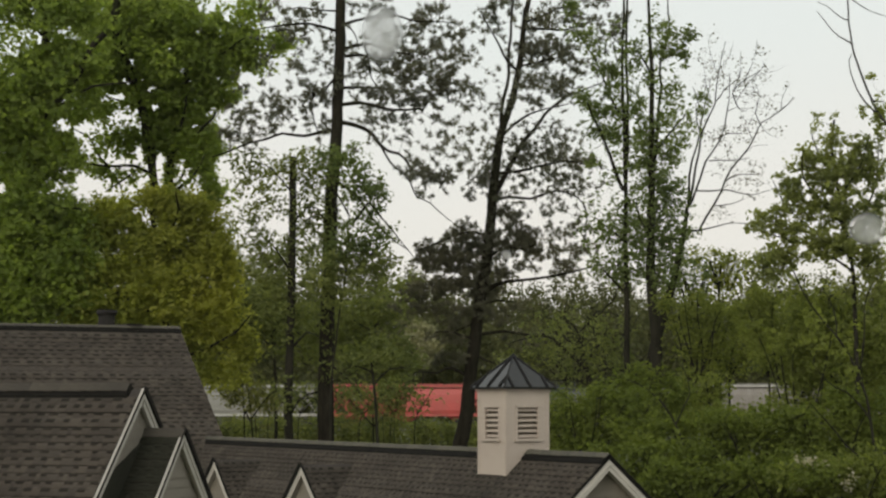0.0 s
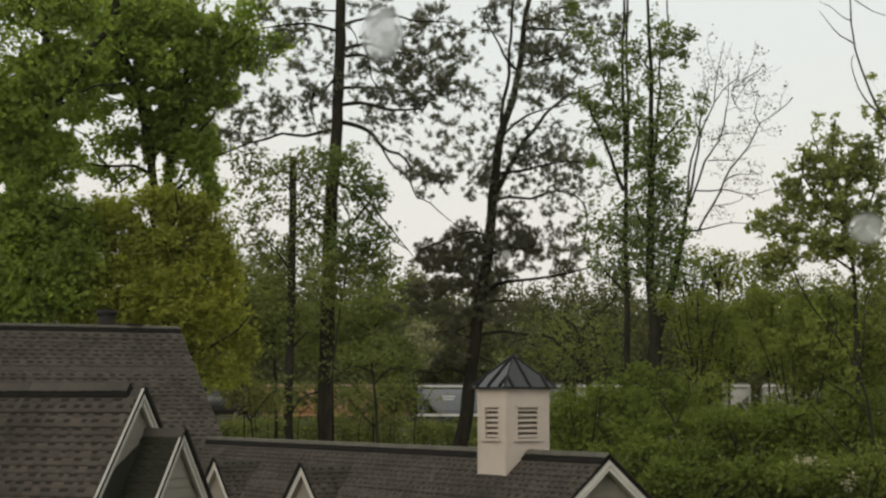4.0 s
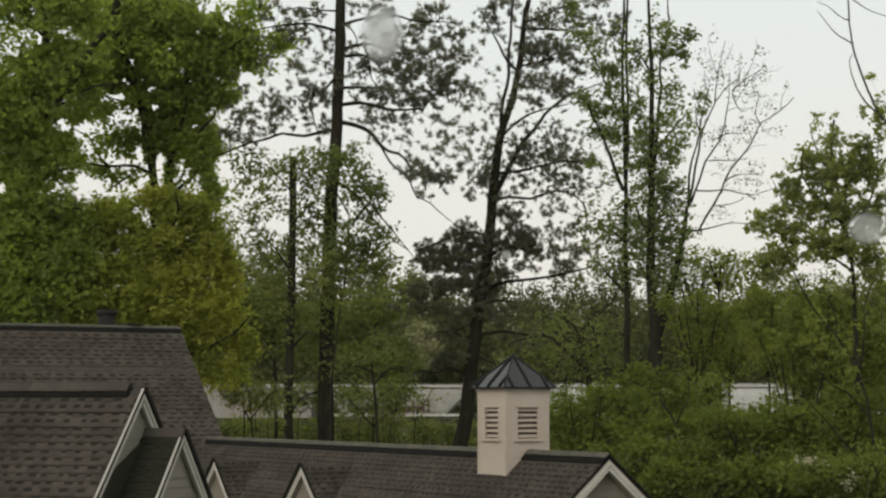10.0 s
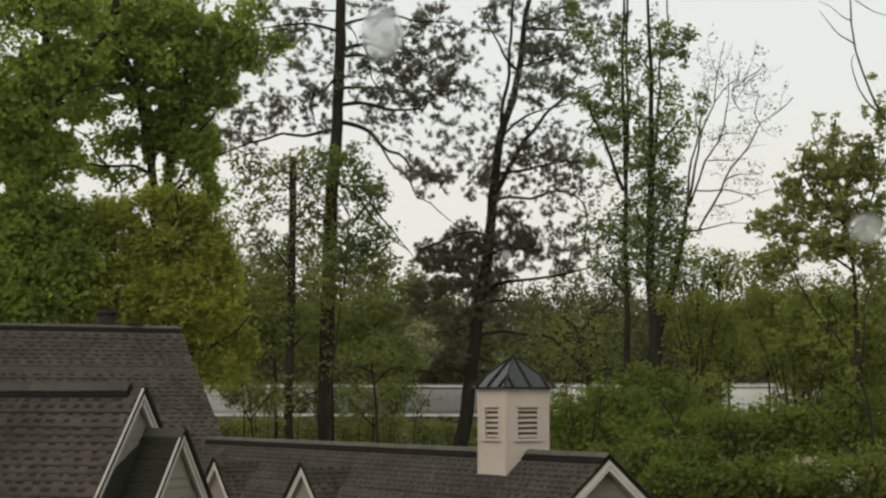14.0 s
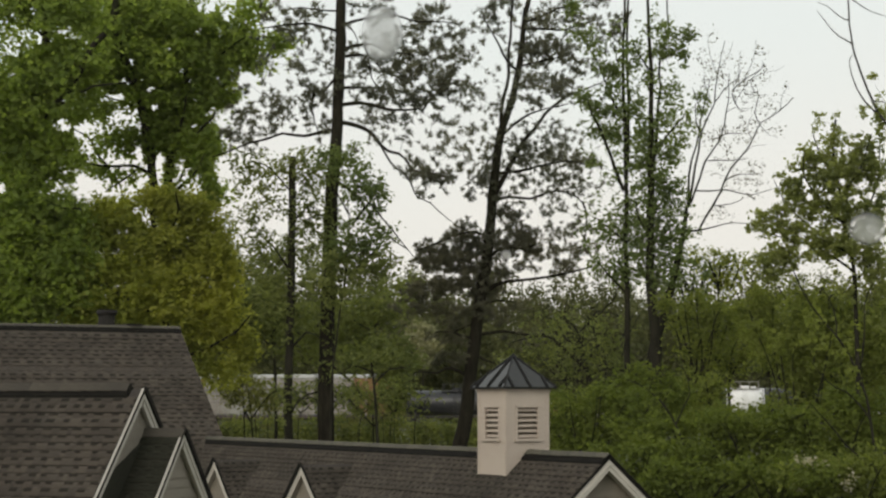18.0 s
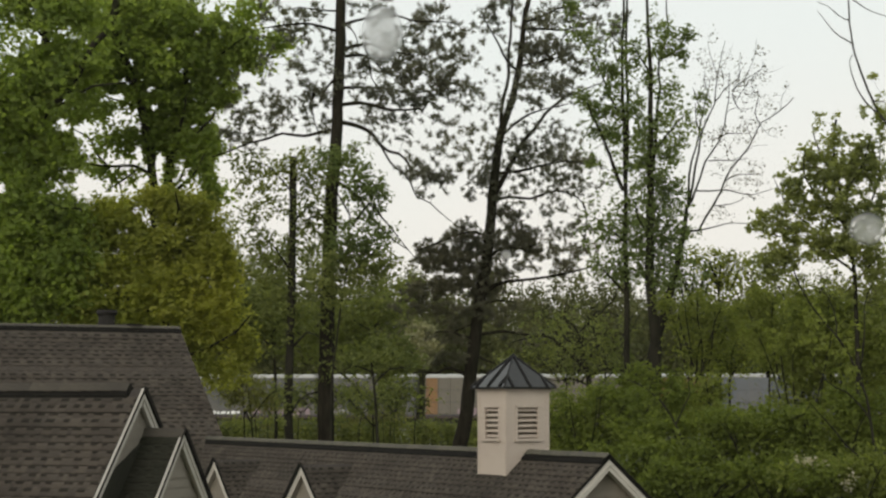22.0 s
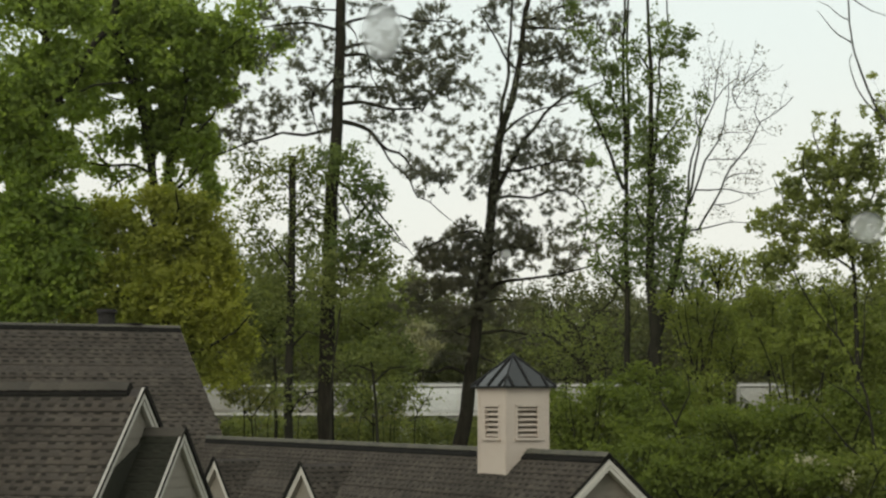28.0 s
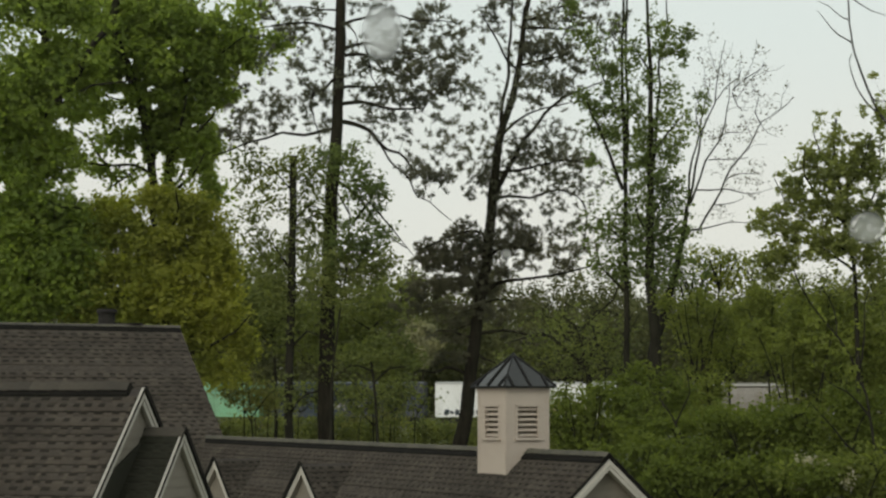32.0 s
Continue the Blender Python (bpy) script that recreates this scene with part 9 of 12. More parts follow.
t.crown([(-0.43, 8.95, 0.51, 0.4, 0), (-0.49, 9.55, 0.36, 0.29, 0), (-0.55, 10.03, 0.29, 0.23, 0), (-0.62, 10.5, 0.29, 0.23, 0), (-0.68, 10.84, 0.25, 0.2, 0), (-0.73, 11.09, 0.28, 0.23, 0), (-0.28, 9.01, 0.46, 0.37, 0), (-0.39, 9.67, 0.49, 0.39, 0), (-0.5, 10.21, 0.42, 0.33, 0), (-0.63, 10.74, 0.25, 0.2, 0), (-0.73, 11.12, 0.22, 0.17, 0), (-0.81, 11.4, 0.26, 0.21, 0), (-0.11, 8.92, 0.53, 0.43, 0), (-0.14, 9.46, 0.37, 0.3, 0), (-0.16, 9.91, 0.46, 0.37, 0), (-0.19, 10.34, 0.34, 0.27, 0), (-0.22, 10.65, 0.31, 0.25, 0), (-0.24, 10.88, 0.24, 0.19, 0), (0.12, 8.92, 0.51, 0.4, 0), (0.22, 9.48, 0.43, 0.35, 0), (0.33, 9.93, 0.46, 0.37, 0), (0.45, 10.37, 0.43, 0.34, 0), (0.55, 10.69, 0.3, 0.24, 0), (0.62, 10.92, 0.22, 0.17, 0), (0.36, 8.91, 0.49, 0.39, 0), (0.48, 9.45, 0.39, 0.31, 0), (0.6, 9.89, 0.3, 0.24, 0), (0.73, 10.32, 0.26, 0.21, 0), (0.84, 10.63, 0.29, 0.24, 0), (0.92, 10.86, 0.31, 0.25, 0), (0.46, 8.91, 0.39, 0.31, 0), (0.61, 9.44, 0.42, 0.34, 0), (0.76, 9.87, 0.28, 0.22, 0), (0.92, 10.29, 0.26, 0.21, 0), (1.06, 10.6, 0.34, 0.28, 0), (1.16, 10.82, 0.21, 0.16, 0)], L_SHADE, 0.12, per=40, spread=0.34, flat=0.75, twig_r=0.014)
t.done()
SWAYING.append((t.ob, 0.1))

t = Tree("thicket_sapling", 8.89, 60, "fresh green sapling in spring leaf", M_BARK_GREY, 168, "tree", "thicket beside the house")
t.limb(0.060, 0.030, (-0.07, 2.14), (-0.12, 10.45), (0.05, 11.25), name="stem")
t.limb(0.040, 0.020, (-0.08, 10.53), (0.37, 11.25), (0.62, 11.73), depth=0.4, name="stem")
t.limb(0.040, 0.020, (-0.08, 10.53), (-0.35, 11.25), (-0.5, 11.65), depth=-0.4, name="stem")
t.limb(0.040, 0.010, (-0.3, 10.37), (-0.39, 10.93), (-0.57, 11.23), (-0.84, 11.55), depth=-0.25, name="stem")
t.limb(0.040, 0.010, (-0.02, 10.41), (-0.19, 11.09), (-0.38, 11.61), (-0.58, 12.14), depth=-0.17, name="stem")
t.limb(0.040, 0.010, (0.14, 10.43), (0.15, 11.05), (0.06, 11.67), (0.19, 12.12), depth=0.6, name="stem")
t.limb(0.040, 0.010, (0.12, 10.43), (0.25, 10.97), (0.38, 11.53), (0.48, 11.9), depth=0.07, name="stem")
t.limb(0.040, 0.010, (0.32, 10.37), (0.43, 11.03), (0.68, 11.49), (0.96, 11.88), depth=-0.46, name="stem")
t.crown([(-0.27, 10.66, 0.32, 0.26, 1), (-0.39, 10.94, 0.25, 0.2, 1), (-0.51, 11.17, 0.16, 0.13, 1), (-0.65, 11.39, 0.23, 0.19, 1), (-0.76, 11.55, 0.13, 0.1, 1), (-0.84, 11.67, 0.12, 0.09, 1), (-0.1, 10.74, 0.18, 0.15, 1), (-0.19, 11.13, 0.26, 0.2, 1), (-0.29, 11.44, 0.17, 0.13, 1), (-0.4, 11.74, 0.16, 0.13, 1), (-0.49, 11.97, 0.16, 0.13, 1), (-0.56, 12.13, 0.18, 0.14, 1), (0.08, 10.74, 0.32, 0.26, 1), (0.09, 11.13, 0.26, 0.21, 1), (0.1, 11.44, 0.16, 0.13, 1), (0.11, 11.74, 0.14, 0.11, 1), (0.12, 11.97, 0.2, 0.16, 1), (0.13, 12.13, 0.13, 0.1, 1), (0.17, 10.7, 0.22, 0.17, 1), (0.25, 11.03, 0.18, 0.15, 1), (0.34, 11.3, 0.25, 0.2, 1), (0.43, 11.56, 0.15, 0.12, 1), (0.5, 11.76, 0.2, 0.16, 1), (0.56, 11.89, 0.17, 0.13, 1), (0.34, 10.71, 0.18, 0.15, 1), (0.47, 11.04, 0.19, 0.15, 1), (0.62, 11.32, 0.17, 0.14, 1), (0.77, 11.59, 0.13, 0.11, 1), (0.9, 11.78, 0.12, 0.09, 1), (1, 11.92, 0.14, 0.11, 1)], L_FRESH, 0.12, per=40, spread=0.34, flat=0.75, twig_r=0.014)
t.done()
SWAYING.append((t.ob, 0.1))

t = Tree("thicket_sapling", 12.87, 60, "shaded sparse sapling behind the house", M_BARK_GREY, 169, "tree", "thicket beside the house")
t.limb(0.060, 0.030, (-0.1, 2.14), (-0.11, 9.85), (0.07, 10.65), name="stem")
t.limb(0.040, 0.020, (-0.07, 9.93), (0.71, 10.65), (1.2, 11.13), depth=0.4, name="stem")
t.limb(0.040, 0.020, (-0.07, 9.93), (-0.74, 10.65), (-1.05, 11.05), depth=-0.4, name="stem")
t.limb(0.040, 0.010, (-0.41, 9.79), (-0.6, 10.39), (-0.73, 10.95), (-0.82, 11.37), depth=0.12, name="stem")
t.limb(0.040, 0.010, (-0.37, 9.79), (-0.48, 10.43), (-0.83, 10.83), (-1.12, 11.27), depth=0.44, name="stem")
t.limb(0.040, 0.010, (-0.15, 9.87), (-0.18, 10.49), (-0.29, 10.87), (-0.38, 11.35), depth=0.34, name="stem")
t.limb(0.040, 0.010, (-0.11, 9.79), (-0.02, 10.41), (-0.17, 10.97), (-0.22, 11.49), depth=-0.79, name="stem")
t.limb(0.040, 0.010, (0.01, 9.79), (0.34, 10.39), (0.53, 10.89), (0.66, 11.27), depth=-1.19, name="stem")
t.limb(0.040, 0.010, (0.31, 9.85), (0.38, 10.49), (0.43, 10.85), (0.6, 11.31), depth=-0.6, name="stem")
t.limb(0.040, 0.010, (0.41, 9.83), (0.6, 10.37), (0.99, 10.73), (1.5, 11.11), depth=-1.08, name="stem")
t.limb(0.040, 0.010, (0.55, 9.87), (0.84, 10.37), (1.17, 10.61), (1.42, 11.07), depth=0.34, name="stem")
t.crown([(-0.47, 10.12, 0.49, 0.39, 1), (-0.54, 10.47, 0.32, 0.26, 1), (-0.62, 10.76, 0.36, 0.29, 1), (-0.71, 11.04, 0.37, 0.3, 1), (-0.78, 11.24, 0.4, 0.32, 1), (-0.83, 11.39, 0.36, 0.29, 1), (-0.41, 10.11, 0.39, 0.31, 1), (-0.57, 10.45, 0.54, 0.43, 1), (-0.75, 10.73, 0.47, 0.37, 1), (-0.95, 11, 0.37, 0.3, 1), (-1.11, 11.2, 0.41, 0.33, 1), (-1.23, 11.34, 0.38, 0.3, 1), (-0.1, 10.12, 0.44, 0.36, 1), (-0.14, 10.47, 0.49, 0.39, 1), (-0.19, 10.75, 0.35, 0.28, 1), (-0.25, 11.03, 0.41, 0.33, 1), (-0.29, 11.23, 0.37, 0.3, 1), (-0.32, 11.38, 0.37, 0.3, 1), (-0.05, 10.14, 0.63, 0.5, 1), (-0.07, 10.51, 0.53, 0.42, 1), (-0.1, 10.82, 0.42, 0.33, 1), (-0.13, 11.12, 0.37, 0.3, 1), (-0.15, 11.34, 0.36, 0.29, 1), (-0.17, 11.5, 0.36, 0.29, 1), (0.15, 10.09, 0.47, 0.38, 1), (0.28, 10.41, 0.31, 0.25, 1), (0.41, 10.67, 0.45, 0.36, 1), (0.56, 10.92, 0.36, 0.29, 1), (0.68, 11.1, 0.28, 0.23, 1), (0.77, 11.24, 0.37, 0.29, 1), (0.29, 10.11, 0.46, 0.37, 1), (0.36, 10.45, 0.53, 0.42, 1), (0.43, 10.73, 0.5, 0.4, 1), (0.5, 11, 0.43, 0.34, 1), (0.56, 11.2, 0.3, 0.24, 1), (0.61, 11.34, 0.34, 0.27, 1), (0.45, 10.08, 0.5, 0.4, 1), (0.66, 10.38, 0.37, 0.29, 1), (0.88, 10.63, 0.47, 0.37, 1), (1.13, 10.87, 0.26, 0.21, 1), (1.32, 11.04, 0.27, 0.22, 1), (1.47, 11.17, 0.38, 0.31, 1), (0.68, 10.06, 0.6, 0.48, 1), (0.84, 10.33, 0.59, 0.47, 1), (1.02, 10.55, 0.35, 0.28, 1), (1.21, 10.77, 0.42, 0.34, 1), (1.36, 10.93, 0.39, 0.31, 1), (1.47, 11.04, 0.33, 0.26, 1)], L_SHADE, 0.12, per=40, spread=0.34, flat=0.75, twig_r=0.014)
t.done()
SWAYING.append((t.ob, 0.1))

t = Tree("thicket_sapling", 7.73, 43, "dense green sapling in a thicket", M_BARK_GREY, 170, "tree", "thicket beside the house")
t.limb(0.043, 0.022, (-0.06, 3.51), (-0.13, 6.28), (-0.01, 6.5), name="stem")
t.limb(0.029, 0.014, (-0.1, 6.3), (0.25, 6.5), (0.44, 6.64), depth=0.4, name="stem")
t.limb(0.029, 0.014, (-0.1, 6.3), (-0.33, 6.5), (-0.46, 6.62), depth=-0.4, name="stem")
t.limb(0.029, 0.007, (-0.17, 6.33), (-0.26, 6.4), (-0.25, 6.49), (-0.34, 6.64), depth=-0.23, name="stem")
t.limb(0.029, 0.007, (-0.11, 6.32), (-0.07, 6.39), (-0.11, 6.53), (-0.17, 6.64), depth=0.2, name="stem")
t.limb(0.029, 0.007, (0.17, 6.22), (0.32, 6.47), (0.49, 6.55), (0.59, 6.66), depth=0.41, name="stem")
t.crown([(-0.2, 6.34, 0.23, 0.18, 1), (-0.23, 6.42, 0.22, 0.17, 1), (-0.26, 6.49, 0.13, 0.11, 1), (-0.29, 6.55, 0.17, 0.14, 1), (-0.32, 6.6, 0.12, 0.1, 1), (-0.34, 6.63, 0.11, 0.08, 1), (-0.09, 6.34, 0.19, 0.15, 1), (-0.11, 6.43, 0.14, 0.11, 1), (-0.13, 6.5, 0.14, 0.11, 1), (-0.14, 6.57, 0.13, 0.11, 1), (-0.16, 6.63, 0.15, 0.12, 1), (-0.17, 6.66, 0.15, 0.12, 1), (-0.02, 6.35, 0.22, 0.17, 1), (-0.02, 6.46, 0.2, 0.16, 1), (-0.02, 6.54, 0.15, 0.12, 1), (-0.02, 6.62, 0.13, 0.11, 1), (-0.02, 6.68, 0.14, 0.12, 1), (0.06, 6.35, 0.24, 0.19, 1), (0.1, 6.44, 0.23, 0.18, 1), (0.15, 6.52, 0.2, 0.16, 1), (0.19, 6.59, 0.16, 0.13, 1), (0.23, 6.65, 0.12, 0.1, 1), (0.26, 6.69, 0.11, 0.09, 1), (0.23, 6.35, 0.15, 0.12, 1), (0.32, 6.44, 0.24, 0.19, 1), (0.41, 6.52, 0.2, 0.16, 1), (0.51, 6.59, 0.14, 0.11, 1), (0.6, 6.65, 0.18, 0.14, 1), (0.66, 6.68, 0.16, 0.13, 1)], L_THICKET, 0.12, per=40, spread=0.34, flat=0.75, twig_r=0.014)
t.done()

t = Tree("thicket_sapling", 5.75, 38, "dense green sapling in a thicket", M_BARK_GREY, 171, "tree", "thicket beside the house")
t.limb(0.038, 0.019, (-0.04, 3.92), (-0.14, 4.54), (-0.03, 5.04), name="stem")
t.limb(0.025, 0.013, (-0.11, 4.59), (0.42, 5.04), (0.77, 5.34), depth=0.4, name="stem")
t.limb(0.025, 0.013, (-0.11, 4.59), (-0.59, 5.04), (-0.82, 5.29), depth=-0.4, name="stem")
t.limb(0.025, 0.006, (-0.39, 4.49), (-0.57, 4.86), (-0.77, 5.1), (-1.02, 5.22), depth=0.48, name="stem")
t.limb(0.025, 0.006, (-0.36, 4.54), (-0.47, 4.82), (-0.76, 5.16), (-0.94, 5.4), depth=-1.12, name="stem")
t.limb(0.025, 0.006, (-0.24, 4.56), (-0.37, 4.87), (-0.47, 5.26), (-0.66, 5.53), depth=1.38, name="stem")
t.limb(0.025, 0.006, (-0.11, 4.54), (-0.06, 4.87), (-0.09, 5.12), (0, 5.39), depth=0.82, name="stem")
t.limb(0.025, 0.006, (-0.1, 4.5), (-0.13, 4.85), (-0.3, 5.15), (-0.35, 5.34), depth=-0.56, name="stem")
t.limb(0.025, 0.006, (0, 4.49), (0.13, 4.9), (0.29, 5.16), (0.5, 5.47), depth=-0.53, name="stem")
t.limb(0.025, 0.006, (0.01, 4.54), (0.16, 4.84), (0.29, 5.07), (0.48, 5.3), depth=-1.2, name="stem")
t.limb(0.025, 0.006, (0.11, 4.53), (0.17, 4.85), (0.23, 5.05), (0.33, 5.32), depth=-1.32, name="stem")
t.limb(0.025, 0.006, (0.28, 4.53), (0.46, 4.87), (0.74, 5.09), (1, 5.26), depth=-1.06, name="stem")
t.limb(0.025, 0.006, (0.32, 4.58), (0.62, 4.89), (0.95, 5.12), (1.33, 5.34), depth=1.39, name="stem")
t.crown([(-0.45, 4.67, 0.4, 0.32, 2), (-0.57, 4.84, 0.3, 0.24, 2), (-0.69, 4.98, 0.28, 0.22, 2), (-0.83, 5.11, 0.18, 0.15, 2), (-0.94, 5.21, 0.22, 0.17, 2), (-1.03, 5.28, 0.25, 0.2, 2), (-0.42, 4.69, 0.36, 0.29, 2), (-0.54, 4.9, 0.4, 0.32, 2), (-0.67, 5.06, 0.3, 0.24, 2), (-0.81, 5.22, 0.23, 0.19, 2), (-0.93, 5.34, 0.27, 0.22, 2), (-1.01, 5.42, 0.23, 0.19, 2), (-0.3, 4.71, 0.31, 0.25, 2), (-0.38, 4.94, 0.27, 0.22, 2), (-0.46, 5.13, 0.21, 0.16, 2), (-0.55, 5.31, 0.33, 0.26, 2), (-0.63, 5.44, 0.24, 0.19, 2), (-0.69, 5.54, 0.23, 0.18, 2), (-0.1, 4.7, 0.35, 0.28, 2), (-0.08, 4.9, 0.39, 0.31, 2), (-0.07, 5.07, 0.29, 0.23, 2), (-0.06, 5.23, 0.32, 0.25, 2), (-0.04, 5.35, 0.25, 0.2, 2), (-0.04, 5.44, 0.28, 0.23, 2), (-0.12, 4.69, 0.37, 0.3, 2), (-0.18, 4.89, 0.28, 0.22, 2), (-0.24, 5.06, 0.22, 0.18, 2), (-0.31, 5.22, 0.28, 0.22, 2), (-0.36, 5.33, 0.29, 0.23, 2), (-0.41, 5.42, 0.29, 0.23, 2), (0.08, 4.7, 0.32, 0.26, 2), (0.17, 4.92, 0.23, 0.18, 2), (0.26, 5.09, 0.26, 0.21, 2), (0.37, 5.26, 0.28, 0.23, 2), (0.45, 5.39, 0.28, 0.23, 2), (0.52, 5.48, 0.27, 0.21, 2), (0.07, 4.68, 0.33, 0.26, 2), (0.16, 4.86, 0.42, 0.33, 2), (0.26, 5.02, 0.27, 0.22, 2), (0.37, 5.16, 0.22, 0.17, 2), (0.46, 5.27, 0.26, 0.21, 2), (0.53, 5.35, 0.29, 0.23, 2), (0.16, 4.67, 0.41, 0.33, 2), (0.2, 4.85, 0.25, 0.2, 2), (0.23, 4.99, 0.23, 0.18, 2), (0.28, 5.13, 0.2, 0.16, 2), (0.31, 5.23, 0.19, 0.15, 2), (0.34, 5.31, 0.26, 0.2, 2), (0.34, 4.68, 0.29, 0.23, 2), (0.49, 4.86, 0.41, 0.33, 2), (0.63, 5.01, 0.32, 0.26, 2), (0.8, 5.16, 0.23, 0.19, 2), (0.93, 5.26, 0.18, 0.15, 2), (1.03, 5.34, 0.25, 0.2, 2), (0.44, 4.69, 0.41, 0.33, 2), (0.64, 4.88, 0.25, 0.2, 2), (0.86, 5.03, 0.27, 0.21, 2), (1.09, 5.19, 0.21, 0.17, 2), (1.28, 5.3, 0.23, 0.18, 2), (1.43, 5.38, 0.24, 0.19, 2)], L_THICKET, 0.12, per=40, spread=0.34, flat=0.75, twig_r=0.014)
t.done()

t = Tree("thicket_sapling", 7.52, 38, "dense green sapling in a thicket", M_BARK_GREY, 172, "tree", "thicket beside the house")
t.limb(0.038, 0.019, (-0.06, 3.92), (-0.15, 4.54), (-0.04, 5.04), name="stem")
t.limb(0.025, 0.013, (-0.12, 4.59), (0.41, 5.04), (0.76, 5.34), depth=0.4, name="stem")
t.limb(0.025, 0.013, (-0.12, 4.59), (-0.6, 5.04), (-0.83, 5.29), depth=-0.4, name="stem")
t.limb(0.025, 0.006, (-0.36, 4.55), (-0.52, 4.87), (-0.71, 5.25), (-0.95, 5.44), depth=-1.31, name="stem")
t.limb(0.025, 0.006, (-0.3, 4.56), (-0.51, 4.84), (-0.82, 5.14), (-1.01, 5.34), depth=1.26, name="stem")
t.limb(0.025, 0.006, (-0.32, 4.55), (-0.39, 4.92), (-0.47, 5.24), (-0.63, 5.52), depth=-0.21, name="stem")
t.limb(0.025, 0.006, (-0.18, 4.55), (-0.23, 4.86), (-0.44, 5.11), (-0.56, 5.35), depth=-0.83, name="stem")
t.limb(0.025, 0.006, (-0.1, 4.49), (-0.09, 4.86), (-0.15, 5.12), (-0.19, 5.42), depth=-1.4, name="stem")
t.limb(0.025, 0.006, (-0.03, 4.58), (-0, 4.95), (0.09, 5.27), (0.08, 5.55), depth=-1.35, name="stem")
t.limb(0.025, 0.006, (0.07, 4.5), (0.36, 4.87), (0.66, 5.21), (0.93, 5.52), depth=-0.19, name="stem")
t.limb(0.025, 0.006, (0.19, 4.58), (0.42, 4.9), (0.78, 5.27), (1.11, 5.45), depth=-1.45, name="stem")
t.limb(0.025, 0.006, (0.29, 4.58), (0.49, 4.86), (0.82, 5.15), (1.17, 5.31), depth=-0.96, name="stem")
t.limb(0.025, 0.006, (0.38, 4.53), (0.51, 4.95), (0.74, 5.2), (1.05, 5.42), depth=-0.09, name="stem")
t.crown([(-0.44, 4.71, 0.25, 0.2, 2), (-0.54, 4.93, 0.33, 0.26, 2), (-0.65, 5.11, 0.23, 0.19, 2), (-0.77, 5.29, 0.22, 0.18, 2), (-0.87, 5.42, 0.26, 0.21, 2), (-0.94, 5.51, 0.26, 0.21, 2), (-0.38, 4.69, 0.31, 0.25, 2), (-0.53, 4.88, 0.35, 0.28, 2), (-0.68, 5.03, 0.28, 0.23, 2), (-0.85, 5.18, 0.19, 0.15, 2), (-0.98, 5.3, 0.26, 0.21, 2), (-1.09, 5.38, 0.22, 0.18, 2), (-0.33, 4.71, 0.4, 0.32, 2), (-0.39, 4.94, 0.28, 0.23, 2), (-0.47, 5.12, 0.32, 0.25, 2), (-0.55, 5.3, 0.28, 0.22, 2), (-0.61, 5.43, 0.18, 0.14, 2), (-0.66, 5.53, 0.24, 0.19, 2), (-0.18, 4.68, 0.34, 0.28, 2), (-0.25, 4.87, 0.31, 0.25, 2), (-0.34, 5.02, 0.21, 0.17, 2), (-0.43, 5.17, 0.33, 0.26, 2), (-0.5, 5.28, 0.17, 0.13, 2), (-0.56, 5.36, 0.25, 0.2, 2), (-0.11, 4.69, 0.36, 0.29, 2), (-0.13, 4.89, 0.3, 0.24, 2), (-0.15, 5.06, 0.29, 0.23, 2), (-0.17, 5.22, 0.31, 0.25, 2), (-0.19, 5.33, 0.23, 0.19, 2), (-0.2, 5.42, 0.2, 0.16, 2), (-0.01, 4.73, 0.43, 0.34, 2), (0.01, 4.98, 0.28, 0.23, 2), (0.03, 5.18, 0.35, 0.28, 2), (0.06, 5.38, 0.3, 0.24, 2), (0.08, 5.52, 0.29, 0.23, 2), (0.09, 5.62, 0.27, 0.22, 2), (0.18, 4.72, 0.31, 0.25, 2), (0.35, 4.95, 0.27, 0.22, 2), (0.52, 5.14, 0.23, 0.19, 2), (0.72, 5.32, 0.3, 0.24, 2), (0.88, 5.45, 0.2, 0.16, 2), (1, 5.55, 0.21, 0.16, 2), (0.24, 4.71, 0.3, 0.24, 2), (0.42, 4.94, 0.28, 0.23, 2), (0.61, 5.12, 0.21, 0.16, 2), (0.83, 5.3, 0.18, 0.15, 2), (1, 5.43, 0.25, 0.2, 2), (1.13, 5.52, 0.22, 0.18, 2), (0.34, 4.68, 0.34, 0.27, 2), (0.52, 4.87, 0.28, 0.23, 2), (0.7, 5.03, 0.37, 0.3, 2), (0.91, 5.18, 0.26, 0.21, 2), (1.07, 5.29, 0.18, 0.15, 2), (1.2, 5.37, 0.24, 0.19, 2), (0.39, 4.71, 0.3, 0.24, 2), (0.52, 4.93, 0.39, 0.31, 2), (0.66, 5.11, 0.28, 0.23, 2), (0.82, 5.28, 0.23, 0.19, 2), (0.94, 5.41, 0.24, 0.19, 2), (1.04, 5.51, 0.2, 0.16, 2)], L_THICKET, 0.12, per=40, spread=0.34, flat=0.75, twig_r=0.014)
t.done()

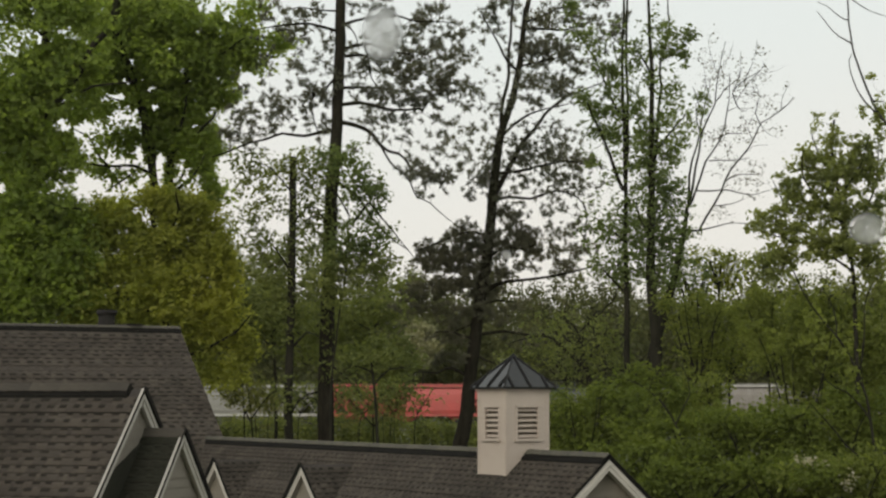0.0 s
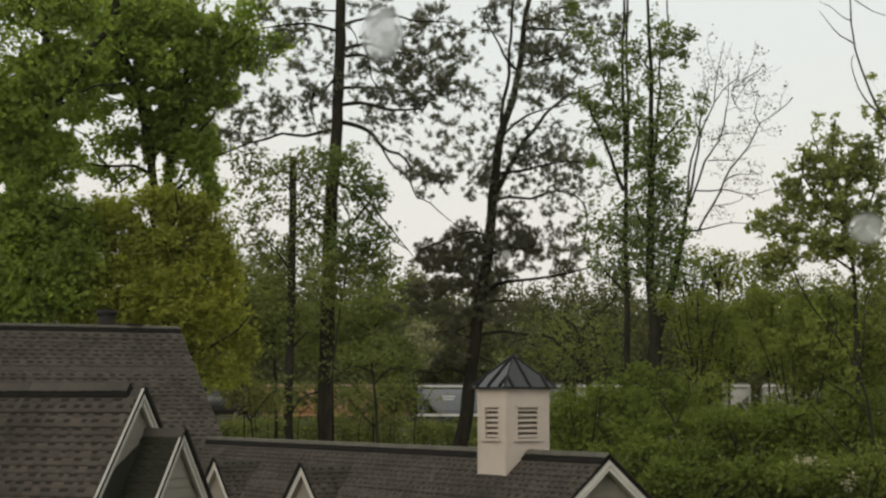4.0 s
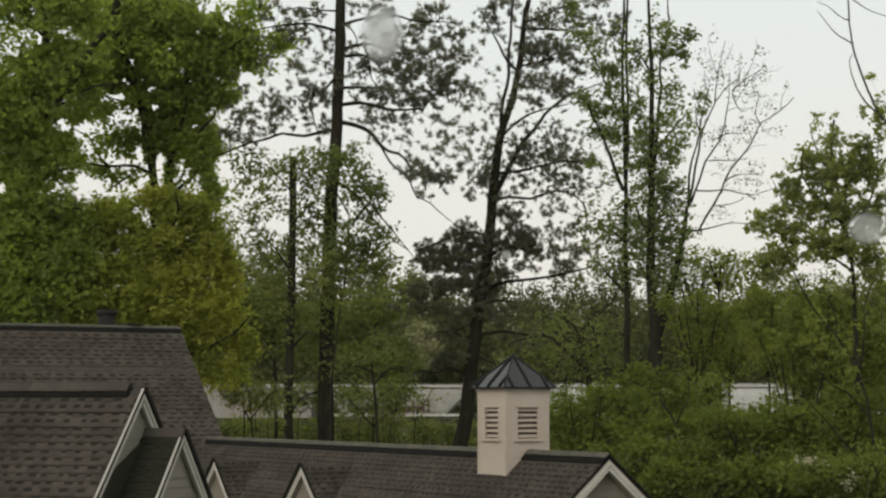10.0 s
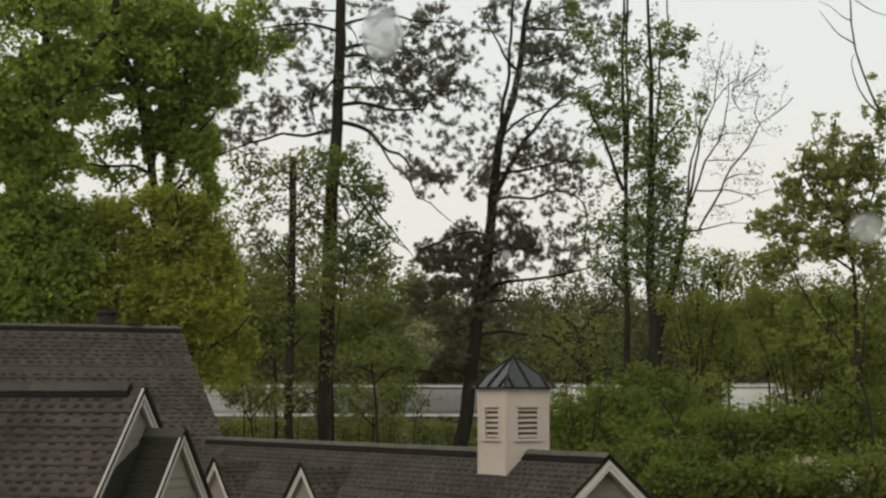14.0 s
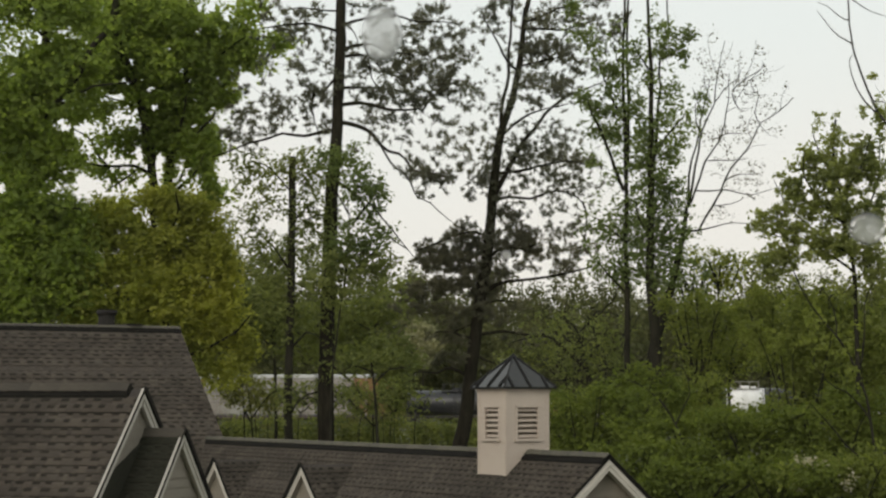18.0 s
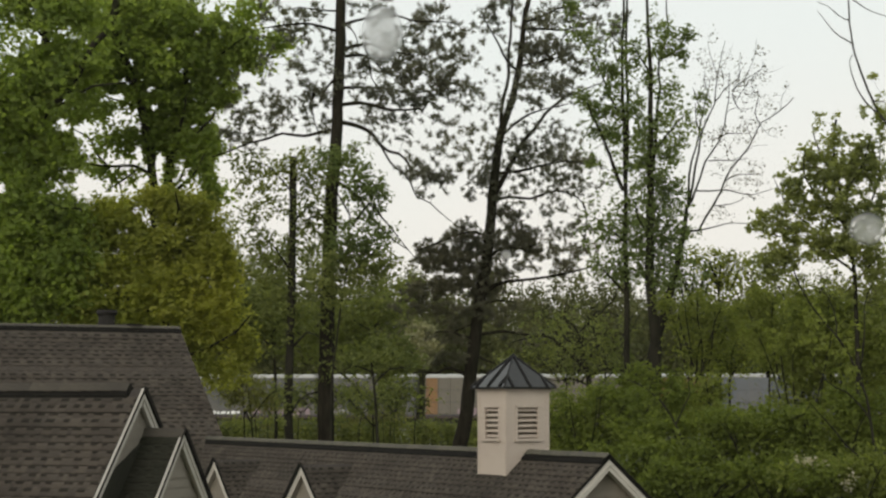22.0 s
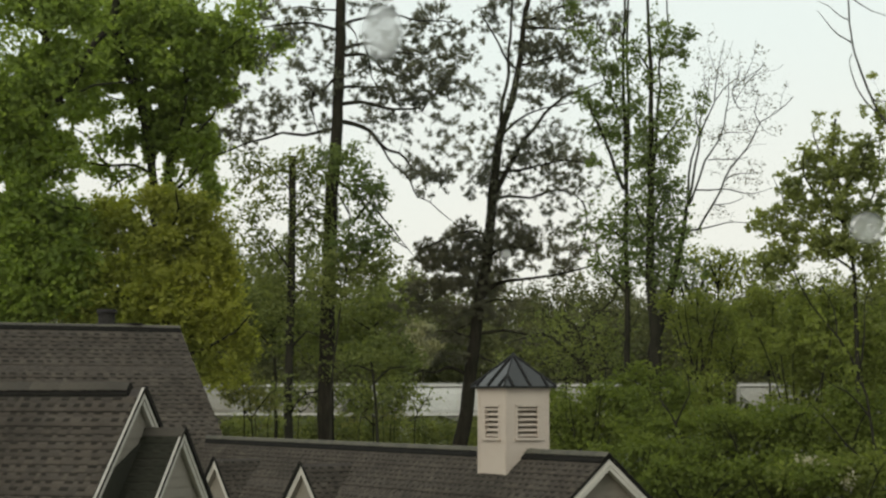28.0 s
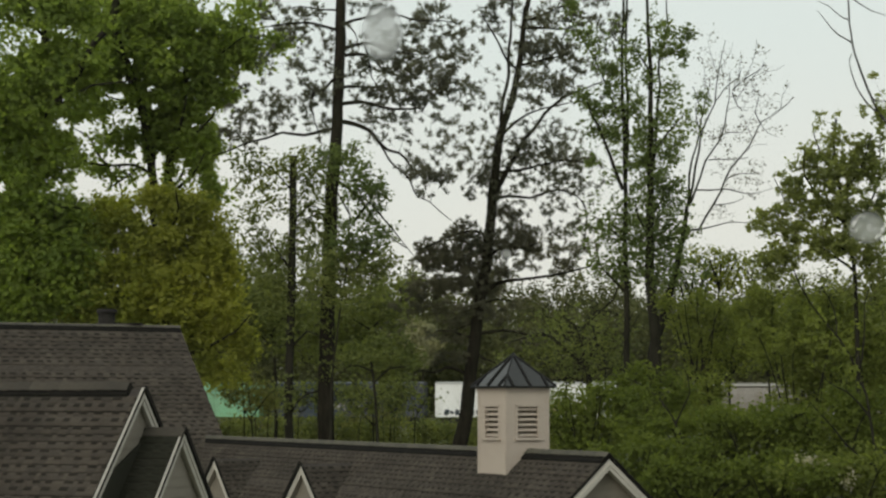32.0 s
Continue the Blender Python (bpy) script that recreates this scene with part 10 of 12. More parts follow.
t = Tree("thicket_sapling", 9.04, 37, "olive-green leafy sapling in a thicket", M_BARK_GREY, 173, "tree", "thicket beside the house")
t.limb(0.037, 0.019, (-0.07, 4), (-0.16, 4.48), (-0.05, 5.09), name="stem")
t.limb(0.025, 0.012, (-0.13, 4.54), (0.35, 5.09), (0.65, 5.45), depth=0.4, name="stem")
t.limb(0.025, 0.012, (-0.13, 4.54), (-0.53, 5.09), (-0.72, 5.39), depth=-0.4, name="stem")
t.limb(0.025, 0.006, (-0.4, 4.47), (-0.65, 4.86), (-1.12, 5.17), (-1.56, 5.42), depth=1.09, name="stem")
t.limb(0.025, 0.006, (-0.23, 4.46), (-0.38, 4.89), (-0.53, 5.33), (-0.72, 5.65), depth=1.17, name="stem")
t.limb(0.025, 0.006, (-0.16, 4.53), (-0.12, 4.88), (-0.18, 5.33), (-0.1, 5.6), depth=1.03, name="stem")
t.limb(0.025, 0.006, (-0.05, 4.45), (-0.07, 4.91), (-0.12, 5.23), (-0.1, 5.51), depth=1.26, name="stem")
t.limb(0.025, 0.006, (-0.02, 4.48), (0.07, 4.94), (0.22, 5.42), (0.3, 5.69), depth=-0.92, name="stem")
t.limb(0.025, 0.006, (0.14, 4.53), (0.33, 4.92), (0.59, 5.22), (0.86, 5.54), depth=0.18, name="stem")
t.limb(0.025, 0.006, (0.09, 4.5), (0.35, 4.93), (0.7, 5.25), (1.05, 5.57), depth=0.97, name="stem")
t.limb(0.025, 0.006, (0.23, 4.48), (0.51, 4.86), (0.9, 5.17), (1.25, 5.48), depth=0.12, name="stem")
t.crown([(-0.5, 4.65, 0.23, 0.18, 2), (-0.73, 4.86, 0.29, 0.23, 2), (-0.96, 5.04, 0.28, 0.22, 2), (-1.23, 5.21, 0.26, 0.21, 2), (-1.44, 5.33, 0.18, 0.14, 2), (-1.61, 5.43, 0.15, 0.12, 2), (-0.31, 4.69, 0.29, 0.23, 2), (-0.39, 4.97, 0.32, 0.26, 2), (-0.48, 5.2, 0.21, 0.17, 2), (-0.58, 5.41, 0.19, 0.16, 2), (-0.65, 5.57, 0.17, 0.13, 2), (-0.71, 5.69, 0.23, 0.19, 2), (-0.16, 4.69, 0.33, 0.26, 2), (-0.15, 4.96, 0.28, 0.22, 2), (-0.14, 5.18, 0.31, 0.25, 2), (-0.13, 5.39, 0.23, 0.18, 2), (-0.12, 5.55, 0.24, 0.19, 2), (-0.11, 5.66, 0.16, 0.13, 2), (-0.08, 4.68, 0.25, 0.2, 2), (-0.08, 4.94, 0.29, 0.24, 2), (-0.08, 5.14, 0.26, 0.21, 2), (-0.09, 5.35, 0.29, 0.23, 2), (-0.09, 5.5, 0.26, 0.2, 2), (-0.09, 5.6, 0.16, 0.13, 2), (0.03, 4.71, 0.31, 0.25, 2), (0.09, 5, 0.35, 0.28, 2), (0.14, 5.24, 0.3, 0.24, 2), (0.2, 5.47, 0.18, 0.15, 2), (0.25, 5.64, 0.2, 0.16, 2), (0.29, 5.76, 0.15, 0.12, 2), (0.16, 4.67, 0.27, 0.21, 2), (0.31, 4.92, 0.34, 0.27, 2), (0.46, 5.12, 0.18, 0.14, 2), (0.63, 5.31, 0.23, 0.18, 2), (0.76, 5.46, 0.2, 0.16, 2), (0.86, 5.56, 0.2, 0.16, 2), (0.21, 4.68, 0.33, 0.26, 2), (0.4, 4.94, 0.33, 0.26, 2), (0.59, 5.15, 0.26, 0.21, 2), (0.81, 5.36, 0.29, 0.23, 2), (0.98, 5.51, 0.26, 0.21, 2), (1.12, 5.62, 0.19, 0.15, 2), (0.32, 4.66, 0.29, 0.23, 2), (0.52, 4.89, 0.36, 0.29, 2), (0.73, 5.08, 0.2, 0.16, 2), (0.96, 5.27, 0.29, 0.23, 2), (1.14, 5.4, 0.27, 0.22, 2), (1.29, 5.5, 0.2, 0.16, 2)], L_OLIVE, 0.12, per=40, spread=0.34, flat=0.75, twig_r=0.014)
t.done()

t = Tree("thicket_sapling", 3.38, 45, "dense green sapling in a thicket", M_BARK_GREY, 174, "tree", "thicket beside the house")
t.limb(0.045, 0.023, (-0.03, 3.35), (-0.14, 4.53), (-0.01, 5.26), name="stem")
t.limb(0.030, 0.015, (-0.11, 4.6), (0.23, 5.26), (0.41, 5.71), depth=0.4, name="stem")
t.limb(0.030, 0.015, (-0.11, 4.6), (-0.31, 5.26), (-0.43, 5.63), depth=-0.4, name="stem")
t.limb(0.030, 0.008, (-0.17, 4.54), (-0.27, 4.98), (-0.44, 5.28), (-0.59, 5.66), depth=0.26, name="stem")
t.limb(0.030, 0.008, (-0.08, 4.54), (-0.09, 5.04), (-0.21, 5.46), (-0.23, 5.87), depth=-0.5, name="stem")
t.limb(0.030, 0.008, (-0.08, 4.53), (-0.06, 5.07), (-0.04, 5.55), (0.01, 6), depth=-0.42, name="stem")
t.limb(0.030, 0.008, (0.12, 4.5), (0.25, 5.03), (0.36, 5.41), (0.54, 5.86), depth=0.48, name="stem")
t.limb(0.030, 0.008, (0.19, 4.53), (0.3, 5.06), (0.49, 5.5), (0.78, 5.81), depth=-0.27, name="stem")
t.crown([(-0.23, 4.73, 0.16, 0.13, 2), (-0.32, 4.99, 0.13, 0.11, 2), (-0.4, 5.2, 0.18, 0.14, 2), (-0.5, 5.4, 0.11, 0.09, 2), (-0.57, 5.56, 0.11, 0.09, 2), (-0.63, 5.66, 0.09, 0.07, 2), (-0.09, 4.76, 0.23, 0.18, 2), (-0.12, 5.07, 0.12, 0.1, 2), (-0.14, 5.33, 0.2, 0.16, 2), (-0.18, 5.57, 0.16, 0.13, 2), (-0.2, 5.75, 0.14, 0.12, 2), (-0.22, 5.88, 0.14, 0.11, 2), (-0.03, 4.79, 0.19, 0.15, 2), (-0.02, 5.15, 0.21, 0.17, 2), (-0.01, 5.43, 0.19, 0.15, 2), (0, 5.71, 0.13, 0.11, 2), (0.01, 5.91, 0.12, 0.09, 2), (0.01, 6.06, 0.1, 0.08, 2), (0.13, 4.76, 0.17, 0.14, 2), (0.22, 5.07, 0.14, 0.11, 2), (0.31, 5.32, 0.11, 0.09, 2), (0.42, 5.57, 0.18, 0.14, 2), (0.5, 5.74, 0.11, 0.09, 2), (0.56, 5.87, 0.09, 0.07, 2), (0.23, 4.76, 0.14, 0.11, 2), (0.34, 5.07, 0.15, 0.12, 2), (0.47, 5.32, 0.14, 0.12, 2), (0.6, 5.56, 0.18, 0.14, 2), (0.71, 5.73, 0.16, 0.13, 2), (0.79, 5.86, 0.12, 0.1, 2)], L_THICKET, 0.12, per=40, spread=0.34, flat=0.75, twig_r=0.014)
t.done()

t = Tree("thicket_sapling", 7.62, 48, "olive-green leafy sapling in a thicket", M_BARK_GREY, 175, "tree", "thicket beside the house")
t.limb(0.048, 0.024, (-0.06, 3.11), (-0.14, 6.56), (-0, 7.13), name="stem")
t.limb(0.032, 0.016, (-0.1, 6.61), (0.13, 7.13), (0.23, 7.47), depth=0.4, name="stem")
t.limb(0.032, 0.016, (-0.1, 6.61), (-0.16, 7.13), (-0.22, 7.41), depth=-0.4, name="stem")
t.limb(0.032, 0.008, (-0.06, 6.54), (-0.18, 6.87), (-0.37, 7.11), (-0.46, 7.33), depth=-0.12, name="stem")
t.limb(0.032, 0.008, (-0.07, 6.51), (-0.13, 6.97), (-0.19, 7.3), (-0.23, 7.65), depth=-0.16, name="stem")
t.limb(0.032, 0.008, (-0.01, 6.54), (-0.03, 7), (-0.06, 7.38), (-0.04, 7.62), depth=0.01, name="stem")
t.limb(0.032, 0.008, (-0.01, 6.57), (-0, 6.95), (0.02, 7.19), (0.04, 7.46), depth=0.23, name="stem")
t.crown([(-0.14, 6.71, 0.09, 0.07, 1), (-0.2, 6.91, 0.11, 0.09, 1), (-0.27, 7.07, 0.08, 0.07, 1), (-0.34, 7.23, 0.09, 0.07, 1), (-0.4, 7.34, 0.07, 0.05, 1), (-0.45, 7.43, 0.07, 0.06, 1), (-0.08, 6.74, 0.1, 0.08, 1), (-0.11, 6.99, 0.07, 0.05, 1), (-0.14, 7.19, 0.1, 0.08, 1), (-0.18, 7.38, 0.06, 0.05, 1), (-0.21, 7.52, 0.05, 0.04, 1), (-0.23, 7.63, 0.06, 0.05, 1), (-0.01, 6.75, 0.09, 0.08, 1), (-0.01, 7, 0.08, 0.06, 1), (-0.02, 7.2, 0.1, 0.08, 1), (-0.02, 7.4, 0.06, 0.05, 1), (-0.02, 7.55, 0.07, 0.05, 1), (-0.02, 7.65, 0.07, 0.06, 1), (0.03, 6.71, 0.13, 0.1, 1), (0.04, 6.92, 0.09, 0.07, 1), (0.04, 7.09, 0.08, 0.07, 1), (0.05, 7.25, 0.06, 0.05, 1), (0.05, 7.37, 0.08, 0.07, 1), (0.06, 7.45, 0.06, 0.05, 1), (0.09, 6.76, 0.09, 0.07, 1), (0.13, 7.02, 0.12, 0.09, 1), (0.18, 7.23, 0.06, 0.05, 1), (0.23, 7.44, 0.07, 0.06, 1), (0.28, 7.59, 0.07, 0.05, 1)], L_OLIVE, 0.12, per=40, spread=0.34, flat=0.75, twig_r=0.014)
t.done()

t = Tree("thicket_sapling", 11.88, 47, "olive-green leafy sapling in a thicket", M_BARK_GREY, 176, "tree", "thicket beside the house")
t.limb(0.047, 0.024, (-0.09, 3.19), (-0.13, 6.94), (0.01, 7.64), name="stem")
t.limb(0.031, 0.016, (-0.1, 7.01), (0.29, 7.64), (0.51, 8.06), depth=0.4, name="stem")
t.limb(0.031, 0.016, (-0.1, 7.01), (-0.34, 7.64), (-0.47, 7.99), depth=-0.4, name="stem")
t.limb(0.031, 0.008, (-0.27, 6.89), (-0.42, 7.42), (-0.69, 7.68), (-1.04, 8.01), depth=0.3, name="stem")
t.limb(0.031, 0.008, (-0.07, 6.95), (-0.01, 7.48), (0, 7.92), (-0.05, 8.31), depth=0.69, name="stem")
t.limb(0.031, 0.008, (-0.04, 6.89), (0.05, 7.43), (0.22, 7.95), (0.32, 8.34), depth=-0.21, name="stem")
t.limb(0.031, 0.008, (0.14, 6.98), (0.17, 7.34), (0.34, 7.73), (0.49, 8.07), depth=-0.41, name="stem")
t.limb(0.031, 0.008, (0.15, 6.91), (0.32, 7.36), (0.4, 7.72), (0.6, 7.96), depth=-0.16, name="stem")
t.crown([(-0.29, 7.14, 0.28, 0.23, 3), (-0.44, 7.4, 0.25, 0.2, 3), (-0.6, 7.61, 0.23, 0.19, 3), (-0.92, 7.96, 0.16, 0.13, 3), (-1.03, 8.07, 0.16, 0.13, 3), (-0.07, 7.19, 0.26, 0.21, 3), (-0.06, 7.51, 0.21, 0.17, 3), (-0.04, 8.04, 0.14, 0.11, 3), (-0.03, 8.23, 0.16, 0.13, 3), (-0.03, 8.37, 0.13, 0.1, 3), (0.05, 7.18, 0.23, 0.18, 3), (0.1, 7.51, 0.21, 0.17, 3), (0.22, 8.02, 0.13, 0.1, 3), (0.26, 8.21, 0.17, 0.13, 3), (0.3, 8.35, 0.16, 0.13, 3), (0.15, 7.13, 0.17, 0.13, 3), (0.24, 7.39, 0.17, 0.14, 3), (0.32, 7.6, 0.22, 0.18, 3), (0.41, 7.81, 0.11, 0.09, 3), (0.49, 7.96, 0.19, 0.15, 3), (0.55, 8.07, 0.14, 0.11, 3), (0.24, 7.13, 0.25, 0.2, 3), (0.32, 7.39, 0.19, 0.15, 3), (0.4, 7.59, 0.14, 0.11, 3), (0.61, 8.05, 0.15, 0.12, 3)], L_OLIVE, 0.12, per=40, spread=0.34, flat=0.75, twig_r=0.014)
t.done()

t = Tree("thicket_sapling", 10.23, 50, "olive-green leafy sapling in a thicket", M_BARK_GREY, 177, "tree", "thicket beside the house")
t.limb(0.050, 0.025, (-0.08, 2.95), (-0.13, 7.55), (0.02, 8.21), name="stem")
t.limb(0.033, 0.017, (-0.09, 7.61), (0.35, 8.21), (0.61, 8.61), depth=0.4, name="stem")
t.limb(0.033, 0.017, (-0.09, 7.61), (-0.4, 8.21), (-0.56, 8.54), depth=-0.4, name="stem")
t.limb(0.033, 0.008, (-0.26, 7.48), (-0.44, 7.89), (-0.55, 8.21), (-0.84, 8.49), depth=-0.72, name="stem")
t.limb(0.033, 0.008, (-0.08, 7.55), (-0.09, 7.99), (-0.06, 8.41), (-0.04, 8.71), depth=0.59, name="stem")
t.limb(0.033, 0.008, (-0.08, 7.51), (-0.1, 8.01), (-0.14, 8.41), (-0.22, 8.77), depth=0.71, name="stem")
t.limb(0.033, 0.008, (0.11, 7.51), (0.26, 8.01), (0.42, 8.44), (0.54, 8.71), depth=-0.62, name="stem")
t.limb(0.033, 0.008, (0.2, 7.5), (0.28, 7.89), (0.43, 8.24), (0.56, 8.47), depth=-0.68, name="stem")
t.crown([(-0.31, 7.73, 0.3, 0.24, 2), (-0.51, 8.16, 0.26, 0.21, 2), (-0.63, 8.35, 0.22, 0.18, 2), (-0.73, 8.49, 0.14, 0.12, 2), (-0.8, 8.59, 0.18, 0.15, 2), (-0.07, 7.76, 0.27, 0.22, 2), (-0.05, 8.29, 0.24, 0.19, 2), (-0.04, 8.51, 0.17, 0.13, 2), (-0.03, 8.68, 0.15, 0.12, 2), (-0.03, 8.8, 0.13, 0.11, 2), (-0.13, 8.32, 0.19, 0.15, 2), (-0.19, 8.55, 0.24, 0.19, 2), (-0.23, 8.72, 0.14, 0.11, 2), (-0.26, 8.85, 0.12, 0.1, 2), (0.17, 7.76, 0.21, 0.17, 2), (0.35, 8.27, 0.2, 0.16, 2), (0.45, 8.49, 0.2, 0.16, 2), (0.53, 8.65, 0.19, 0.15, 2), (0.59, 8.77, 0.17, 0.14, 2), (0.26, 7.72, 0.3, 0.24, 2), (0.33, 7.95, 0.21, 0.17, 2), (0.41, 8.14, 0.26, 0.21, 2), (0.5, 8.32, 0.23, 0.19, 2), (0.57, 8.46, 0.19, 0.16, 2), (0.63, 8.55, 0.16, 0.13, 2)], L_OLIVE, 0.12, per=40, spread=0.34, flat=0.75, twig_r=0.014)
t.done()
SWAYING.append((t.ob, 0.1))

t = Tree("leaning_sapling", 9.41, 38, "dark leaning bare sapling stems above the thicket", M_BARK_GREY, 191, "tree")
t.limb(0.041, 0.015, (0.31, 4.29), (0.17, 6.41), (-0.13, 7.67), (-0.6, 8.49), (-1.17, 9.18), (-1.53, 9.95), name="trunk")
t.limb(0.025, 0.006, (0.11, 6.66), (-0.38, 7.29), (-0.88, 7.54), (-1.31, 7.92), depth=-0.5)
t.limb(0.025, 0.006, (-0.13, 7.64), (0.09, 8.42), (0.05, 9.18), (0.25, 9.69), depth=0.4)
t.limb(0.028, 0.006, (0.24, 5.53), (-0.53, 6.03), (-1.08, 6.6), (-1.39, 6.97), depth=-0.8)
t.limb(0.020, 0.006, (-0.6, 8.47), (-0.62, 9.06), (-0.81, 9.57), depth=0.4)
t.crown([(-1.11, 8.42, 0.51, 0.63, 14), (-0.36, 8.17, 0.51, 0.76, 14)], L_OLIVE, 0.12, per=10, spread=0.2, twig_r=0.008)
t.done()

t = Tree("leaning_sapling", 6.07, 41, "dark leaning bare sapling stems above the thicket", M_BARK_GREY, 192, "tree")
t.limb(0.038, 0.011, (-0.38, 4.08), (-0.23, 5.55), (-0.55, 6.63), (-1.09, 7.31), (-1.63, 7.58), name="trunk")
t.limb(0.030, 0.007, (-0.23, 5.49), (0.26, 6.09), (0.33, 6.7), depth=0.5)
t.limb(0.027, 0.007, (-0.47, 6.47), (-0.2, 7.18), (-0.33, 7.72), depth=-0.5)
t.limb(0.027, 0.007, (-0.21, 5.42), (0.8, 5.82), (2.16, 6.36), (2.58, 6.9), depth=-0.7)
t.crown([(-1.09, 6.9, 0.68, 0.55, 14), (0.39, 5.96, 0.82, 0.41, 14)], L_THICKET, 0.12, per=10, spread=0.2, twig_r=0.008)
t.done()

t = Tree("blossom_shrub", 7.95, 36.5, "small shrub with pale blossom in the thicket", M_BARK_GREY, 190, "shrub")
t.limb(0.024, 0.005, (-0, 4.04), (-0.04, 5.35), (-0.05, 5.71), name="stem")
t.crown([(-0.05, 5.71, 0.27, 0.11, 9), (-0.34, 5.23, 0.12, 0.1, 4), (0.69, 5.35, 0.15, 0.24, 5)], L_BLOSSOM, 0.1, per=8, spread=0.14, twig_r=0.01)
t.crown([(-0.04, 5.35, 0.61, 0.37, 40)], L_THICKET, 0.12, per=30, spread=0.3, name='leaf_mass', twig_r=0.01)
t.done()

t = Tree("understory_tree", 5.22, 60, "crooked dark understory tree with sparse hanging leaves", M_BARK_GREY, 242, "tree", "understory trees")
t.limb(0.100, 0.050, (-0.03, 3.31), (-0.05, 6.46), (-0.08, 7.46), (-0.15, 8.15), (-0.71, 8.69), (-1.03, 9.01), name="trunk")
t.limb(0.060, 0.020, (-0.71, 8.69), (-0.43, 9.13), (-0.46, 9.49), (-0.8, 9.81), (-1.1, 9.93), depth=-0.4)
t.limb(0.050, 0.016, (-0.12, 7.89), (0.53, 8.21), (1.18, 8.15), (1.79, 8.45), depth=-0.4)
t.limb(0.050, 0.016, (-0.91, 8.89), (-1.4, 9.25), (-2.1, 9.33), (-2.8, 9.17), depth=0.4)
t.limb(0.040, 0.014, (-0.31, 8.25), (0.29, 9.05), (0.8, 9.65), depth=0.3)
t.limb(0.040, 0.014, (-0.16, 7.65), (-0.81, 7.89), (-1.41, 7.81), (-1.91, 7.97), depth=-0.5)
t.crown([(-1.71, 8.81, 1.2, 0.52, 44), (-2.81, 8.45, 0.72, 0.44, 26), (-0.71, 8.15, 0.88, 0.52, 44), (0.59, 8.45, 0.96, 0.68, 50), (1.48, 8.05, 0.68, 0.52, 34), (-0.1, 9.25, 1.2, 0.8, 50), (-1.3, 9.65, 1.2, 0.6, 30), (0.89, 9.25, 0.8, 0.8, 34), (-2.31, 8.05, 0.52, 0.24, 10)], L_SHADE, 0.13, per=9, spread=0.24, twig_r=0.008)
t.done()

t = Tree("understory_tree", -2.25, 58, "leafy young tree hanging over the railway fence", M_BARK_GREY, 243, "tree", "understory trees")
t.limb(0.077, 0.039, (0.07, 3.43), (0.02, 6.1), (-0.06, 7.44), (-0.22, 8.4), name="trunk")
t.limb(0.039, 0.014, (-0.1, 7.63), (0.44, 8.11), (1.02, 8.21), depth=-0.4)
t.limb(0.039, 0.014, (-0.14, 8.02), (-0.68, 8.21), (-1.1, 8.02), depth=-0.4)
t.crown([(-0.91, 8.31, 0.7, 0.39, 20), (-0.14, 8.5, 0.77, 0.5, 30), (0.63, 8.31, 0.73, 0.43, 26), (0.44, 7.44, 0.58, 0.5, 10), (-0.52, 7.25, 0.5, 0.39, 6), (1.02, 7.73, 0.31, 0.39, 6), (-1.1, 7.54, 0.35, 0.35, 5)], L_SHADE, 0.13, per=10, spread=0.24, twig_r=0.008)
t.done()

t = Tree("low_shrub", -8.06, 68, "dull olive shrub in early leaf beside the railway", M_BARK_GREY, 240, "shrub", "low shrubs behind the roof")
t.limb(0.045, 0.023, (0.16, 2.82), (0.11, 6.84), (0.01, 7.97), name="stem")
t.limb(0.034, 0.014, (0.12, 6.51), (0.56, 7.18), (0.96, 7.52), name="stem")
t.crown([(-0.17, 7.52, 0.91, 0.95, 60), (0.86, 7.02, 0.73, 0.59, 34), (-0.74, 8.31, 0.68, 0.68, 30), (0.39, 8.42, 0.45, 0.68, 18)], L_DULL, 0.13, per=12, spread=0.26, twig_r=0.008)
t.done()

t = Tree("low_shrub", -3.07, 74, "brownish shrub with a few pale leaves beside the railway", M_BARK_GREY, 241, "shrub", "low shrubs behind the roof")
t.limb(0.049, 0.025, (0.09, 2.45), (0.03, 6.1), (-0.07, 7.02), name="stem")
t.limb(0.037, 0.015, (0.05, 5.97), (0.76, 6.58), (1.3, 7.02), name="stem")
t.limb(0.037, 0.015, (0.05, 5.97), (-0.59, 6.63), (-1.08, 7.07), name="stem")
t.crown([(0.03, 6.46, 1.53, 0.44, 42), (1.01, 6.63, 0.84, 0.39, 18), (-1.08, 6.39, 0.74, 0.35, 14)], L_DULL, 0.13, per=8, spread=0.24, twig_r=0.008)
t.done()

t = Tree("low_shrub", -10.71, 84, "bright green low shrub behind the roof", M_BARK_GREY, 180, "shrub", "low shrubs behind the roof")
t.limb(0.042, 0.022, (0.04, 3.76), (0.1, 5.7), name="stem")
t.crown([(0.02, 5.58, 0.95, 0.56, 60), (0.59, 4.87, 1.12, 0.62, 50)], L_GRASS, 0.16, per=22, spread=0.5, twigs=0.2)
t.done()

t = Tree("low_shrub", -9.4, 85, "bright green low shrub behind the roof", M_BARK_GREY, 181, "shrub", "low shrubs behind the roof")
t.limb(0.043, 0.023, (0.04, 3.72), (0.1, 5.68), name="stem")
t.crown([(0.02, 5.57, 0.97, 0.68, 60), (0.59, 4.84, 1.14, 0.62, 50)], L_GRASS, 0.16, per=22, spread=0.5, twigs=0.2)
t.done()

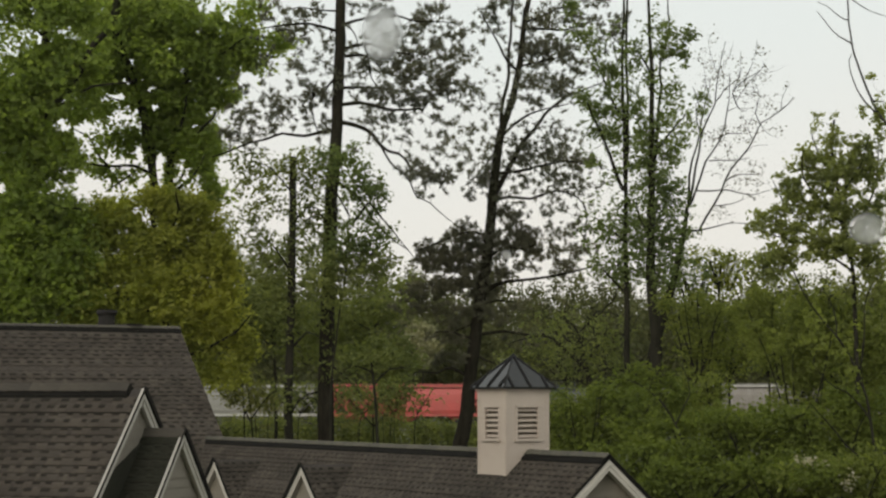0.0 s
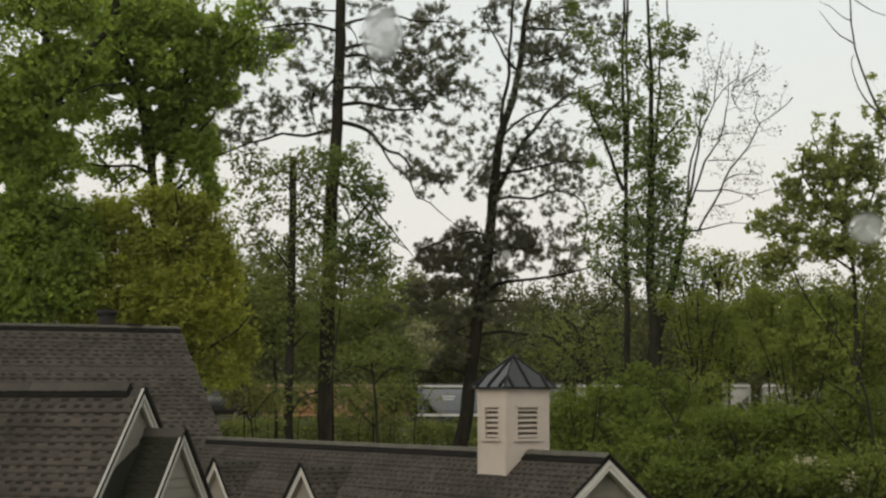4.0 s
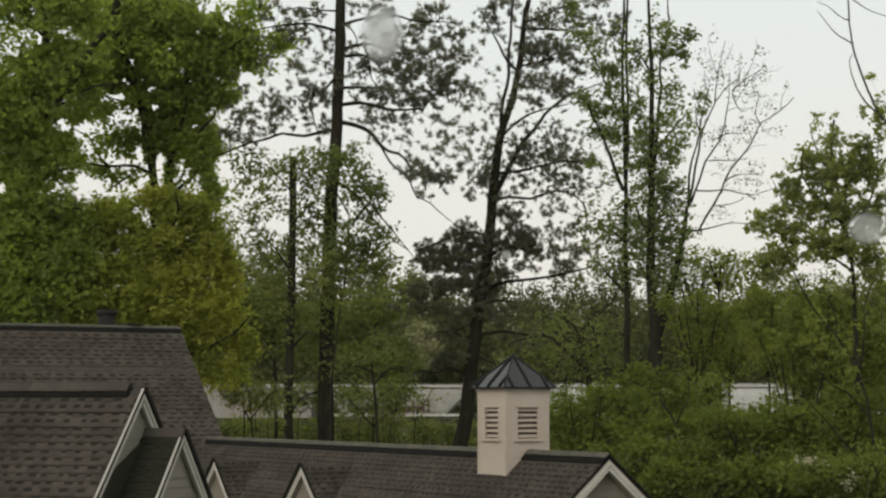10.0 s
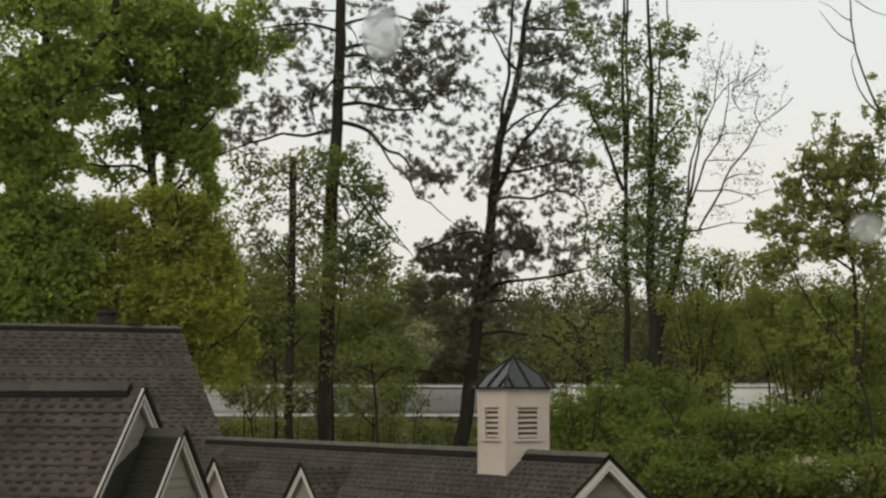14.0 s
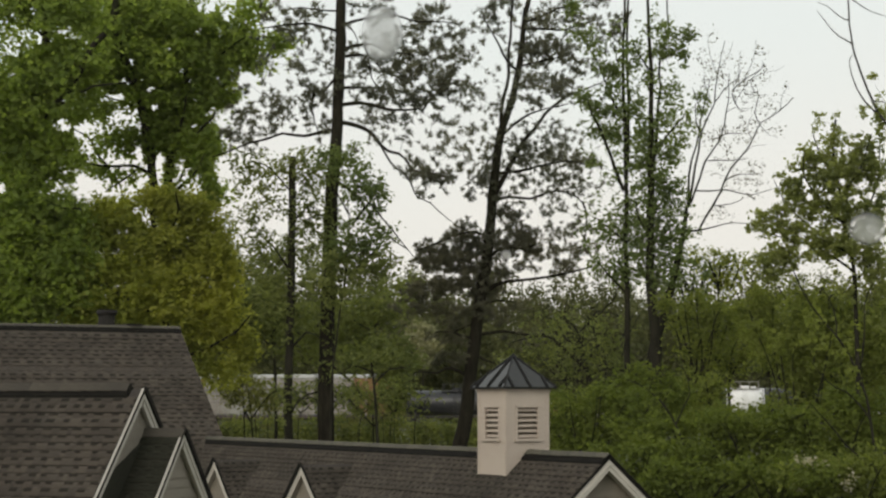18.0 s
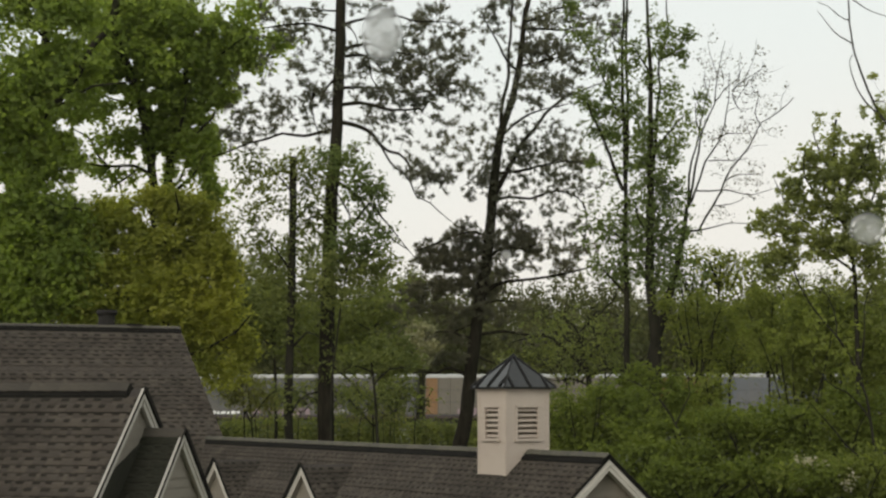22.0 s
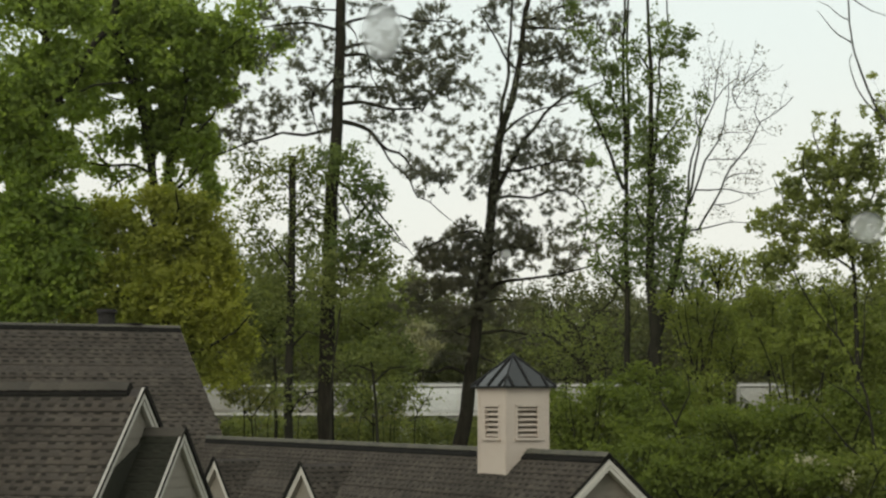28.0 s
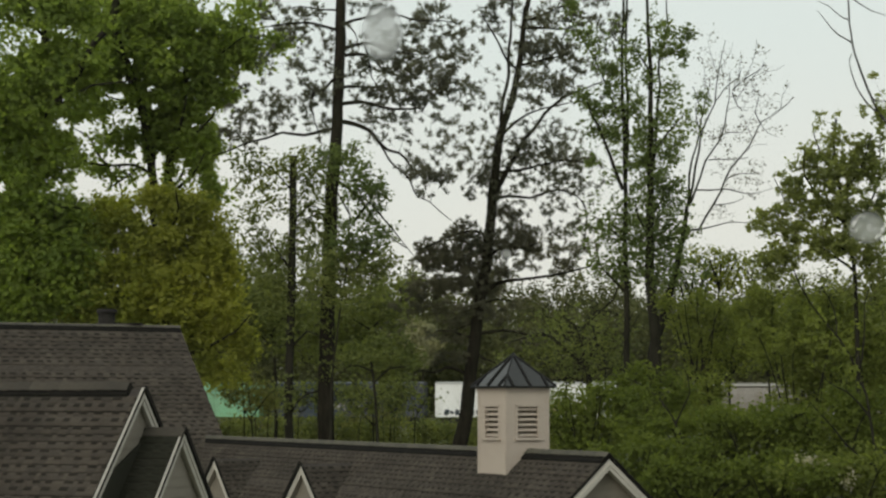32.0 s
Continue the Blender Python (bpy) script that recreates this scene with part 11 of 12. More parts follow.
t = Tree("low_shrub", -8.05, 86, "bright green low shrub behind the roof", M_BARK_GREY, 182, "shrub", "low shrubs behind the roof")
t.limb(0.043, 0.023, (0.03, 3.68), (0.1, 5.66), name="stem")
t.crown([(0.02, 5.55, 0.98, 0.8, 60), (0.59, 4.81, 1.15, 0.63, 50)], L_GRASS, 0.16, per=22, spread=0.5, twigs=0.2)
t.done()

t = Tree("low_shrub", -6.67, 87, "bright green low shrub behind the roof", M_BARK_GREY, 183, "shrub", "low shrubs behind the roof")
t.limb(0.044, 0.023, (0.03, 3.65), (0.1, 5.65), name="stem")
t.crown([(0.01, 5.53, 0.99, 0.67, 60), (0.59, 4.79, 1.16, 0.64, 50)], L_GRASS, 0.16, per=22, spread=0.5, twigs=0.2)
t.done()

t = Tree("low_shrub", -5.26, 88, "bright green low shrub behind the roof", M_BARK_GREY, 184, "shrub", "low shrubs behind the roof")
t.limb(0.044, 0.024, (0.02, 3.61), (0.1, 5.63), name="stem")
t.crown([(0.01, 5.52, 1, 0.79, 60), (0.6, 4.76, 1.18, 0.65, 50)], L_GRASS, 0.16, per=22, spread=0.5, twigs=0.2)
t.done()

t = Tree("low_shrub", -3.81, 89, "bright green low shrub behind the roof", M_BARK_GREY, 185, "shrub", "low shrubs behind the roof")
t.limb(0.045, 0.024, (0.01, 3.57), (0.1, 5.62), name="stem")
t.crown([(0.01, 5.5, 1.01, 0.65, 60), (0.6, 4.74, 1.19, 0.65, 50)], L_GRASS, 0.16, per=22, spread=0.5, twigs=0.2)
t.done()

t = Tree("low_shrub", -2.84, 90, "bright green low shrub behind the roof", M_BARK_GREY, 186, "shrub", "low shrubs behind the roof")
t.limb(0.045, 0.024, (0.01, 3.53), (0.09, 5.6), name="stem")
t.crown([(0.01, 5.48, 1.02, 0.78, 60), (0.6, 4.71, 1.2, 0.66, 50)], L_GRASS, 0.16, per=22, spread=0.5, twigs=0.2)
t.done()

t = Tree("low_shrub", -1.33, 91, "bright green low shrub behind the roof", M_BARK_GREY, 187, "shrub", "low shrubs behind the roof")
t.limb(0.046, 0.024, (0.01, 3.49), (0.09, 5.59), name="stem")
t.crown([(0, 5.47, 1.03, 0.64, 60), (0.61, 4.69, 1.22, 0.67, 50)], L_GRASS, 0.16, per=22, spread=0.5, twigs=0.2)
t.done()

t = Tree("low_shrub", 0.21, 92, "bright green low shrub behind the roof", M_BARK_GREY, 188, "shrub", "low shrubs behind the roof")
t.limb(0.046, 0.025, (-0, 3.45), (0.09, 5.57), name="stem")
t.crown([(-0, 5.45, 1.05, 0.77, 60), (0.61, 4.66, 1.23, 0.68, 50)], L_GRASS, 0.16, per=22, spread=0.5, twigs=0.2)
t.done()

t = Tree("low_shrub", 1.79, 93, "bright green low shrub behind the roof", M_BARK_GREY, 189, "shrub", "low shrubs behind the roof")
t.limb(0.047, 0.025, (-0.01, 3.41), (0.09, 5.56), name="stem")
t.crown([(-0, 5.43, 1.06, 0.62, 60), (0.61, 4.64, 1.24, 0.68, 50)], L_GRASS, 0.16, per=22, spread=0.5, twigs=0.2)
t.done()

t = Tree("low_shrub", 3.4, 94, "bright green low shrub behind the roof", M_BARK_GREY, 190, "shrub", "low shrubs behind the roof")
t.limb(0.047, 0.025, (-0.01, 3.38), (0.09, 5.54), name="stem")
t.crown([(-0.01, 5.42, 1.07, 0.75, 60), (0.61, 4.61, 1.26, 0.69, 50)], L_GRASS, 0.16, per=22, spread=0.5, twigs=0.2)
t.done()

t = Tree("low_shrub", 5.05, 95, "bright green low shrub behind the roof", M_BARK_GREY, 191, "shrub", "low shrubs behind the roof")
t.limb(0.048, 0.025, (-0.02, 3.34), (0.09, 5.52), name="stem")
t.crown([(-0.01, 5.4, 1.08, 0.89, 60), (0.62, 4.59, 1.27, 0.7, 50)], L_GRASS, 0.16, per=22, spread=0.5, twigs=0.2)
t.done()

t = Tree("low_shrub", 6.19, 96, "bright green low shrub behind the roof", M_BARK_GREY, 192, "shrub", "low shrubs behind the roof")
t.limb(0.048, 0.026, (-0.02, 3.3), (0.08, 5.51), name="stem")
t.crown([(-0.01, 5.38, 1.09, 0.74, 60), (0.62, 4.56, 1.28, 0.71, 50)], L_GRASS, 0.16, per=22, spread=0.5, twigs=0.2)
t.done()


def far_woods():
    """Hazy woods beyond the railway: many rounded crowns of uneven height."""
    t = Tree("far_woods", 0, 250, "hazy grey-green woods beyond the railway", M_BARK_GREY, 200, "woods", kind_tag="stuff")
    rnd = random.Random(7)
    blobs = []
    for row, (y, h) in enumerate(((232, 18.0), (262, 23.0), (300, 27.2), (335, 31.0))):
        for i in range(50):
            x = -85 + i * 3.5 + rnd.uniform(-1.5, 1.5)
            top = 4 + h * rnd.uniform(0.75, 1.04)
            hh = (top - 3.5) / 2
            blobs.append((x, y - 250, 3.5 + hh, rnd.uniform(2.5, 3.9), hh))
    for x, y, z, rx, rz in ((-2.6, 226, 14.5, 1.5, 2.2), (-3.2, 226, 12.6, 1.7, 1.8), (-1.9, 226.5, 12.4, 1.4, 1.6)):
        blobs += [(999, 0, 0, 1, 1)] * ((4 - len(blobs)) % 9)
        blobs.append((x, y - 250, z, rx, rz))
    for mat, name, pick in ((L_FAR, "crown", lambda i: i % 9 != 4), (L_PALE, "pale_crown", lambda i: i % 9 == 4)):
        cents = []
        for i, (x, y, z, rx, rz) in enumerate(blobs):
            if pick(i) and x < 900:
                u = t.rng.normal(size=(1800, 3))
                u /= np.linalg.norm(u, axis=1)[:, None]
                u *= t.rng.uniform(0.2, 1.0, size=(1800, 1)) ** 0.4
                cents.append(u * np.array([rx, rx, rz]) + np.array([x, y, z - t.z0]))
        c = np.concatenate(cents)
        c += t.rng.normal(size=c.shape) * 0.25
        vs, fs = leaf_arrays(t.rng, c, 0.64)
        ob = new(name, mesh_arrays(name, vs, fs, 4, mat))
        ob.parent = t.ob


far_woods()


t = Tree("far_tree", -2.63, 220, "pale grey-green tree in early leaf beyond the railway", M_BARK_GREY, 196, "tree")
t.limb(0.147, 0.074, (0.15, 0.69), (-0, 12.32), (-0.08, 14.88), name="trunk")
t.limb(0.074, 0.029, (-0, 12.32), (-0.74, 14.51), (-0.96, 15.98), depth=1)
t.limb(0.074, 0.029, (-0.01, 12.68), (0.73, 14.88), (1.02, 15.98), depth=-1)
t.crown([(-0.08, 15.83, 1.25, 1.32, 60), (-0.67, 14.37, 1.1, 1.03, 40), (0.65, 14.22, 1.03, 1.03, 40), (-0.15, 12.9, 1.25, 0.88, 30)], L_PUFF, 0.5, per=40, spread=0.9, flat=0.6, twig_r=0.03)
t.done()

t = Tree("crooked_tree", 5.44, 64, "small crooked bare tree among the saplings", M_BARK_GREY, 195, "tree")
t.limb(0.107, 0.053, (0.14, 3.06), (0.12, 6.85), (0.05, 8.12), (-0.24, 9.19), (-0.06, 9.93), name="trunk")
t.limb(0.064, 0.013, (0.07, 7.91), (0.76, 8.76), (0.66, 9.4), (0.23, 9.61), depth=-0.5)
t.limb(0.064, 0.013, (-0.2, 9.08), (-0.84, 9.4), (-1.15, 10.04), (-1.68, 10.25), depth=0.5)
t.limb(0.064, 0.013, (0.05, 8.33), (-0.63, 8.23), (-1.16, 8.55), (-1.91, 8.33), depth=-0.6)
t.limb(0.053, 0.011, (-0.07, 9.82), (0.45, 10.36), (1.3, 10.25), depth=0.5)
t.limb(0.043, 0.011, (0.13, 7.27), (0.96, 8.12), (1.71, 8.33), (2.36, 8.97), depth=0.5)
t.limb(0.043, 0.011, (-0.24, 9.14), (-0.83, 10.25), (-0.61, 11.11), depth=0.5)
t.limb(0.043, 0.011, (-0.07, 9.87), (0.99, 10.89), (1.21, 11.54), depth=-0.5)
t.crown([(0.02, 9.4, 1.92, 1.5, 110), (-1.26, 10.04, 1.28, 1.07, 50)], L_SHADE, 0.12, per=2, spread=0.25, twigs=1.0, twig_r=0.016)
t.done()

# ---------------------------------------------------------------- the window the camera looks through
def spot_material():
    """A dried water spot: milky in the middle, thinning out to clear glass."""
    m = bpy.data.materials.new("milky_water_spot")
    m.use_nodes = True
    nt = m.node_tree
    out = nt.nodes["Material Output"]
    tc = nt.nodes.new("ShaderNodeTexCoord")
    g = nt.nodes.new("ShaderNodeTexGradient")
    g.gradient_type = "SPHERICAL"
    n = nt.nodes.new("ShaderNodeTexNoise")
    n.inputs["Scale"].default_value = 1.6
    mp = nt.nodes.new("ShaderNodeMix")
    mp.data_type = "VECTOR"
    mp.inputs["Factor"].default_value = 0.25
    nt.links.new(tc.outputs["Object"], n.inputs["Vector"])
    nt.links.new(tc.outputs["Object"], mp.inputs["A"])
    nt.links.new(n.outputs["Color"], mp.inputs["B"])
    nt.links.new(tc.outputs["Object"], g.inputs["Vector"])
    r = nt.nodes.new("ShaderNodeValToRGB")
    r.color_ramp.interpolation = "EASE"
    r.color_ramp.elements[0].position, r.color_ramp.elements[0].color = 0.0, (0, 0, 0, 1)
    r.color_ramp.elements[1].position, r.color_ramp.elements[1].color = 0.6, (0.85, 0.85, 0.85, 1)
    nt.links.new(g.outputs["Fac"], r.inputs["Fac"])
    mul = nt.nodes.new("ShaderNodeMath")
    mul.operation = "MULTIPLY"
    r2 = ramp_node(nt, [(0.3, (0.82, 0.82, 0.82)), (0.65, (1, 1, 1))])
    nt.links.new(n.outputs["Fac"], r2.inputs["Fac"])
    nt.links.new(r.outputs["Color"], mul.inputs[0])
    nt.links.new(r2.outputs["Color"], mul.inputs[1])
    tr = nt.nodes.new("ShaderNodeBsdfTransparent")
    tl = nt.nodes.new("ShaderNodeBsdfTranslucent")
    tl.inputs["Color"].default_value = (0.9, 0.9, 0.89, 1)
    blur = nt.nodes.new("ShaderNodeBsdfRefraction")
    blur.inputs["IOR"].default_value = 1.3
    blur.inputs["Roughness"].default_value = 0.5
    blur.inputs["Color"].default_value = (0.97, 0.97, 0.96, 1)
    half = nt.nodes.new("ShaderNodeMixShader")
    half.inputs["Fac"].default_value = 0.3
    nt.links.new(blur.outputs["BSDF"], half.inputs[1])
    nt.links.new(tl.outputs["BSDF"], half.inputs[2])
    mx = nt.nodes.new("ShaderNodeMixShader")
    nt.links.new(mul.outputs["Value"], mx.inputs["Fac"])
    nt.links.new(tr.outputs["BSDF"], mx.inputs[1])
    nt.links.new(half.outputs["Shader"], mx.inputs[2])
    nt.links.new(mx.outputs["Shader"], out.inputs["Surface"])
    return m


def build_window():
    """The window: a painted frame out of sight round a clear opening, and three dried water spots on its glass."""
    win = empty("window_1", Matrix.Translation((0, 0.9, 7.0)), "window pane with a faint haze added, in a pale painted frame", "window", kind="structure")
    for name, c, s in (("frame_side", (-0.5, 0, 0.05), (0.06, 0.06, 1.3)), ("frame_side", (0.5, 0, 0.05), (0.06, 0.06, 1.3)),
                       ("frame_head", (0, 0, 0.67), (0.94, 0.06, 0.06)), ("window_sill", (0, 0, -0.63), (1.1, 0.1, 0.06))):
        bm = bmesh.new()
        box(bm, *c, *s, 0.006)
        part(name, bm, M_TRIM, win)
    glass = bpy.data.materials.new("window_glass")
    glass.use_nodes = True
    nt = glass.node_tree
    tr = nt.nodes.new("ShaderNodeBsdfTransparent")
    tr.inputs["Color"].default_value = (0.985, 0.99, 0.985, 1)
    # faint milky haze mixed into the glass to lift the dark tones
    haze_veil = nt.nodes.new("ShaderNodeBsdfTranslucent")
    haze_veil.inputs["Color"].default_value = (0.8, 0.76, 0.5, 1)
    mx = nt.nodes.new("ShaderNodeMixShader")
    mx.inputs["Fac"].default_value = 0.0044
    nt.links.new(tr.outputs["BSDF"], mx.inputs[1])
    nt.links.new(haze_veil.outputs["BSDF"], mx.inputs[2])
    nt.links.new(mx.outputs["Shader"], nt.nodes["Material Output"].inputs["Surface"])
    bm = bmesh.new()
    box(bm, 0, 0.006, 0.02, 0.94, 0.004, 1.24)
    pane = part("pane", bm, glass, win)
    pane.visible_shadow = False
    spot = spot_material()
    for x, z, rx, rz in ((-0.0328, 0.1985, 0.0145, 0.0195), (0.2265, 0.0925, 0.0125, 0.011), (0.0337, 0.0785, 0.0036, 0.0034)):
        bm = bmesh.new()
        bmesh.ops.create_circle(bm, cap_ends=True, segments=24, radius=1.0)
        ob = part("water_spot", bm, spot, win, "milky dried water spot on the glass")
        ob.matrix_basis = Matrix.Translation((x, 0, z)) @ Matrix.Rotation(radians(90), 4, "X") @ Matrix.Diagonal((rx, rz, 1, 1))

    # the house wall round the window
    z0, z1, top = 0.06 - 0.72, 0.06 + 0.66, 2.2
    wall = tagged(new("wall_south"), "tan sided house wall round the window", "wall", kind="structure")
    wall.matrix_basis = Matrix.Translation((0, 0.9, 7.0))
    for name, x0, x1, a, b in (("wall_panel", -4.0, -0.53, -7.0, top), ("wall_panel", 0.53, 4.0, -7.0, top), ("wall_panel", -0.53, 0.53, -7.0, z0), ("wall_panel", -0.53, 0.53, z1, top)):
        bm = bmesh.new()
        box(bm, (x0 + x1) / 2, 0.0, (a + b) / 2, x1 - x0, 0.2, b - a)
        part(name, bm, M_SIDING, wall)


build_window()

# ---------------------------------------------------------------- the freight train
PAINTS = {}


def paint(key, c, rough=0.55, stain=(0.16, 0.13, 0.1), amount=0.45):
    if key not in PAINTS:
        PAINTS[key] = surface("car_paint_" + key, tuple(v * 0.86 for v in c), c, 0.5, rough, bump=0.05, fine=8, stretch=(1, 1, 0.35),
                              stain=stain, stain_scale=0.35, stain_amount=amount)
    return PAINTS[key]


P = {
    "slate": paint("slate", (0.075, 0.08, 0.087)),
    "red": paint("red", (0.47, 0.085, 0.075), amount=0.15), "white": paint("white", (0.47, 0.47, 0.445), amount=0.35), "light": paint("light", (0.27, 0.265, 0.238)),
    "grey": paint("grey", (0.30, 0.30, 0.30)), "bluegrey": paint("bluegrey", (0.125, 0.135, 0.15)), "worn": paint("worn", (0.27, 0.255, 0.235), amount=0.7),
    "cream": paint("cream", (0.42, 0.33, 0.21), amount=0.2), "black": paint("black", (0.022, 0.023, 0.027), 0.4, (0.06, 0.055, 0.05)),
    "oxide": paint("oxide", (0.052, 0.017, 0.0175), stain=(0.06, 0.03, 0.028)), "brown": paint("brown", (0.05, 0.032, 0.03), stain=(0.04, 0.03, 0.026)),
    "orange": paint("orange", (0.22, 0.115, 0.042), amount=0.4), "steel": paint("steel", (0.10, 0.10, 0.094), amount=0.4), "beige": paint("beige", (0.145, 0.13, 0.105)),
    "teal": paint("teal", (0.08, 0.17, 0.165), amount=0.1), "blue": paint("blue", (0.035, 0.055, 0.095), amount=0.2), "navy": paint("navy", (0.016, 0.028, 0.042), amount=0.3),
    "pure": paint("pure", (0.80, 0.80, 0.79), amount=0.06), "mint": paint("mint", (0.2, 0.42, 0.25), amount=0.2), "pink": paint("pink", (0.27, 0.20, 0.22), amount=0.1),
    "roof": paint("roof", (0.37, 0.37, 0.35), amount=0.3), "lit_edge": paint("lit_edge", (0.5, 0.49, 0.455), amount=0.35), "gear": paint("gear", (0.035, 0.032, 0.03), 0.8), "darkgrey": paint("darkgrey", (0.06, 0.065, 0.075)),
}


def loft(bm, sections):
    """A closed skin through equal rings of points, capped at both ends."""
    rings = [[bm.verts.new(p) for p in s] for s in sections]
    n = len(rings[0])
    for a, b in zip(rings, rings[1:]):
        for i in range(n):
            bm.faces.new((a[i], a[(i + 1) % n], b[(i + 1) % n], b[i]))
    bm.faces.new(rings[0][::-1])
    bm.faces.new(rings[-1])
    bmesh.ops.recalc_face_normals(bm, faces=bm.faces)


WHEEL_MESH = []


def trucks(car, L):
    """Two four-wheeled trucks with side frames."""
    if not WHEEL_MESH:
        bm = bmesh.new()
        cyl(bm, (0, -0.07, 0), (0, 0.07, 0), 0.42, seg=20)
        cyl(bm, (0, -0.1, 0), (0, 0.1, 0), 0.12, seg=12)
        WHEEL_MESH.append(mesh_of("wheel", bm, P["gear"]))
        bm = bmesh.new()
        box(bm, 0, 0, 0.72, 1.5, 0.14, 0.16, 0.02)
        box(bm, 0, 0, 0.42, 0.7, 0.12, 0.14, 0.02)
        for s in (-1, 1):
            box(bm, s * 0.88, 0, 0.45, 0.3, 0.16, 0.3, 0.02)
            box(bm, s * 0.5, 0, 0.57, 0.35, 0.12, 0.12, 0.01)
        WHEEL_MESH.append(mesh_of("side_frame", bm, P["gear"]))
        bm = bmesh.new()
        box(bm, 0, 0, 0.62, 0.4, 2.2, 0.25, 0.02)
        WHEEL_MESH.append(mesh_of("truck", bm, P["gear"]))
    for sx in (-1, 1):
        t = new("truck", WHEEL_MESH[2])
        t.parent = car
        t.location = (sx * (L / 2 - 2.6), 0, 0)
        for sy in (-1, 1):
            f = new("side_frame", WHEEL_MESH[1])
            f.parent = t
            f.location = (0, sy * 1.0, 0)
            for wx in (-0.88, 0.88):
                w = new("wheel", WHEEL_MESH[0])
                w.parent = t
                w.location = (wx, sy * 0.75, 0.42)
    for sx in (-1, 1):
        bm = bmesh.new()
        box(bm, sx * (L / 2 - 0.42), 0, 0.88, 0.84, 0.2, 0.22, 0.02)
        box(bm, sx * (L / 2 - 0.06), 0.05, 0.88, 0.12, 0.3, 0.28, 0.02)
        part("coupler", bm, P["gear"], car)


def ladder(car, x, y, z0, z1, material, width=0.42):
    bm = bmesh.new()
    for s in (-1, 1):
        box(bm, x + s * width / 2, y, (z0 + z1) / 2, 0.05, 0.05, z1 - z0)
    z = z0 + 0.2
    while z < z1:
        box(bm, x, y, z, width, 0.04, 0.035)
        z += 0.38
    part("ladder", bm, material, car)


def tag_patch(car, x0, x1, z0, z1, material, seed, y=-1.62, name="painted_tag", density=1.0):
    """Spray paint: fat overlapping strokes that fill a strip of the car's side."""
    rnd = random.Random(seed)
    bm = bmesh.new()
    n = max(4, int((x1 - x0) / 0.55 * density))
    k = 0
    for i in range(n):
        cx = x0 + (i + 0.5) * (x1 - x0) / n
        for _ in range(2):
            h = (z1 - z0) * rnd.uniform(0.35, 1.0)
            w = rnd.uniform(0.18, 0.6)
            lean = rnd.uniform(-0.35, 0.35)
            cz = z0 + h / 2 + rnd.uniform(0, (z1 - z0) - h)
            k += 1
            pts = []
            for a in range(10):
                an = 2 * math.pi * a / 10
                px = math.copysign(abs(math.cos(an)) ** 0.6, math.cos(an)) * w / 2
                pz = math.copysign(abs(math.sin(an)) ** 0.6, math.sin(an)) * h / 2
                pts.append((cx + px + pz * lean, y - 0.0004 * (k % 9), cz + pz))
            prism(bm, pts, (0, -0.004, 0))
    part(name, bm, material, car)


def new_car(kind, label, category):
    return empty(kind, Matrix.Identity(4), label, category, group="cars of the passing freight train")


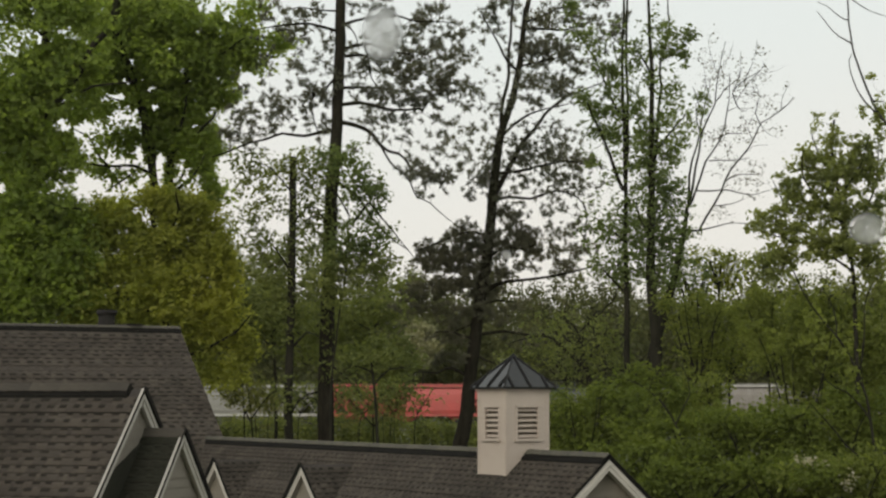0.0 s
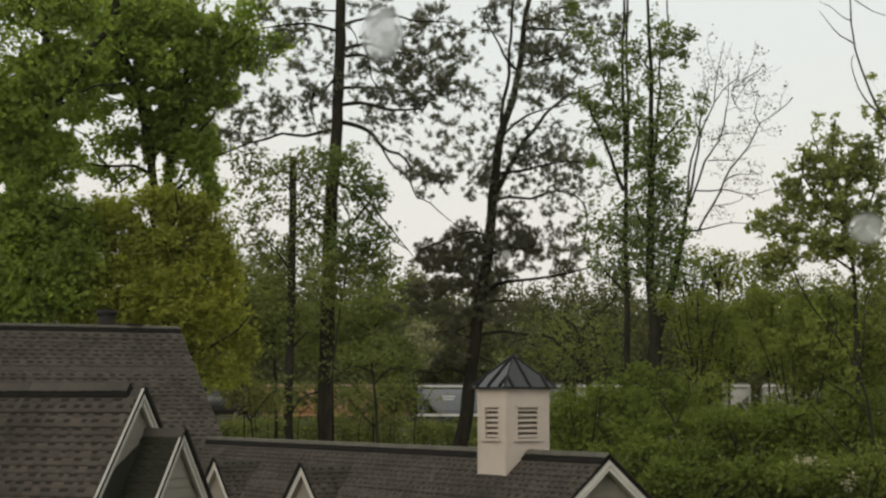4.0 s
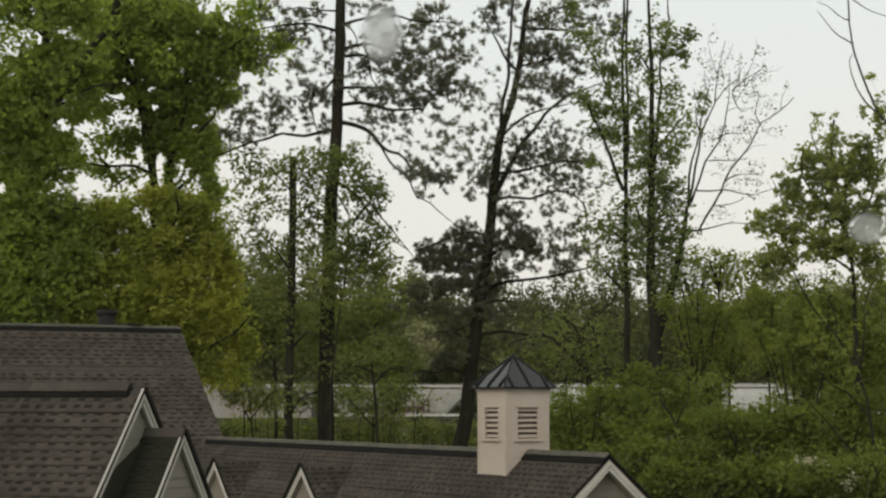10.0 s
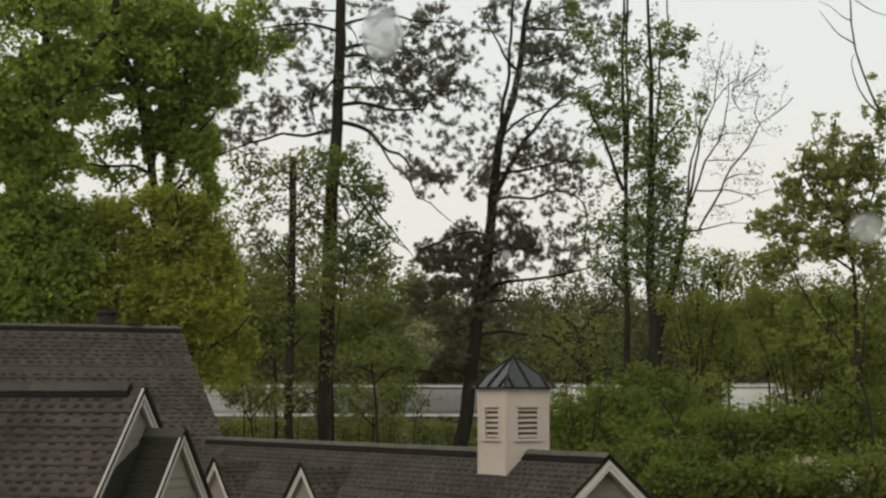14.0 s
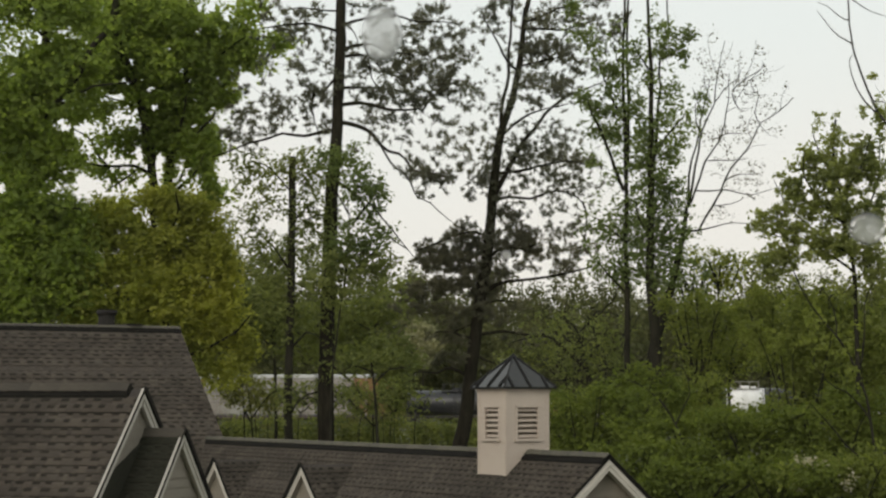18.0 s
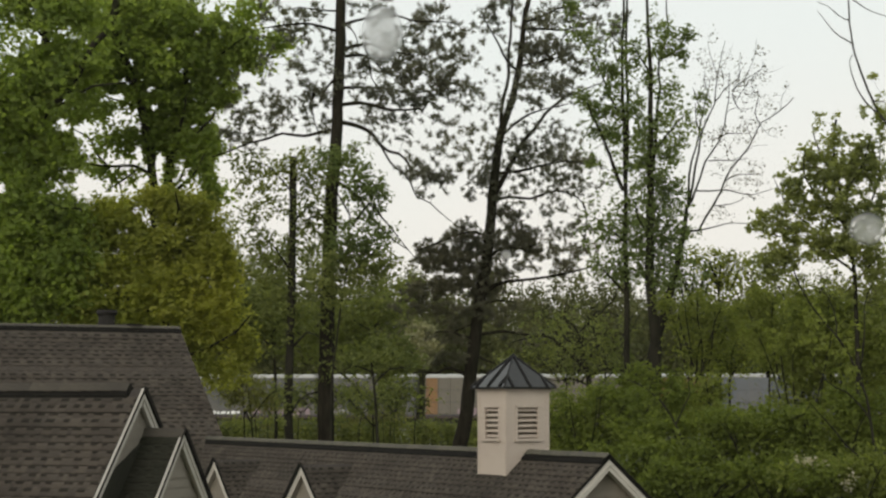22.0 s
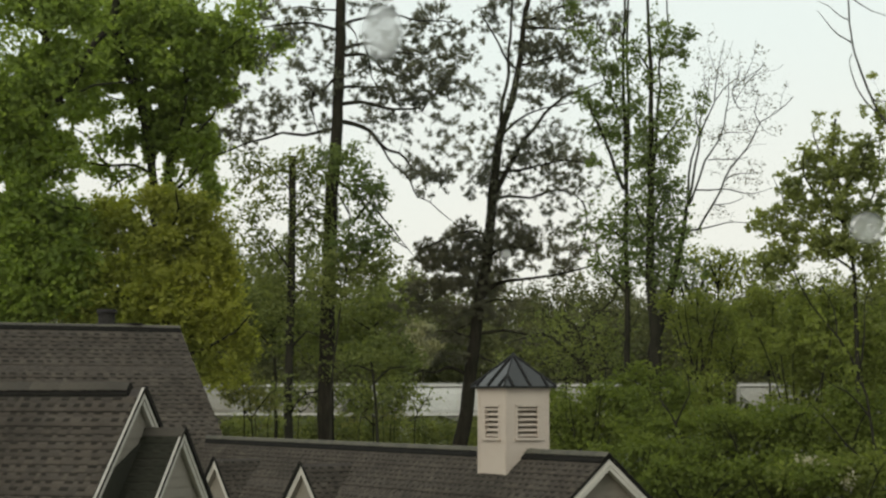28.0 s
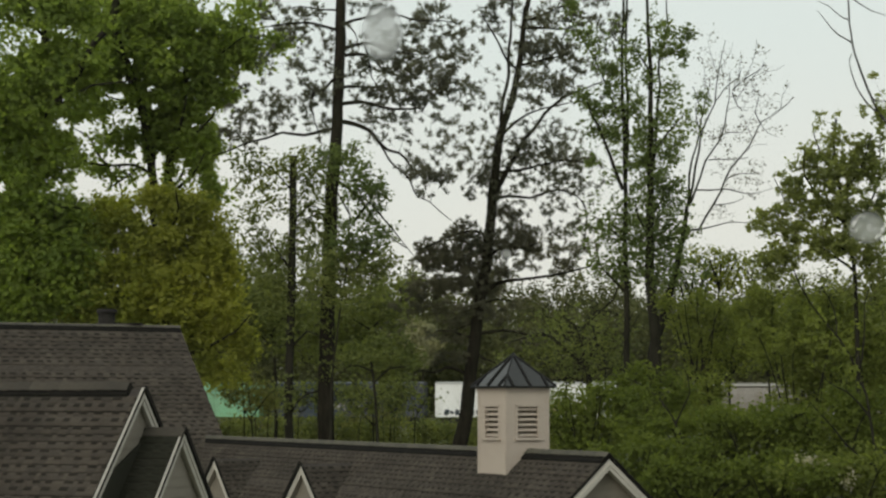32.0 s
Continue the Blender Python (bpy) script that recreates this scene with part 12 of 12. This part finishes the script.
def hopper(L, colour, label, bays=3, top=4.62, tag=None, seed=0):
    car = new_car("hopper_car", label, "hopper car")
    mt = P[colour]
    # sky light put into the paint: top edge and sill paler than the body
    trim = mt if colour in ("red", "cream", "orange") else P["lit_edge"]
    B = L - 1.5
    hw = 1.6
    side = [(-1.42, 1.32), (-1.56, 1.75), (-hw, 2.6), (-1.57, 3.5), (-1.45, 4.1), (-1.05, top - 0.14)]

    def ring(x, lift):
        pts = []
        for y, z in side:
            pts.append((x, y, max(z, lift + (z - 1.3) * 0.12)))
        return pts + [(x, -y, z) for x, y, z in reversed(pts)]

    bm = bmesh.new()
    loft(bm, [ring(-B / 2 + 0.25, 3.3), ring(-B / 2 + 1.0, 2.6), ring(-B / 2 + 2.35, 0), ring(-B / 6, 0), ring(B / 6, 0), ring(B / 2 - 2.35, 0), ring(B / 2 - 1.0, 2.6), ring(B / 2 - 0.25, 3.3)])
    part("body", bm, mt, car)
    bm = bmesh.new()
    box(bm, 0, 0, top - 0.12, B - 0.3, 2.3, 0.1, 0.03)
    part("roof", bm, P["roof"] if colour not in ("red", "cream", "oxide", "navy", "grey", "bluegrey") else mt, car)
    bm = bmesh.new()
    for sy in (-0.75, 0.75):
        box(bm, 0, sy, top + 0.03, B + 0.3, 0.5, 0.035)
        for k in range(8):
            box(bm, -B / 2 + (k + 0.5) * B / 8, sy, top - 0.03, 0.06, 0.5, 0.1)
    part("running_board", bm, P["steel"], car)
    for k in range(4):
        bm = bmesh.new()
        box(bm, -B / 2 + (k + 0.5) * B / 4, 0, top + 0.02, B / 4 - 0.25, 0.7, 0.16, 0.04)
        part("hatch", bm, mt, car)
    for sy in (-1, 1):
        bm = bmesh.new()
        box(bm, 0, sy * 1.5, 1.2, B + 0.2, 0.16, 0.26, 0.03)
        box(bm, 0, sy * 1.60, 1.34, B + 0.1, 0.05, 0.05)
        part("side_sill", bm, trim, car)
        bm = bmesh.new()
        box(bm, 0, sy * 1.42, top - 0.2, B, 0.3, 0.2, 0.03)
        part("top_chord", bm, trim, car)
        # near-black strip drawn in for the shade line under the top edge
        bm = bmesh.new()
        box(bm, 0, sy * 1.5, top - 0.345, B, 0.12, 0.07, 0.01)
        part("chord_lip", bm, P["gear"], car)
        for sx in (-1, 1):
            bm = bmesh.new()
            box(bm, sx * (B / 2 - 0.02), sy * 1.5, (1.3 + top - 0.2) / 2, 0.12, 0.1, top - 1.5)
            box(bm, 0, 0, 0, 0.1, 0.08, 2.9, m=Matrix.Translation((sx * (B / 2 - 0.85), sy * 1.48, 2.55)) @ Matrix.Rotation(sx * -0.62, 4, "Y"))
            part("end_post", bm, mt, car)
    for sx in (-1, 1):
        ladder(car, sx * (B / 2 - 0.35), -1.6, 1.0, top - 0.1, mt)
        bm = bmesh.new()
        box(bm, sx * (B / 2 + 0.1), 0, 1.15, 0.5, 2.9, 0.1, 0.02)
        part("end_platform", bm, P["gear"], car)
    for k in range(bays):
        x = (k - (bays - 1) / 2) * (B - 5.2) / max(1, bays - 1) if bays > 1 else 0
        bm = bmesh.new()
        h = (B - 5.0) / bays / 2
        loft(bm, [[(x - h, -1.3, 1.4), (x + h, -1.3, 1.4), (x + h, 1.3, 1.4), (x - h, 1.3, 1.4)], [(x - 0.45, -0.6, 0.5), (x + 0.45, -0.6, 0.5), (x + 0.45, 0.6, 0.5), (x - 0.45, 0.6, 0.5)]])
        part("hopper_bay", bm, mt, car)
    # reporting marks as bars
    bm = bmesh.new()
    for z, w in ((3.3, 1.5), (3.0, 1.2)):
        box(bm, -B / 2 + 3.4, -1.60, z, w, 0.03, 0.2)
    part("marking", bm, P["gear"] if colour in ("white", "light", "cream", "worn", "beige") else P["roof"], car)
    if tag:
        tag_patch(car, -B / 2 + 3.5, B / 2 - 4, 1.5, 2.3, P[tag], seed)
    trucks(car, L)
    return car


def ribbed(L, colour, label, top=4.75, roof=None, tag=None, seed=0, door=True):
    """A boxcar with outside posts, a sliding door and a shallow peaked roof."""
    car = new_car("boxcar", label, "boxcar")
    mt = P[colour]
    B = L - 1.3
    bm = bmesh.new()
    box(bm, 0, 0, (1.05 + top - 0.12) / 2, B, 3.0, top - 0.12 - 1.05, 0.03)
    part("body", bm, mt, car)
    bm = bmesh.new()
    loft(bm, [[(x, -1.6, top - 0.14), (x, 1.6, top - 0.14), (x, 1.5, top - 0.02), (x, 0, top + 0.1), (x, -1.5, top - 0.02)] for x in (-B / 2, B / 2)])
    part("roof", bm, roof or mt, car)
    n = int(B / 1.25)
    for i in range(n + 1):
        x = -B / 2 + 0.06 + i * (B - 0.12) / n
        if door and abs(x) < 1.7:
            continue
        for sy in (-1, 1):
            bm = bmesh.new()
            box(bm, x, sy * 1.54, (1.1 + top - 0.15) / 2, 0.14, 0.09, top - 1.25, 0.015)
            part("side_post", bm, mt, car)
    if door:
        for sy in (-1, 1):
            bm = bmesh.new()
            box(bm, 0, sy * 1.55, (1.15 + top - 0.35) / 2, 3.1, 0.09, top - 0.35 - 1.15, 0.02)
            for k in range(4):
                box(bm, 0, sy * 1.61, 1.6 + k * 0.75, 3.0, 0.05, 0.1)
            part("sliding_door", bm, mt, car)
    for sy in (-1, 1):
        bm = bmesh.new()
        box(bm, 0, sy * 1.52, 1.02, B, 0.12, 0.28, 0.02)
        part("side_sill", bm, mt, car)
    ladder(car, B / 2 - 0.4, -1.66, 0.8, top - 1.2, mt)
    ladder(car, -B / 2 + 0.4, -1.66, 0.8, top - 1.2, mt)
    for t in tag or ():
        colour_key, x0, x1, z0, z1 = t
        tag_patch(car, x0 * B / 2, x1 * B / 2, z0, z1, P[colour_key], seed + int(x0 * 10) + 20, y=-1.66)
    trucks(car, L)
    return car


def autorack(L, label, front, rear, seed, panel="steel", tags=()):
    """A tall car carrier: galvanised side screens between posts, a pale ribbed roof and orange end sections."""
    car = new_car("autorack_car", label, "autorack")
    B = L - 1.2
    top = 5.72
    bm = bmesh.new()
    box(bm, 0, 0, (1.1 + top - 0.3) / 2, B - 0.1, 2.8, top - 0.3 - 1.1)
    part("inner_frame", bm, P["darkgrey"], car)
    rnd = random.Random(seed)
    n = 20
    for i in range(n):
        x0 = -B / 2 + i * B / n
        end = "rear" if i < rear else "front" if i >= n - front else ""
        for sy in (-1, 1):
            for j in range(3):
                bm = bmesh.new()
                h = (top - 0.4 - 1.25) / 3
                box(bm, x0 + B / n / 2, sy * 1.46 + rnd.uniform(-0.008, 0.008), 1.28 + h * (j + 0.5), B / n - 0.1, 0.05, h - 0.05)
                for k in range(3):
                    box(bm, x0 + B / n / 2, sy * 1.49, 1.28 + h * j + h * (k + 0.5) / 3, B / n - 0.14, 0.03, 0.07)
                part("side_panel", bm, P["orange"] if end else P[panel], car)
            bm = bmesh.new()
            box(bm, x0, sy * 1.5, (1.1 + top - 0.3) / 2, 0.09, 0.1, top - 1.4)
            part("side_post", bm, P["orange"] if end and i % 2 else P[panel], car)
    bm = bmesh.new()
    ring = [(-1.5, top - 0.36), (-1.45, top - 0.18), (-1.1, top - 0.03), (0, top + 0.06), (1.1, top - 0.03), (1.45, top - 0.18), (1.5, top - 0.36)]
    loft(bm, [[(x, y, z) for y, z in ring] for x in (-B / 2, B / 2)])
    part("roof", bm, P["roof"], car)
    for i in range(14):
        bm = bmesh.new()
        x = -B / 2 + (i + 0.5) * B / 14
        loft(bm, [[(x + s * (B / 28 - 0.25), y * 1.012, z + 0.04) for y, z in ring] for s in (-1, 1)])
        part("roof_sheet", bm, P["roof"], car)
    bm = bmesh.new()
    box(bm, 0, 0, 1.0, L - 0.9, 2.9, 0.3, 0.03)
    box(bm, 0, 0, 0.72, L - 8, 0.8, 0.3, 0.03)
    part("flat_deck", bm, P["brown"], car)
    for sx in (-1, 1):
        bm = bmesh.new()
        for k in range(2):
            box(bm, sx * (B / 2 + 0.02), (k - 0.5) * 1.4, (1.2 + top - 0.5) / 2, 0.08, 1.36, top - 1.7, 0.02)
        part("end_door", bm, P["orange"] if (front if sx > 0 else rear) else P[panel], car)
    for ck, x0, x1, z0, z1 in tags:
        tag_patch(car, x0 * B / 2, x1 * B / 2, z0, z1, P[ck], seed + int(10 * x0) + 30, y=-1.56)
    trucks(car, L)
    return car


def tank(L, label, band=False, r=1.45, zc=2.75, colour="black"):
    car = new_car("tank_car", label, "tank car")
    B = L - 1.8
    bm = bmesh.new()
    secs = []
    for x, f in ((-B / 2, 0.25), (-B / 2 + 0.12, 0.6), (-B / 2 + 0.4, 0.88), (-B / 2 + 0.8, 1.0), (B / 2 - 0.8, 1.0), (B / 2 - 0.4, 0.88), (B / 2 - 0.12, 0.6), (B / 2, 0.25)):
        secs.append([(x, r * f * math.cos(a * math.pi / 14), zc + r * f * math.sin(a * math.pi / 14)) for a in range(28)])
    loft(bm, secs)
    part("tank_shell", bm, P[colour], car, smooth=True)
    if band:
        bm = bmesh.new()
        loft(bm, [[(x, (r + 0.012) * math.cos(a * math.pi / 14), zc + (r + 0.012) * math.sin(a * math.pi / 14)) for a in range(28)] for x in (-2.05, 2.05)])
        part("white_band", bm, P["pure"], car, "bright white band round the middle", smooth=True)
    for x in (-B / 2 + 1.2, -B / 6, B / 6, B / 2 - 1.2):
        bm = bmesh.new()
        loft(bm, [[(x + dx, (r + 0.018) * math.cos(a * math.pi / 14), zc + (r + 0.018) * math.sin(a * math.pi / 14)) for a in range(28)] for dx in (-0.04, 0.04)])
        part("hoop", bm, P[colour], car, smooth=True)
    bm = bmesh.new()
    cyl(bm, (0, 0, zc + r - 0.1), (0, 0, zc + r + 0.28), 0.5, seg=20)
    cyl(bm, (0.9, 0, zc + r - 0.1), (0.9, 0, zc + r + 0.18), 0.3, seg=16)
    part("dome", bm, P["pure"] if band else P[colour], car)
    bm = bmesh.new()
    for sy in (-0.8, 0.8):
        for x in (-1.5, -0.5, 0.5, 1.5):
            box(bm, x, sy, zc + r + 0.3, 0.05, 0.05, 0.85)
        box(bm, 0, sy, zc + r + 0.7, 3.05, 0.05, 0.05)
        box(bm, 0, sy * 0.9, zc + r - 0.05, 3.4, 0.5, 0.05)
    part("railing", bm, P["worn"] if band else P[colour], car)
    for sy in (-1, 1):
        bm = bmesh.new()
        for s in (-1, 1):
            box(bm, s * 0.22, sy * 1.53, 2.6, 0.05, 0.05, 3.1)
        for k in range(8):
            box(bm, 0, sy * 1.53, 1.2 + k * 0.38, 0.44, 0.04, 0.04)
        part("ladder", bm, P["pure"] if band else P[colour], car)
    bm = bmesh.new()
    box(bm, 0, 0, 1.02, L - 1.0, 0.7, 0.28, 0.03)
    part("sill", bm, P["gear"], car)
    for sx in (-1, 1):
        bm = bmesh.new()
        box(bm, sx * (B / 2 - 1.6), 0, 1.3, 0.5, 2.5, 0.5, 0.05)
        part("saddle", bm, P["gear"], car)
        bm = bmesh.new()
        box(bm, sx * (L / 2 - 0.7), 0, 1.12, 0.7, 2.8, 0.08, 0.02)
        for sy in (-1, 1):
            for dx in (0, 0.5):
                box(bm, sx * (L / 2 - 0.45 - dx), sy * 1.38, 1.6, 0.05, 0.05, 1.0)
            box(bm, sx * (L / 2 - 0.7), sy * 1.38, 2.08, 0.55, 0.05, 0.05)
        part("end_railing", bm, P["gear"], car)
    trucks(car, L)
    return car


def flatcar(L, label):
    car = new_car("flat_car", label, "flat car")
    B = L - 1.2
    bm = bmesh.new()
    box(bm, 0, 0, 1.15, B, 2.8, 0.16, 0.02)
    part("deck", bm, P["brown"], car)
    for sy in (-1, 1):
        for key, x0, x1 in (("orange", -1.0, -0.42), ("light", -0.42, 0.35), ("orange", 0.35, 1.0)):
            bm = bmesh.new()
            box(bm, (x0 + x1) / 2 * B / 2, sy * 1.42, 1.42, (x1 - x0) * B / 2 - 0.04, 0.1, 0.62, 0.03)
            part("side_beam", bm, P[key], car)
    for k in range(9):
        bm = bmesh.new()
        box(bm, -B / 2 + (k + 0.5) * B / 9, -1.5, 1.42, 0.1, 0.1, 0.58, 0.01)
        part("stake_pocket", bm, P["gear"], car)
    trucks(car, L)
    return car


TRAIN = []


def travelled(t):
    """Metres the train has gone since the start; it slows down a little."""
    return 31.0 * t - 0.0475 * t * t


def couple(builder, t0, t1, *args, **kw):
    """A car whose front coupling passes the mark at t0 seconds and its rear one at t1."""
    s0, s1 = travelled(t0), travelled(t1)
    TRAIN.append((builder(s1 - s0, *args, **kw), (s0 + s1) / 2))


def build_train():
    pale = "pale grey covered hopper car, dusty, with roof hatches"
    white = "white covered hopper car with curved sides"
    grey = "weathered grey covered hopper car"
    couple(hopper, -2.1, -1.42, "light", pale)
    couple(hopper, -1.42, -0.72, "worn", "dusty beige-grey covered hopper car")
    couple(tank, -0.72, -0.20, "dark grey tank car with a central dome", colour="darkgrey")
    couple(hopper, -0.20, 0.405, "red", "bright red covered hopper car with curved sides")
    couple(hopper, 0.405, 0.995, "light", pale)
    couple(hopper, 0.995, 1.57, "light", "pale covered hopper car with grimy ends")
    couple(hopper, 1.57, 2.15, "worn", "dusty grey covered hopper car")
    couple(hopper, 2.15, 2.835, "light", pale)
    couple(hopper, 2.835, 3.50, "light", pale)
    couple(hopper, 3.50, 4.08, "bluegrey", "dark blue-grey covered hopper car")
    couple(hopper, 4.08, 4.66, "orange", "faded orange covered hopper car")
    couple(tank, 4.66, 5.11, "plain black tank car")
    couple(tank, 5.11, 5.56, "plain black tank car")
    couple(tank, 5.56, 6.06, "plain black tank car")
    couple(hopper, 6.06, 6.73, "light", pale)
    couple(hopper, 6.73, 7.45, "bluegrey", "blue-grey covered hopper car")
    couple(ribbed, 7.45, 8.04, "slate", "dark slate-grey ribbed boxcar with dull paint", top=4.6, door=False)
    couple(hopper, 8.04, 8.62, "white", white)
    couple(hopper, 8.62, 9.23, "white", white)
    couple(hopper, 9.23, 9.85, "white", white)
    couple(hopper, 9.85, 10.44, "light", "pale hopper car with faded red spray paint", tag="oxide", seed=3)
    couple(ribbed, 10.44, 11.13, "worn", "worn grey ribbed car with streaked sides", top=4.6, door=False)
    couple(hopper, 11.13, 11.86, "light", pale)
    couple(ribbed, 11.86, 12.52, "oxide", "dark red boxcar with white spray paint along the bottom", tag=[("light", -0.9, 0.8, 1.15, 1.9)], seed=5)
    couple(hopper, 12.52, 13.11, "white", white)
    couple(hopper, 13.11, 13.73, "white", white)
    couple(hopper, 13.73, 14.44, "bluegrey", "blue-grey covered hopper car")
    couple(hopper, 14.44, 15.1, "grey", grey)
    couple(hopper, 15.1, 15.6, "worn", grey)
    couple(tank, 15.60, 16.10, "black tank car with a broad white band", band=True)
    couple(tank, 16.10, 16.60, "black tank car with a broad white band", band=True)
    couple(tank, 16.60, 17.05, "black tank car with a broad white band", band=True)
    couple(flatcar, 17.05, 17.68, "low flat car with orange and pale side beams")
    couple(tank, 17.68, 18.15, "plain black tank car", r=1.38, zc=2.6)
    rack = "tall grey autorack car with orange end panels and a pale roof"
    couple(autorack, 18.15, 19.10, rack, 3, 4, 61, "worn", tags=[("light", -0.5, 0.3, 1.3, 2.4), ("steel", -0.92, -0.7, 2.0, 4.8), ("grey", -0.9, -0.72, 1.4, 3.6), ("steel", -0.86, -0.7, 1.6, 4.4)])
    couple(autorack, 19.10, 20.08, rack, 1, 2, 62, tags=[("blue", 0.15, 0.6, 1.2, 2.4), ("blue", -0.6, -0.25, 1.2, 2.1)])
    couple(autorack, 20.08, 21.06, rack, 1, 2, 63, "bluegrey")
    couple(autorack, 21.06, 22.05, rack, 1, 1, 64, "beige", tags=[("teal", 0.1, 0.4, 1.2, 1.8), ("pink", -0.75, -0.2, 1.2, 2.2)])
    couple(autorack, 22.05, 23.015, "tall grey autorack car with spray paint along the bottom", 0, 0, 65, "steel", tags=[("light", 0.2, 0.7, 1.2, 2.0), ("pink", -0.4, 0.1, 1.2, 2.0), ("pure", -0.8, -0.5, 1.3, 1.7)])
    couple(hopper, 23.015, 23.45, "cream", "short cream covered hopper car", bays=2)
    couple(ribbed, 23.45, 24.14, "oxide", "dark red boxcar with teal and white spray paint", tag=[("teal", 0.1, 0.85, 1.1, 2.5), ("pink", -0.2, 0.1, 1.1, 2.2), ("light", -0.95, -0.3, 1.1, 2.2)], seed=8)
    couple(ribbed, 24.14, 24.87, "oxide", "dark red boxcar with pale outlined spray paint", tag=[("pink", 0.2, 0.75, 1.1, 2.1), ("light", -0.9, -0.3, 1.1, 2.1)], seed=9)
    couple(hopper, 24.87, 25.47, "light", pale)
    couple(hopper, 25.47, 26.15, "white", white)
    couple(hopper, 26.15, 26.84, "light", pale)
    couple(hopper, 26.84, 27.54, "light", pale)
    couple(hopper, 27.54, 28.27, "white", white)
    couple(hopper, 28.27, 28.99, "light", pale)
    couple(hopper, 28.99, 29.72, "light", pale)
    couple(hopper, 29.72, 30.49, "worn", grey)
    couple(hopper, 30.49, 31.25, "worn", grey)
    couple(ribbed, 31.25, 32.015, "pure", "clean white boxcar with spray paint low on its side", roof=P["roof"], tag=[("navy", -0.9, -0.2, 1.1, 1.8), ("cream", 0.3, 0.7, 1.1, 2.6)], seed=12)
    couple(ribbed, 32.015, 32.69, "navy", "dark blue boxcar with pale spray paint", tag=[("light", -0.2, 0.2, 1.6, 2.6)], seed=14)
    couple(ribbed, 32.69, 33.4, "mint", "faded mint green boxcar, dusty", seed=15)


build_train()


def motions():
    """The train rolls past at a steady speed; the crowns stir in the wind."""
    turn = Matrix.Rotation(radians(TRACK_YAW), 4, "Z")
    for car, place in TRAIN:
        rows = []
        for t in range(0, 33, 4):
            p = Vector((-0.9, TRACK_Y + 0.1, RAIL_Z)) + TDIR * (travelled(t) - place)
            rows.append((t, Matrix.Translation(p) @ turn))
        walk(car, rows)
    for i, (tree, amount) in enumerate(SWAYING):
        rows = []
        home = tree.matrix_basis.copy()
        for k in range(0, 33):
            a = amount * (0.6 * math.sin(1.9 * k + i * 1.7) + 0.4 * math.sin(0.7 * k + i))
            b = amount * 0.5 * math.sin(1.3 * k + i * 2.3)
            rows.append((k, home @ pose(0, 0, 0, b, a, 0)))
        walk(tree, rows)


motions()
